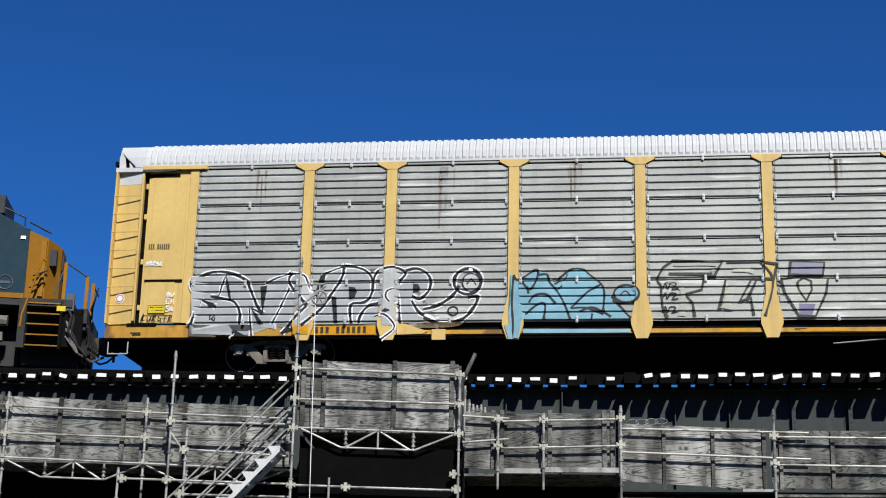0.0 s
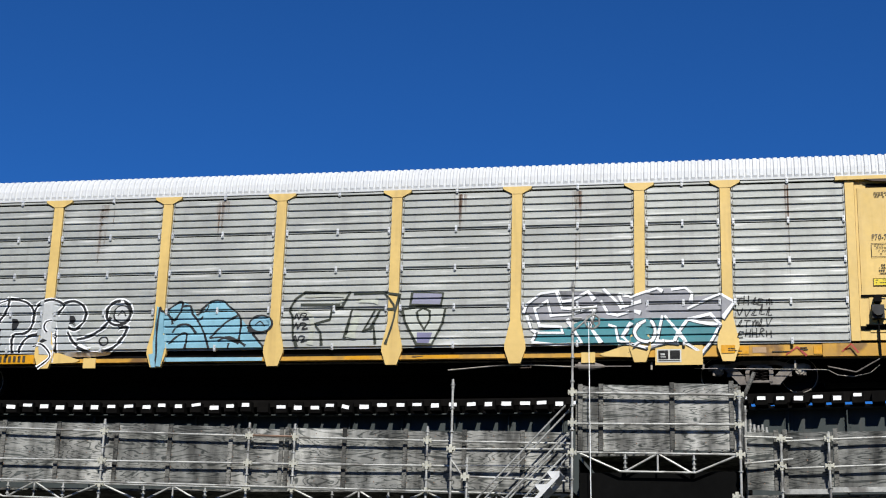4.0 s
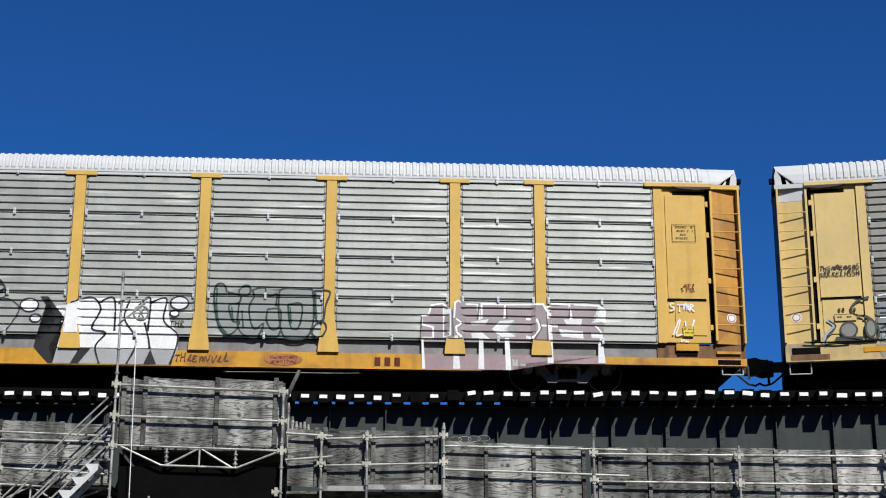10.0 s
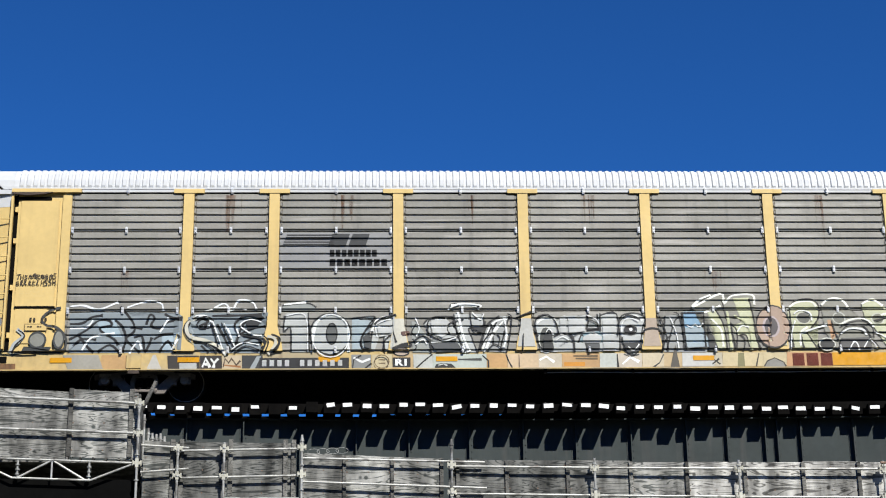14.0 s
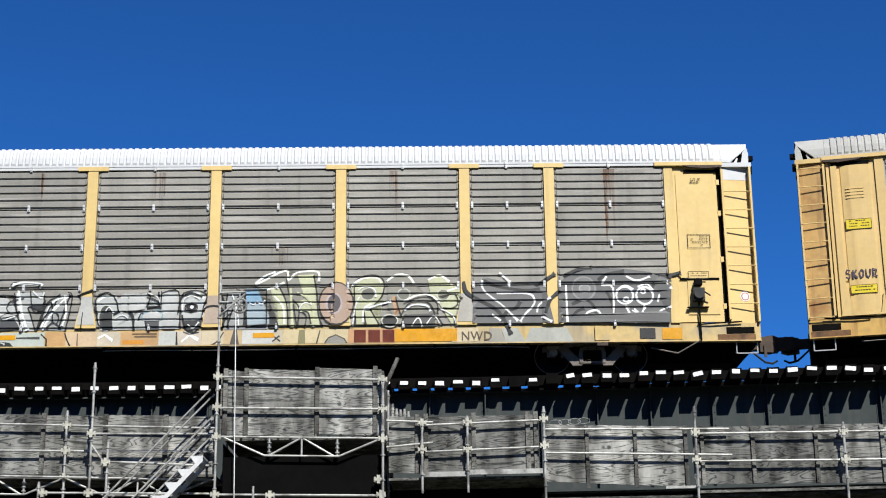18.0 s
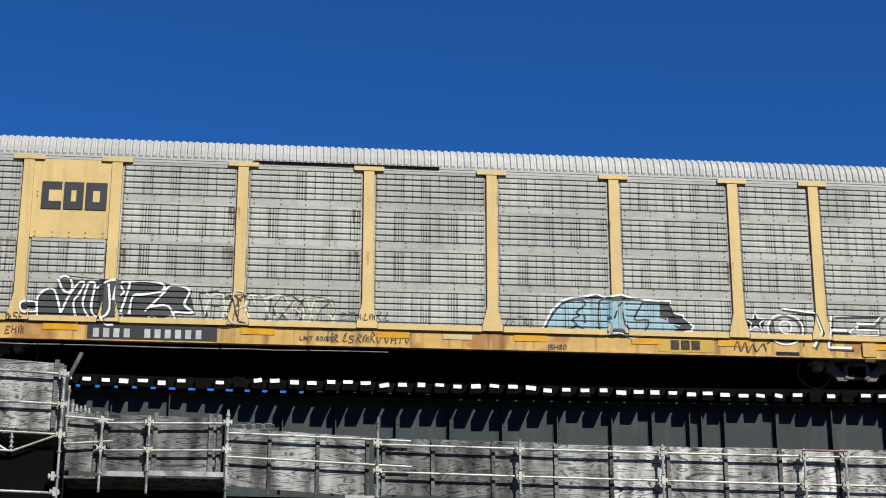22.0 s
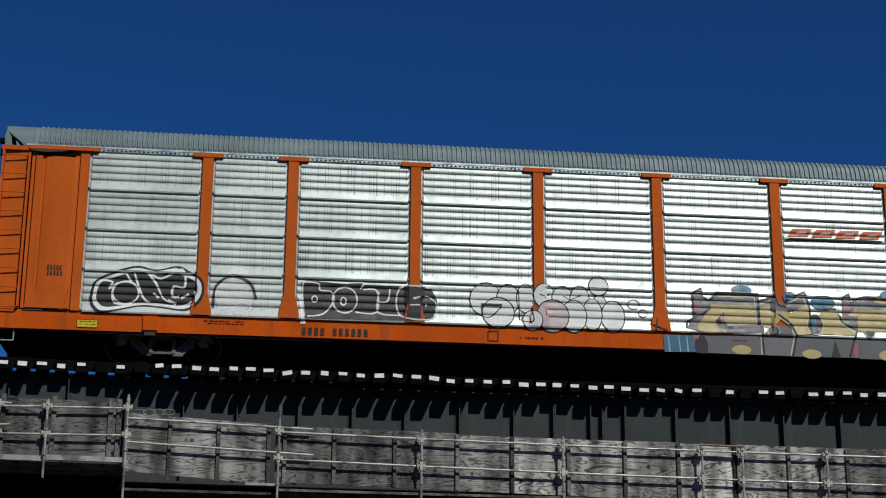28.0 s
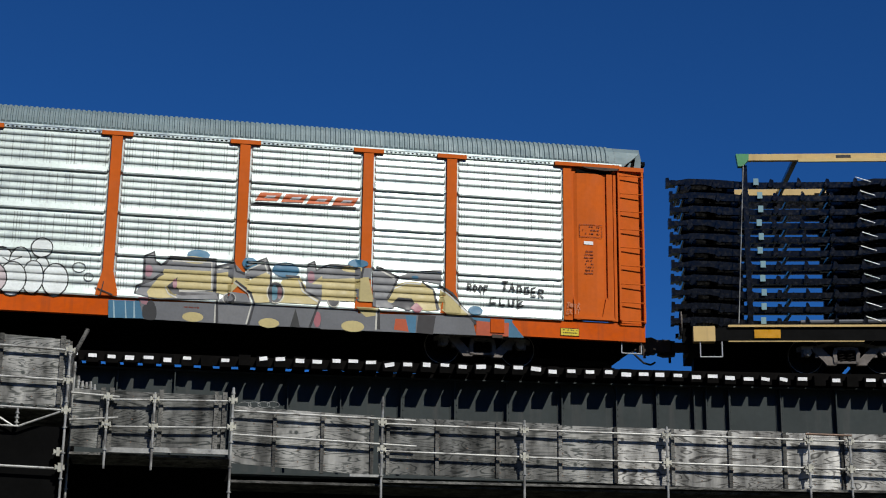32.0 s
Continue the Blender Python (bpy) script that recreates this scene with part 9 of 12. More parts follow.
brush("c", (232, 236, 237), 0.041, (-8.1, 1.55), (-7.93, 1.09))
brush("c", (232, 236, 237), 0.041, (-10.26, 0.98), (-10.08, 1.25), (-9.99, 1.07))
brush("c", (232, 236, 237), 0.041, (-9.34, 1.02), (-9.2, 1.29))
brush("c", (70, 72, 70), 0.053, (-11.81, 2.02), (-12.07, 1.95), (-12.22, 1.77), (-12.13, 1.63), (-11.89, 1.57), (-11.71, 1.4), (-11.65, 1.21), (-11.79, 1.03), (-12.58, 1.02), (-12.85, 0.95))
coat("c", (150, 150, 140), *disc(-12.3, 1.29, 0.18, 0.17), straight=True)
brush("c", (70, 72, 70), 0.041, *disc(-12.3, 1.29, 0.18, 0.17), straight=True, closed=True)
coat("c", (150, 150, 140), *disc(-11.82, 1.3, 0.11, 0.20), straight=True)
brush("c", (70, 72, 70), 0.041, *disc(-11.82, 1.3, 0.11, 0.20), straight=True, closed=True)
brush("c", (190, 196, 196), 0.092, (-12.76, 1.54), (-12.61, 1.38), (-12.81, 1.17), (-12.88, 0.99))
brush("c", INK, 0.035, (-12.73, 1.52), (-12.58, 1.38), (-12.77, 1.17), (-12.84, 0.99))
coat("c", (70, 72, 70), (-12.59, 1.14), (-11.97, 1.12), (-12.01, 1.03), (-12.63, 1.04), straight=True)
# faded pale letters over the dull panels
coat("c", (198, 201, 198), (-6.84, 1.83), (-6.78, 1.89), (-6.32, 1.91), (-6.27, 1), (-6.68, 1), (-6.71, 1.56), (-6.85, 1.48), straight=True, label="faded pale graffiti letters")
coat("c", (160, 164, 160), (-6.88, 2.05), (-6.34, 2.12), (-6.13, 2.02), (-6.17, 1.96), (-6.88, 1.96), straight=True)
coat("c", (198, 201, 198), *disc(-5.81, 1.41, 0.46, 0.47), straight=True)
brush("c", (28, 29, 30), 0.034, *disc(-5.81, 1.41, 0.46, 0.47), straight=True, closed=True)
coat("c", (96, 98, 96), *disc(-5.78, 1.41, 0.12, 0.24), straight=True)
brush("c", (28, 29, 30), 0.029, *disc(-5.78, 1.41, 0.12, 0.24), straight=True, closed=True)
coat("c", (178, 194, 200), (-5.33, 1.76), (-4.84, 1.8), (-5.01, 1.39), (-5.06, 1.04), (-5.32, 1.02), straight=True)
coat("c", (198, 201, 198), (-4.77, 1.69), (-4.37, 1.81), (-4.4, 1.01), (-4.61, 1.02), (-4.65, 1.56), (-4.82, 1.02), (-4.94, 1.04), straight=True)
coat("c", (166, 170, 164), (-3.99, 1.69), (-3.89, 1.69), (-3.55, 1.21), (-3.55, 0.98), (-3.97, 0.99), straight=True)
coat("c", (198, 201, 198), (-3.71, 1.63), (-3.58, 1.76), (-3.23, 1.79), (-2.98, 1.47), (-2.84, 0.99), (-3.55, 0.99), (-3.34, 1.21), (-3.61, 1.42), straight=True)
coat("c", (198, 201, 198), (-3.06, 1.86), (-2.39, 1.86), (-2.38, 1.57), (-2.7, 1.52), (-2.53, 0.98), (-2.83, 0.98), straight=True)
coat("c", (168, 170, 168), (-2.5, 1.01), (-2.31, 1.59), (-1.99, 1.81), (-1.82, 1.81), (-1.87, 0.98), straight=True)
brush("c", (28, 29, 30), 0.034, (-6.68, 1), (-6.7, 1.56), (-6.85, 1.47), (-6.83, 1.83))
brush("c", (28, 29, 30), 0.034, (-6.89, 2.06), (-6.34, 2.12), (-6.13, 2.02))
brush("c", (28, 29, 30), 0.034, (-6.31, 1.9), (-6.28, 1))
brush("c", (28, 29, 30), 0.034, (-5.34, 1.76), (-4.84, 1.81), (-4.9, 1.68), (-5.11, 1.34), (-5.13, 1.12), (-5.03, 1.06), (-4.92, 1.12), (-4.89, 1.38), (-4.83, 1.6))
brush("c", (28, 29, 30), 0.034, (-4.83, 1.68), (-4.6, 1.79), (-4.33, 1.82))
brush("c", (28, 29, 30), 0.034, (-4.6, 1.58), (-4.63, 1.03))
brush("c", (28, 29, 30), 0.034, (-4.44, 1.57), (-4.34, 1.2))
brush("c", (28, 29, 30), 0.034, (-3.89, 1.63), (-3.99, 1.46), (-3.93, 1.38), (-3.68, 1.33), (-3.55, 1.2), (-3.55, 0.98))
brush("c", (28, 29, 30), 0.034, (-3.97, 1.29), (-3.89, 1.11), (-3.93, 1.03))
brush("c", (28, 29, 30), 0.034, (-3.72, 1.63), (-3.59, 1.76), (-3.24, 1.79))
brush("c", (28, 29, 30), 0.034, (-3.61, 1.6), (-3.61, 1.42), (-3.3, 1.22), (-3.04, 1.2))
brush("c", (28, 29, 30), 0.034, (-3.25, 1.76), (-3.27, 1.42), (-3.12, 1.4))
brush("c", (28, 29, 30), 0.034, (-3.14, 1.98), (-3.05, 2.1), (-2.5, 2.08), (-2.52, 1.98))
brush("c", (28, 29, 30), 0.034, (-3.04, 1.86), (-2.98, 1.46), (-2.83, 0.98))
brush("c", (28, 29, 30), 0.034, (-2.4, 1.86), (-2.38, 1.59), (-2.7, 1.53), (-2.65, 1.33), (-2.53, 0.98))
brush("c", (28, 29, 30), 0.034, (-2.5, 1.02), (-2.31, 1.59), (-2.01, 1.81))
brush("c", (28, 29, 30), 0.034, (-2.33, 1.02), (-2.1, 1.63), (-2, 1.77))
brush("c", (28, 29, 30), 0.034, (-2.01, 1.03), (-1.9, 1.46))
brush("c", (230, 232, 228), 0.045, (-6.22, 1), (-6.12, 1.65), (-5.79, 1.85), (-5.45, 1.65), (-5.4, 1))
brush("c", (230, 232, 228), 0.045, (-4.44, 1.82), (-4.77, 1.73), (-4.88, 1.47))
brush("c", (230, 232, 228), 0.045, (-3.1, 2.07), (-2.52, 2.05))
brush("c", (230, 232, 228), 0.045, (-6.85, 2.09), (-6.36, 2.15))
brush("c", (230, 232, 228), 0.045, (-2.97, 1.86), (-2.91, 1.47), (-2.77, 0.98))
brush("c", (230, 232, 228), 0.045, (-2.41, 1.02), (-2.21, 1.59), (-1.89, 1.77))
coat("c", (112, 80, 70), (-4.23, 1.44), (-4.06, 1.47), (-4.05, 1.37), (-4.2, 1.36))
coat("c", INK, (-4.43, 1.08), (-4.23, 1.17), (-4.02, 1.2), (-4, 1.11), (-4.23, 1.07), (-4.4, 0.97))
coat("c", (196, 176, 158), *disc(-4.22, 0.99, 0.17, 0.08), straight=True)
brush("c", (28, 29, 30), 0.022, *disc(-4.22, 0.99, 0.17, 0.08), straight=True, closed=True)
coat("c", (198, 201, 198), (-1.21, 1.68), (-1.03, 1.85), (-0.78, 1.8), (-0.66, 1.59), (-0.72, 0.98), (-1.1, 0.98), straight=True)
coat("c", (198, 201, 198), (-0.79, 1.63), (-0.55, 1.81), (-0.18, 1.82), (-0.01, 1.76), (-0.07, 1.48), (0.23, 1.48), (0.21, 1.85), (0.64, 1.85), (0.69, 1), (-0.81, 0.99), straight=True)
coat("c", (198, 201, 198), (0.67, 1.59), (0.78, 1.81), (1.06, 1.87), (1.28, 1.76), (1.2, 1.15), (1.02, 0.93), (0.81, 1.01), straight=True)
coat("c", (166, 168, 166), (1.74, 1.8), (2.13, 1.85), (2.63, 1.51), (2.66, 0.97), (1.68, 0.97), straight=True)
coat("c", (70, 72, 68), *disc(-0.97, 1.26, 0.16, 0.30), straight=True)
brush("c", (206, 208, 200), 0.029, *disc(-0.97, 1.26, 0.16, 0.30), straight=True, closed=True)
coat("c", INK, *disc(0.94, 1.49, 0.11, 0.10), straight=True)
brush("c", (28, 29, 30), 0.022, *disc(0.94, 1.49, 0.11, 0.10), straight=True, closed=True)
coat("c", CHALK, *disc(0.95, 1.49, 0.04, 0.04), straight=True)
coat("c", (150, 178, 186), (-0.25, 1.2), (-0.11, 1.41), (0.23, 1.45), (0.39, 1.19), straight=True)
coat("c", (70, 72, 72), (-0.08, 1.19), (0.23, 1.19), (0.22, 0.99), (-0.08, 0.99), straight=True)
coat("c", (74, 70, 66), (-0.06, 1.52), (0.24, 1.52), (0.23, 1.45), (-0.05, 1.45), straight=True)
coat("c", (160, 190, 210), (2.14, 1.89), (2.63, 1.89), (2.64, 1.51), (2.16, 1.52), straight=True)
brush("c", (28, 29, 30), 0.034, (-2.46, 1.03), (-2.32, 1.54), (-2.19, 1.59), (-2.16, 1.15))
brush("c", (28, 29, 30), 0.034, (-1.99, 1.15), (-1.79, 1.81))
brush("c", (28, 29, 30), 0.034, (-1.63, 1.77), (-1.29, 1.9))
brush("c", (28, 29, 30), 0.034, (-0.78, 1.77), (-1.04, 1.81), (-1.21, 1.67), (-1.14, 1.15), (-1.01, 1.02))
brush("c", (28, 29, 30), 0.034, (-0.84, 1.36), (-0.4, 1.37), (-0.33, 0.97))
brush("c", (28, 29, 30), 0.034, (-0.55, 1.81), (-0.58, 1.41))
brush("c", (28, 29, 30), 0.034, (-0.48, 1.71), (-0.18, 1.81), (-0, 1.76), (-0.06, 1.49))
brush("c", (28, 29, 30), 0.034, (-0.06, 1.45), (0.24, 1.47))
brush("c", (28, 29, 30), 0.034, (0.2, 1.85), (0.21, 1.49))
brush("c", (28, 29, 30), 0.034, (-0.25, 1.19), (-0.15, 1.37), (-0.04, 0.97))
brush("c", (28, 29, 30), 0.034, (0.25, 1.81), (0.64, 1.85), (0.69, 1.01))
brush("c", (28, 29, 30), 0.034, (0.66, 1.59), (0.76, 1.81), (1.06, 1.87), (1.28, 1.76), (1.21, 1.49), (1.15, 1.14), (1.02, 0.92), (0.81, 1.01), (0.74, 1.31))
brush("c", (28, 29, 30), 0.034, (0.73, 1.18), (1.21, 1.18))
brush("c", (28, 29, 30), 0.034, (1.15, 1.05), (1.21, 1.41), (1.39, 1.51), (1.61, 1.47), (1.67, 1.31), (1.64, 0.96))
brush("c", (28, 29, 30), 0.034, (1.74, 1.8), (1.67, 1.14))
brush("c", (28, 29, 30), 0.034, (1.74, 1.01), (1.95, 1.67), (2.13, 1.8))
brush("c", (28, 29, 30), 0.034, (2.12, 1.89), (2.13, 1.06))
brush("c", (28, 29, 30), 0.034, (2.64, 1.49), (2.7, 1.01))
brush("c", (232, 234, 228), 0.045, (-1.17, 1.64), (-0.99, 1.77), (-0.8, 1.72))
brush("c", (232, 234, 228), 0.045, (-0.44, 1.68), (-0.14, 1.74))
brush("c", (232, 234, 228), 0.045, (0.33, 1.74), (0.59, 1.76))
brush("c", (232, 234, 228), 0.045, (-2.33, 1.03), (-2.15, 1.42), (-1.85, 1.77))
brush("c", (232, 234, 228), 0.045, (0.8, 1.72), (1.06, 1.8), (1.22, 1.69))
brush("c", (232, 234, 228), 0.045, (2.36, 2.02), (2.58, 2.2), (2.81, 2.29))
coat("c", (90, 84, 74), (1.94, 1.14), (2.03, 0.58), (1.8, 0.58), straight=True)
# cream and pale green letters
coat("c", (140, 182, 212), (2.14, 1.9), (2.69, 1.91), (2.71, 1.56), (2.16, 1.55), straight=True)
coat("c", (170, 186, 194), (2.16, 1.52), (2.71, 1.54), (2.78, 1.08), (2.19, 1.07), straight=True)
coat("c", (150, 148, 136), (2.37, 1.99), (3.01, 2.32), (3.11, 2.09), (3.3, 2.26), (3.76, 2.29), (3.8, 1.94), (3.82, 1.05), (2.8, 1.02), (2.71, 1.73), straight=True, label="cream and pale green graffiti letters")
coat("c", (206, 208, 172), (2.71, 1.89), (2.92, 1.91), (3.11, 1.51), (3.11, 1.03), (2.9, 1.03), (2.86, 1.56), straight=True)
coat("c", (206, 208, 172), (3.32, 2.21), (3.68, 2.23), (3.76, 1.33), (3.82, 1.05), (3.61, 1.06), (3.55, 1.35), (3.35, 1.36), (3.26, 1.55), (3.49, 1.66), straight=True)
coat("c", (206, 208, 172), (4.54, 1.88), (4.74, 2.16), (5.09, 2.2), (5.27, 2.05), (5.24, 1.73), (4.98, 1.43), (5.17, 1.04), (4.85, 1.04), (4.81, 1.43), (4.79, 1.04), (4.6, 1.05), straight=True)
coat("c", (206, 208, 172), (6.26, 2.07), (6.52, 2.18), (6.74, 2.02), (6.96, 1.89), (7, 1.67), (6.79, 1.02), (6.51, 1.51), (6.3, 1.77), straight=True)
coat("c", (150, 148, 136), (5.33, 2.04), (5.55, 2.2), (5.82, 2.17), (5.93, 1.99), (6.26, 1.66), (6.47, 1.51), (6.45, 1.01), (5.61, 1.02), (5.36, 1.44), straight=True)
coat("c", (186, 160, 140), *disc(4.19, 1.54, 0.39, 0.49), straight=True)
brush("c", (42, 38, 34), 0.034, *disc(4.19, 1.54, 0.39, 0.49), straight=True, closed=True)
coat("c", (96, 88, 88), *disc(4.14, 1.54, 0.17, 0.23), straight=True)
brush("c", (206, 190, 190), 0.045, *disc(4.14, 1.54, 0.17, 0.23), straight=True, closed=True)
coat("c", (110, 110, 100), *disc(4.9, 1.75, 0.16, 0.14), straight=True)
brush("c", (210, 210, 190), 0.029, *disc(4.9, 1.75, 0.16, 0.14), straight=True, closed=True)
coat("c", (120, 120, 110), *disc(5.71, 1.74, 0.14, 0.13), straight=True)
brush("c", (206, 208, 196), 0.029, *disc(5.71, 1.74, 0.14, 0.13), straight=True, closed=True)
coat("c", (130, 130, 112), *disc(6.6, 1.72, 0.14, 0.13), straight=True)
brush("c", (206, 208, 190), 0.029, *disc(6.6, 1.72, 0.14, 0.13), straight=True, closed=True)
brush("c", (204, 160, 120), 0.079, (5.47, 1.7), (5.53, 1.42), (5.52, 1.28), (5.62, 1.42))
coat("c", (40, 40, 40), (5.19, 1.04), (5.33, 1.24), (5.45, 1.21), (5.53, 1.02), straight=True)
brush("c", (42, 38, 34), 0.034, (2.9, 1.95), (3.07, 1.56), (3.11, 1.03))
brush("c", (42, 38, 34), 0.034, (3.06, 2.17), (3.14, 1.73), (3.35, 1.46), (3.32, 1.03))
brush("c", (42, 38, 34), 0.034, (3.68, 2.2), (3.76, 1.72), (3.79, 1.28), (3.89, 1.02))
brush("c", (42, 38, 34), 0.034, (3.34, 1.33), (3.55, 1.35), (3.62, 1.07))
brush("c", (42, 38, 34), 0.034, (4.57, 1.96), (4.74, 2.15), (5.08, 2.19), (5.26, 2.04), (5.23, 1.73), (5.07, 1.53), (4.95, 1.4))
brush("c", (42, 38, 34), 0.034, (4.59, 1.93), (4.62, 1.06))
brush("c", (42, 38, 34), 0.034, (4.81, 1.43), (4.85, 1.05))
brush("c", (42, 38, 34), 0.034, (4.94, 1.43), (5.15, 1.05))
brush("c", (42, 38, 34), 0.034, (5.7, 1.51), (5.97, 1.64), (6.26, 1.66), (6.46, 1.5), (6.46, 1.28))
brush("c", (42, 38, 34), 0.034, (5.65, 1.04), (5.74, 1.26), (5.82, 1.17), (5.9, 1.04))
brush("c", (42, 38, 34), 0.034, (6.11, 1.03), (6.2, 1.21), (6.28, 1.05))
brush("c", (42, 38, 34), 0.034, (6.33, 1.03), (6.46, 1.2), (6.58, 1.03))
brush("c", (42, 38, 34), 0.034, (6.51, 1.67), (6.86, 1.74), (7.03, 1.62))
brush("c", (42, 38, 34), 0.034, (6.59, 1.42), (6.8, 1.41), (6.93, 1.5))
brush("c", (234, 234, 222), 0.045, (2.37, 1.99), (3.03, 2.32), (3.11, 2.1), (3.3, 2.27), (3.76, 2.29), (3.79, 2.06))
brush("c", (234, 234, 222), 0.045, (2.62, 1.87), (3.02, 2.04))
brush("c", (234, 234, 222), 0.045, (4.52, 1.93), (4.74, 2.1), (5.08, 2.14), (5.21, 2.01))
brush("c", (234, 234, 222), 0.045, (5.33, 2.05), (5.54, 2.2), (5.81, 2.17), (5.94, 1.99))
brush("c", (234, 234, 222), 0.045, (6.26, 2.07), (6.52, 2.18), (6.74, 2.02))
brush("c", (234, 234, 222), 0.045, (5.7, 1.58), (6, 1.71), (6.3, 1.72), (6.51, 1.54))
brush("c", (234, 234, 222), 0.045, (4.79, 1.1), (4.81, 1.4), (4.98, 1.53))
brush("c", (234, 234, 222), 0.045, (6.68, 1.81), (6.96, 1.89))
brush("c", (234, 234, 222), 0.045, (2.79, 1.73), (3, 1.47), (3.03, 1.08))
# dark swirls with chalk lines and round eyes
coat("c", (112, 112, 112), (7.28, 1.86), (7.58, 2.11), (8.06, 2), (8.88, 2.02), (9.08, 1.04), (7.25, 1.06), straight=True, label="dark swirling graffiti")
coat("c", (104, 104, 104), (9.2, 1.99), (9.52, 2.18), (10.02, 2.33), (10.65, 2.3), (11.28, 2.21), (11.76, 2), (11.69, 1.03), (9.18, 1.04), straight=True)
brush("c", (34, 34, 34), 0.076, (7.06, 2.02), (7.13, 1.76), (7.46, 1.56), (7.85, 1.3), (8.11, 0.81))
brush("c", (34, 34, 34), 0.076, (7.48, 2.06), (7.81, 1.91), (8.44, 1.8), (8.78, 1.84))
brush("c", (34, 34, 34), 0.076, (9.33, 2.13), (9.63, 2.28), (9.97, 2.32))
brush("c", (34, 34, 34), 0.076, (9.49, 1.47), (9.78, 1.58), (9.98, 1.42), (10.05, 1.08))
brush("c", (34, 34, 34), 0.076, (10.1, 2.03), (10.31, 2.17), (10.7, 2.22))
brush("c", (34, 34, 34), 0.076, (8.9, 1.29), (9.01, 1.59), (9.24, 1.79))
brush("c", (34, 34, 34), 0.076, (9.47, 1.06), (9.57, 1.28), (9.77, 1.38))
brush("c", (34, 34, 34), 0.076, (10.28, 1.77), (10.41, 1.47), (10.43, 1.05))
brush("c", (34, 34, 34), 0.076, (11.3, 1.76), (11.42, 2.01), (11.77, 2.1))
brush("c", (34, 34, 34), 0.076, (8.68, 1.9), (8.83, 1.99), (9.13, 2.19))
brush("c", (34, 34, 34), 0.076, (11.47, 2.11), (11.72, 2.13), (11.99, 2.18))
brush("c", (34, 34, 34), 0.076, (7.88, 1.09), (8.03, 1.31), (8.23, 1.4), (8.33, 1.55))
brush("c", (228, 228, 226), 0.045, (7.48, 2.06), (7.52, 1.81), (7.94, 1.45), (8.27, 1.1))
brush("c", (228, 228, 226), 0.045, (7.87, 2.23), (8.11, 2))
brush("c", (228, 228, 226), 0.045, (7.8, 1.75), (8.48, 1.74), (8.65, 1.6), (8.61, 1.44), (8.42, 1.24), (8.32, 1.08))
brush("c", (228, 228, 226), 0.045, (8.7, 1.29), (8.76, 1.48), (9.02, 1.63))
brush("c", (228, 228, 226), 0.045, (9.37, 1.96), (9.38, 1.06))
brush("c", (228, 228, 226), 0.045, (9.76, 1.08), (9.83, 1.27), (10.07, 1.32), (10.2, 1.08))
brush("c", (228, 228, 226), 0.045, (11.43, 1.5), (11.5, 1.7), (11.76, 1.84))
brush("c", (228, 228, 226), 0.045, (11.43, 1.06), (11.48, 1.3), (11.73, 1.39))
brush("c", (228, 228, 226), 0.045, (8.8, 1.2), (9.03, 1.07))
brush("c", (228, 228, 226), 0.045, (10.3, 2.12), (10.19, 1.92), (10.43, 1.85), (10.41, 1.07))
brush("c", (228, 228, 226), 0.045, (10.74, 2.12), (10.98, 2.01), (11.28, 2.11))
brush("c", (228, 228, 226), 0.045, (7.69, 1.26), (7.88, 1.11))
coat("c", (120, 120, 120), *disc(9.77, 1.84, 0.26, 0.27), straight=True)
brush("c", (150, 150, 150), 0.04, *disc(9.77, 1.84, 0.26, 0.27), straight=True, closed=True)
coat("c", (150, 150, 150), *disc(9.79, 1.84, 0.12, 0.09), straight=True)
brush("c", (170, 170, 170), 0.03, *disc(9.79, 1.84, 0.12, 0.09), straight=True, closed=True)
coat("c", (108, 108, 108), *disc(10.69, 1.67, 0.19, 0.20), straight=True)
brush("c", CHALK, 0.045, *disc(10.69, 1.67, 0.19, 0.20), straight=True, closed=True)
coat("c", (108, 108, 108), *disc(11.14, 1.66, 0.19, 0.20), straight=True)
brush("c", CHALK, 0.045, *disc(11.14, 1.66, 0.19, 0.20), straight=True, closed=True)
brush("c", CHALK, 0.039, *disc(10.72, 1.57, 0.06, 0.05), straight=True, closed=True)
brush("c", CHALK, 0.039, *disc(11.11, 1.76, 0.05, 0.05), straight=True, closed=True)
brush("c", CHALK, 0.039, (10.5, 1.77), (10.7, 1.91), (10.89, 1.81))
brush("c", CHALK, 0.039, (10.99, 1.86), (11.19, 1.94), (11.33, 1.78))
brush("c", CHALK, 0.045, (10.7, 1.44), (10.92, 1.04), (11.14, 1.42))
brush("c", CHALK, 0.039, (10.84, 1.32), (10.98, 1.26), (10.89, 1.36))
brush("c", (150, 150, 150), 0.039, (10.73, 1.27), (10.7, 1.06))
brush("c", (150, 150, 150), 0.039, (11.15, 1.26), (11.15, 1.05))
brush("c", (180, 180, 180), 0.039, (10.66, 1.46), (10.79, 1.37))
brush("c", (222, 218, 200), 0.068, (-8.81, 1.78), (-8.97, 1.69), (-9.01, 1.52), (-8.91, 1.34), (-8.61, 1.27), (-8.32, 1.14), (-8.1, 0.95))
brush("c", INK, 0.022, (-8.75, 1.82), (-9, 1.69), (-9.06, 1.5), (-8.93, 1.27), (-8.6, 1.19), (-8.32, 0.99))
brush("c", INK, 0.03, (-8.78, 1.65), (-8.64, 1.81), (-8.43, 1.74), (-8.49, 1.58), (-8.7, 1.54), (-8.8, 1.63))
brush("c", INK, 0.03, (-8.49, 1.69), (-8.37, 1.37), (-8.3, 1.1))
brush("c", INK, 0.03, (-8.24, 1.67), (-8.1, 1.37), (-7.94, 1.09))
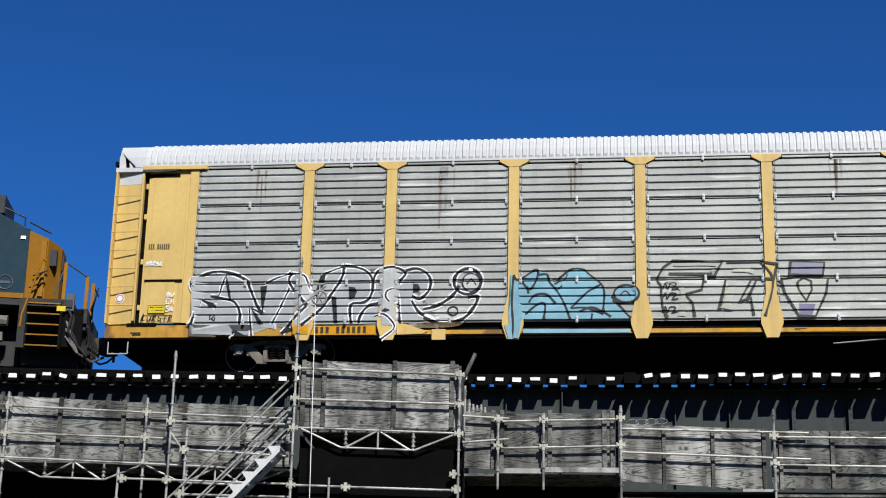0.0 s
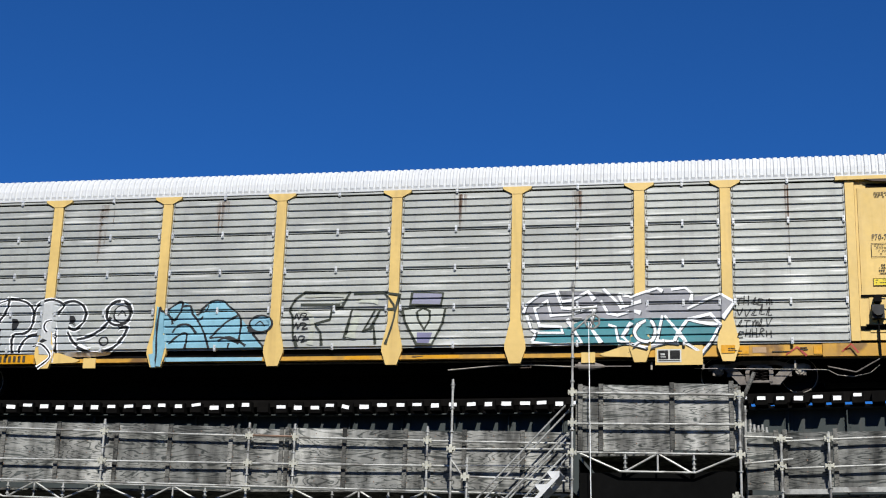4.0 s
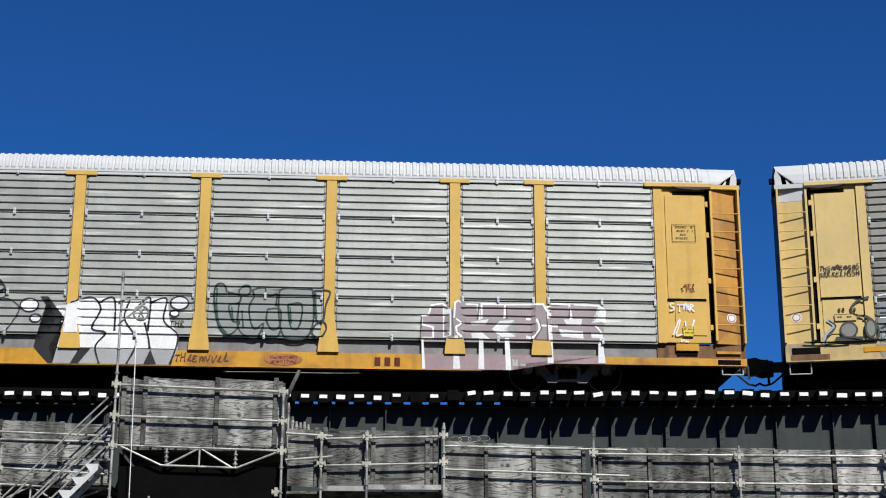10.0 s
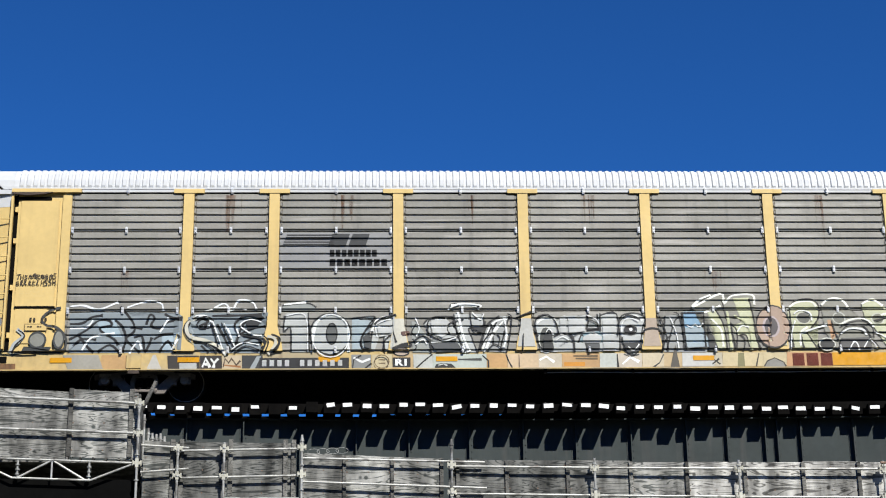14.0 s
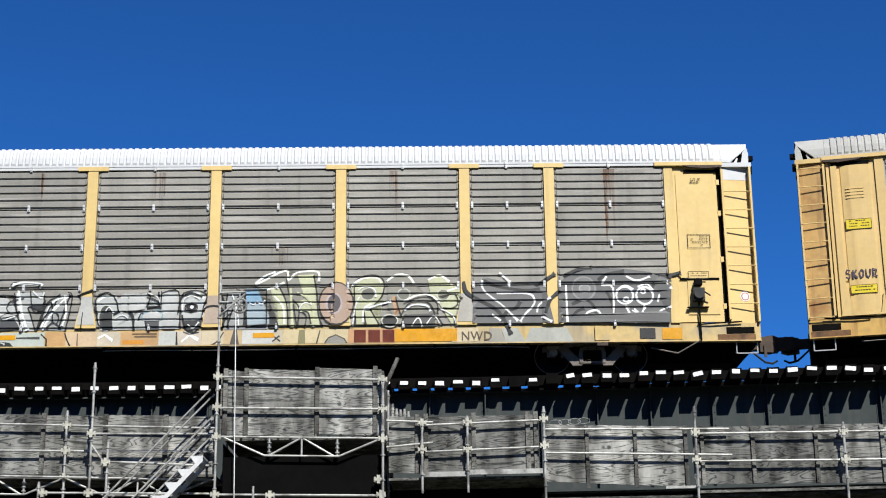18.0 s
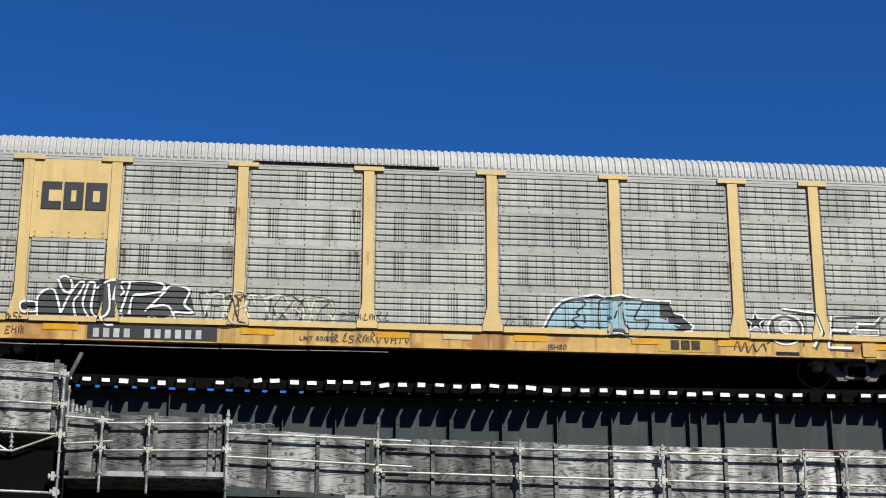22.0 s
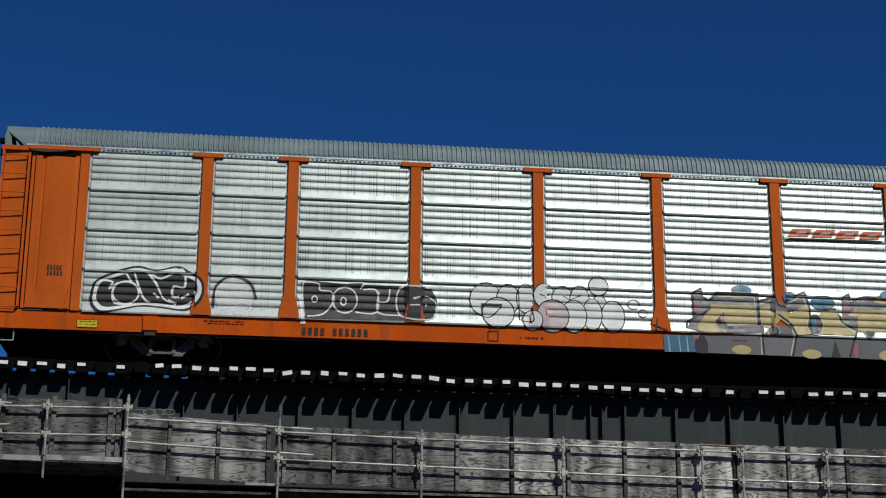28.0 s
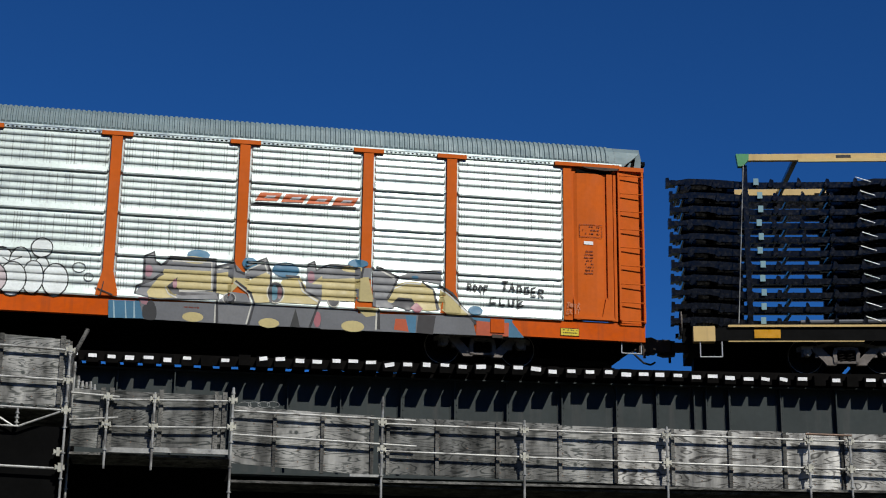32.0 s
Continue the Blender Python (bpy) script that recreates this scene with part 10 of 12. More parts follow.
brush("c", (226, 228, 226), 0.03, (-8.44, 1.71), (-8.31, 1.37), (-8.16, 0.96))
brush("c", (226, 228, 226), 0.024, (-8.18, 1.66), (-8, 1.3))
coat("c", (44, 46, 48), (-7.7, 1.71), (-7.33, 1.74), (-7.45, 1.55), (-7.66, 1.5), straight=True)
brush("c", INK, 0.043, (-7.3, 1.78), (-7.68, 1.84), (-7.94, 1.64), (-7.81, 1.4), (-7.41, 1.32), (-7.25, 1.21), (-7.34, 0.99))
brush("c", (226, 228, 226), 0.027, (-7.35, 1.68), (-7.6, 1.75), (-7.82, 1.61), (-7.56, 1.41), (-7.34, 1.38))
brush("c", (226, 228, 226), 0.041, (-7.9, 1.53), (-7.83, 1.35))
brush("c", (226, 228, 226), 0.027, (-8.01, 1.04), (-7.75, 1.22), (-7.4, 1.16))
brush("c", INK, 0.027, (-7.95, 0.98), (-7.69, 1.13), (-7.39, 1.04))
brush("c", (222, 218, 200), 0.068, (-7.21, 1.35), (-7.04, 1.29), (-7.04, 1.12), (-7.19, 0.95))
brush("c", INK, 0.054, (-7.12, 1.39), (-6.94, 1.3), (-6.97, 1.13), (-7.13, 0.95))
brush("c", INK, 0.027, (-7.29, 1.36), (-7.18, 1.21), (-7.27, 0.97))
brush("c", (226, 228, 226), 0.022, (-6.79, 1.83), (-6.37, 1.83), (-6.31, 1.01))
brush("c", INK, 0.022, (-6.31, 1.7), (-6.23, 1.38), (-6.21, 0.98))
brush("c", (226, 228, 226), 0.022, (-8.68, 1.94), (-8.19, 2.02), (-7.69, 1.98))
brush("c", (226, 228, 226), 0.024, *disc(-5.8, 1.37, 0.42, 0.49), straight=True, closed=True)
coat("c", (72, 74, 74), (-5.08, 1.33), (-4.93, 1.46), (-4.89, 1.05), (-5.05, 1.1), straight=True)
brush("c", INK, 0.027, (-5.06, 1.02), (-5.12, 1.23), (-5.01, 1.49), (-4.83, 1.71), (-5.15, 1.76))
coat("c", (206, 208, 205), (-4.77, 1.56), (-4.42, 1.72), (-4.44, 1.38), (-4.71, 1.33), straight=True)
brush("c", INK, 0.027, (-4.83, 1.63), (-4.65, 1.77), (-4.35, 1.84))
brush("c", INK, 0.027, (-4.58, 0.99), (-4.6, 1.23), (-4.45, 1.38))
brush("c", (226, 228, 226), 0.022, (-4.76, 1.33), (-4.79, 1.59), (-4.6, 1.71), (-4.4, 1.76))
brush("c", INK, 0.027, (-3.94, 1.24), (-3.73, 1.36), (-3.59, 1.19), (-3.56, 0.98))
brush("c", (226, 228, 226), 0.022, (-3.91, 1.15), (-3.74, 1.27), (-3.65, 1.16))
brush("c", (226, 228, 226), 0.022, (-3.91, 1.78), (-3.82, 1.52), (-3.89, 1.34))
coat("c", (206, 208, 205), (-3.57, 1.67), (-3.45, 1.75), (-3.2, 1.74), (-3.17, 1.42), (-3.31, 1.31), (-3.52, 1.41), straight=True)
brush("c", INK, 0.027, (-3.05, 1.79), (-3.47, 1.79), (-3.63, 1.65), (-3.59, 1.39), (-3.31, 1.27), (-2.91, 1.34))
brush("c", INK, 0.027, (-2.82, 1.73), (-3.12, 1.65), (-3.19, 1.49), (-3.09, 1.38), (-2.89, 1.42))
coat("c", (84, 86, 88), (-3.56, 1.16), (-3.01, 1.26), (-2.86, 1.02), (-3.43, 0.99), straight=True)
brush("c", (226, 228, 226), 0.022, (-3.56, 1.21), (-3.26, 1.23), (-2.99, 1.31))
brush("c", (226, 228, 226), 0.041, (-3.17, 1.96), (-2.92, 2.09), (-2.45, 2.06), (-2.49, 1.97))
brush("c", (226, 228, 226), 0.054, (-2.95, 1.91), (-2.85, 1.39), (-2.71, 0.99))
brush("c", (226, 228, 226), 0.027, (-2.63, 1.89), (-2.44, 1.73), (-2.37, 1.86))
coat("c", (52, 54, 55), (-2.65, 1.53), (-2.33, 1.57), (-2.41, 1.42), straight=True)
brush("c", INK, 0.027, (-2.68, 1.9), (-2.63, 1.55), (-2.51, 1.44), (-2.36, 1.55), (-2.34, 1.68))
brush("c", INK, 0.027, (-3.05, 1.75), (-2.94, 1.34), (-2.81, 0.98))
brush("c", INK, 0.027, (-2.51, 0.99), (-2.31, 1.33), (-2.18, 1.6))
brush("c", (226, 228, 226), 0.041, (-2.37, 0.99), (-2.19, 1.37), (-2.06, 1.6))
brush("c", INK, 0.027, (-2.32, 1.3), (-2.19, 1.42), (-2.02, 1.32), (-2.06, 1.11))
brush("c", (226, 228, 226), 0.041, (-1.91, 1.78), (-1.86, 1.39), (-1.93, 1.08))
brush("c", INK, 0.027, (-1.84, 1.86), (-1.74, 1.77), (-1.78, 1.39), (-1.86, 0.99))
brush("c", INK, 0.022, (-2.28, 1.03), (-2.13, 1.16), (-1.96, 1.03))
brush("c", INK, 0.027, (-1.61, 1.76), (-1.43, 1.85), (-1.15, 1.93))
brush("c", INK, 0.022, (-1.48, 1.39), (-1.51, 0.98))
brush("c", INK, 0.022, (-1.24, 1.53), (-1.15, 1.34))
brush("c", INK, 0.027, (-1.15, 1.79), (-0.93, 1.84), (-0.75, 1.66), (-0.69, 1.4))
coat("c", (48, 50, 50), (-1.03, 0.99), (-1.04, 1.29), (-0.94, 1.47), (-0.84, 1.37), (-0.8, 1.01), straight=True)
brush("c", (226, 228, 226), 0.024, (-0.98, 1.4), (-0.9, 1.5), (-0.8, 1.37))
brush("c", INK, 0.027, (-0.8, 1.32), (-0.61, 1.4), (-0.4, 1.32), (-0.34, 1))
brush("c", (226, 228, 226), 0.022, (-0.75, 1.24), (-0.6, 1.32), (-0.46, 1.24))
coat("c", (206, 208, 205), (-0.65, 1.78), (-0.53, 1.82), (-0.51, 1.4), (-0.65, 1.35), straight=True)
coat("c", (206, 208, 205), (-0.46, 1.78), (-0.06, 1.82), (-0.09, 1.45), (-0.46, 1.4), straight=True)
brush("c", INK, 0.027, (-0.08, 1.73), (0.14, 1.66), (0.23, 1.53), (-0.04, 1.49))
coat("c", (84, 86, 88), (-0.02, 1.15), (0.23, 1.15), (0.23, 0.98), (-0.02, 0.98), straight=True)
coat("c", (206, 208, 205), (-0.14, 1.32), (0.11, 1.44), (0.29, 1.32), (0.26, 1.19), (-0.15, 1.19), straight=True)
brush("c", INK, 0.027, (0.26, 1.86), (0.26, 1.45))
brush("c", (226, 228, 226), 0.022, (-0.04, 1.82), (0.16, 1.74), (0.24, 1.58))
coat("c", (206, 208, 205), (0.31, 1.81), (0.62, 1.81), (0.59, 1), (0.31, 1), straight=True)
brush("c", INK, 0.027, (0.64, 1.32), (0.7, 1.66), (0.9, 1.82), (1.18, 1.73))
coat("c", (50, 51, 51), (0.77, 1.17), (1.2, 1.2), (1.13, 0.99), (0.86, 0.95), straight=True)
brush("c", (226, 228, 226), 0.027, (0.87, 1.09), (0.99, 1.01), (1.12, 1.14))
brush("c", (226, 228, 226), 0.027, (0.74, 1.4), (0.76, 1.64), (0.93, 1.76), (1.13, 1.67))
brush("c", INK, 0.024, *disc(0.94, 1.48, 0.14, 0.11), straight=True, closed=True)
brush("c", INK, 0.027, (1.61, 1.8), (1.74, 1.41), (1.78, 1))
brush("c", INK, 0.027, (1.94, 1.88), (2.07, 1.77), (2.19, 1.05))
brush("c", (226, 228, 226), 0.024, (1.85, 1.77), (1.97, 1.41), (2.01, 1.04))
brush("c", INK, 0.027, (1.65, 1), (1.73, 1.25), (1.86, 1.35))
brush("c", INK, 0.027, (2.13, 1.87), (2.62, 1.88), (2.63, 1.07), (2.19, 1.03), (2.13, 1.87), straight=True)
brush("c", (226, 228, 226), 0.027, (2.23, 1.59), (2.33, 1.53), (2.41, 1.6), (2.51, 1.54), (2.59, 1.63))
coat("c", (60, 60, 58), (2.69, 1.57), (2.81, 1.33), (2.92, 0.99), (2.7, 1), straight=True)
brush("c", (216, 218, 176), 0.054, (3.16, 1.91), (3.21, 1.01))
brush("c", (216, 218, 176), 0.041, (3.31, 1.81), (3.54, 1.66), (3.67, 1.41), (3.67, 1.01))
brush("c", (46, 46, 40), 0.027, (3.23, 1.54), (3.31, 1.01))
brush("c", (46, 46, 40), 0.027, (3.42, 1.36), (3.52, 1.25), (3.49, 1.01))
brush("c", (226, 228, 226), 0.027, (3.35, 1.41), (3.48, 1.57), (3.64, 1.52))
brush("c", (226, 228, 226), 0.041, (4.82, 1.39), (5.08, 1.48), (5.42, 1.58))
coat("c", (52, 52, 50), *disc(5.39, 1.13, 0.18, 0.14), straight=True)
brush("c", (226, 226, 214), 0.027, *disc(5.39, 1.13, 0.18, 0.14), straight=True, closed=True)
brush("c", (42, 38, 34), 0.027, (5.65, 1.27), (5.86, 1.55), (6.25, 1.55), (6.41, 1.28))
coat("c", (92, 90, 88), (5.71, 1.26), (6.36, 1.29), (6.42, 1), (5.7, 1), straight=True)
brush("c", (226, 228, 226), 0.041, (5.72, 1.37), (5.92, 1.49), (6.22, 1.47), (6.31, 1.34))
brush("c", (226, 228, 226), 0.027, (5.88, 1), (6.03, 1.2), (6.12, 1))
brush("c", (42, 38, 34), 0.027, (5.53, 1.68), (5.59, 1.41), (5.7, 1.13))
brush("c", (226, 228, 226), 0.027, (6.5, 1.42), (6.8, 1.24), (6.89, 1))
brush("c", (42, 38, 34), 0.027, (6.57, 1.67), (6.85, 1.75), (6.94, 1.54))
brush("c", (226, 228, 226), 0.027, (6.22, 1.05), (6.38, 1.24), (6.53, 1.03))
brush("c", (226, 228, 226), 0.027, (4.68, 1.84), (4.84, 1.93), (5.05, 1.85), (5.08, 1.68))
brush("c", (226, 228, 226), 0.027, (4.56, 1.02), (4.61, 1.42), (4.7, 1.68))
for k, x in enumerate((-4.28, -1.415, 1.415, 4.28, 7.11)):
    patch("c", [(x - 0.2, 1.1), (x + 0.2, 1.1), (x + 0.11, 1.75), (x - 0.11, 1.75)], ((226, 222, 206), (206, 206, 200), (200, 180, 160), (214, 208, 180), (190, 186, 176))[k], 0.006)
scrawl("c", -12.86, -11.95, 2.54, 2.84, 2, (70, 58, 40), 50, 0.024)
plate("c", -12.6, -12.1, 1.5, 1.66, M["yellow_c"], 1, "ink", 51)
marks("c", blocks(5, -12.5, 1.72, 0.42, 0.08, (2,)), M["ink"])
patch("c", rect(-6.98, -4.45, 2.95, 3.8), (158, 158, 158), 0.003, "repaint_patch", "lighter grey repainted patch")
for k in range(5):
    patch("c", rect(-6.9 + 0.02 * k, -5.75, 3.50 + k * 0.055, 3.525 + k * 0.055), M["black"], 0.010, "logo_bar")
for a, b in ((-5.82, -5.42), (-5.36, -4.97)):
    patch("c", [(a - 0.06, 3.47), (b - 0.06, 3.47), (b + 0.04, 3.76), (a + 0.04, 3.76)], (44, 46, 48), 0.010, "logo_block")
for z, w in ((3.24, 1.1), (3.02, 1.34)):
    marks("c", blocks(8, -5.84, z - 0.02, w, 0.16, narrow=0.76), M["black"], 0.010, "owner_mark")
for x, z, w, sd in ((-5.55, 3.7, 0.7, 1), (-8.1, 3.6, 0.5, 2), (-2.6, 3.9, 0.35, 4), (10.45, 2.6, 0.4, 5), (5.5, 3.3, 0.3, 7), (0.2, 3.9, 0.4, 9)):
    rust("c", x, z, 4.7, w, sd)
rust("c", -10.4, 2.3, 2.9, 0.3, 6)
rust("c", 2.9, 2.2, 2.9, 0.5, 8)
r_sill = random.Random(77)
for x, end in ((-11.6, -9.6), (7.6, 9.5)):
    while x < end:
        w = r_sill.uniform(0.3, 0.9)
        col = r_sill.choice(((204, 198, 176), (186, 188, 178), (218, 200, 154), (206, 166, 112), (214, 208, 190), (172, 168, 156), (128, 116, 100), (212, 208, 198)))
        patch("c", [(x, 0.63), (x + w, 0.63), (x + w + r_sill.uniform(-0.2, 0.2), 0.95), (x + r_sill.uniform(-0.2, 0.2), 0.95)], col, 0.005 + r_sill.uniform(0, 0.002), "sill_graffiti")
        x += w * r_sill.uniform(0.7, 1.3)
patch("c", [(-9.39, 0.61), (-8.69, 0.62), (-8.71, 0.93), (-9.42, 0.93)], (58, 52, 46), 0.006, "sill_graffiti")
patch("c", [(-8.68, 0.62), (-8.2, 0.62), (-8.22, 0.93), (-8.7, 0.93)], (52, 46, 42), 0.006, "sill_graffiti")
patch("c", [(-8.2, 0.62), (-7.76, 0.62), (-7.78, 0.93), (-8.21, 0.93)], (206, 188, 156), 0.006, "sill_graffiti")
patch("c", [(-7.76, 0.62), (-7.3, 0.62), (-7.31, 0.93), (-7.77, 0.93)], (60, 62, 62), 0.006, "sill_graffiti")
patch("c", [(-5.33, 0.62), (-4.89, 0.62), (-4.9, 0.94), (-5.34, 0.94)], (150, 152, 150), 0.006, "sill_graffiti")
patch("c", [(-4.87, 0.62), (-4.42, 0.62), (-4.43, 0.94), (-4.88, 0.94)], (216, 200, 160), 0.006, "sill_graffiti")
patch("c", [(-4.41, 0.62), (-3.96, 0.62), (-3.97, 0.94), (-4.42, 0.94)], (206, 176, 128), 0.006, "sill_graffiti")
patch("c", [(-3.95, 0.62), (-3.52, 0.63), (-3.53, 0.94), (-3.96, 0.94)], (210, 212, 205), 0.006, "sill_graffiti")
patch("c", [(-3.52, 0.63), (-2.32, 0.63), (-2.32, 0.95), (-3.52, 0.94)], (200, 208, 198), 0.006, "sill_graffiti")
patch("c", [(-2.31, 0.63), (-1.86, 0.63), (-1.86, 0.95), (-2.31, 0.95)], (214, 170, 112), 0.006, "sill_graffiti")
patch("c", [(-1.85, 0.63), (-1.15, 0.63), (-1.15, 0.95), (-1.85, 0.95)], (228, 200, 162), 0.006, "sill_graffiti")
patch("c", [(-1.15, 0.63), (-0.63, 0.63), (-0.63, 0.95), (-1.15, 0.95)], (218, 206, 184), 0.006, "sill_graffiti")
patch("c", [(-0.62, 0.63), (0.22, 0.63), (0.22, 0.95), (-0.62, 0.95)], (214, 172, 118), 0.006, "sill_graffiti")
patch("c", [(0.22, 0.63), (0.62, 0.63), (0.62, 0.95), (0.23, 0.95)], (210, 214, 206), 0.006, "sill_graffiti")
patch("c", [(0.62, 0.63), (1.17, 0.63), (1.18, 0.95), (0.63, 0.95)], (216, 204, 186), 0.006, "sill_graffiti")
patch("c", [(1.18, 0.63), (1.67, 0.64), (1.68, 0.96), (1.19, 0.95)], (224, 208, 176), 0.006, "sill_graffiti")
patch("c", [(1.67, 0.64), (2.07, 0.64), (2.08, 0.96), (1.68, 0.96)], (216, 190, 146), 0.006, "sill_graffiti")
patch("c", [(2.08, 0.64), (2.81, 0.64), (2.82, 0.96), (2.09, 0.96)], (220, 220, 214), 0.006, "sill_graffiti")
patch("c", [(2.82, 0.64), (2.99, 0.64), (3, 0.96), (2.83, 0.96)], (208, 198, 172), 0.006, "sill_graffiti")
patch("c", [(2.99, 0.64), (3.91, 0.64), (3.92, 0.96), (3.01, 0.96)], (222, 204, 160), 0.006, "sill_graffiti")
patch("c", [(3.91, 0.64), (4.44, 0.64), (4.46, 0.96), (3.93, 0.96)], (226, 208, 164), 0.006, "sill_graffiti")
patch("c", [(4.45, 0.64), (5.5, 0.64), (5.51, 0.97), (4.47, 0.96)], (214, 164, 116), 0.006, "sill_graffiti")
patch("c", [(6.78, 0.64), (7.35, 0.65), (7.38, 0.97), (6.81, 0.97)], (224, 206, 170), 0.006, "sill_graffiti")
patch("c", [(-9.14, 0.63), (-8.76, 0.63), (-8.77, 0.76), (-9.15, 0.76)], (204, 206, 200), 0.0075, "sill_graffiti")
lines_on("c", [([(-8.64, 0.66), (-8.57, 0.86), (-8.47, 0.66)], False)], (226, 228, 224), 0.041, 0.009, "sill_graffiti")
lines_on("c", [([(-8.61, 0.73), (-8.5, 0.73)], False)], (226, 228, 224), 0.041, 0.009, "sill_graffiti")
lines_on("c", [([(-8.46, 0.86), (-8.38, 0.76), (-8.29, 0.86)], False)], (226, 228, 224), 0.041, 0.009, "sill_graffiti")
lines_on("c", [([(-8.38, 0.76), (-8.39, 0.65)], False)], (226, 228, 224), 0.041, 0.009, "sill_graffiti")
lines_on("c", [([(-8.18, 0.66), (-8.14, 0.86), (-8.06, 0.76), (-8, 0.86), (-7.89, 0.71), (-7.8, 0.81)], False)], (90, 70, 52), 0.027, 0.009, "sill_graffiti")
lines_on("c", [([(-8.16, 0.71), (-7.79, 0.67)], False)], (176, 120, 70), 0.027, 0.009, "sill_graffiti")
patch("c", [(-7.61, 0.6), (-7.49, 0.6), (-7.34, 0.91), (-7.44, 0.91)], (170, 178, 180), 0.0075, "sill_graffiti")
lines_on("c", [([(-5.29, 0.87), (-5.1, 0.77), (-4.92, 0.84)], False)], (225, 226, 224), 0.041, 0.009, "sill_graffiti")
lines_on("c", [([(-5.31, 0.61), (-5.29, 0.82), (-5.12, 0.92)], False)], INK, 0.027, 0.009, "sill_graffiti")
lines_on("c", [([(-5.06, 0.6), (-4.89, 0.74)], False)], INK, 0.027, 0.009, "sill_graffiti")
brush("c", (120, 100, 70), 0.02, *disc(-4.66, 0.77, 0.16, 0.15), straight=True, closed=True)
lines_on("c", [([(-4.73, 0.82), (-4.58, 0.82)], False)], (120, 100, 70), 0.019, 0.009, "sill_graffiti")
lines_on("c", [([(-4.73, 0.74), (-4.58, 0.74)], False)], (120, 100, 70), 0.019, 0.009, "sill_graffiti")
lines_on("c", [([(-3.53, 0.94), (-3.74, 0.77), (-3.92, 0.6)], False)], INK, 0.027, 0.009, "sill_graffiti")
patch("c", [(-3.5, 0.6), (-3.45, 0.71), (-3.3, 0.74), (-3.1, 0.72), (-2.98, 0.6)], (40, 42, 42), 0.0075, "sill_graffiti")
lines_on("c", [([(-3.4, 0.69), (-3.28, 0.72), (-3.2, 0.68)], False)], (222, 224, 218), 0.027, 0.009, "sill_graffiti")
lines_on("c", [([(-2.96, 0.82), (-2.43, 0.82)], False)], (70, 72, 70), 0.032, 0.009, "sill_graffiti")
lines_on("c", [([(-2.41, 0.91), (-2.28, 0.79), (-2.28, 0.61)], False)], INK, 0.027, 0.009, "sill_graffiti")
lines_on("c", [([(-1.88, 0.93), (-1.82, 0.77), (-1.74, 0.61)], False)], INK, 0.027, 0.009, "sill_graffiti")
lines_on("c", [([(-1.59, 0.93), (-1.59, 0.62)], False)], (120, 100, 80), 0.02, 0.009, "sill_graffiti")
lines_on("c", [([(-1.13, 0.8), (-0.98, 0.88), (-0.8, 0.75)], False)], (240, 238, 230), 0.041, 0.009, "sill_graffiti")
lines_on("c", [([(-0.37, 0.89), (0.18, 0.89)], False)], (110, 90, 60), 0.027, 0.009, "sill_graffiti")
lines_on("c", [([(-0.32, 0.83), (0.18, 0.83)], False)], (110, 90, 60), 0.027, 0.009, "sill_graffiti")
patch("c", [(-0.58, 0.66), (-0.11, 0.66), (-0.11, 0.75), (-0.58, 0.75)], (222, 150, 40), 0.0085, "sill_graffiti")
lines_on("c", [([(0.62, 0.93), (0.63, 0.62)], False)], INK, 0.027, 0.009, "sill_graffiti")
lines_on("c", [([(0.73, 0.7), (0.91, 0.86), (1.11, 0.75)], False)], (244, 244, 240), 0.041, 0.009, "sill_graffiti")
lines_on("c", [([(0.77, 0.93), (0.91, 0.87), (1.12, 0.92)], False)], (60, 60, 58), 0.022, 0.009, "sill_graffiti")
lines_on("c", [([(1.67, 0.92), (1.57, 0.73), (1.41, 0.61)], False)], (60, 60, 58), 0.027, 0.009, "sill_graffiti")
patch("c", [(1.83, 0.61), (2.03, 0.61), (1.95, 0.94)], (120, 110, 98), 0.0085, "sill_graffiti")
lines_on("c", [([(2.79, 0.81), (2.94, 0.69)], False)], (60, 56, 50), 0.027, 0.009, "sill_graffiti")
lines_on("c", [([(2.76, 0.69), (2.92, 0.82)], False)], (60, 56, 50), 0.027, 0.009, "sill_graffiti")
patch("c", [(3.33, 0.63), (3.5, 0.63), (3.49, 0.95), (3.36, 0.95)], (146, 140, 96), 0.0085, "sill_graffiti")
patch("c", [(3.93, 0.62), (3.99, 0.75), (4.17, 0.81), (4.37, 0.74), (4.42, 0.62)], (150, 148, 140), 0.0085, "sill_graffiti")
lines_on("c", [([(3.93, 0.63), (4.01, 0.76), (4.18, 0.83), (4.37, 0.74), (4.43, 0.63)], False)], (70, 64, 54), 0.027, 0.009, "sill_graffiti")
lines_on("c", [([(3.83, 0.94), (3.75, 0.63)], False)], (70, 64, 54), 0.027, 0.009, "sill_graffiti")
plate("c", -7.38, -5.39, 0.63, 0.87, M["black"], 0, name="number_panel", label="black number panel")
marks("c", blocks(11, -7.32, 0.68, 1.85, 0.14, (4,)), M["white"], 0.014, "car_number")
plate("c", -4.42, -4.02, 0.65, 0.87, M["black"], 0, name="route_panel")
written("c", "R1", -4.36, -4.08, 0.69, 0.83, M["white"], 0.015, bold=0.04)
for x in (-12.0, -9.19, -6.07, -3.45, 2.33):
    patch("c", rect(x, x + 0.48, 0.78, 0.89), M["reflector"], 0.013, "reflector")
marks("c", blocks(3, 4.59, 0.655, 0.96, 0.28, narrow=0.82), M["red_ink"], 0.013, "owner_mark")
patch("c", rect(5.5, 6.9, 0.66, 0.95), M["reflector"], 0.010, "sill_patch")
written("c", "NWD", 7.0, 7.7, 0.68, 0.88, M["ink"], 0.013)
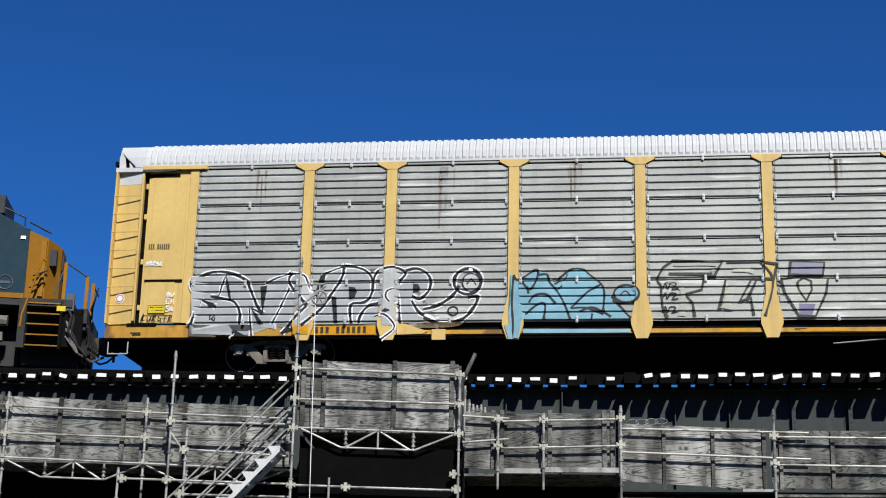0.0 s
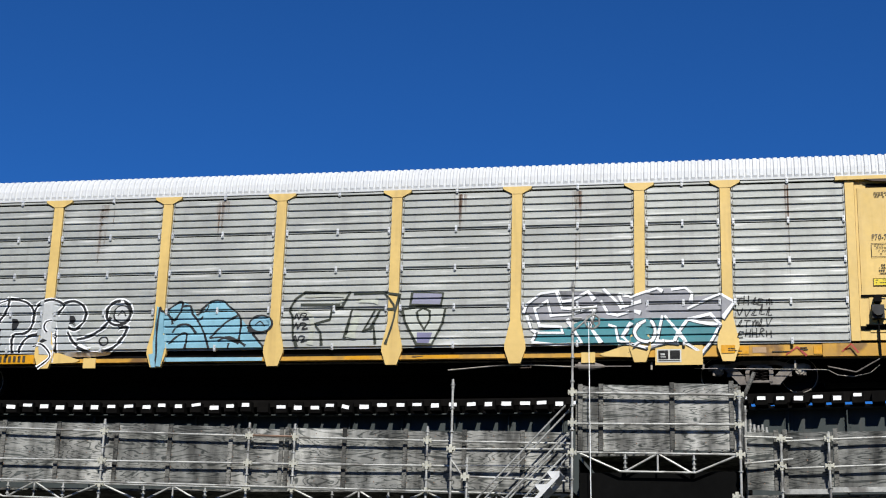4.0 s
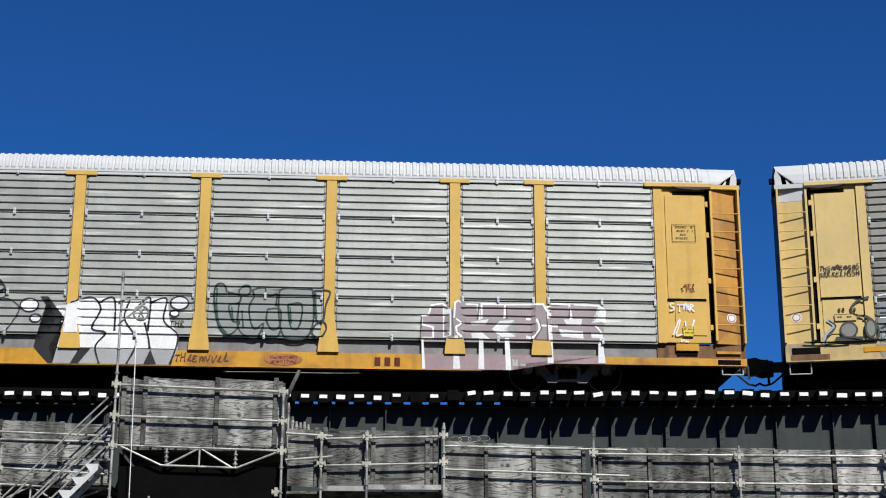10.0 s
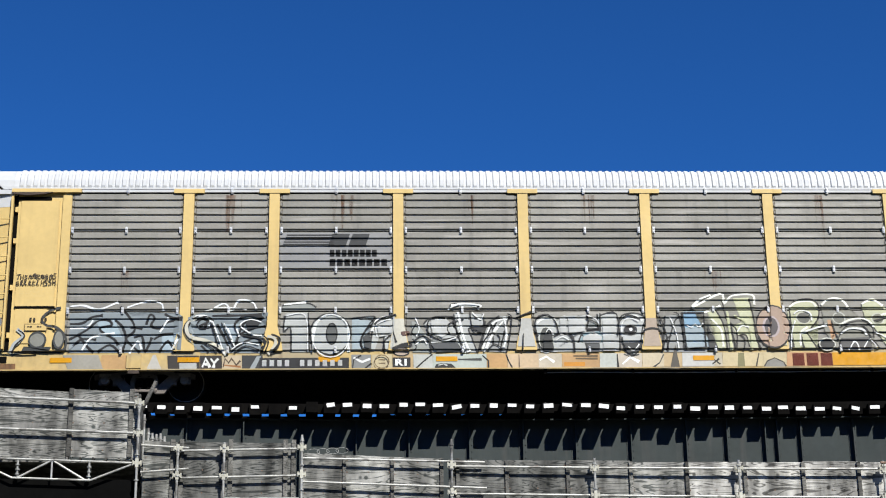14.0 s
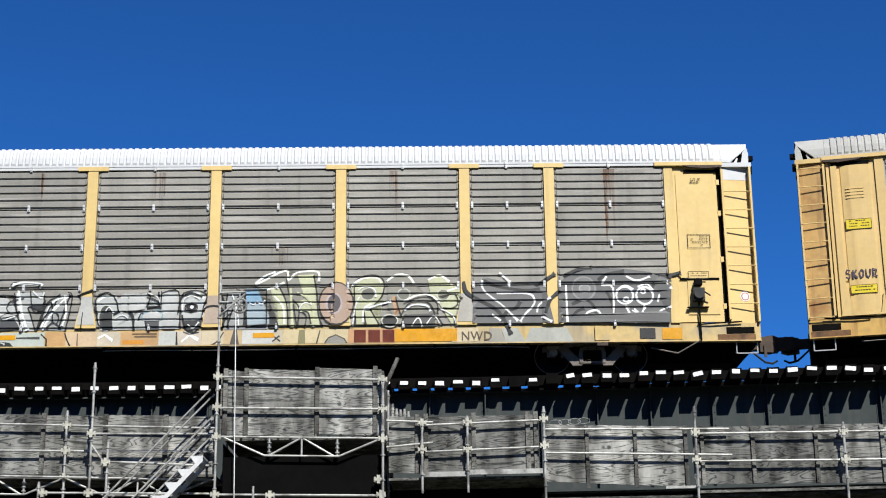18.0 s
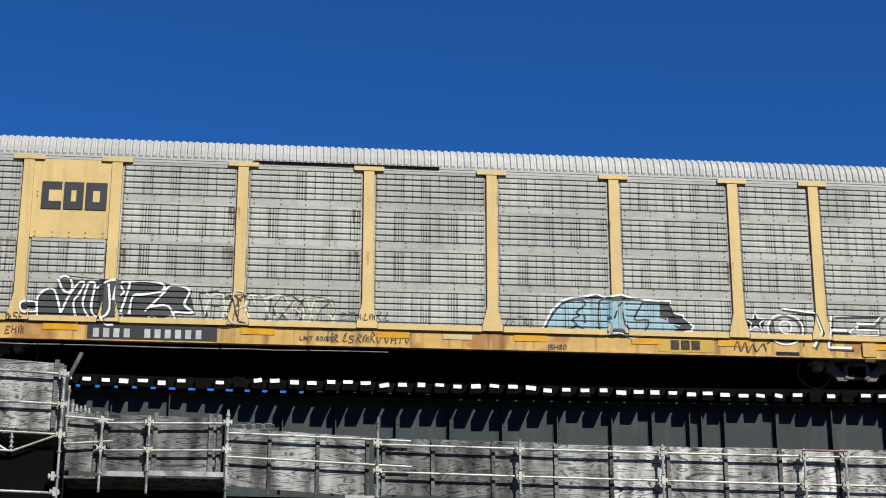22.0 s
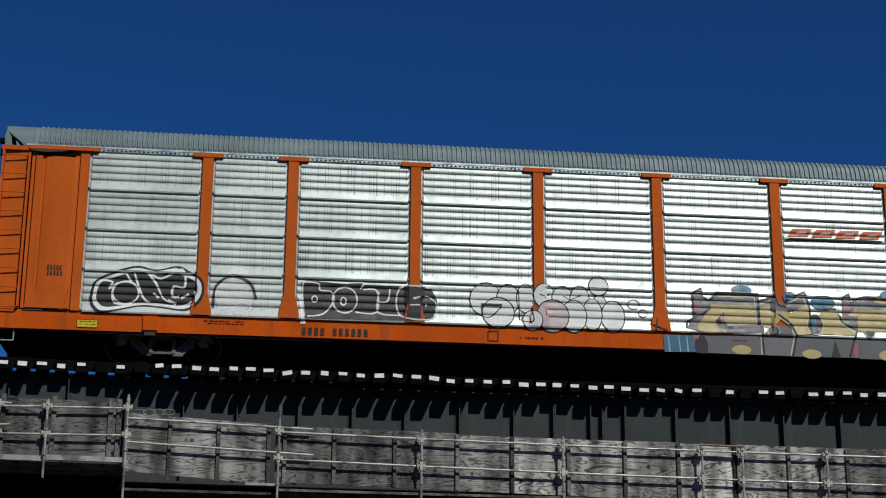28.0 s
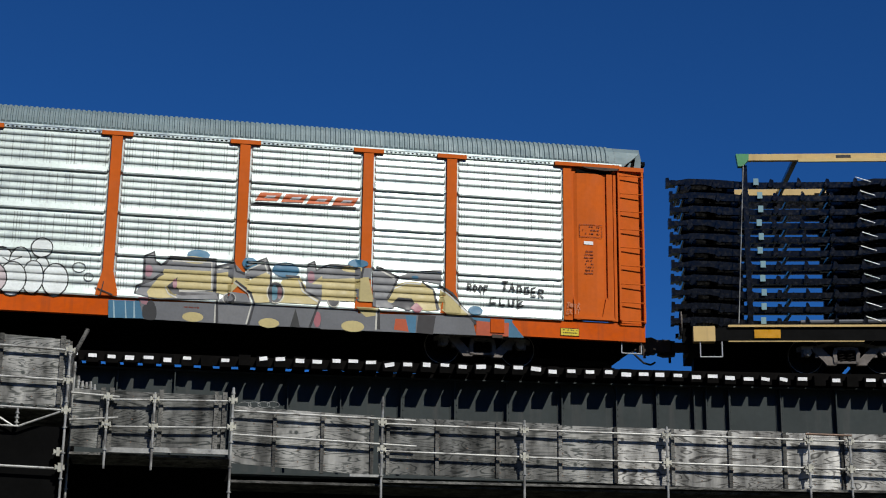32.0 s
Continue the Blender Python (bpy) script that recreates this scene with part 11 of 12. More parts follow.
plate("c", 11.5, 11.95, 0.66, 0.92, M["reflector"], 0, name="sill_patch")
plate("c", 11.0, 11.35, 0.68, 0.92, M["black"], 0, name="test_panel", label="black and white test panel")
table("c", 12.18, 12.70, 2.77, 3.10, 4, 52)
plate("c", 12.15, 12.62, 2.05, 2.22, M["yellow_c"], 2, "ink", 53)
marks("c", outline(12.15, 12.62, 2.05, 2.22, 0.012), M["ink"])
marks("c", bars(3, 12.3, 4.45, 0.25, 0.03, 0.6, 54), M["ink"])

# --- fourth car
for k, (a, b) in enumerate(((-8.74, -8.30), (-8.25, -7.82), (-7.77, -7.30))):
    patch("d", [(a, 3.58), (b, 3.58), (b, 4.22), (a, 4.22)], (44, 46, 48), 0.020, "owner_block", "dark letter-sized block")
    patch("d", rect(a + 0.16, b - (0.0 if k == 0 else 0.16), 3.76, 4.02), M["yellow_d"], 0.023, "owner_block_gap")
# chalk tags and black scratches
brush("d", (226, 226, 220), 0.062, *disc(-11.06, 2.03, 0.19, 0.14), straight=True, closed=True)
brush("d", (214, 214, 208), 0.052, *disc(-10.28, 1.83, 0.22, 0.10), straight=True, closed=True)
brush("d", (222, 222, 214), 0.036, (-11.32, 1.31), (-11.33, 1.75), (-11.26, 1.38), (-11.17, 1.68), (-11.14, 1.42))
brush("d", (222, 222, 214), 0.036, (-11.1, 1.68), (-11.09, 1.33))
brush("d", (222, 222, 214), 0.036, (-11.02, 1.65), (-10.89, 1.68), (-11.02, 1.53), (-10.89, 1.38), (-11.02, 1.33))
brush("d", (222, 222, 214), 0.036, (-10.83, 1.72), (-10.69, 1.47), (-10.84, 1.3))
brush("d", (222, 222, 214), 0.036, (-11.33, 1.3), (-10.8, 1.35))
brush("d", (222, 222, 214), 0.036, (-11.3, 1.75), (-10.75, 1.77))
brush("d", (222, 222, 214), 0.036, (-10.99, 1.2), (-10.94, 1.13), (-10.87, 1.22))
brush("d", (44, 44, 42), 0.026, (-10.67, 1.3), (-10.21, 1.37), (-9.67, 1.16), straight=True)
brush("d", (44, 44, 42), 0.026, (-10.56, 1.53), (-10.4, 1.32), straight=True)
brush("d", (44, 44, 42), 0.026, (-10.22, 1.55), (-10.16, 1.31), straight=True)
brush("d", (44, 44, 42), 0.026, (-9.98, 1.57), (-10.06, 1.37), straight=True)
brush("d", (44, 44, 42), 0.026, (-9.77, 1.55), (-9.87, 1.27), (-9.67, 1.17), straight=True)
brush("d", (44, 44, 42), 0.026, (-10.44, 1.68), (-10.27, 1.63), (-10.1, 1.67), straight=True)
brush("d", (44, 44, 42), 0.026, (-10.55, 1), (-10.36, 1.17), (-10.06, 1.12), straight=True)
brush("d", (44, 44, 42), 0.026, (-10.61, 1.63), (-10.55, 1.4), straight=True)
# dark letters with white edges
coat("d", (66, 67, 66), (-8.66, 0.99), (-8.66, 1.52), (-8.46, 1.74), (-8.27, 1.69), (-8.25, 1.97), (-8.07, 2.05), (-7.92, 1.92), (-7.63, 1.93), (-7.14, 1.97), (-6.46, 1.98), (-5.94, 1.94), (-5.37, 1.79), (-5.31, 1.5), (-5.23, 1.28), (-5.67, 1.27), (-6.07, 1.02), (-6.95, 1), straight=True, label="dark grey graffiti letters with white outline")
brush("d", INK, 0.067, (-8.61, 1), (-8.64, 1.5), (-8.45, 1.72), (-8.28, 1.65), (-8.12, 1.17))
brush("d", INK, 0.067, (-8.23, 1.96), (-8.06, 2.02), (-7.91, 1.86), (-7.96, 1.65), (-8.11, 1.69), (-8.23, 1.96))
brush("d", INK, 0.067, (-8.12, 1.17), (-7.96, 1.6), (-7.76, 1.87), (-7.66, 1.85), (-7.76, 1.6), (-7.86, 1.4), (-7.75, 0.95))
brush("d", INK, 0.067, (-7.57, 1.87), (-7.67, 1.4), (-7.52, 1.1), (-7.36, 0.97))
brush("d", INK, 0.067, (-7.57, 1.87), (-7.42, 1.85), (-7.47, 1.4), (-7.42, 1.17), (-7.23, 1.1), (-7.07, 1.3), (-7.13, 1.85))
brush("d", INK, 0.067, (-7.4, 1.74), (-7.13, 1.92), (-6.92, 1.9), (-7, 1.49))
brush("d", INK, 0.067, (-7, 1.49), (-6.93, 1.85), (-6.69, 1.92), (-6.71, 1.7), (-6.84, 1.24))
brush("d", INK, 0.067, (-6.69, 1.92), (-6.29, 1.95), (-5.94, 1.9), (-5.95, 1.74), (-6.35, 1.65), (-6.58, 1.6), (-6.64, 1.19))
brush("d", INK, 0.067, (-6.3, 1.26), (-5.95, 1.65), (-5.76, 1.87), (-5.35, 1.77), (-5.46, 1.44), (-5.27, 1.26), (-5.67, 1.26))
brush("d", INK, 0.067, (-6.2, 1.36), (-5.8, 1.39), (-5.61, 1.03))
brush("d", INK, 0.067, (-8.64, 1.19), (-8.93, 1.17), (-9, 1.35), (-8.88, 1.42), (-8.66, 1.4))
brush("d", INK, 0.067, (-7.28, 1.1), (-7.13, 0.95), (-6.99, 0.96))
brush("d", INK, 0.067, (-6.93, 1.9), (-6.79, 1.7), (-6.88, 1.6))
brush("d", (234, 234, 230), 0.047, (-8.63, 1.02), (-8.66, 1.52), (-8.46, 1.73), (-8.29, 1.67), (-8.14, 1.19))
brush("d", (234, 234, 230), 0.047, (-8.25, 1.97), (-8.07, 2.03), (-7.93, 1.87), (-7.97, 1.67), (-8.12, 1.71), (-8.25, 1.97))
brush("d", (234, 234, 230), 0.047, (-8.14, 1.19), (-7.97, 1.62), (-7.78, 1.89), (-7.67, 1.87), (-7.78, 1.62), (-7.88, 1.42), (-7.77, 0.96))
brush("d", (234, 234, 230), 0.047, (-7.58, 1.89), (-7.68, 1.42), (-7.53, 1.11), (-7.38, 0.98))
brush("d", (234, 234, 230), 0.047, (-7.58, 1.89), (-7.44, 1.87), (-7.49, 1.41), (-7.44, 1.18), (-7.24, 1.11), (-7.09, 1.31), (-7.14, 1.87))
brush("d", (234, 234, 230), 0.047, (-7.41, 1.76), (-7.14, 1.94), (-6.94, 1.92), (-7.02, 1.5))
brush("d", (234, 234, 230), 0.047, (-7.02, 1.5), (-6.95, 1.87), (-6.7, 1.94), (-6.72, 1.71), (-6.85, 1.25))
brush("d", (234, 234, 230), 0.047, (-6.7, 1.94), (-6.31, 1.97), (-5.96, 1.91), (-5.97, 1.75), (-6.36, 1.66), (-6.6, 1.61), (-6.66, 1.2))
brush("d", (234, 234, 230), 0.047, (-6.32, 1.28), (-5.97, 1.66), (-5.77, 1.88), (-5.37, 1.79), (-5.47, 1.46), (-5.28, 1.28), (-5.68, 1.28))
brush("d", (234, 234, 230), 0.047, (-6.22, 1.38), (-5.82, 1.41), (-5.63, 1.05))
brush("d", (234, 234, 230), 0.047, (-8.65, 1.21), (-8.95, 1.19), (-9.02, 1.37), (-8.89, 1.44), (-8.68, 1.42))
brush("d", (234, 234, 230), 0.047, (-7.29, 1.11), (-7.15, 0.96), (-7, 0.97))
brush("d", (234, 234, 230), 0.047, (-6.95, 1.92), (-6.8, 1.71), (-6.9, 1.61))
coat("d", INK, *disc(-8.9, 1.33, 0.07, 0.08), straight=True)
coat("d", INK, *disc(-8.76, 1.35, 0.07, 0.08), straight=True)
brush("d", (220, 220, 214), 0.026, *disc(-6.16, 1.12, 0.08, 0.06), straight=True, closed=True)
brush("d", (220, 220, 214), 0.026, *disc(-6.85, 1.16, 0.05, 0.05), straight=True, closed=True)
coat("d", INK, *disc(-5, 1.24, 0.06, 0.08), straight=True)
wild("d", -5.0, -2.15, 1.0, 1.8, 6, (226, 220, 196), 63, 0.04, 3)
wild("d", -5.0, -2.15, 0.95, 1.8, 4, (60, 58, 54), 59, 0.022, 2)
scrawl("d", -4.9, -4.2, 1.1, 1.5, 1, (60, 56, 50), 64)
scrawl("d", -2.0, -0.9, 1.18, 1.42, 1, (70, 68, 66), 65, 0.02)
# pale blue letters with a black shadow and chalk edge
coat("d", (60, 62, 66), (2.54, 1.07), (2.77, 1.54), (3, 1.77), (3.24, 1.86), (3.52, 1.89), (3.81, 1.96), (4, 1.88), (4.39, 1.95), (4.63, 1.89), (4.89, 1.86), (5.25, 1.84), (5.51, 1.85), (5.53, 1.55), (5.79, 1.52), (5.89, 1.37), (6.04, 1.27), (6, 1.15), (5.59, 1.06), (4.96, 1.03), (4.58, 0.96), (4.34, 1.06), (3.91, 1), (3.48, 1.05), (3.06, 1.06), straight=True, label="pale blue bubble graffiti with black and white outline")
brush("d", (238, 240, 242), 0.045, (2.54, 1.07), (2.77, 1.54), (3, 1.77), (3.24, 1.86), (3.52, 1.89), (3.81, 1.96), (4, 1.88), (4.39, 1.95), (4.63, 1.89), (4.89, 1.86), (5.25, 1.84), (5.51, 1.85), (5.53, 1.55), (5.79, 1.52), (5.89, 1.37), (6.04, 1.27), (6, 1.15), (5.59, 1.06), (4.96, 1.03), (4.58, 0.96), (4.34, 1.06), (3.91, 1), (3.48, 1.05), (3.06, 1.06), straight=True, closed=True)
coat("d", (160, 196, 206), (2.59, 1.1), (2.82, 1.54), (3.05, 1.74), (3.52, 1.81), (3.86, 1.84), (4.29, 1.79), (4.58, 1.82), (4.87, 1.81), (5.29, 1.78), (5.25, 1.42), (5.44, 1.39), (5.44, 1.33), (5.73, 1.24), (5.54, 1.1), (4.96, 1.09), (4.83, 1.02), (4.58, 1.01), (4.29, 1.09), (3.86, 1.03), (3.48, 1.09), (3.11, 1.12), straight=True)
coat("d", (140, 184, 198), (3.95, 1.79), (4.24, 1.65), (4.15, 1.11), (3.91, 1.08), straight=True)
coat("d", (146, 190, 200), (4.96, 1.73), (5.25, 1.74), (5.2, 1.44), (5.01, 1.24), straight=True)
coat("d", (28, 29, 31), (5.28, 1.83), (5.5, 1.82), (5.52, 1.57), (5.75, 1.5), (6.03, 1.25), (5.73, 1.15), (5.46, 1.35), (5.26, 1.47), straight=True)
brush("d", (190, 192, 196), 0.025, (5.26, 1.47), (5.44, 1.44), (5.45, 1.33), (5.73, 1.26))
brush("d", INK, 0.04, (2.59, 1.09), (2.86, 1.55), (3.14, 1.77), (3.48, 1.79), (3.54, 1.69), (3.34, 1.52), (3.41, 1.44), (3.24, 1.34), (3.33, 1.23), (3.13, 1.11), (2.59, 1.09))
brush("d", INK, 0.04, (3.87, 1.81), (3.84, 1.39), (3.87, 1.04))
brush("d", INK, 0.04, (3.33, 1.22), (3.53, 1.11), (3.86, 1.02), (4.06, 1.08))
brush("d", INK, 0.04, (3.52, 1.48), (3.53, 1.27))
brush("d", INK, 0.04, (3.86, 1.79), (4, 1.83), (4.19, 1.8))
brush("d", INK, 0.04, (4.2, 1.38), (4.27, 1.57))
brush("d", INK, 0.04, (4.43, 1.76), (4.41, 1.41), (4.53, 1.17), (4.59, 1))
brush("d", INK, 0.04, (4.29, 1.67), (4.48, 1.81), (4.72, 1.84), (4.87, 1.79), (4.67, 1.39), (4.96, 1.38), (4.99, 1.26), (4.85, 1.03))
brush("d", INK, 0.04, (4.87, 1.79), (5.3, 1.79))
brush("d", INK, 0.04, (4.15, 1.09), (4.39, 1.07), (4.58, 1))
for pts in ([(8.1, 1.75), (8.9, 1.65), (9.05, 1.2), (8.85, 0.85)], [(9.3, 1.6), (9.2, 0.85), (9.75, 0.85)], [(9.25, 1.25), (9.65, 1.25)], [(9.35, 1.6), (10.5, 1.62), (10.3, 1.42), (9.9, 1.42)]):
    lines_on("d", [(pts, False)], (236, 234, 228), 0.042, 0.014)
    lines_on("d", [([(x + 0.05, z - 0.045) for x, z in pts], False)], (48, 46, 44), 0.04, 0.012)
lines_on("d", [([(9.7, 1.22), (9.9, 1.36), (9.9, 1.28), (10.4, 1.28), (10.4, 1.16), (9.9, 1.16), (9.9, 1.08)], True)], (236, 234, 228), 0.035, 0.013)
lines_on("d", [(disc(8.2, 1.25, 0.42, 0.36), True), (disc(8.2, 1.3, 0.14, 0.15, 12), True)], (232, 230, 224), 0.04)
lines_on("d", [(disc(8.2, 1.25, 0.36, 0.30), True), ([(8.62, 0.86), (8.66, 1.3), (8.58, 1.5)], False), ([(7.75, 0.9), (7.95, 1.05), (7.9, 1.5)], False)], (52, 50, 48), 0.03, 0.010)
star = [(7.5 + (0.25 if k % 2 == 0 else 0.1) * math.sin(math.pi * k / 5), 1.4 + (0.25 if k % 2 == 0 else 0.1) * math.cos(math.pi * k / 5)) for k in range(10)]
patch("d", star, INK, 0.012)
lines_on("d", [(star, True)], CHALK, 0.035, 0.015)
brush("d", (70, 58, 46), 0.028, (6.98, 0.74), (7.06, 0.94), (7.14, 0.72), (7.24, 0.92), (7.3, 0.7), (7.42, 0.88), (7.5, 0.72), (7.66, 0.9), (7.72, 0.74))
scrawl("d", 1.7, 2.4, 1.15, 1.4, 1, (84, 82, 80), 69, 0.018)
scrawl("d", -2.3, -0.4, 0.68, 0.94, 1, (84, 66, 48), 71, 0.026)
scrawl("d", -9.3, -8.9, 0.7, 1.2, 2, (90, 60, 36), 70)
plate("d", -7.54, -4.72, 0.60, 0.96, M["black"], 0, name="number_panel", label="black number panel")
marks("d", blocks(11, -7.42, 0.68, 2.45, 0.2, (4,)), M["white"], 0.014, "car_number")
for x in (-8.5, -4.2, -1.2, 1.9, 4.6, 6.6, 10.2, -10.8):
    patch("d", rect(x, x + 0.75, 0.82, 0.97), M["reflector"], 0.010, "reflector")
patch("d", rect(0.3, 0.95, 0.82, 0.94), (228, 204, 150), 0.010, "sill_patch")
patch("d", rect(5.2, 6.5, 0.66, 0.97), (206, 170, 60), 0.007, "sill_patch")
marks("d", blocks(3, 5.50, 0.71, 0.72, 0.22, narrow=0.82), M["ink"], 0.013, "owner_mark")
written("d", "JSH80", 2.66, 3.12, 0.64, 0.77, M["ink"], 0.012)
written("d", "LMT 80000", -2.9, -2.1, 0.72, 0.82, M["ink"], 0.012)
marks("d", boxes((7.95, 8.5, -1, -0.998, 0.62, 0.72)), M["black"], 0.012)
plate("d", -12.66, -12.09, 3.06, 3.30, M["placard"], 3, "ink", 71, label="bright yellow warning placard")
plate("d", -12.67, -12.09, 1.56, 1.76, M["placard"], 2, "ink", 72, label="bright yellow warning placard")
brush("d", (72, 54, 78), 0.03, (-12.652, 2.091), (-12.724, 2.11), (-12.748, 2.053), (-12.664, 1.996), (-12.676, 1.92), (-12.754, 1.939), straight=True)
brush("d", (72, 54, 78), 0.03, (-12.597, 2.11), (-12.591, 1.92), straight=True)
brush("d", (72, 54, 78), 0.03, (-12.513, 2.11), (-12.585, 2.015), (-12.507, 1.92), straight=True)
brush("d", (72, 54, 78), 0.03, (-12.41, 2.11), (-12.458, 2.034), (-12.434, 1.92), (-12.374, 1.958), (-12.368, 2.072), (-12.41, 2.11), straight=True)
brush("d", (72, 54, 78), 0.03, (-12.313, 2.11), (-12.307, 1.958), (-12.265, 1.92), (-12.223, 1.977), (-12.217, 2.11), straight=True)
brush("d", (72, 54, 78), 0.03, (-12.162, 1.92), (-12.162, 2.11), (-12.084, 2.082), (-12.096, 2.015), (-12.156, 2.006), (-12.072, 1.92), straight=True)
for k in range(4):
    part("door_louvre", boxes((-12.6, -12.2, -1.556, -1.546, 3.80 + 0.075 * k, 3.825 + 0.075 * k)), M["yellow_d"], car_d)
table("d", 12.0, 12.6, 2.82, 3.16, 4, 75)
marks("d", bars(4, 12.2, 2.72, 0.25, 0.04, 0.6, 76), M["ink"])
lines_on("d", [(disc(12.3, 2.14, 0.06, 0.06, 12), True)], (40, 40, 40), 0.02)
plate("d", 12.1, 12.68, 1.55, 1.75, M["placard"], 2, "ink", 77, label="bright yellow warning placard")
for k, (xx, za, zb) in enumerate(((-4.55, 2.2, 2.8), (-1.7, 2.2, 2.8), (-4.5, 3.2, 3.75), (4.1, 3.1, 3.7), (6.9, 2.2, 2.8), (11.4, 1.9, 3.0), (-9.4, 1.9, 2.9), (-6.85, 1.3, 2.7), (11.2, 3.3, 3.7), (-1.75, 3.3, 3.8))):
    rust("d", xx, za, zb, 0.45, 80 + k)

# --- fifth car
# black bubble letters in a white band
coat("e", INK, (-11.52, 1.32), (-11.44, 1.7), (-11.14, 1.9), (-10.75, 2.05), (-10.47, 2.11), (-10.07, 2.03), (-9.62, 2.14), (-9.37, 2.03), (-9.09, 1.87), (-9, 1.63), (-9.08, 1.32), (-9.39, 1.1), (-9.9, 1.15), (-10.4, 1.17), (-10.9, 1.05), (-11.29, 0.99), (-11.47, 1.14), label="black bubble graffiti with white outline")
coat("e", (240, 242, 241), (-11.45, 1.34), (-11.38, 1.69), (-11.09, 1.86), (-10.72, 2), (-10.46, 2.05), (-10.08, 1.99), (-9.66, 2.08), (-9.41, 1.98), (-9.15, 1.84), (-9.06, 1.62), (-9.14, 1.35), (-9.44, 1.15), (-9.91, 1.19), (-10.39, 1.21), (-10.87, 1.1), (-11.24, 1.05), (-11.41, 1.19))
coat("e", (34, 36, 36), (-11.37, 1.38), (-11.3, 1.67), (-11.03, 1.81), (-10.69, 1.93), (-10.44, 1.97), (-10.1, 1.92), (-9.7, 1.99), (-9.48, 1.91), (-9.23, 1.8), (-9.15, 1.62), (-9.23, 1.39), (-9.5, 1.23), (-9.94, 1.26), (-10.38, 1.27), (-10.82, 1.18), (-11.17, 1.14), (-11.33, 1.25))
brush("e", (238, 240, 239), 0.047, (-11.27, 1.75), (-11.03, 1.72), (-11.09, 1.57), (-10.91, 1.7))
brush("e", (238, 240, 239), 0.047, (-10.76, 1.96), (-10.63, 1.74))
brush("e", (238, 240, 239), 0.047, (-10.57, 1.97), (-10.37, 1.43), (-10.2, 1.26))
brush("e", (238, 240, 239), 0.047, (-10.29, 1.98), (-10.07, 1.71), (-9.89, 1.37), (-9.61, 1.26))
brush("e", (238, 240, 239), 0.047, (-10.24, 1.97), (-9.96, 1.83), (-9.51, 2.06), (-9.44, 1.66), (-9.68, 1.66), (-9.7, 1.44), (-9.55, 1.43))
brush("e", (238, 240, 239), 0.047, (-11.02, 1.47), (-10.96, 1.24), (-10.62, 1.22))
brush("e", (238, 240, 239), 0.047, (-10.12, 1.49), (-10, 1.39))
brush("e", (238, 240, 239), 0.047, (-9.51, 1.39), (-9.34, 1.5))
brush("e", (238, 240, 239), 0.047, (-9.79, 1.35), (-9.62, 1.27))
coat("e", (34, 36, 36), *disc(-10.73, 1.48, 0.29, 0.26), straight=True)
brush("e", (240, 242, 241), 0.041, *disc(-10.73, 1.48, 0.29, 0.26), straight=True, closed=True)
patch("e", disc(-8.35, 1.5, 0.42, 0.42), (224, 228, 226), 0.005)
scrawl("e", -8.7, -7.9, 1.05, 1.75, 4, CHALK, 92, 0.03)
lines_on("e", [(curvy([(-8.8, 1.2), (-8.75, 1.7), (-8.4, 1.95), (-8.0, 1.8), (-7.85, 1.45)]), False)], (60, 62, 62), 0.06)
# dark letters with a white line
coat("e", (54, 56, 56), (-6.76, 1.05), (-6.86, 1.85), (-6.68, 1.95), (-6.42, 1.9), (-6.17, 1.77), (-5.82, 1.86), (-5.43, 1.96), (-5.47, 1.75), (-4.68, 1.86), (-3.92, 1.86), (-3.76, 1.56), (-3.84, 1.16), (-4.36, 1.05), straight=True, label="black filled letters with white outline")
coat("e", (26, 27, 27), (-6.75, 1.14), (-3.84, 1.26), (-3.85, 1.14), (-4.36, 1.05), (-6.74, 1.04), straight=True)
brush("e", (224, 226, 226), 0.035, (-6.76, 1.07), (-6.82, 1.79), (-6.68, 1.88), (-6.45, 1.84), (-6.42, 1.7), (-6.17, 1.67), (-6.11, 1.45), (-6.34, 1.15), (-6.69, 1.08))
brush("e", (224, 226, 226), 0.035, (-5.77, 1.89), (-5.45, 1.91), (-5.51, 1.76))
brush("e", (224, 226, 226), 0.035, (-5.45, 1.75), (-5.14, 1.73), (-5.14, 1.23), (-5.61, 1.22))
brush("e", (224, 226, 226), 0.035, (-5.09, 1.71), (-5.1, 1.23), (-4.58, 1.18))
brush("e", (224, 226, 226), 0.035, (-4.84, 1.79), (-4.89, 1.5), (-5.09, 1.47))
brush("e", (224, 226, 226), 0.035, (-3.92, 1.84), (-4.61, 1.82), (-4.61, 1.18), (-3.89, 1.11), (-3.77, 1.44), (-4, 1.64), (-4.31, 1.57))
brush("e", (224, 226, 226), 0.035, (-4.38, 1.42), (-4, 1.44))
brush("e", (230, 230, 230), 0.035, *disc(-6.54, 1.49, 0.06, 0.07), straight=True, closed=True)
brush("e", (226, 228, 228), 0.035, *disc(-5.86, 1.49, 0.28, 0.30), straight=True, closed=True)
brush("e", (230, 230, 230), 0.035, *disc(-5.89, 1.46, 0.06, 0.09), straight=True, closed=True)
brush("e", (244, 245, 245), 0.07, (-6.87, 1.55), (-6.78, 0.91))
# white bubble letters with a thin black line
coat("e", (226, 232, 229), *disc(-2.64, 1.62, 0.38, 0.39), straight=True)
brush("e", INK, 0.027, *disc(-2.64, 1.62, 0.38, 0.39), straight=True, closed=True)
coat("e", (226, 232, 229), *disc(-2.13, 1.65, 0.27, 0.34), straight=True)
brush("e", INK, 0.027, *disc(-2.13, 1.65, 0.27, 0.34), straight=True, closed=True)
coat("e", (226, 232, 229), *disc(-1.73, 1.68, 0.21, 0.34), straight=True)
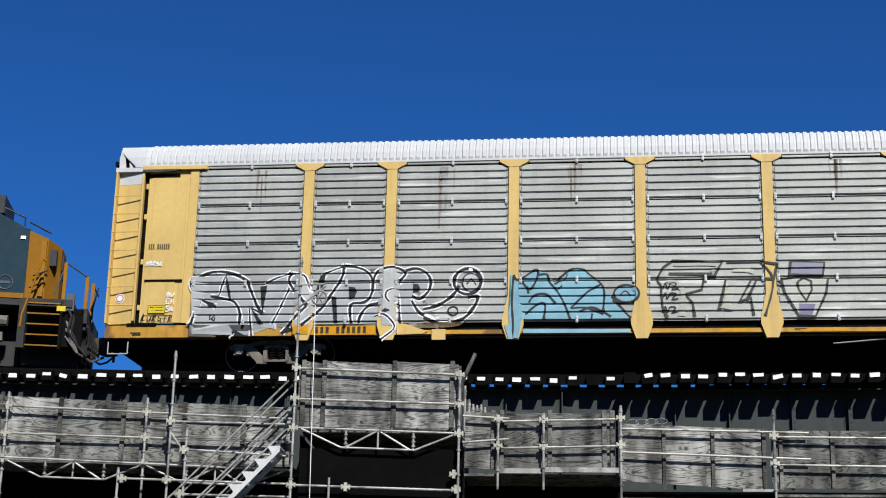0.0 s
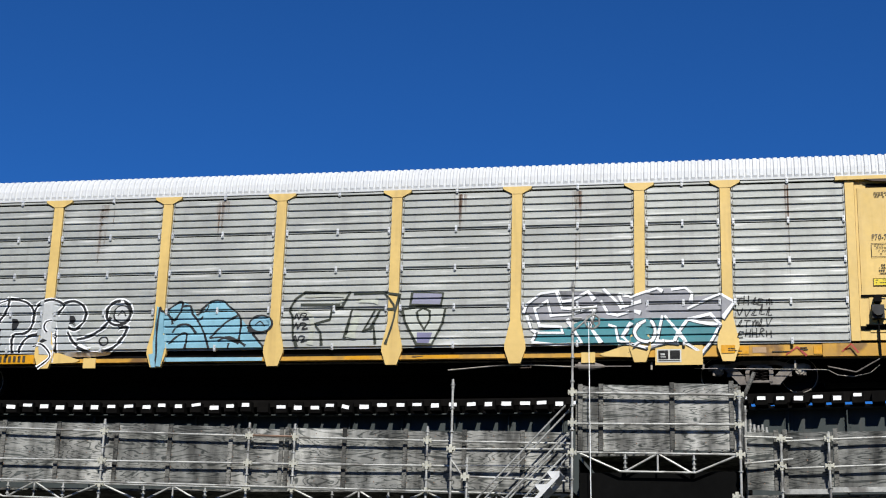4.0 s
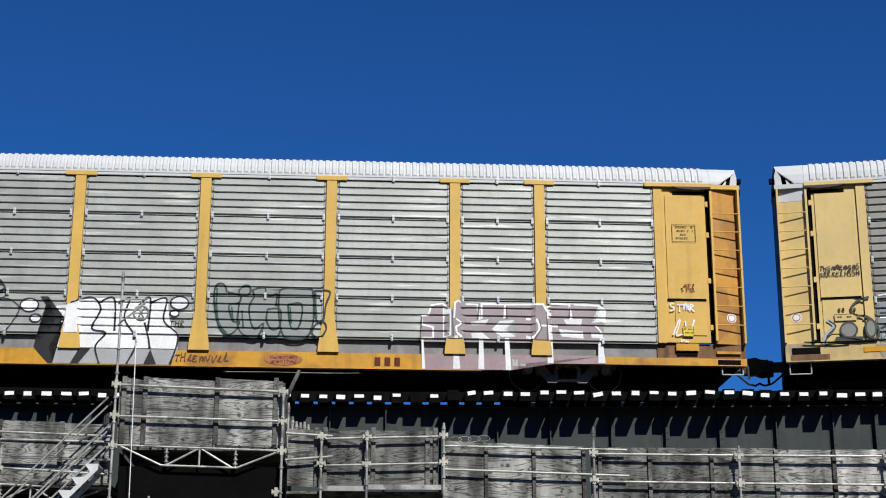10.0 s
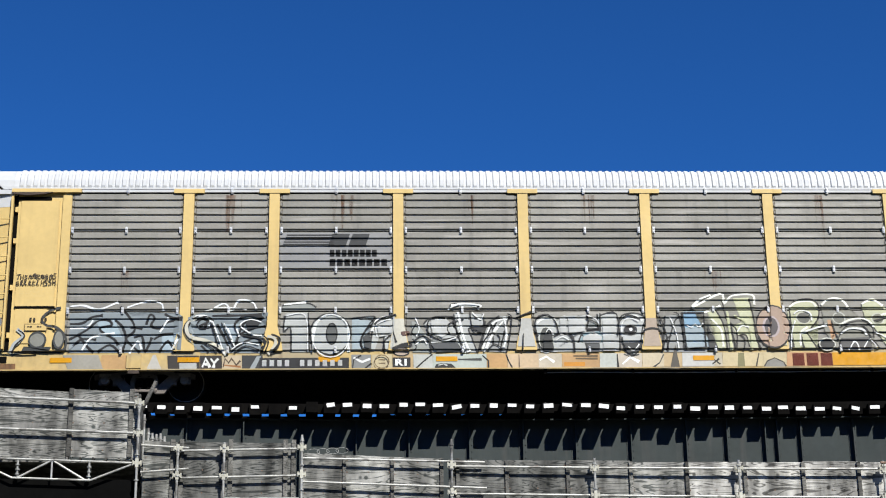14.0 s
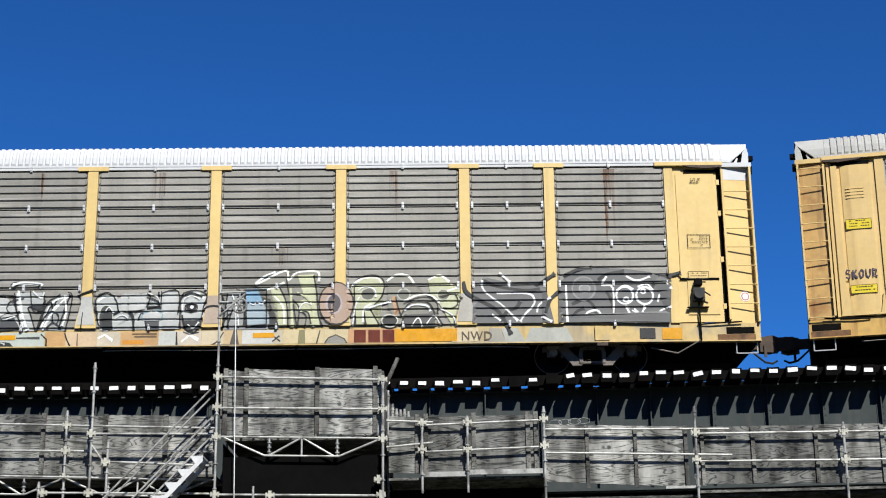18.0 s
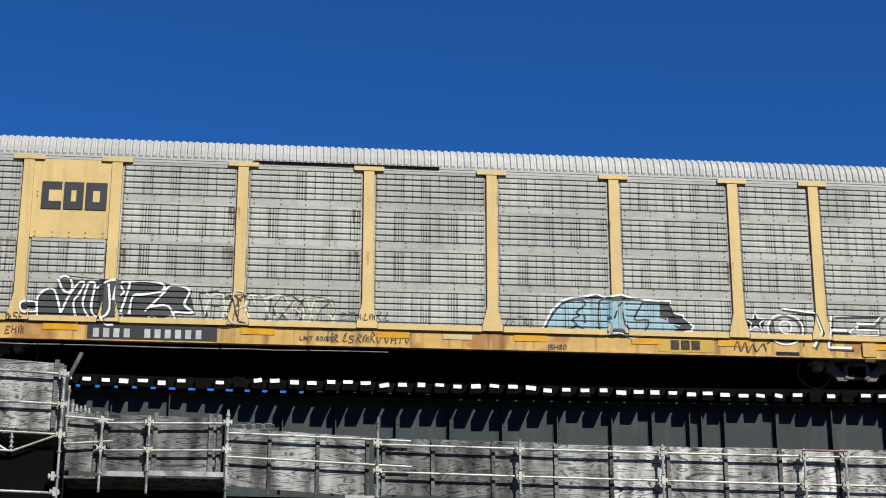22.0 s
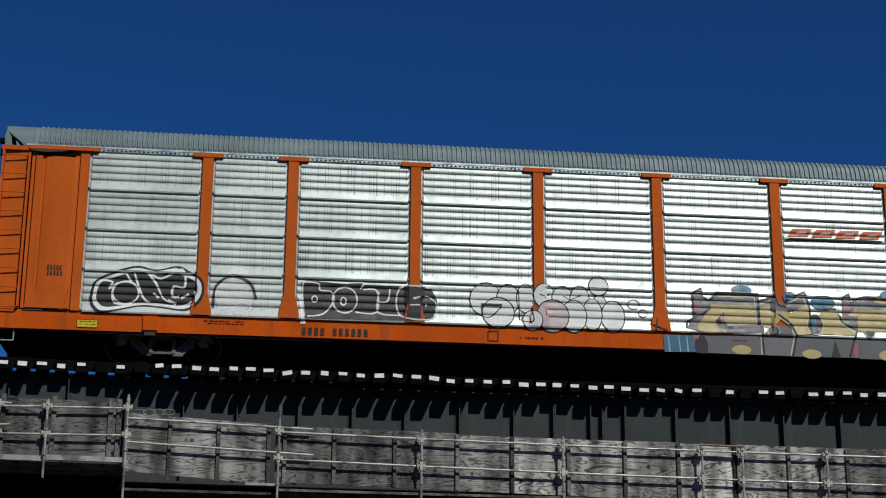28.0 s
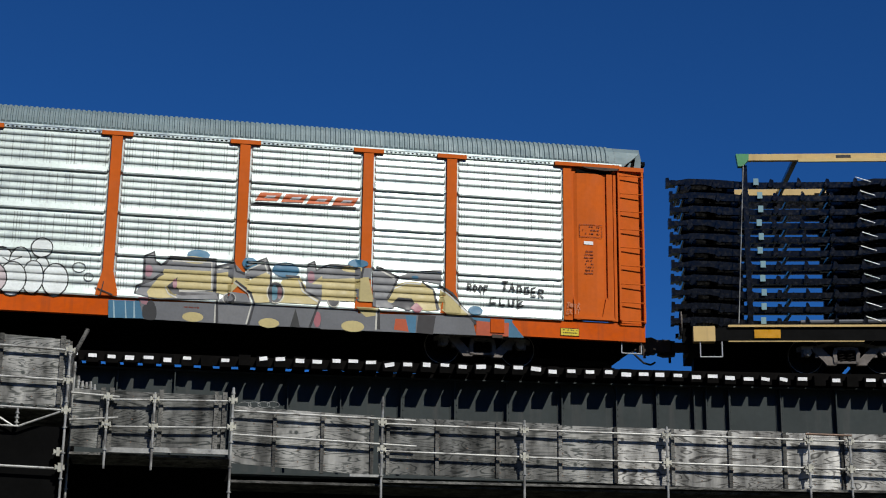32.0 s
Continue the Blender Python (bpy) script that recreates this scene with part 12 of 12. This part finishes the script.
brush("e", INK, 0.027, *disc(-1.73, 1.68, 0.21, 0.34), straight=True, closed=True)
coat("e", (226, 232, 229), *disc(-1.3, 1.75, 0.25, 0.29), straight=True)
brush("e", INK, 0.027, *disc(-1.3, 1.75, 0.25, 0.29), straight=True, closed=True)
coat("e", (226, 232, 229), *disc(-0.87, 1.72, 0.25, 0.27), straight=True)
brush("e", INK, 0.027, *disc(-0.87, 1.72, 0.25, 0.27), straight=True, closed=True)
coat("e", (226, 232, 229), *disc(-0.47, 1.7, 0.23, 0.31), straight=True)
brush("e", INK, 0.027, *disc(-0.47, 1.7, 0.23, 0.31), straight=True, closed=True)
coat("e", (226, 232, 229), *disc(-0.01, 1.5, 0.18, 0.33), straight=True)
brush("e", INK, 0.027, *disc(-0.01, 1.5, 0.18, 0.33), straight=True, closed=True)
coat("e", (226, 232, 229), *disc(-0.03, 2.03, 0.23, 0.22), straight=True)
brush("e", INK, 0.027, *disc(-0.03, 2.03, 0.23, 0.22), straight=True, closed=True)
coat("e", (226, 232, 229), *disc(0.3, 1.32, 0.28, 0.37), straight=True)
brush("e", INK, 0.027, *disc(0.3, 1.32, 0.28, 0.37), straight=True, closed=True)
coat("e", (226, 232, 229), *disc(-0.18, 1.35, 0.23, 0.38), straight=True)
brush("e", INK, 0.027, *disc(-0.18, 1.35, 0.23, 0.38), straight=True, closed=True)
coat("e", (226, 232, 229), *disc(-0.61, 1.3, 0.30, 0.38), straight=True)
brush("e", INK, 0.027, *disc(-0.61, 1.3, 0.30, 0.38), straight=True, closed=True)
coat("e", (222, 206, 208), *disc(-1.1, 1.29, 0.38, 0.38), straight=True)
brush("e", INK, 0.027, *disc(-1.1, 1.29, 0.38, 0.38), straight=True, closed=True)
coat("e", (226, 232, 229), *disc(-2.36, 1.32, 0.37, 0.36), straight=True)
brush("e", INK, 0.027, *disc(-2.36, 1.32, 0.37, 0.36), straight=True, closed=True)
coat("e", (226, 232, 229), *disc(-1.57, 1.17, 0.23, 0.23), straight=True)
brush("e", INK, 0.027, *disc(-1.57, 1.17, 0.23, 0.23), straight=True, closed=True)
coat("e", INK, (-2.76, 1.53), (-2.26, 1.53), (-2.29, 1.46), (-2.75, 1.46), straight=True)
brush("e", INK, 0.027, (-2.75, 1.44), (-2.71, 1.23), (-2.52, 1.23), (-2.29, 1.46))
brush("e", INK, 0.027, (-1.41, 1.79), (-1.3, 1.75), (-1.17, 1.8))
brush("e", INK, 0.023, (-0.85, 1.77), (-0.7, 1.68))
brush("e", INK, 0.023, (-0.44, 1.8), (-0.7, 1.68))
brush("e", INK, 0.027, (-1.57, 1.34), (-1.56, 1.14), (-1.8, 1.15), (-1.79, 1.24))
brush("e", INK, 0.023, (-1.89, 1.85), (-1.87, 1.17))
brush("e", (70, 72, 72), 0.018, *disc(0.79, 1.63, 0.14, 0.11), straight=True, closed=True)
brush("e", (70, 72, 72), 0.018, *disc(1.01, 1.42, 0.10, 0.09), straight=True, closed=True)
brush("e", (40, 40, 40), 0.023, (1.34, 1.33), (1.29, 1.02))
brush("e", (40, 40, 40), 0.023, (1.16, 1.19), (1.55, 1.04))
# large cream and grey letters down over the sill
coat("e", (116, 118, 122), (2.14, 0.95), (4.55, 1), (6.96, 0.99), (6.95, 0.55), (4.56, 0.53), (2.24, 0.55), straight=True, label="cream and grey graffiti letters over blue dots")
coat("e", (62, 126, 160), (1.47, 0.94), (2.13, 0.95), (2.25, 0.56), (1.49, 0.54), straight=True)
brush("e", (170, 200, 210), 0.023, (1.58, 0.93), (1.62, 0.54), straight=True)
brush("e", (170, 200, 210), 0.023, (1.83, 0.94), (1.87, 0.55), straight=True)
brush("e", (170, 200, 210), 0.023, (2.02, 0.94), (2.05, 0.56), straight=True)
coat("e", (62, 126, 160), *disc(3.36, 2.06, 0.25, 0.13), straight=True)
coat("e", (62, 126, 160), *disc(4.5, 1.93, 0.17, 0.14), straight=True)
coat("e", (62, 126, 160), *disc(5.31, 1.83, 0.30, 0.17), straight=True)
coat("e", (62, 126, 160), *disc(6.88, 2.04, 0.18, 0.14), straight=True)
coat("e", (40, 40, 42), (2.21, 0.82), (2.39, 0.98), (2.51, 0.79), (2.49, 0.55), (2.24, 0.57))
coat("e", (180, 128, 138), (2.1, 1.03), (2.35, 1.02), (2.29, 0.87), (2.19, 0.89), straight=True)
coat("e", (134, 135, 137), (2.19, 1.94), (2.39, 2.07), (2.43, 1.87), (2.55, 1.79), (2.67, 1.84), (2.73, 1.98), (3.75, 1.98), (3.76, 1.24), (3.87, 1.07), (2.5, 1), (2.03, 1.11), (2.22, 1.39), straight=True)
coat("e", (218, 200, 136), (2.28, 1.16), (2.59, 1.61), (2.63, 1.7), (2.96, 1.7), (3.68, 1.71), (3.71, 1.24), (2.98, 1.26), (2.7, 1.33), (2.73, 1.18), (2.9, 1.06), (2.57, 1.02), (2.33, 1.04), straight=True)
coat("e", (218, 200, 136), *disc(3.28, 1.94, 0.27, 0.08), straight=True)
coat("e", (218, 200, 136), *disc(3.31, 0.65, 0.23, 0.11), straight=True)
coat("e", (218, 200, 136), *disc(4.98, 0.6, 0.23, 0.11), straight=True)
coat("e", (218, 200, 136), *disc(6.83, 0.65, 0.28, 0.12), straight=True)
coat("e", (180, 128, 140), *disc(2.29, 1.64, 0.09, 0.14), straight=True)
coat("e", (58, 56, 60), (2.93, 1.53), (2.71, 1.31), (2.85, 1.15), (3.04, 1.11), (3.78, 1.19), (3.04, 1.19), (2.9, 1.32), straight=True)
coat("e", (180, 128, 140), *disc(2.88, 1.38, 0.05, 0.11), straight=True)
coat("e", (134, 135, 137), (3.79, 1.85), (4.14, 1.93), (4.39, 1.68), (4.86, 2.07), (4.97, 1.73), (4.29, 1.54), (3.77, 1.67), straight=True)
coat("e", (218, 200, 136), (3.73, 1.65), (4.11, 1.73), (4.17, 1.58), (4.54, 1.57), (4.88, 1.76), (4.98, 1.68), (4.98, 1.06), (4.64, 1.03), (4.55, 1.26), (4.29, 1.43), (4.12, 1.24), (3.96, 1.19), (3.76, 1.24), straight=True)
coat("e", (134, 135, 137), (4.12, 1.25), (4.46, 1.22), (4.58, 1.01), (4.51, 0.54), (3.88, 0.55), (3.87, 1.07), straight=True)
coat("e", (60, 60, 64), *disc(4.08, 1.1, 0.14, 0.13), straight=True)
brush("e", (210, 208, 200), 0.023, *disc(4.08, 1.1, 0.14, 0.13), straight=True, closed=True)
coat("e", (120, 120, 124), *disc(4.09, 1.1, 0.07, 0.06), straight=True)
coat("e", (218, 200, 136), (5.24, 1.6), (5.62, 1.69), (5.83, 1.36), (6.1, 1.2), (6.06, 1.07), (5.24, 1.07), (4.98, 1.07), straight=True)
coat("e", (52, 52, 56), *disc(5.1, 1.3, 0.19, 0.25), straight=True)
brush("e", (216, 212, 190), 0.027, *disc(5.1, 1.3, 0.19, 0.25), straight=True, closed=True)
coat("e", (70, 130, 150), *disc(5.07, 1.29, 0.08, 0.18), straight=True)
coat("e", (120, 70, 80), *disc(5.19, 1.3, 0.05, 0.15), straight=True)
coat("e", (134, 135, 137), (5.79, 1.98), (5.94, 2.06), (5.99, 1.86), (6.14, 1.95), (6.31, 2.01), (6.96, 2), (6.96, 1.2), (6.1, 1.16), (5.77, 1.36), straight=True)
coat("e", (218, 200, 136), (6.27, 1.87), (6.92, 1.93), (6.92, 1.29), (6.53, 1.35), (6.23, 1.54), (5.89, 1.54), straight=True)
coat("e", (180, 128, 140), *disc(5.88, 1.7, 0.08, 0.14), straight=True)
coat("e", (50, 50, 54), *disc(6.4, 1.22, 0.14, 0.19), straight=True)
brush("e", (210, 206, 190), 0.023, *disc(6.4, 1.22, 0.14, 0.19), straight=True, closed=True)
coat("e", (44, 46, 44), (5.56, 0.96), (5.67, 0.55), (5.45, 0.54), straight=True)
coat("e", (190, 110, 120), *disc(6.05, 0.74, 0.08, 0.18), straight=True)
brush("e", (46, 46, 50), 0.041, (2.73, 1.98), (3.75, 1.98), (3.76, 1.24), straight=True)
brush("e", (46, 46, 50), 0.041, (2.18, 1.95), (2.39, 2.07), (2.43, 1.87), (2.55, 1.79), (2.67, 1.84), (2.73, 1.98), straight=True)
brush("e", (46, 46, 50), 0.041, (2.19, 1.94), (2.21, 1.42), (2.38, 1.43), (2.61, 1.61), straight=True)
brush("e", (46, 46, 50), 0.041, (2.03, 1.11), (2.05, 1.28), (2.36, 1.43), straight=True)
brush("e", (46, 46, 50), 0.041, (4.2, 1.51), (4.55, 1.26), (4.64, 1.01), (4.56, 0.66), (4.52, 0.52), straight=True)
brush("e", (46, 46, 50), 0.041, (3.77, 1.82), (4.15, 1.93), (4.21, 1.73), (4.4, 1.68), straight=True)
brush("e", (46, 46, 50), 0.041, (4.37, 1.82), (4.86, 2.08), (4.98, 1.76), (5, 1.06), straight=True)
brush("e", (46, 46, 50), 0.041, (3.82, 1.06), (3.84, 0.54), straight=True)
brush("e", (46, 46, 50), 0.041, (5.79, 1.98), (5.94, 2.06), (5.99, 1.86), (6.14, 1.95), (6.31, 2.01), (6.96, 2), straight=True)
brush("e", (46, 46, 50), 0.041, (5.66, 1.58), (5.77, 1.36), (6.1, 1.2), (5.89, 0.55), straight=True)
brush("e", (46, 46, 50), 0.041, (5.31, 1.7), (5.62, 1.68), straight=True)
brush("e", (222, 220, 208), 0.027, (2.79, 1.9), (3.66, 1.91), (3.69, 1.27), (2.98, 1.22), straight=True)
brush("e", (222, 220, 208), 0.027, (3.81, 1.76), (4.11, 1.85), straight=True)
brush("e", (222, 220, 208), 0.027, (4.45, 1.78), (4.83, 1.98), (4.91, 1.73), straight=True)
brush("e", (222, 220, 208), 0.027, (4.17, 1.47), (4.5, 1.24), (4.58, 1), (4.48, 0.55), straight=True)
brush("e", (222, 220, 208), 0.027, (3.78, 1.04), (3.79, 0.54), straight=True)
brush("e", (222, 220, 208), 0.027, (2.67, 1.3), (2.75, 1.14), (2.94, 1.05), straight=True)
brush("e", (222, 220, 208), 0.027, (5.6, 1.63), (5.7, 1.36), (6.05, 1.14), straight=True)
coat("e", (134, 135, 137), (6.13, 1.93), (7.25, 1.98), (7.23, 1.73), (6.13, 1.68), straight=True)
coat("e", (218, 200, 136), (6.13, 1.66), (7.17, 1.76), (7.31, 1.19), (6.13, 1.19), straight=True)
coat("e", (218, 200, 136), *disc(6.81, 1.93, 0.25, 0.07), straight=True)
coat("e", (62, 126, 160), *disc(6.93, 2.07, 0.23, 0.09), straight=True)
coat("e", (134, 135, 137), (7.27, 1.93), (7.44, 2.03), (7.85, 1.83), (7.73, 1.55), (7.62, 1.3), (7.77, 1.07), (7.28, 1.09), straight=True)
coat("e", (134, 135, 137), (7.82, 1.8), (8.12, 1.95), (8.85, 2.05), (8.85, 1.7), (8.41, 1.76), straight=True)
coat("e", (218, 200, 136), (7.62, 1.25), (7.73, 1.55), (8.02, 1.71), (8.4, 1.71), (8.66, 1.54), (8.76, 1.11), (8.3, 1.09), (8.01, 1.32), (7.73, 1.21))
coat("e", (50, 50, 54), (7.7, 1.16), (7.86, 1.34), (8.17, 1.33), (8.31, 1.14), (8.1, 1.04), straight=True)
coat("e", (218, 200, 136), (8.82, 1.56), (9.27, 1.28), (9.52, 1.02), (9.08, 0.92), (8.78, 1.16), straight=True)
coat("e", (62, 126, 160), *disc(8.24, 1.83, 0.08, 0.04), straight=True)
coat("e", (116, 118, 122), (6.13, 0.9), (9.56, 1), (9.66, 0.56), (6.13, 0.52), straight=True)
coat("e", (206, 86, 30), (7.81, 0.85), (8.21, 0.84), (8.15, 0.56), (7.78, 0.59), straight=True)
coat("e", (62, 126, 160), (8.03, 0.94), (8.29, 0.94), (8.27, 0.54), (8.12, 0.55), straight=True)
coat("e", (44, 40, 42), (8.33, 0.97), (8.73, 0.96), (8.67, 0.53), (8.29, 0.55), straight=True)
coat("e", (218, 200, 136), (6.9, 1.06), (7.43, 1.06), (7.38, 0.9), (7.14, 0.85), straight=True)
coat("e", (218, 200, 136), *disc(6.85, 0.62, 0.26, 0.13), straight=True)
coat("e", (62, 126, 160), *disc(9.64, 1.13, 0.17, 0.11), straight=True)
coat("e", (206, 86, 30), (9.67, 0.94), (10.44, 0.93), (10.43, 0.57), (9.66, 0.56), straight=True)
coat("e", (62, 126, 160), (9.51, 0.97), (10.5, 0.97), (10.5, 0.9), (10.24, 0.87), (9.66, 0.9), straight=True)
coat("e", (62, 126, 160), (10.42, 0.89), (10.5, 0.9), (10.77, 0.56), (10.41, 0.55), straight=True)
coat("e", (190, 120, 132), (8.14, 1.11), (8.28, 1.25), (8.43, 1.1), (8.3, 0.96), straight=True)
brush("e", (46, 46, 50), 0.045, (7.34, 2.04), (7.85, 1.81), (7.73, 1.5), (7.62, 1.3), straight=True)
brush("e", (46, 46, 50), 0.045, (8.79, 1.68), (9.09, 1.49), (9.65, 0.82), straight=True)
brush("e", (46, 46, 50), 0.045, (7.43, 1.04), (7.43, 0.58), straight=True)
brush("e", (46, 46, 50), 0.045, (7.05, 1.97), (7, 1.73), straight=True)
brush("e", (46, 46, 50), 0.045, (8.4, 1.73), (8.67, 1.56), (8.78, 1.09), straight=True)
brush("e", (222, 220, 208), 0.03, (8.82, 1.59), (9.08, 1.4), (9.51, 1), straight=True)
brush("e", (222, 220, 208), 0.03, (7.77, 1.54), (8.04, 1.68), (8.38, 1.68), straight=True)
brush("e", (222, 220, 208), 0.03, (7.39, 1.98), (7.77, 1.78), straight=True)
brush("e", (222, 220, 208), 0.03, (7.38, 1.03), (7.37, 0.57), straight=True)
brush("e", (44, 46, 46), 0.035, (9.46, 1.58), (9.46, 1.76), (9.53, 1.75), (9.53, 1.69), (9.46, 1.67), (9.54, 1.59), straight=True)
brush("e", (44, 46, 46), 0.035, (9.62, 1.75), (9.67, 1.68), (9.63, 1.57), (9.59, 1.64), (9.62, 1.75), straight=True)
brush("e", (44, 46, 46), 0.035, (9.75, 1.74), (9.8, 1.67), (9.76, 1.56), (9.71, 1.63), (9.75, 1.74), straight=True)
brush("e", (44, 46, 46), 0.035, (9.84, 1.54), (9.84, 1.72), (9.93, 1.72), straight=True)
brush("e", (44, 46, 46), 0.035, (9.84, 1.63), (9.9, 1.63), straight=True)
brush("e", (44, 46, 46), 0.035, (10.26, 1.85), (10.39, 1.84), straight=True)
brush("e", (44, 46, 46), 0.035, (10.33, 1.85), (10.31, 1.65), straight=True)
brush("e", (44, 46, 46), 0.035, (10.43, 1.62), (10.49, 1.82), (10.54, 1.63), straight=True)
brush("e", (44, 46, 46), 0.035, (10.45, 1.7), (10.52, 1.71), straight=True)
brush("e", (44, 46, 46), 0.035, (10.72, 1.78), (10.62, 1.76), (10.62, 1.62), (10.71, 1.64), (10.71, 1.7), (10.67, 1.7), straight=True)
brush("e", (44, 46, 46), 0.035, (10.89, 1.75), (10.79, 1.73), (10.79, 1.59), (10.88, 1.61), (10.88, 1.67), (10.84, 1.67), straight=True)
brush("e", (44, 46, 46), 0.035, (11.06, 1.75), (10.95, 1.73), (10.95, 1.55), (11.05, 1.55), straight=True)
brush("e", (44, 46, 46), 0.035, (10.95, 1.64), (11.03, 1.64), straight=True)
brush("e", (44, 46, 46), 0.035, (11.12, 1.51), (11.12, 1.71), (11.22, 1.7), (11.22, 1.64), (11.12, 1.61), (11.23, 1.52), straight=True)
brush("e", (44, 46, 46), 0.035, (10.11, 1.46), (9.99, 1.44), (9.99, 1.32), (10.11, 1.34), straight=True)
brush("e", (44, 46, 46), 0.035, (10.21, 1.46), (10.21, 1.28), (10.32, 1.3), straight=True)
brush("e", (44, 46, 46), 0.035, (10.41, 1.44), (10.42, 1.28), (10.52, 1.29), (10.53, 1.45), straight=True)
brush("e", (44, 46, 46), 0.035, (10.62, 1.25), (10.62, 1.43), (10.74, 1.4), (10.64, 1.34), (10.75, 1.3), (10.62, 1.25), straight=True)
for x in (3.1, 6.9, 8.1):
    marks("e", bars(1, x, 0.88, 0.35, 0.05, 0.5, int(x * 10)), M["red_ink"], 0.016)
for k in range(4):
    a = 4.55 + k * 0.58
    patch("e", [(a, 3.42), (a + 0.5, 3.44), (a + 0.62, 3.64), (a + 0.12, 3.62)], (226, 106, 40), 0.016, "logo_block", "orange slanted logo block")
    patch("e", [(a + 0.2, 3.49), (a + 0.42, 3.5), (a + 0.48, 3.56), (a + 0.26, 3.55)], (220, 222, 222), 0.019, "logo_gap")
patch("e", [(4.42, 3.30), (6.85, 3.36), (6.85, 3.41), (4.6, 3.39)], INK, 0.016, "logo_bar")
plate("e", 11.63, 12.07, 0.66, 0.84, M["placard"], 2, "ink", 97, label="bright yellow warning placard")
plate("e", -11.75, -11.3, 0.66, 0.84, M["placard"], 2, "ink", 98, label="bright yellow warning placard")
marks("e", blocks(11, -6.8, 0.66, 1.53, 0.17, (4,)), M["ink"], 0.010, "car_number")
marks("e", blocks(5, -12.47, 1.95, 0.34, 0.1), M["ink"])
marks("e", blocks(5, -12.47, 1.82, 0.36, 0.1), M["ink"])
marks("e", outline(-2.6, -2.35, 0.66, 0.9, 0.02), M["red_ink"])
marks("e", bars(1, -1.9, 0.78, 0.6, 0.05, 0.5, 99), M["ink"])
table("e", 12.09, 12.64, 3.03, 3.34, 3, 100, "red_ink")
plate("e", 12.2, 12.42, 2.85, 2.93, M["white"], 0)
marks("e", bars(8, 12.2, 2.7, 0.22, 0.04, 0.9, 101), M["red_ink"])
marks("e", bars(2, -9.0, 0.92, 0.9, 0.03, 0.8, 102), M["red_ink"])
scrawl("e", 11.75, 12.1, 1.15, 1.45, 2, (226, 140, 90), 103)


# ---------------------------------------------------------------- the train goes by
def motions():
    along = (
        (0, 0.00), (1, -3.68), (2, -7.45), (2.5, -9.35), (4.5, -16.80), (5, -18.68), (6, -22.45), (7, -26.25), (8, -30.03),
        (9, -33.88), (10, -37.76), (11, -41.58), (12, -45.35), (13, -49.13), (14, -52.93), (15, -56.75), (15.5, -58.67), (17.5, -66.44),
        (18, -68.34), (19, -72.16), (20, -76.02), (21, -79.91), (22, -83.72), (23, -87.45), (24, -91.15), (25, -94.85), (26, -98.54),
        (26.5, -100.39), (28.5, -107.81), (29, -109.69), (30, -113.45), (31, -117.19), (32, -120.95))
    for car, start in TRAIN:
        walk(car, [(t, curve_pose(start + s, SAG, RAIL)) for t, s in along])
    for load, start, seat in FRAMES:
        walk(load, [(t, curve_pose(start + s, SAG, RAIL) @ seat) for t, s in along])
    times = [k * 0.125 for k in range(257)]
    way = np.interp(times, [t for t, s in along], [s for t, s in along])
    for ax in AXLES:
        x, y, z = ax.location
        walk(ax, [(t, pose(x, y, z, 0, math.degrees(s / 0.42), 0)) for t, s in zip(times, way)])


motions()
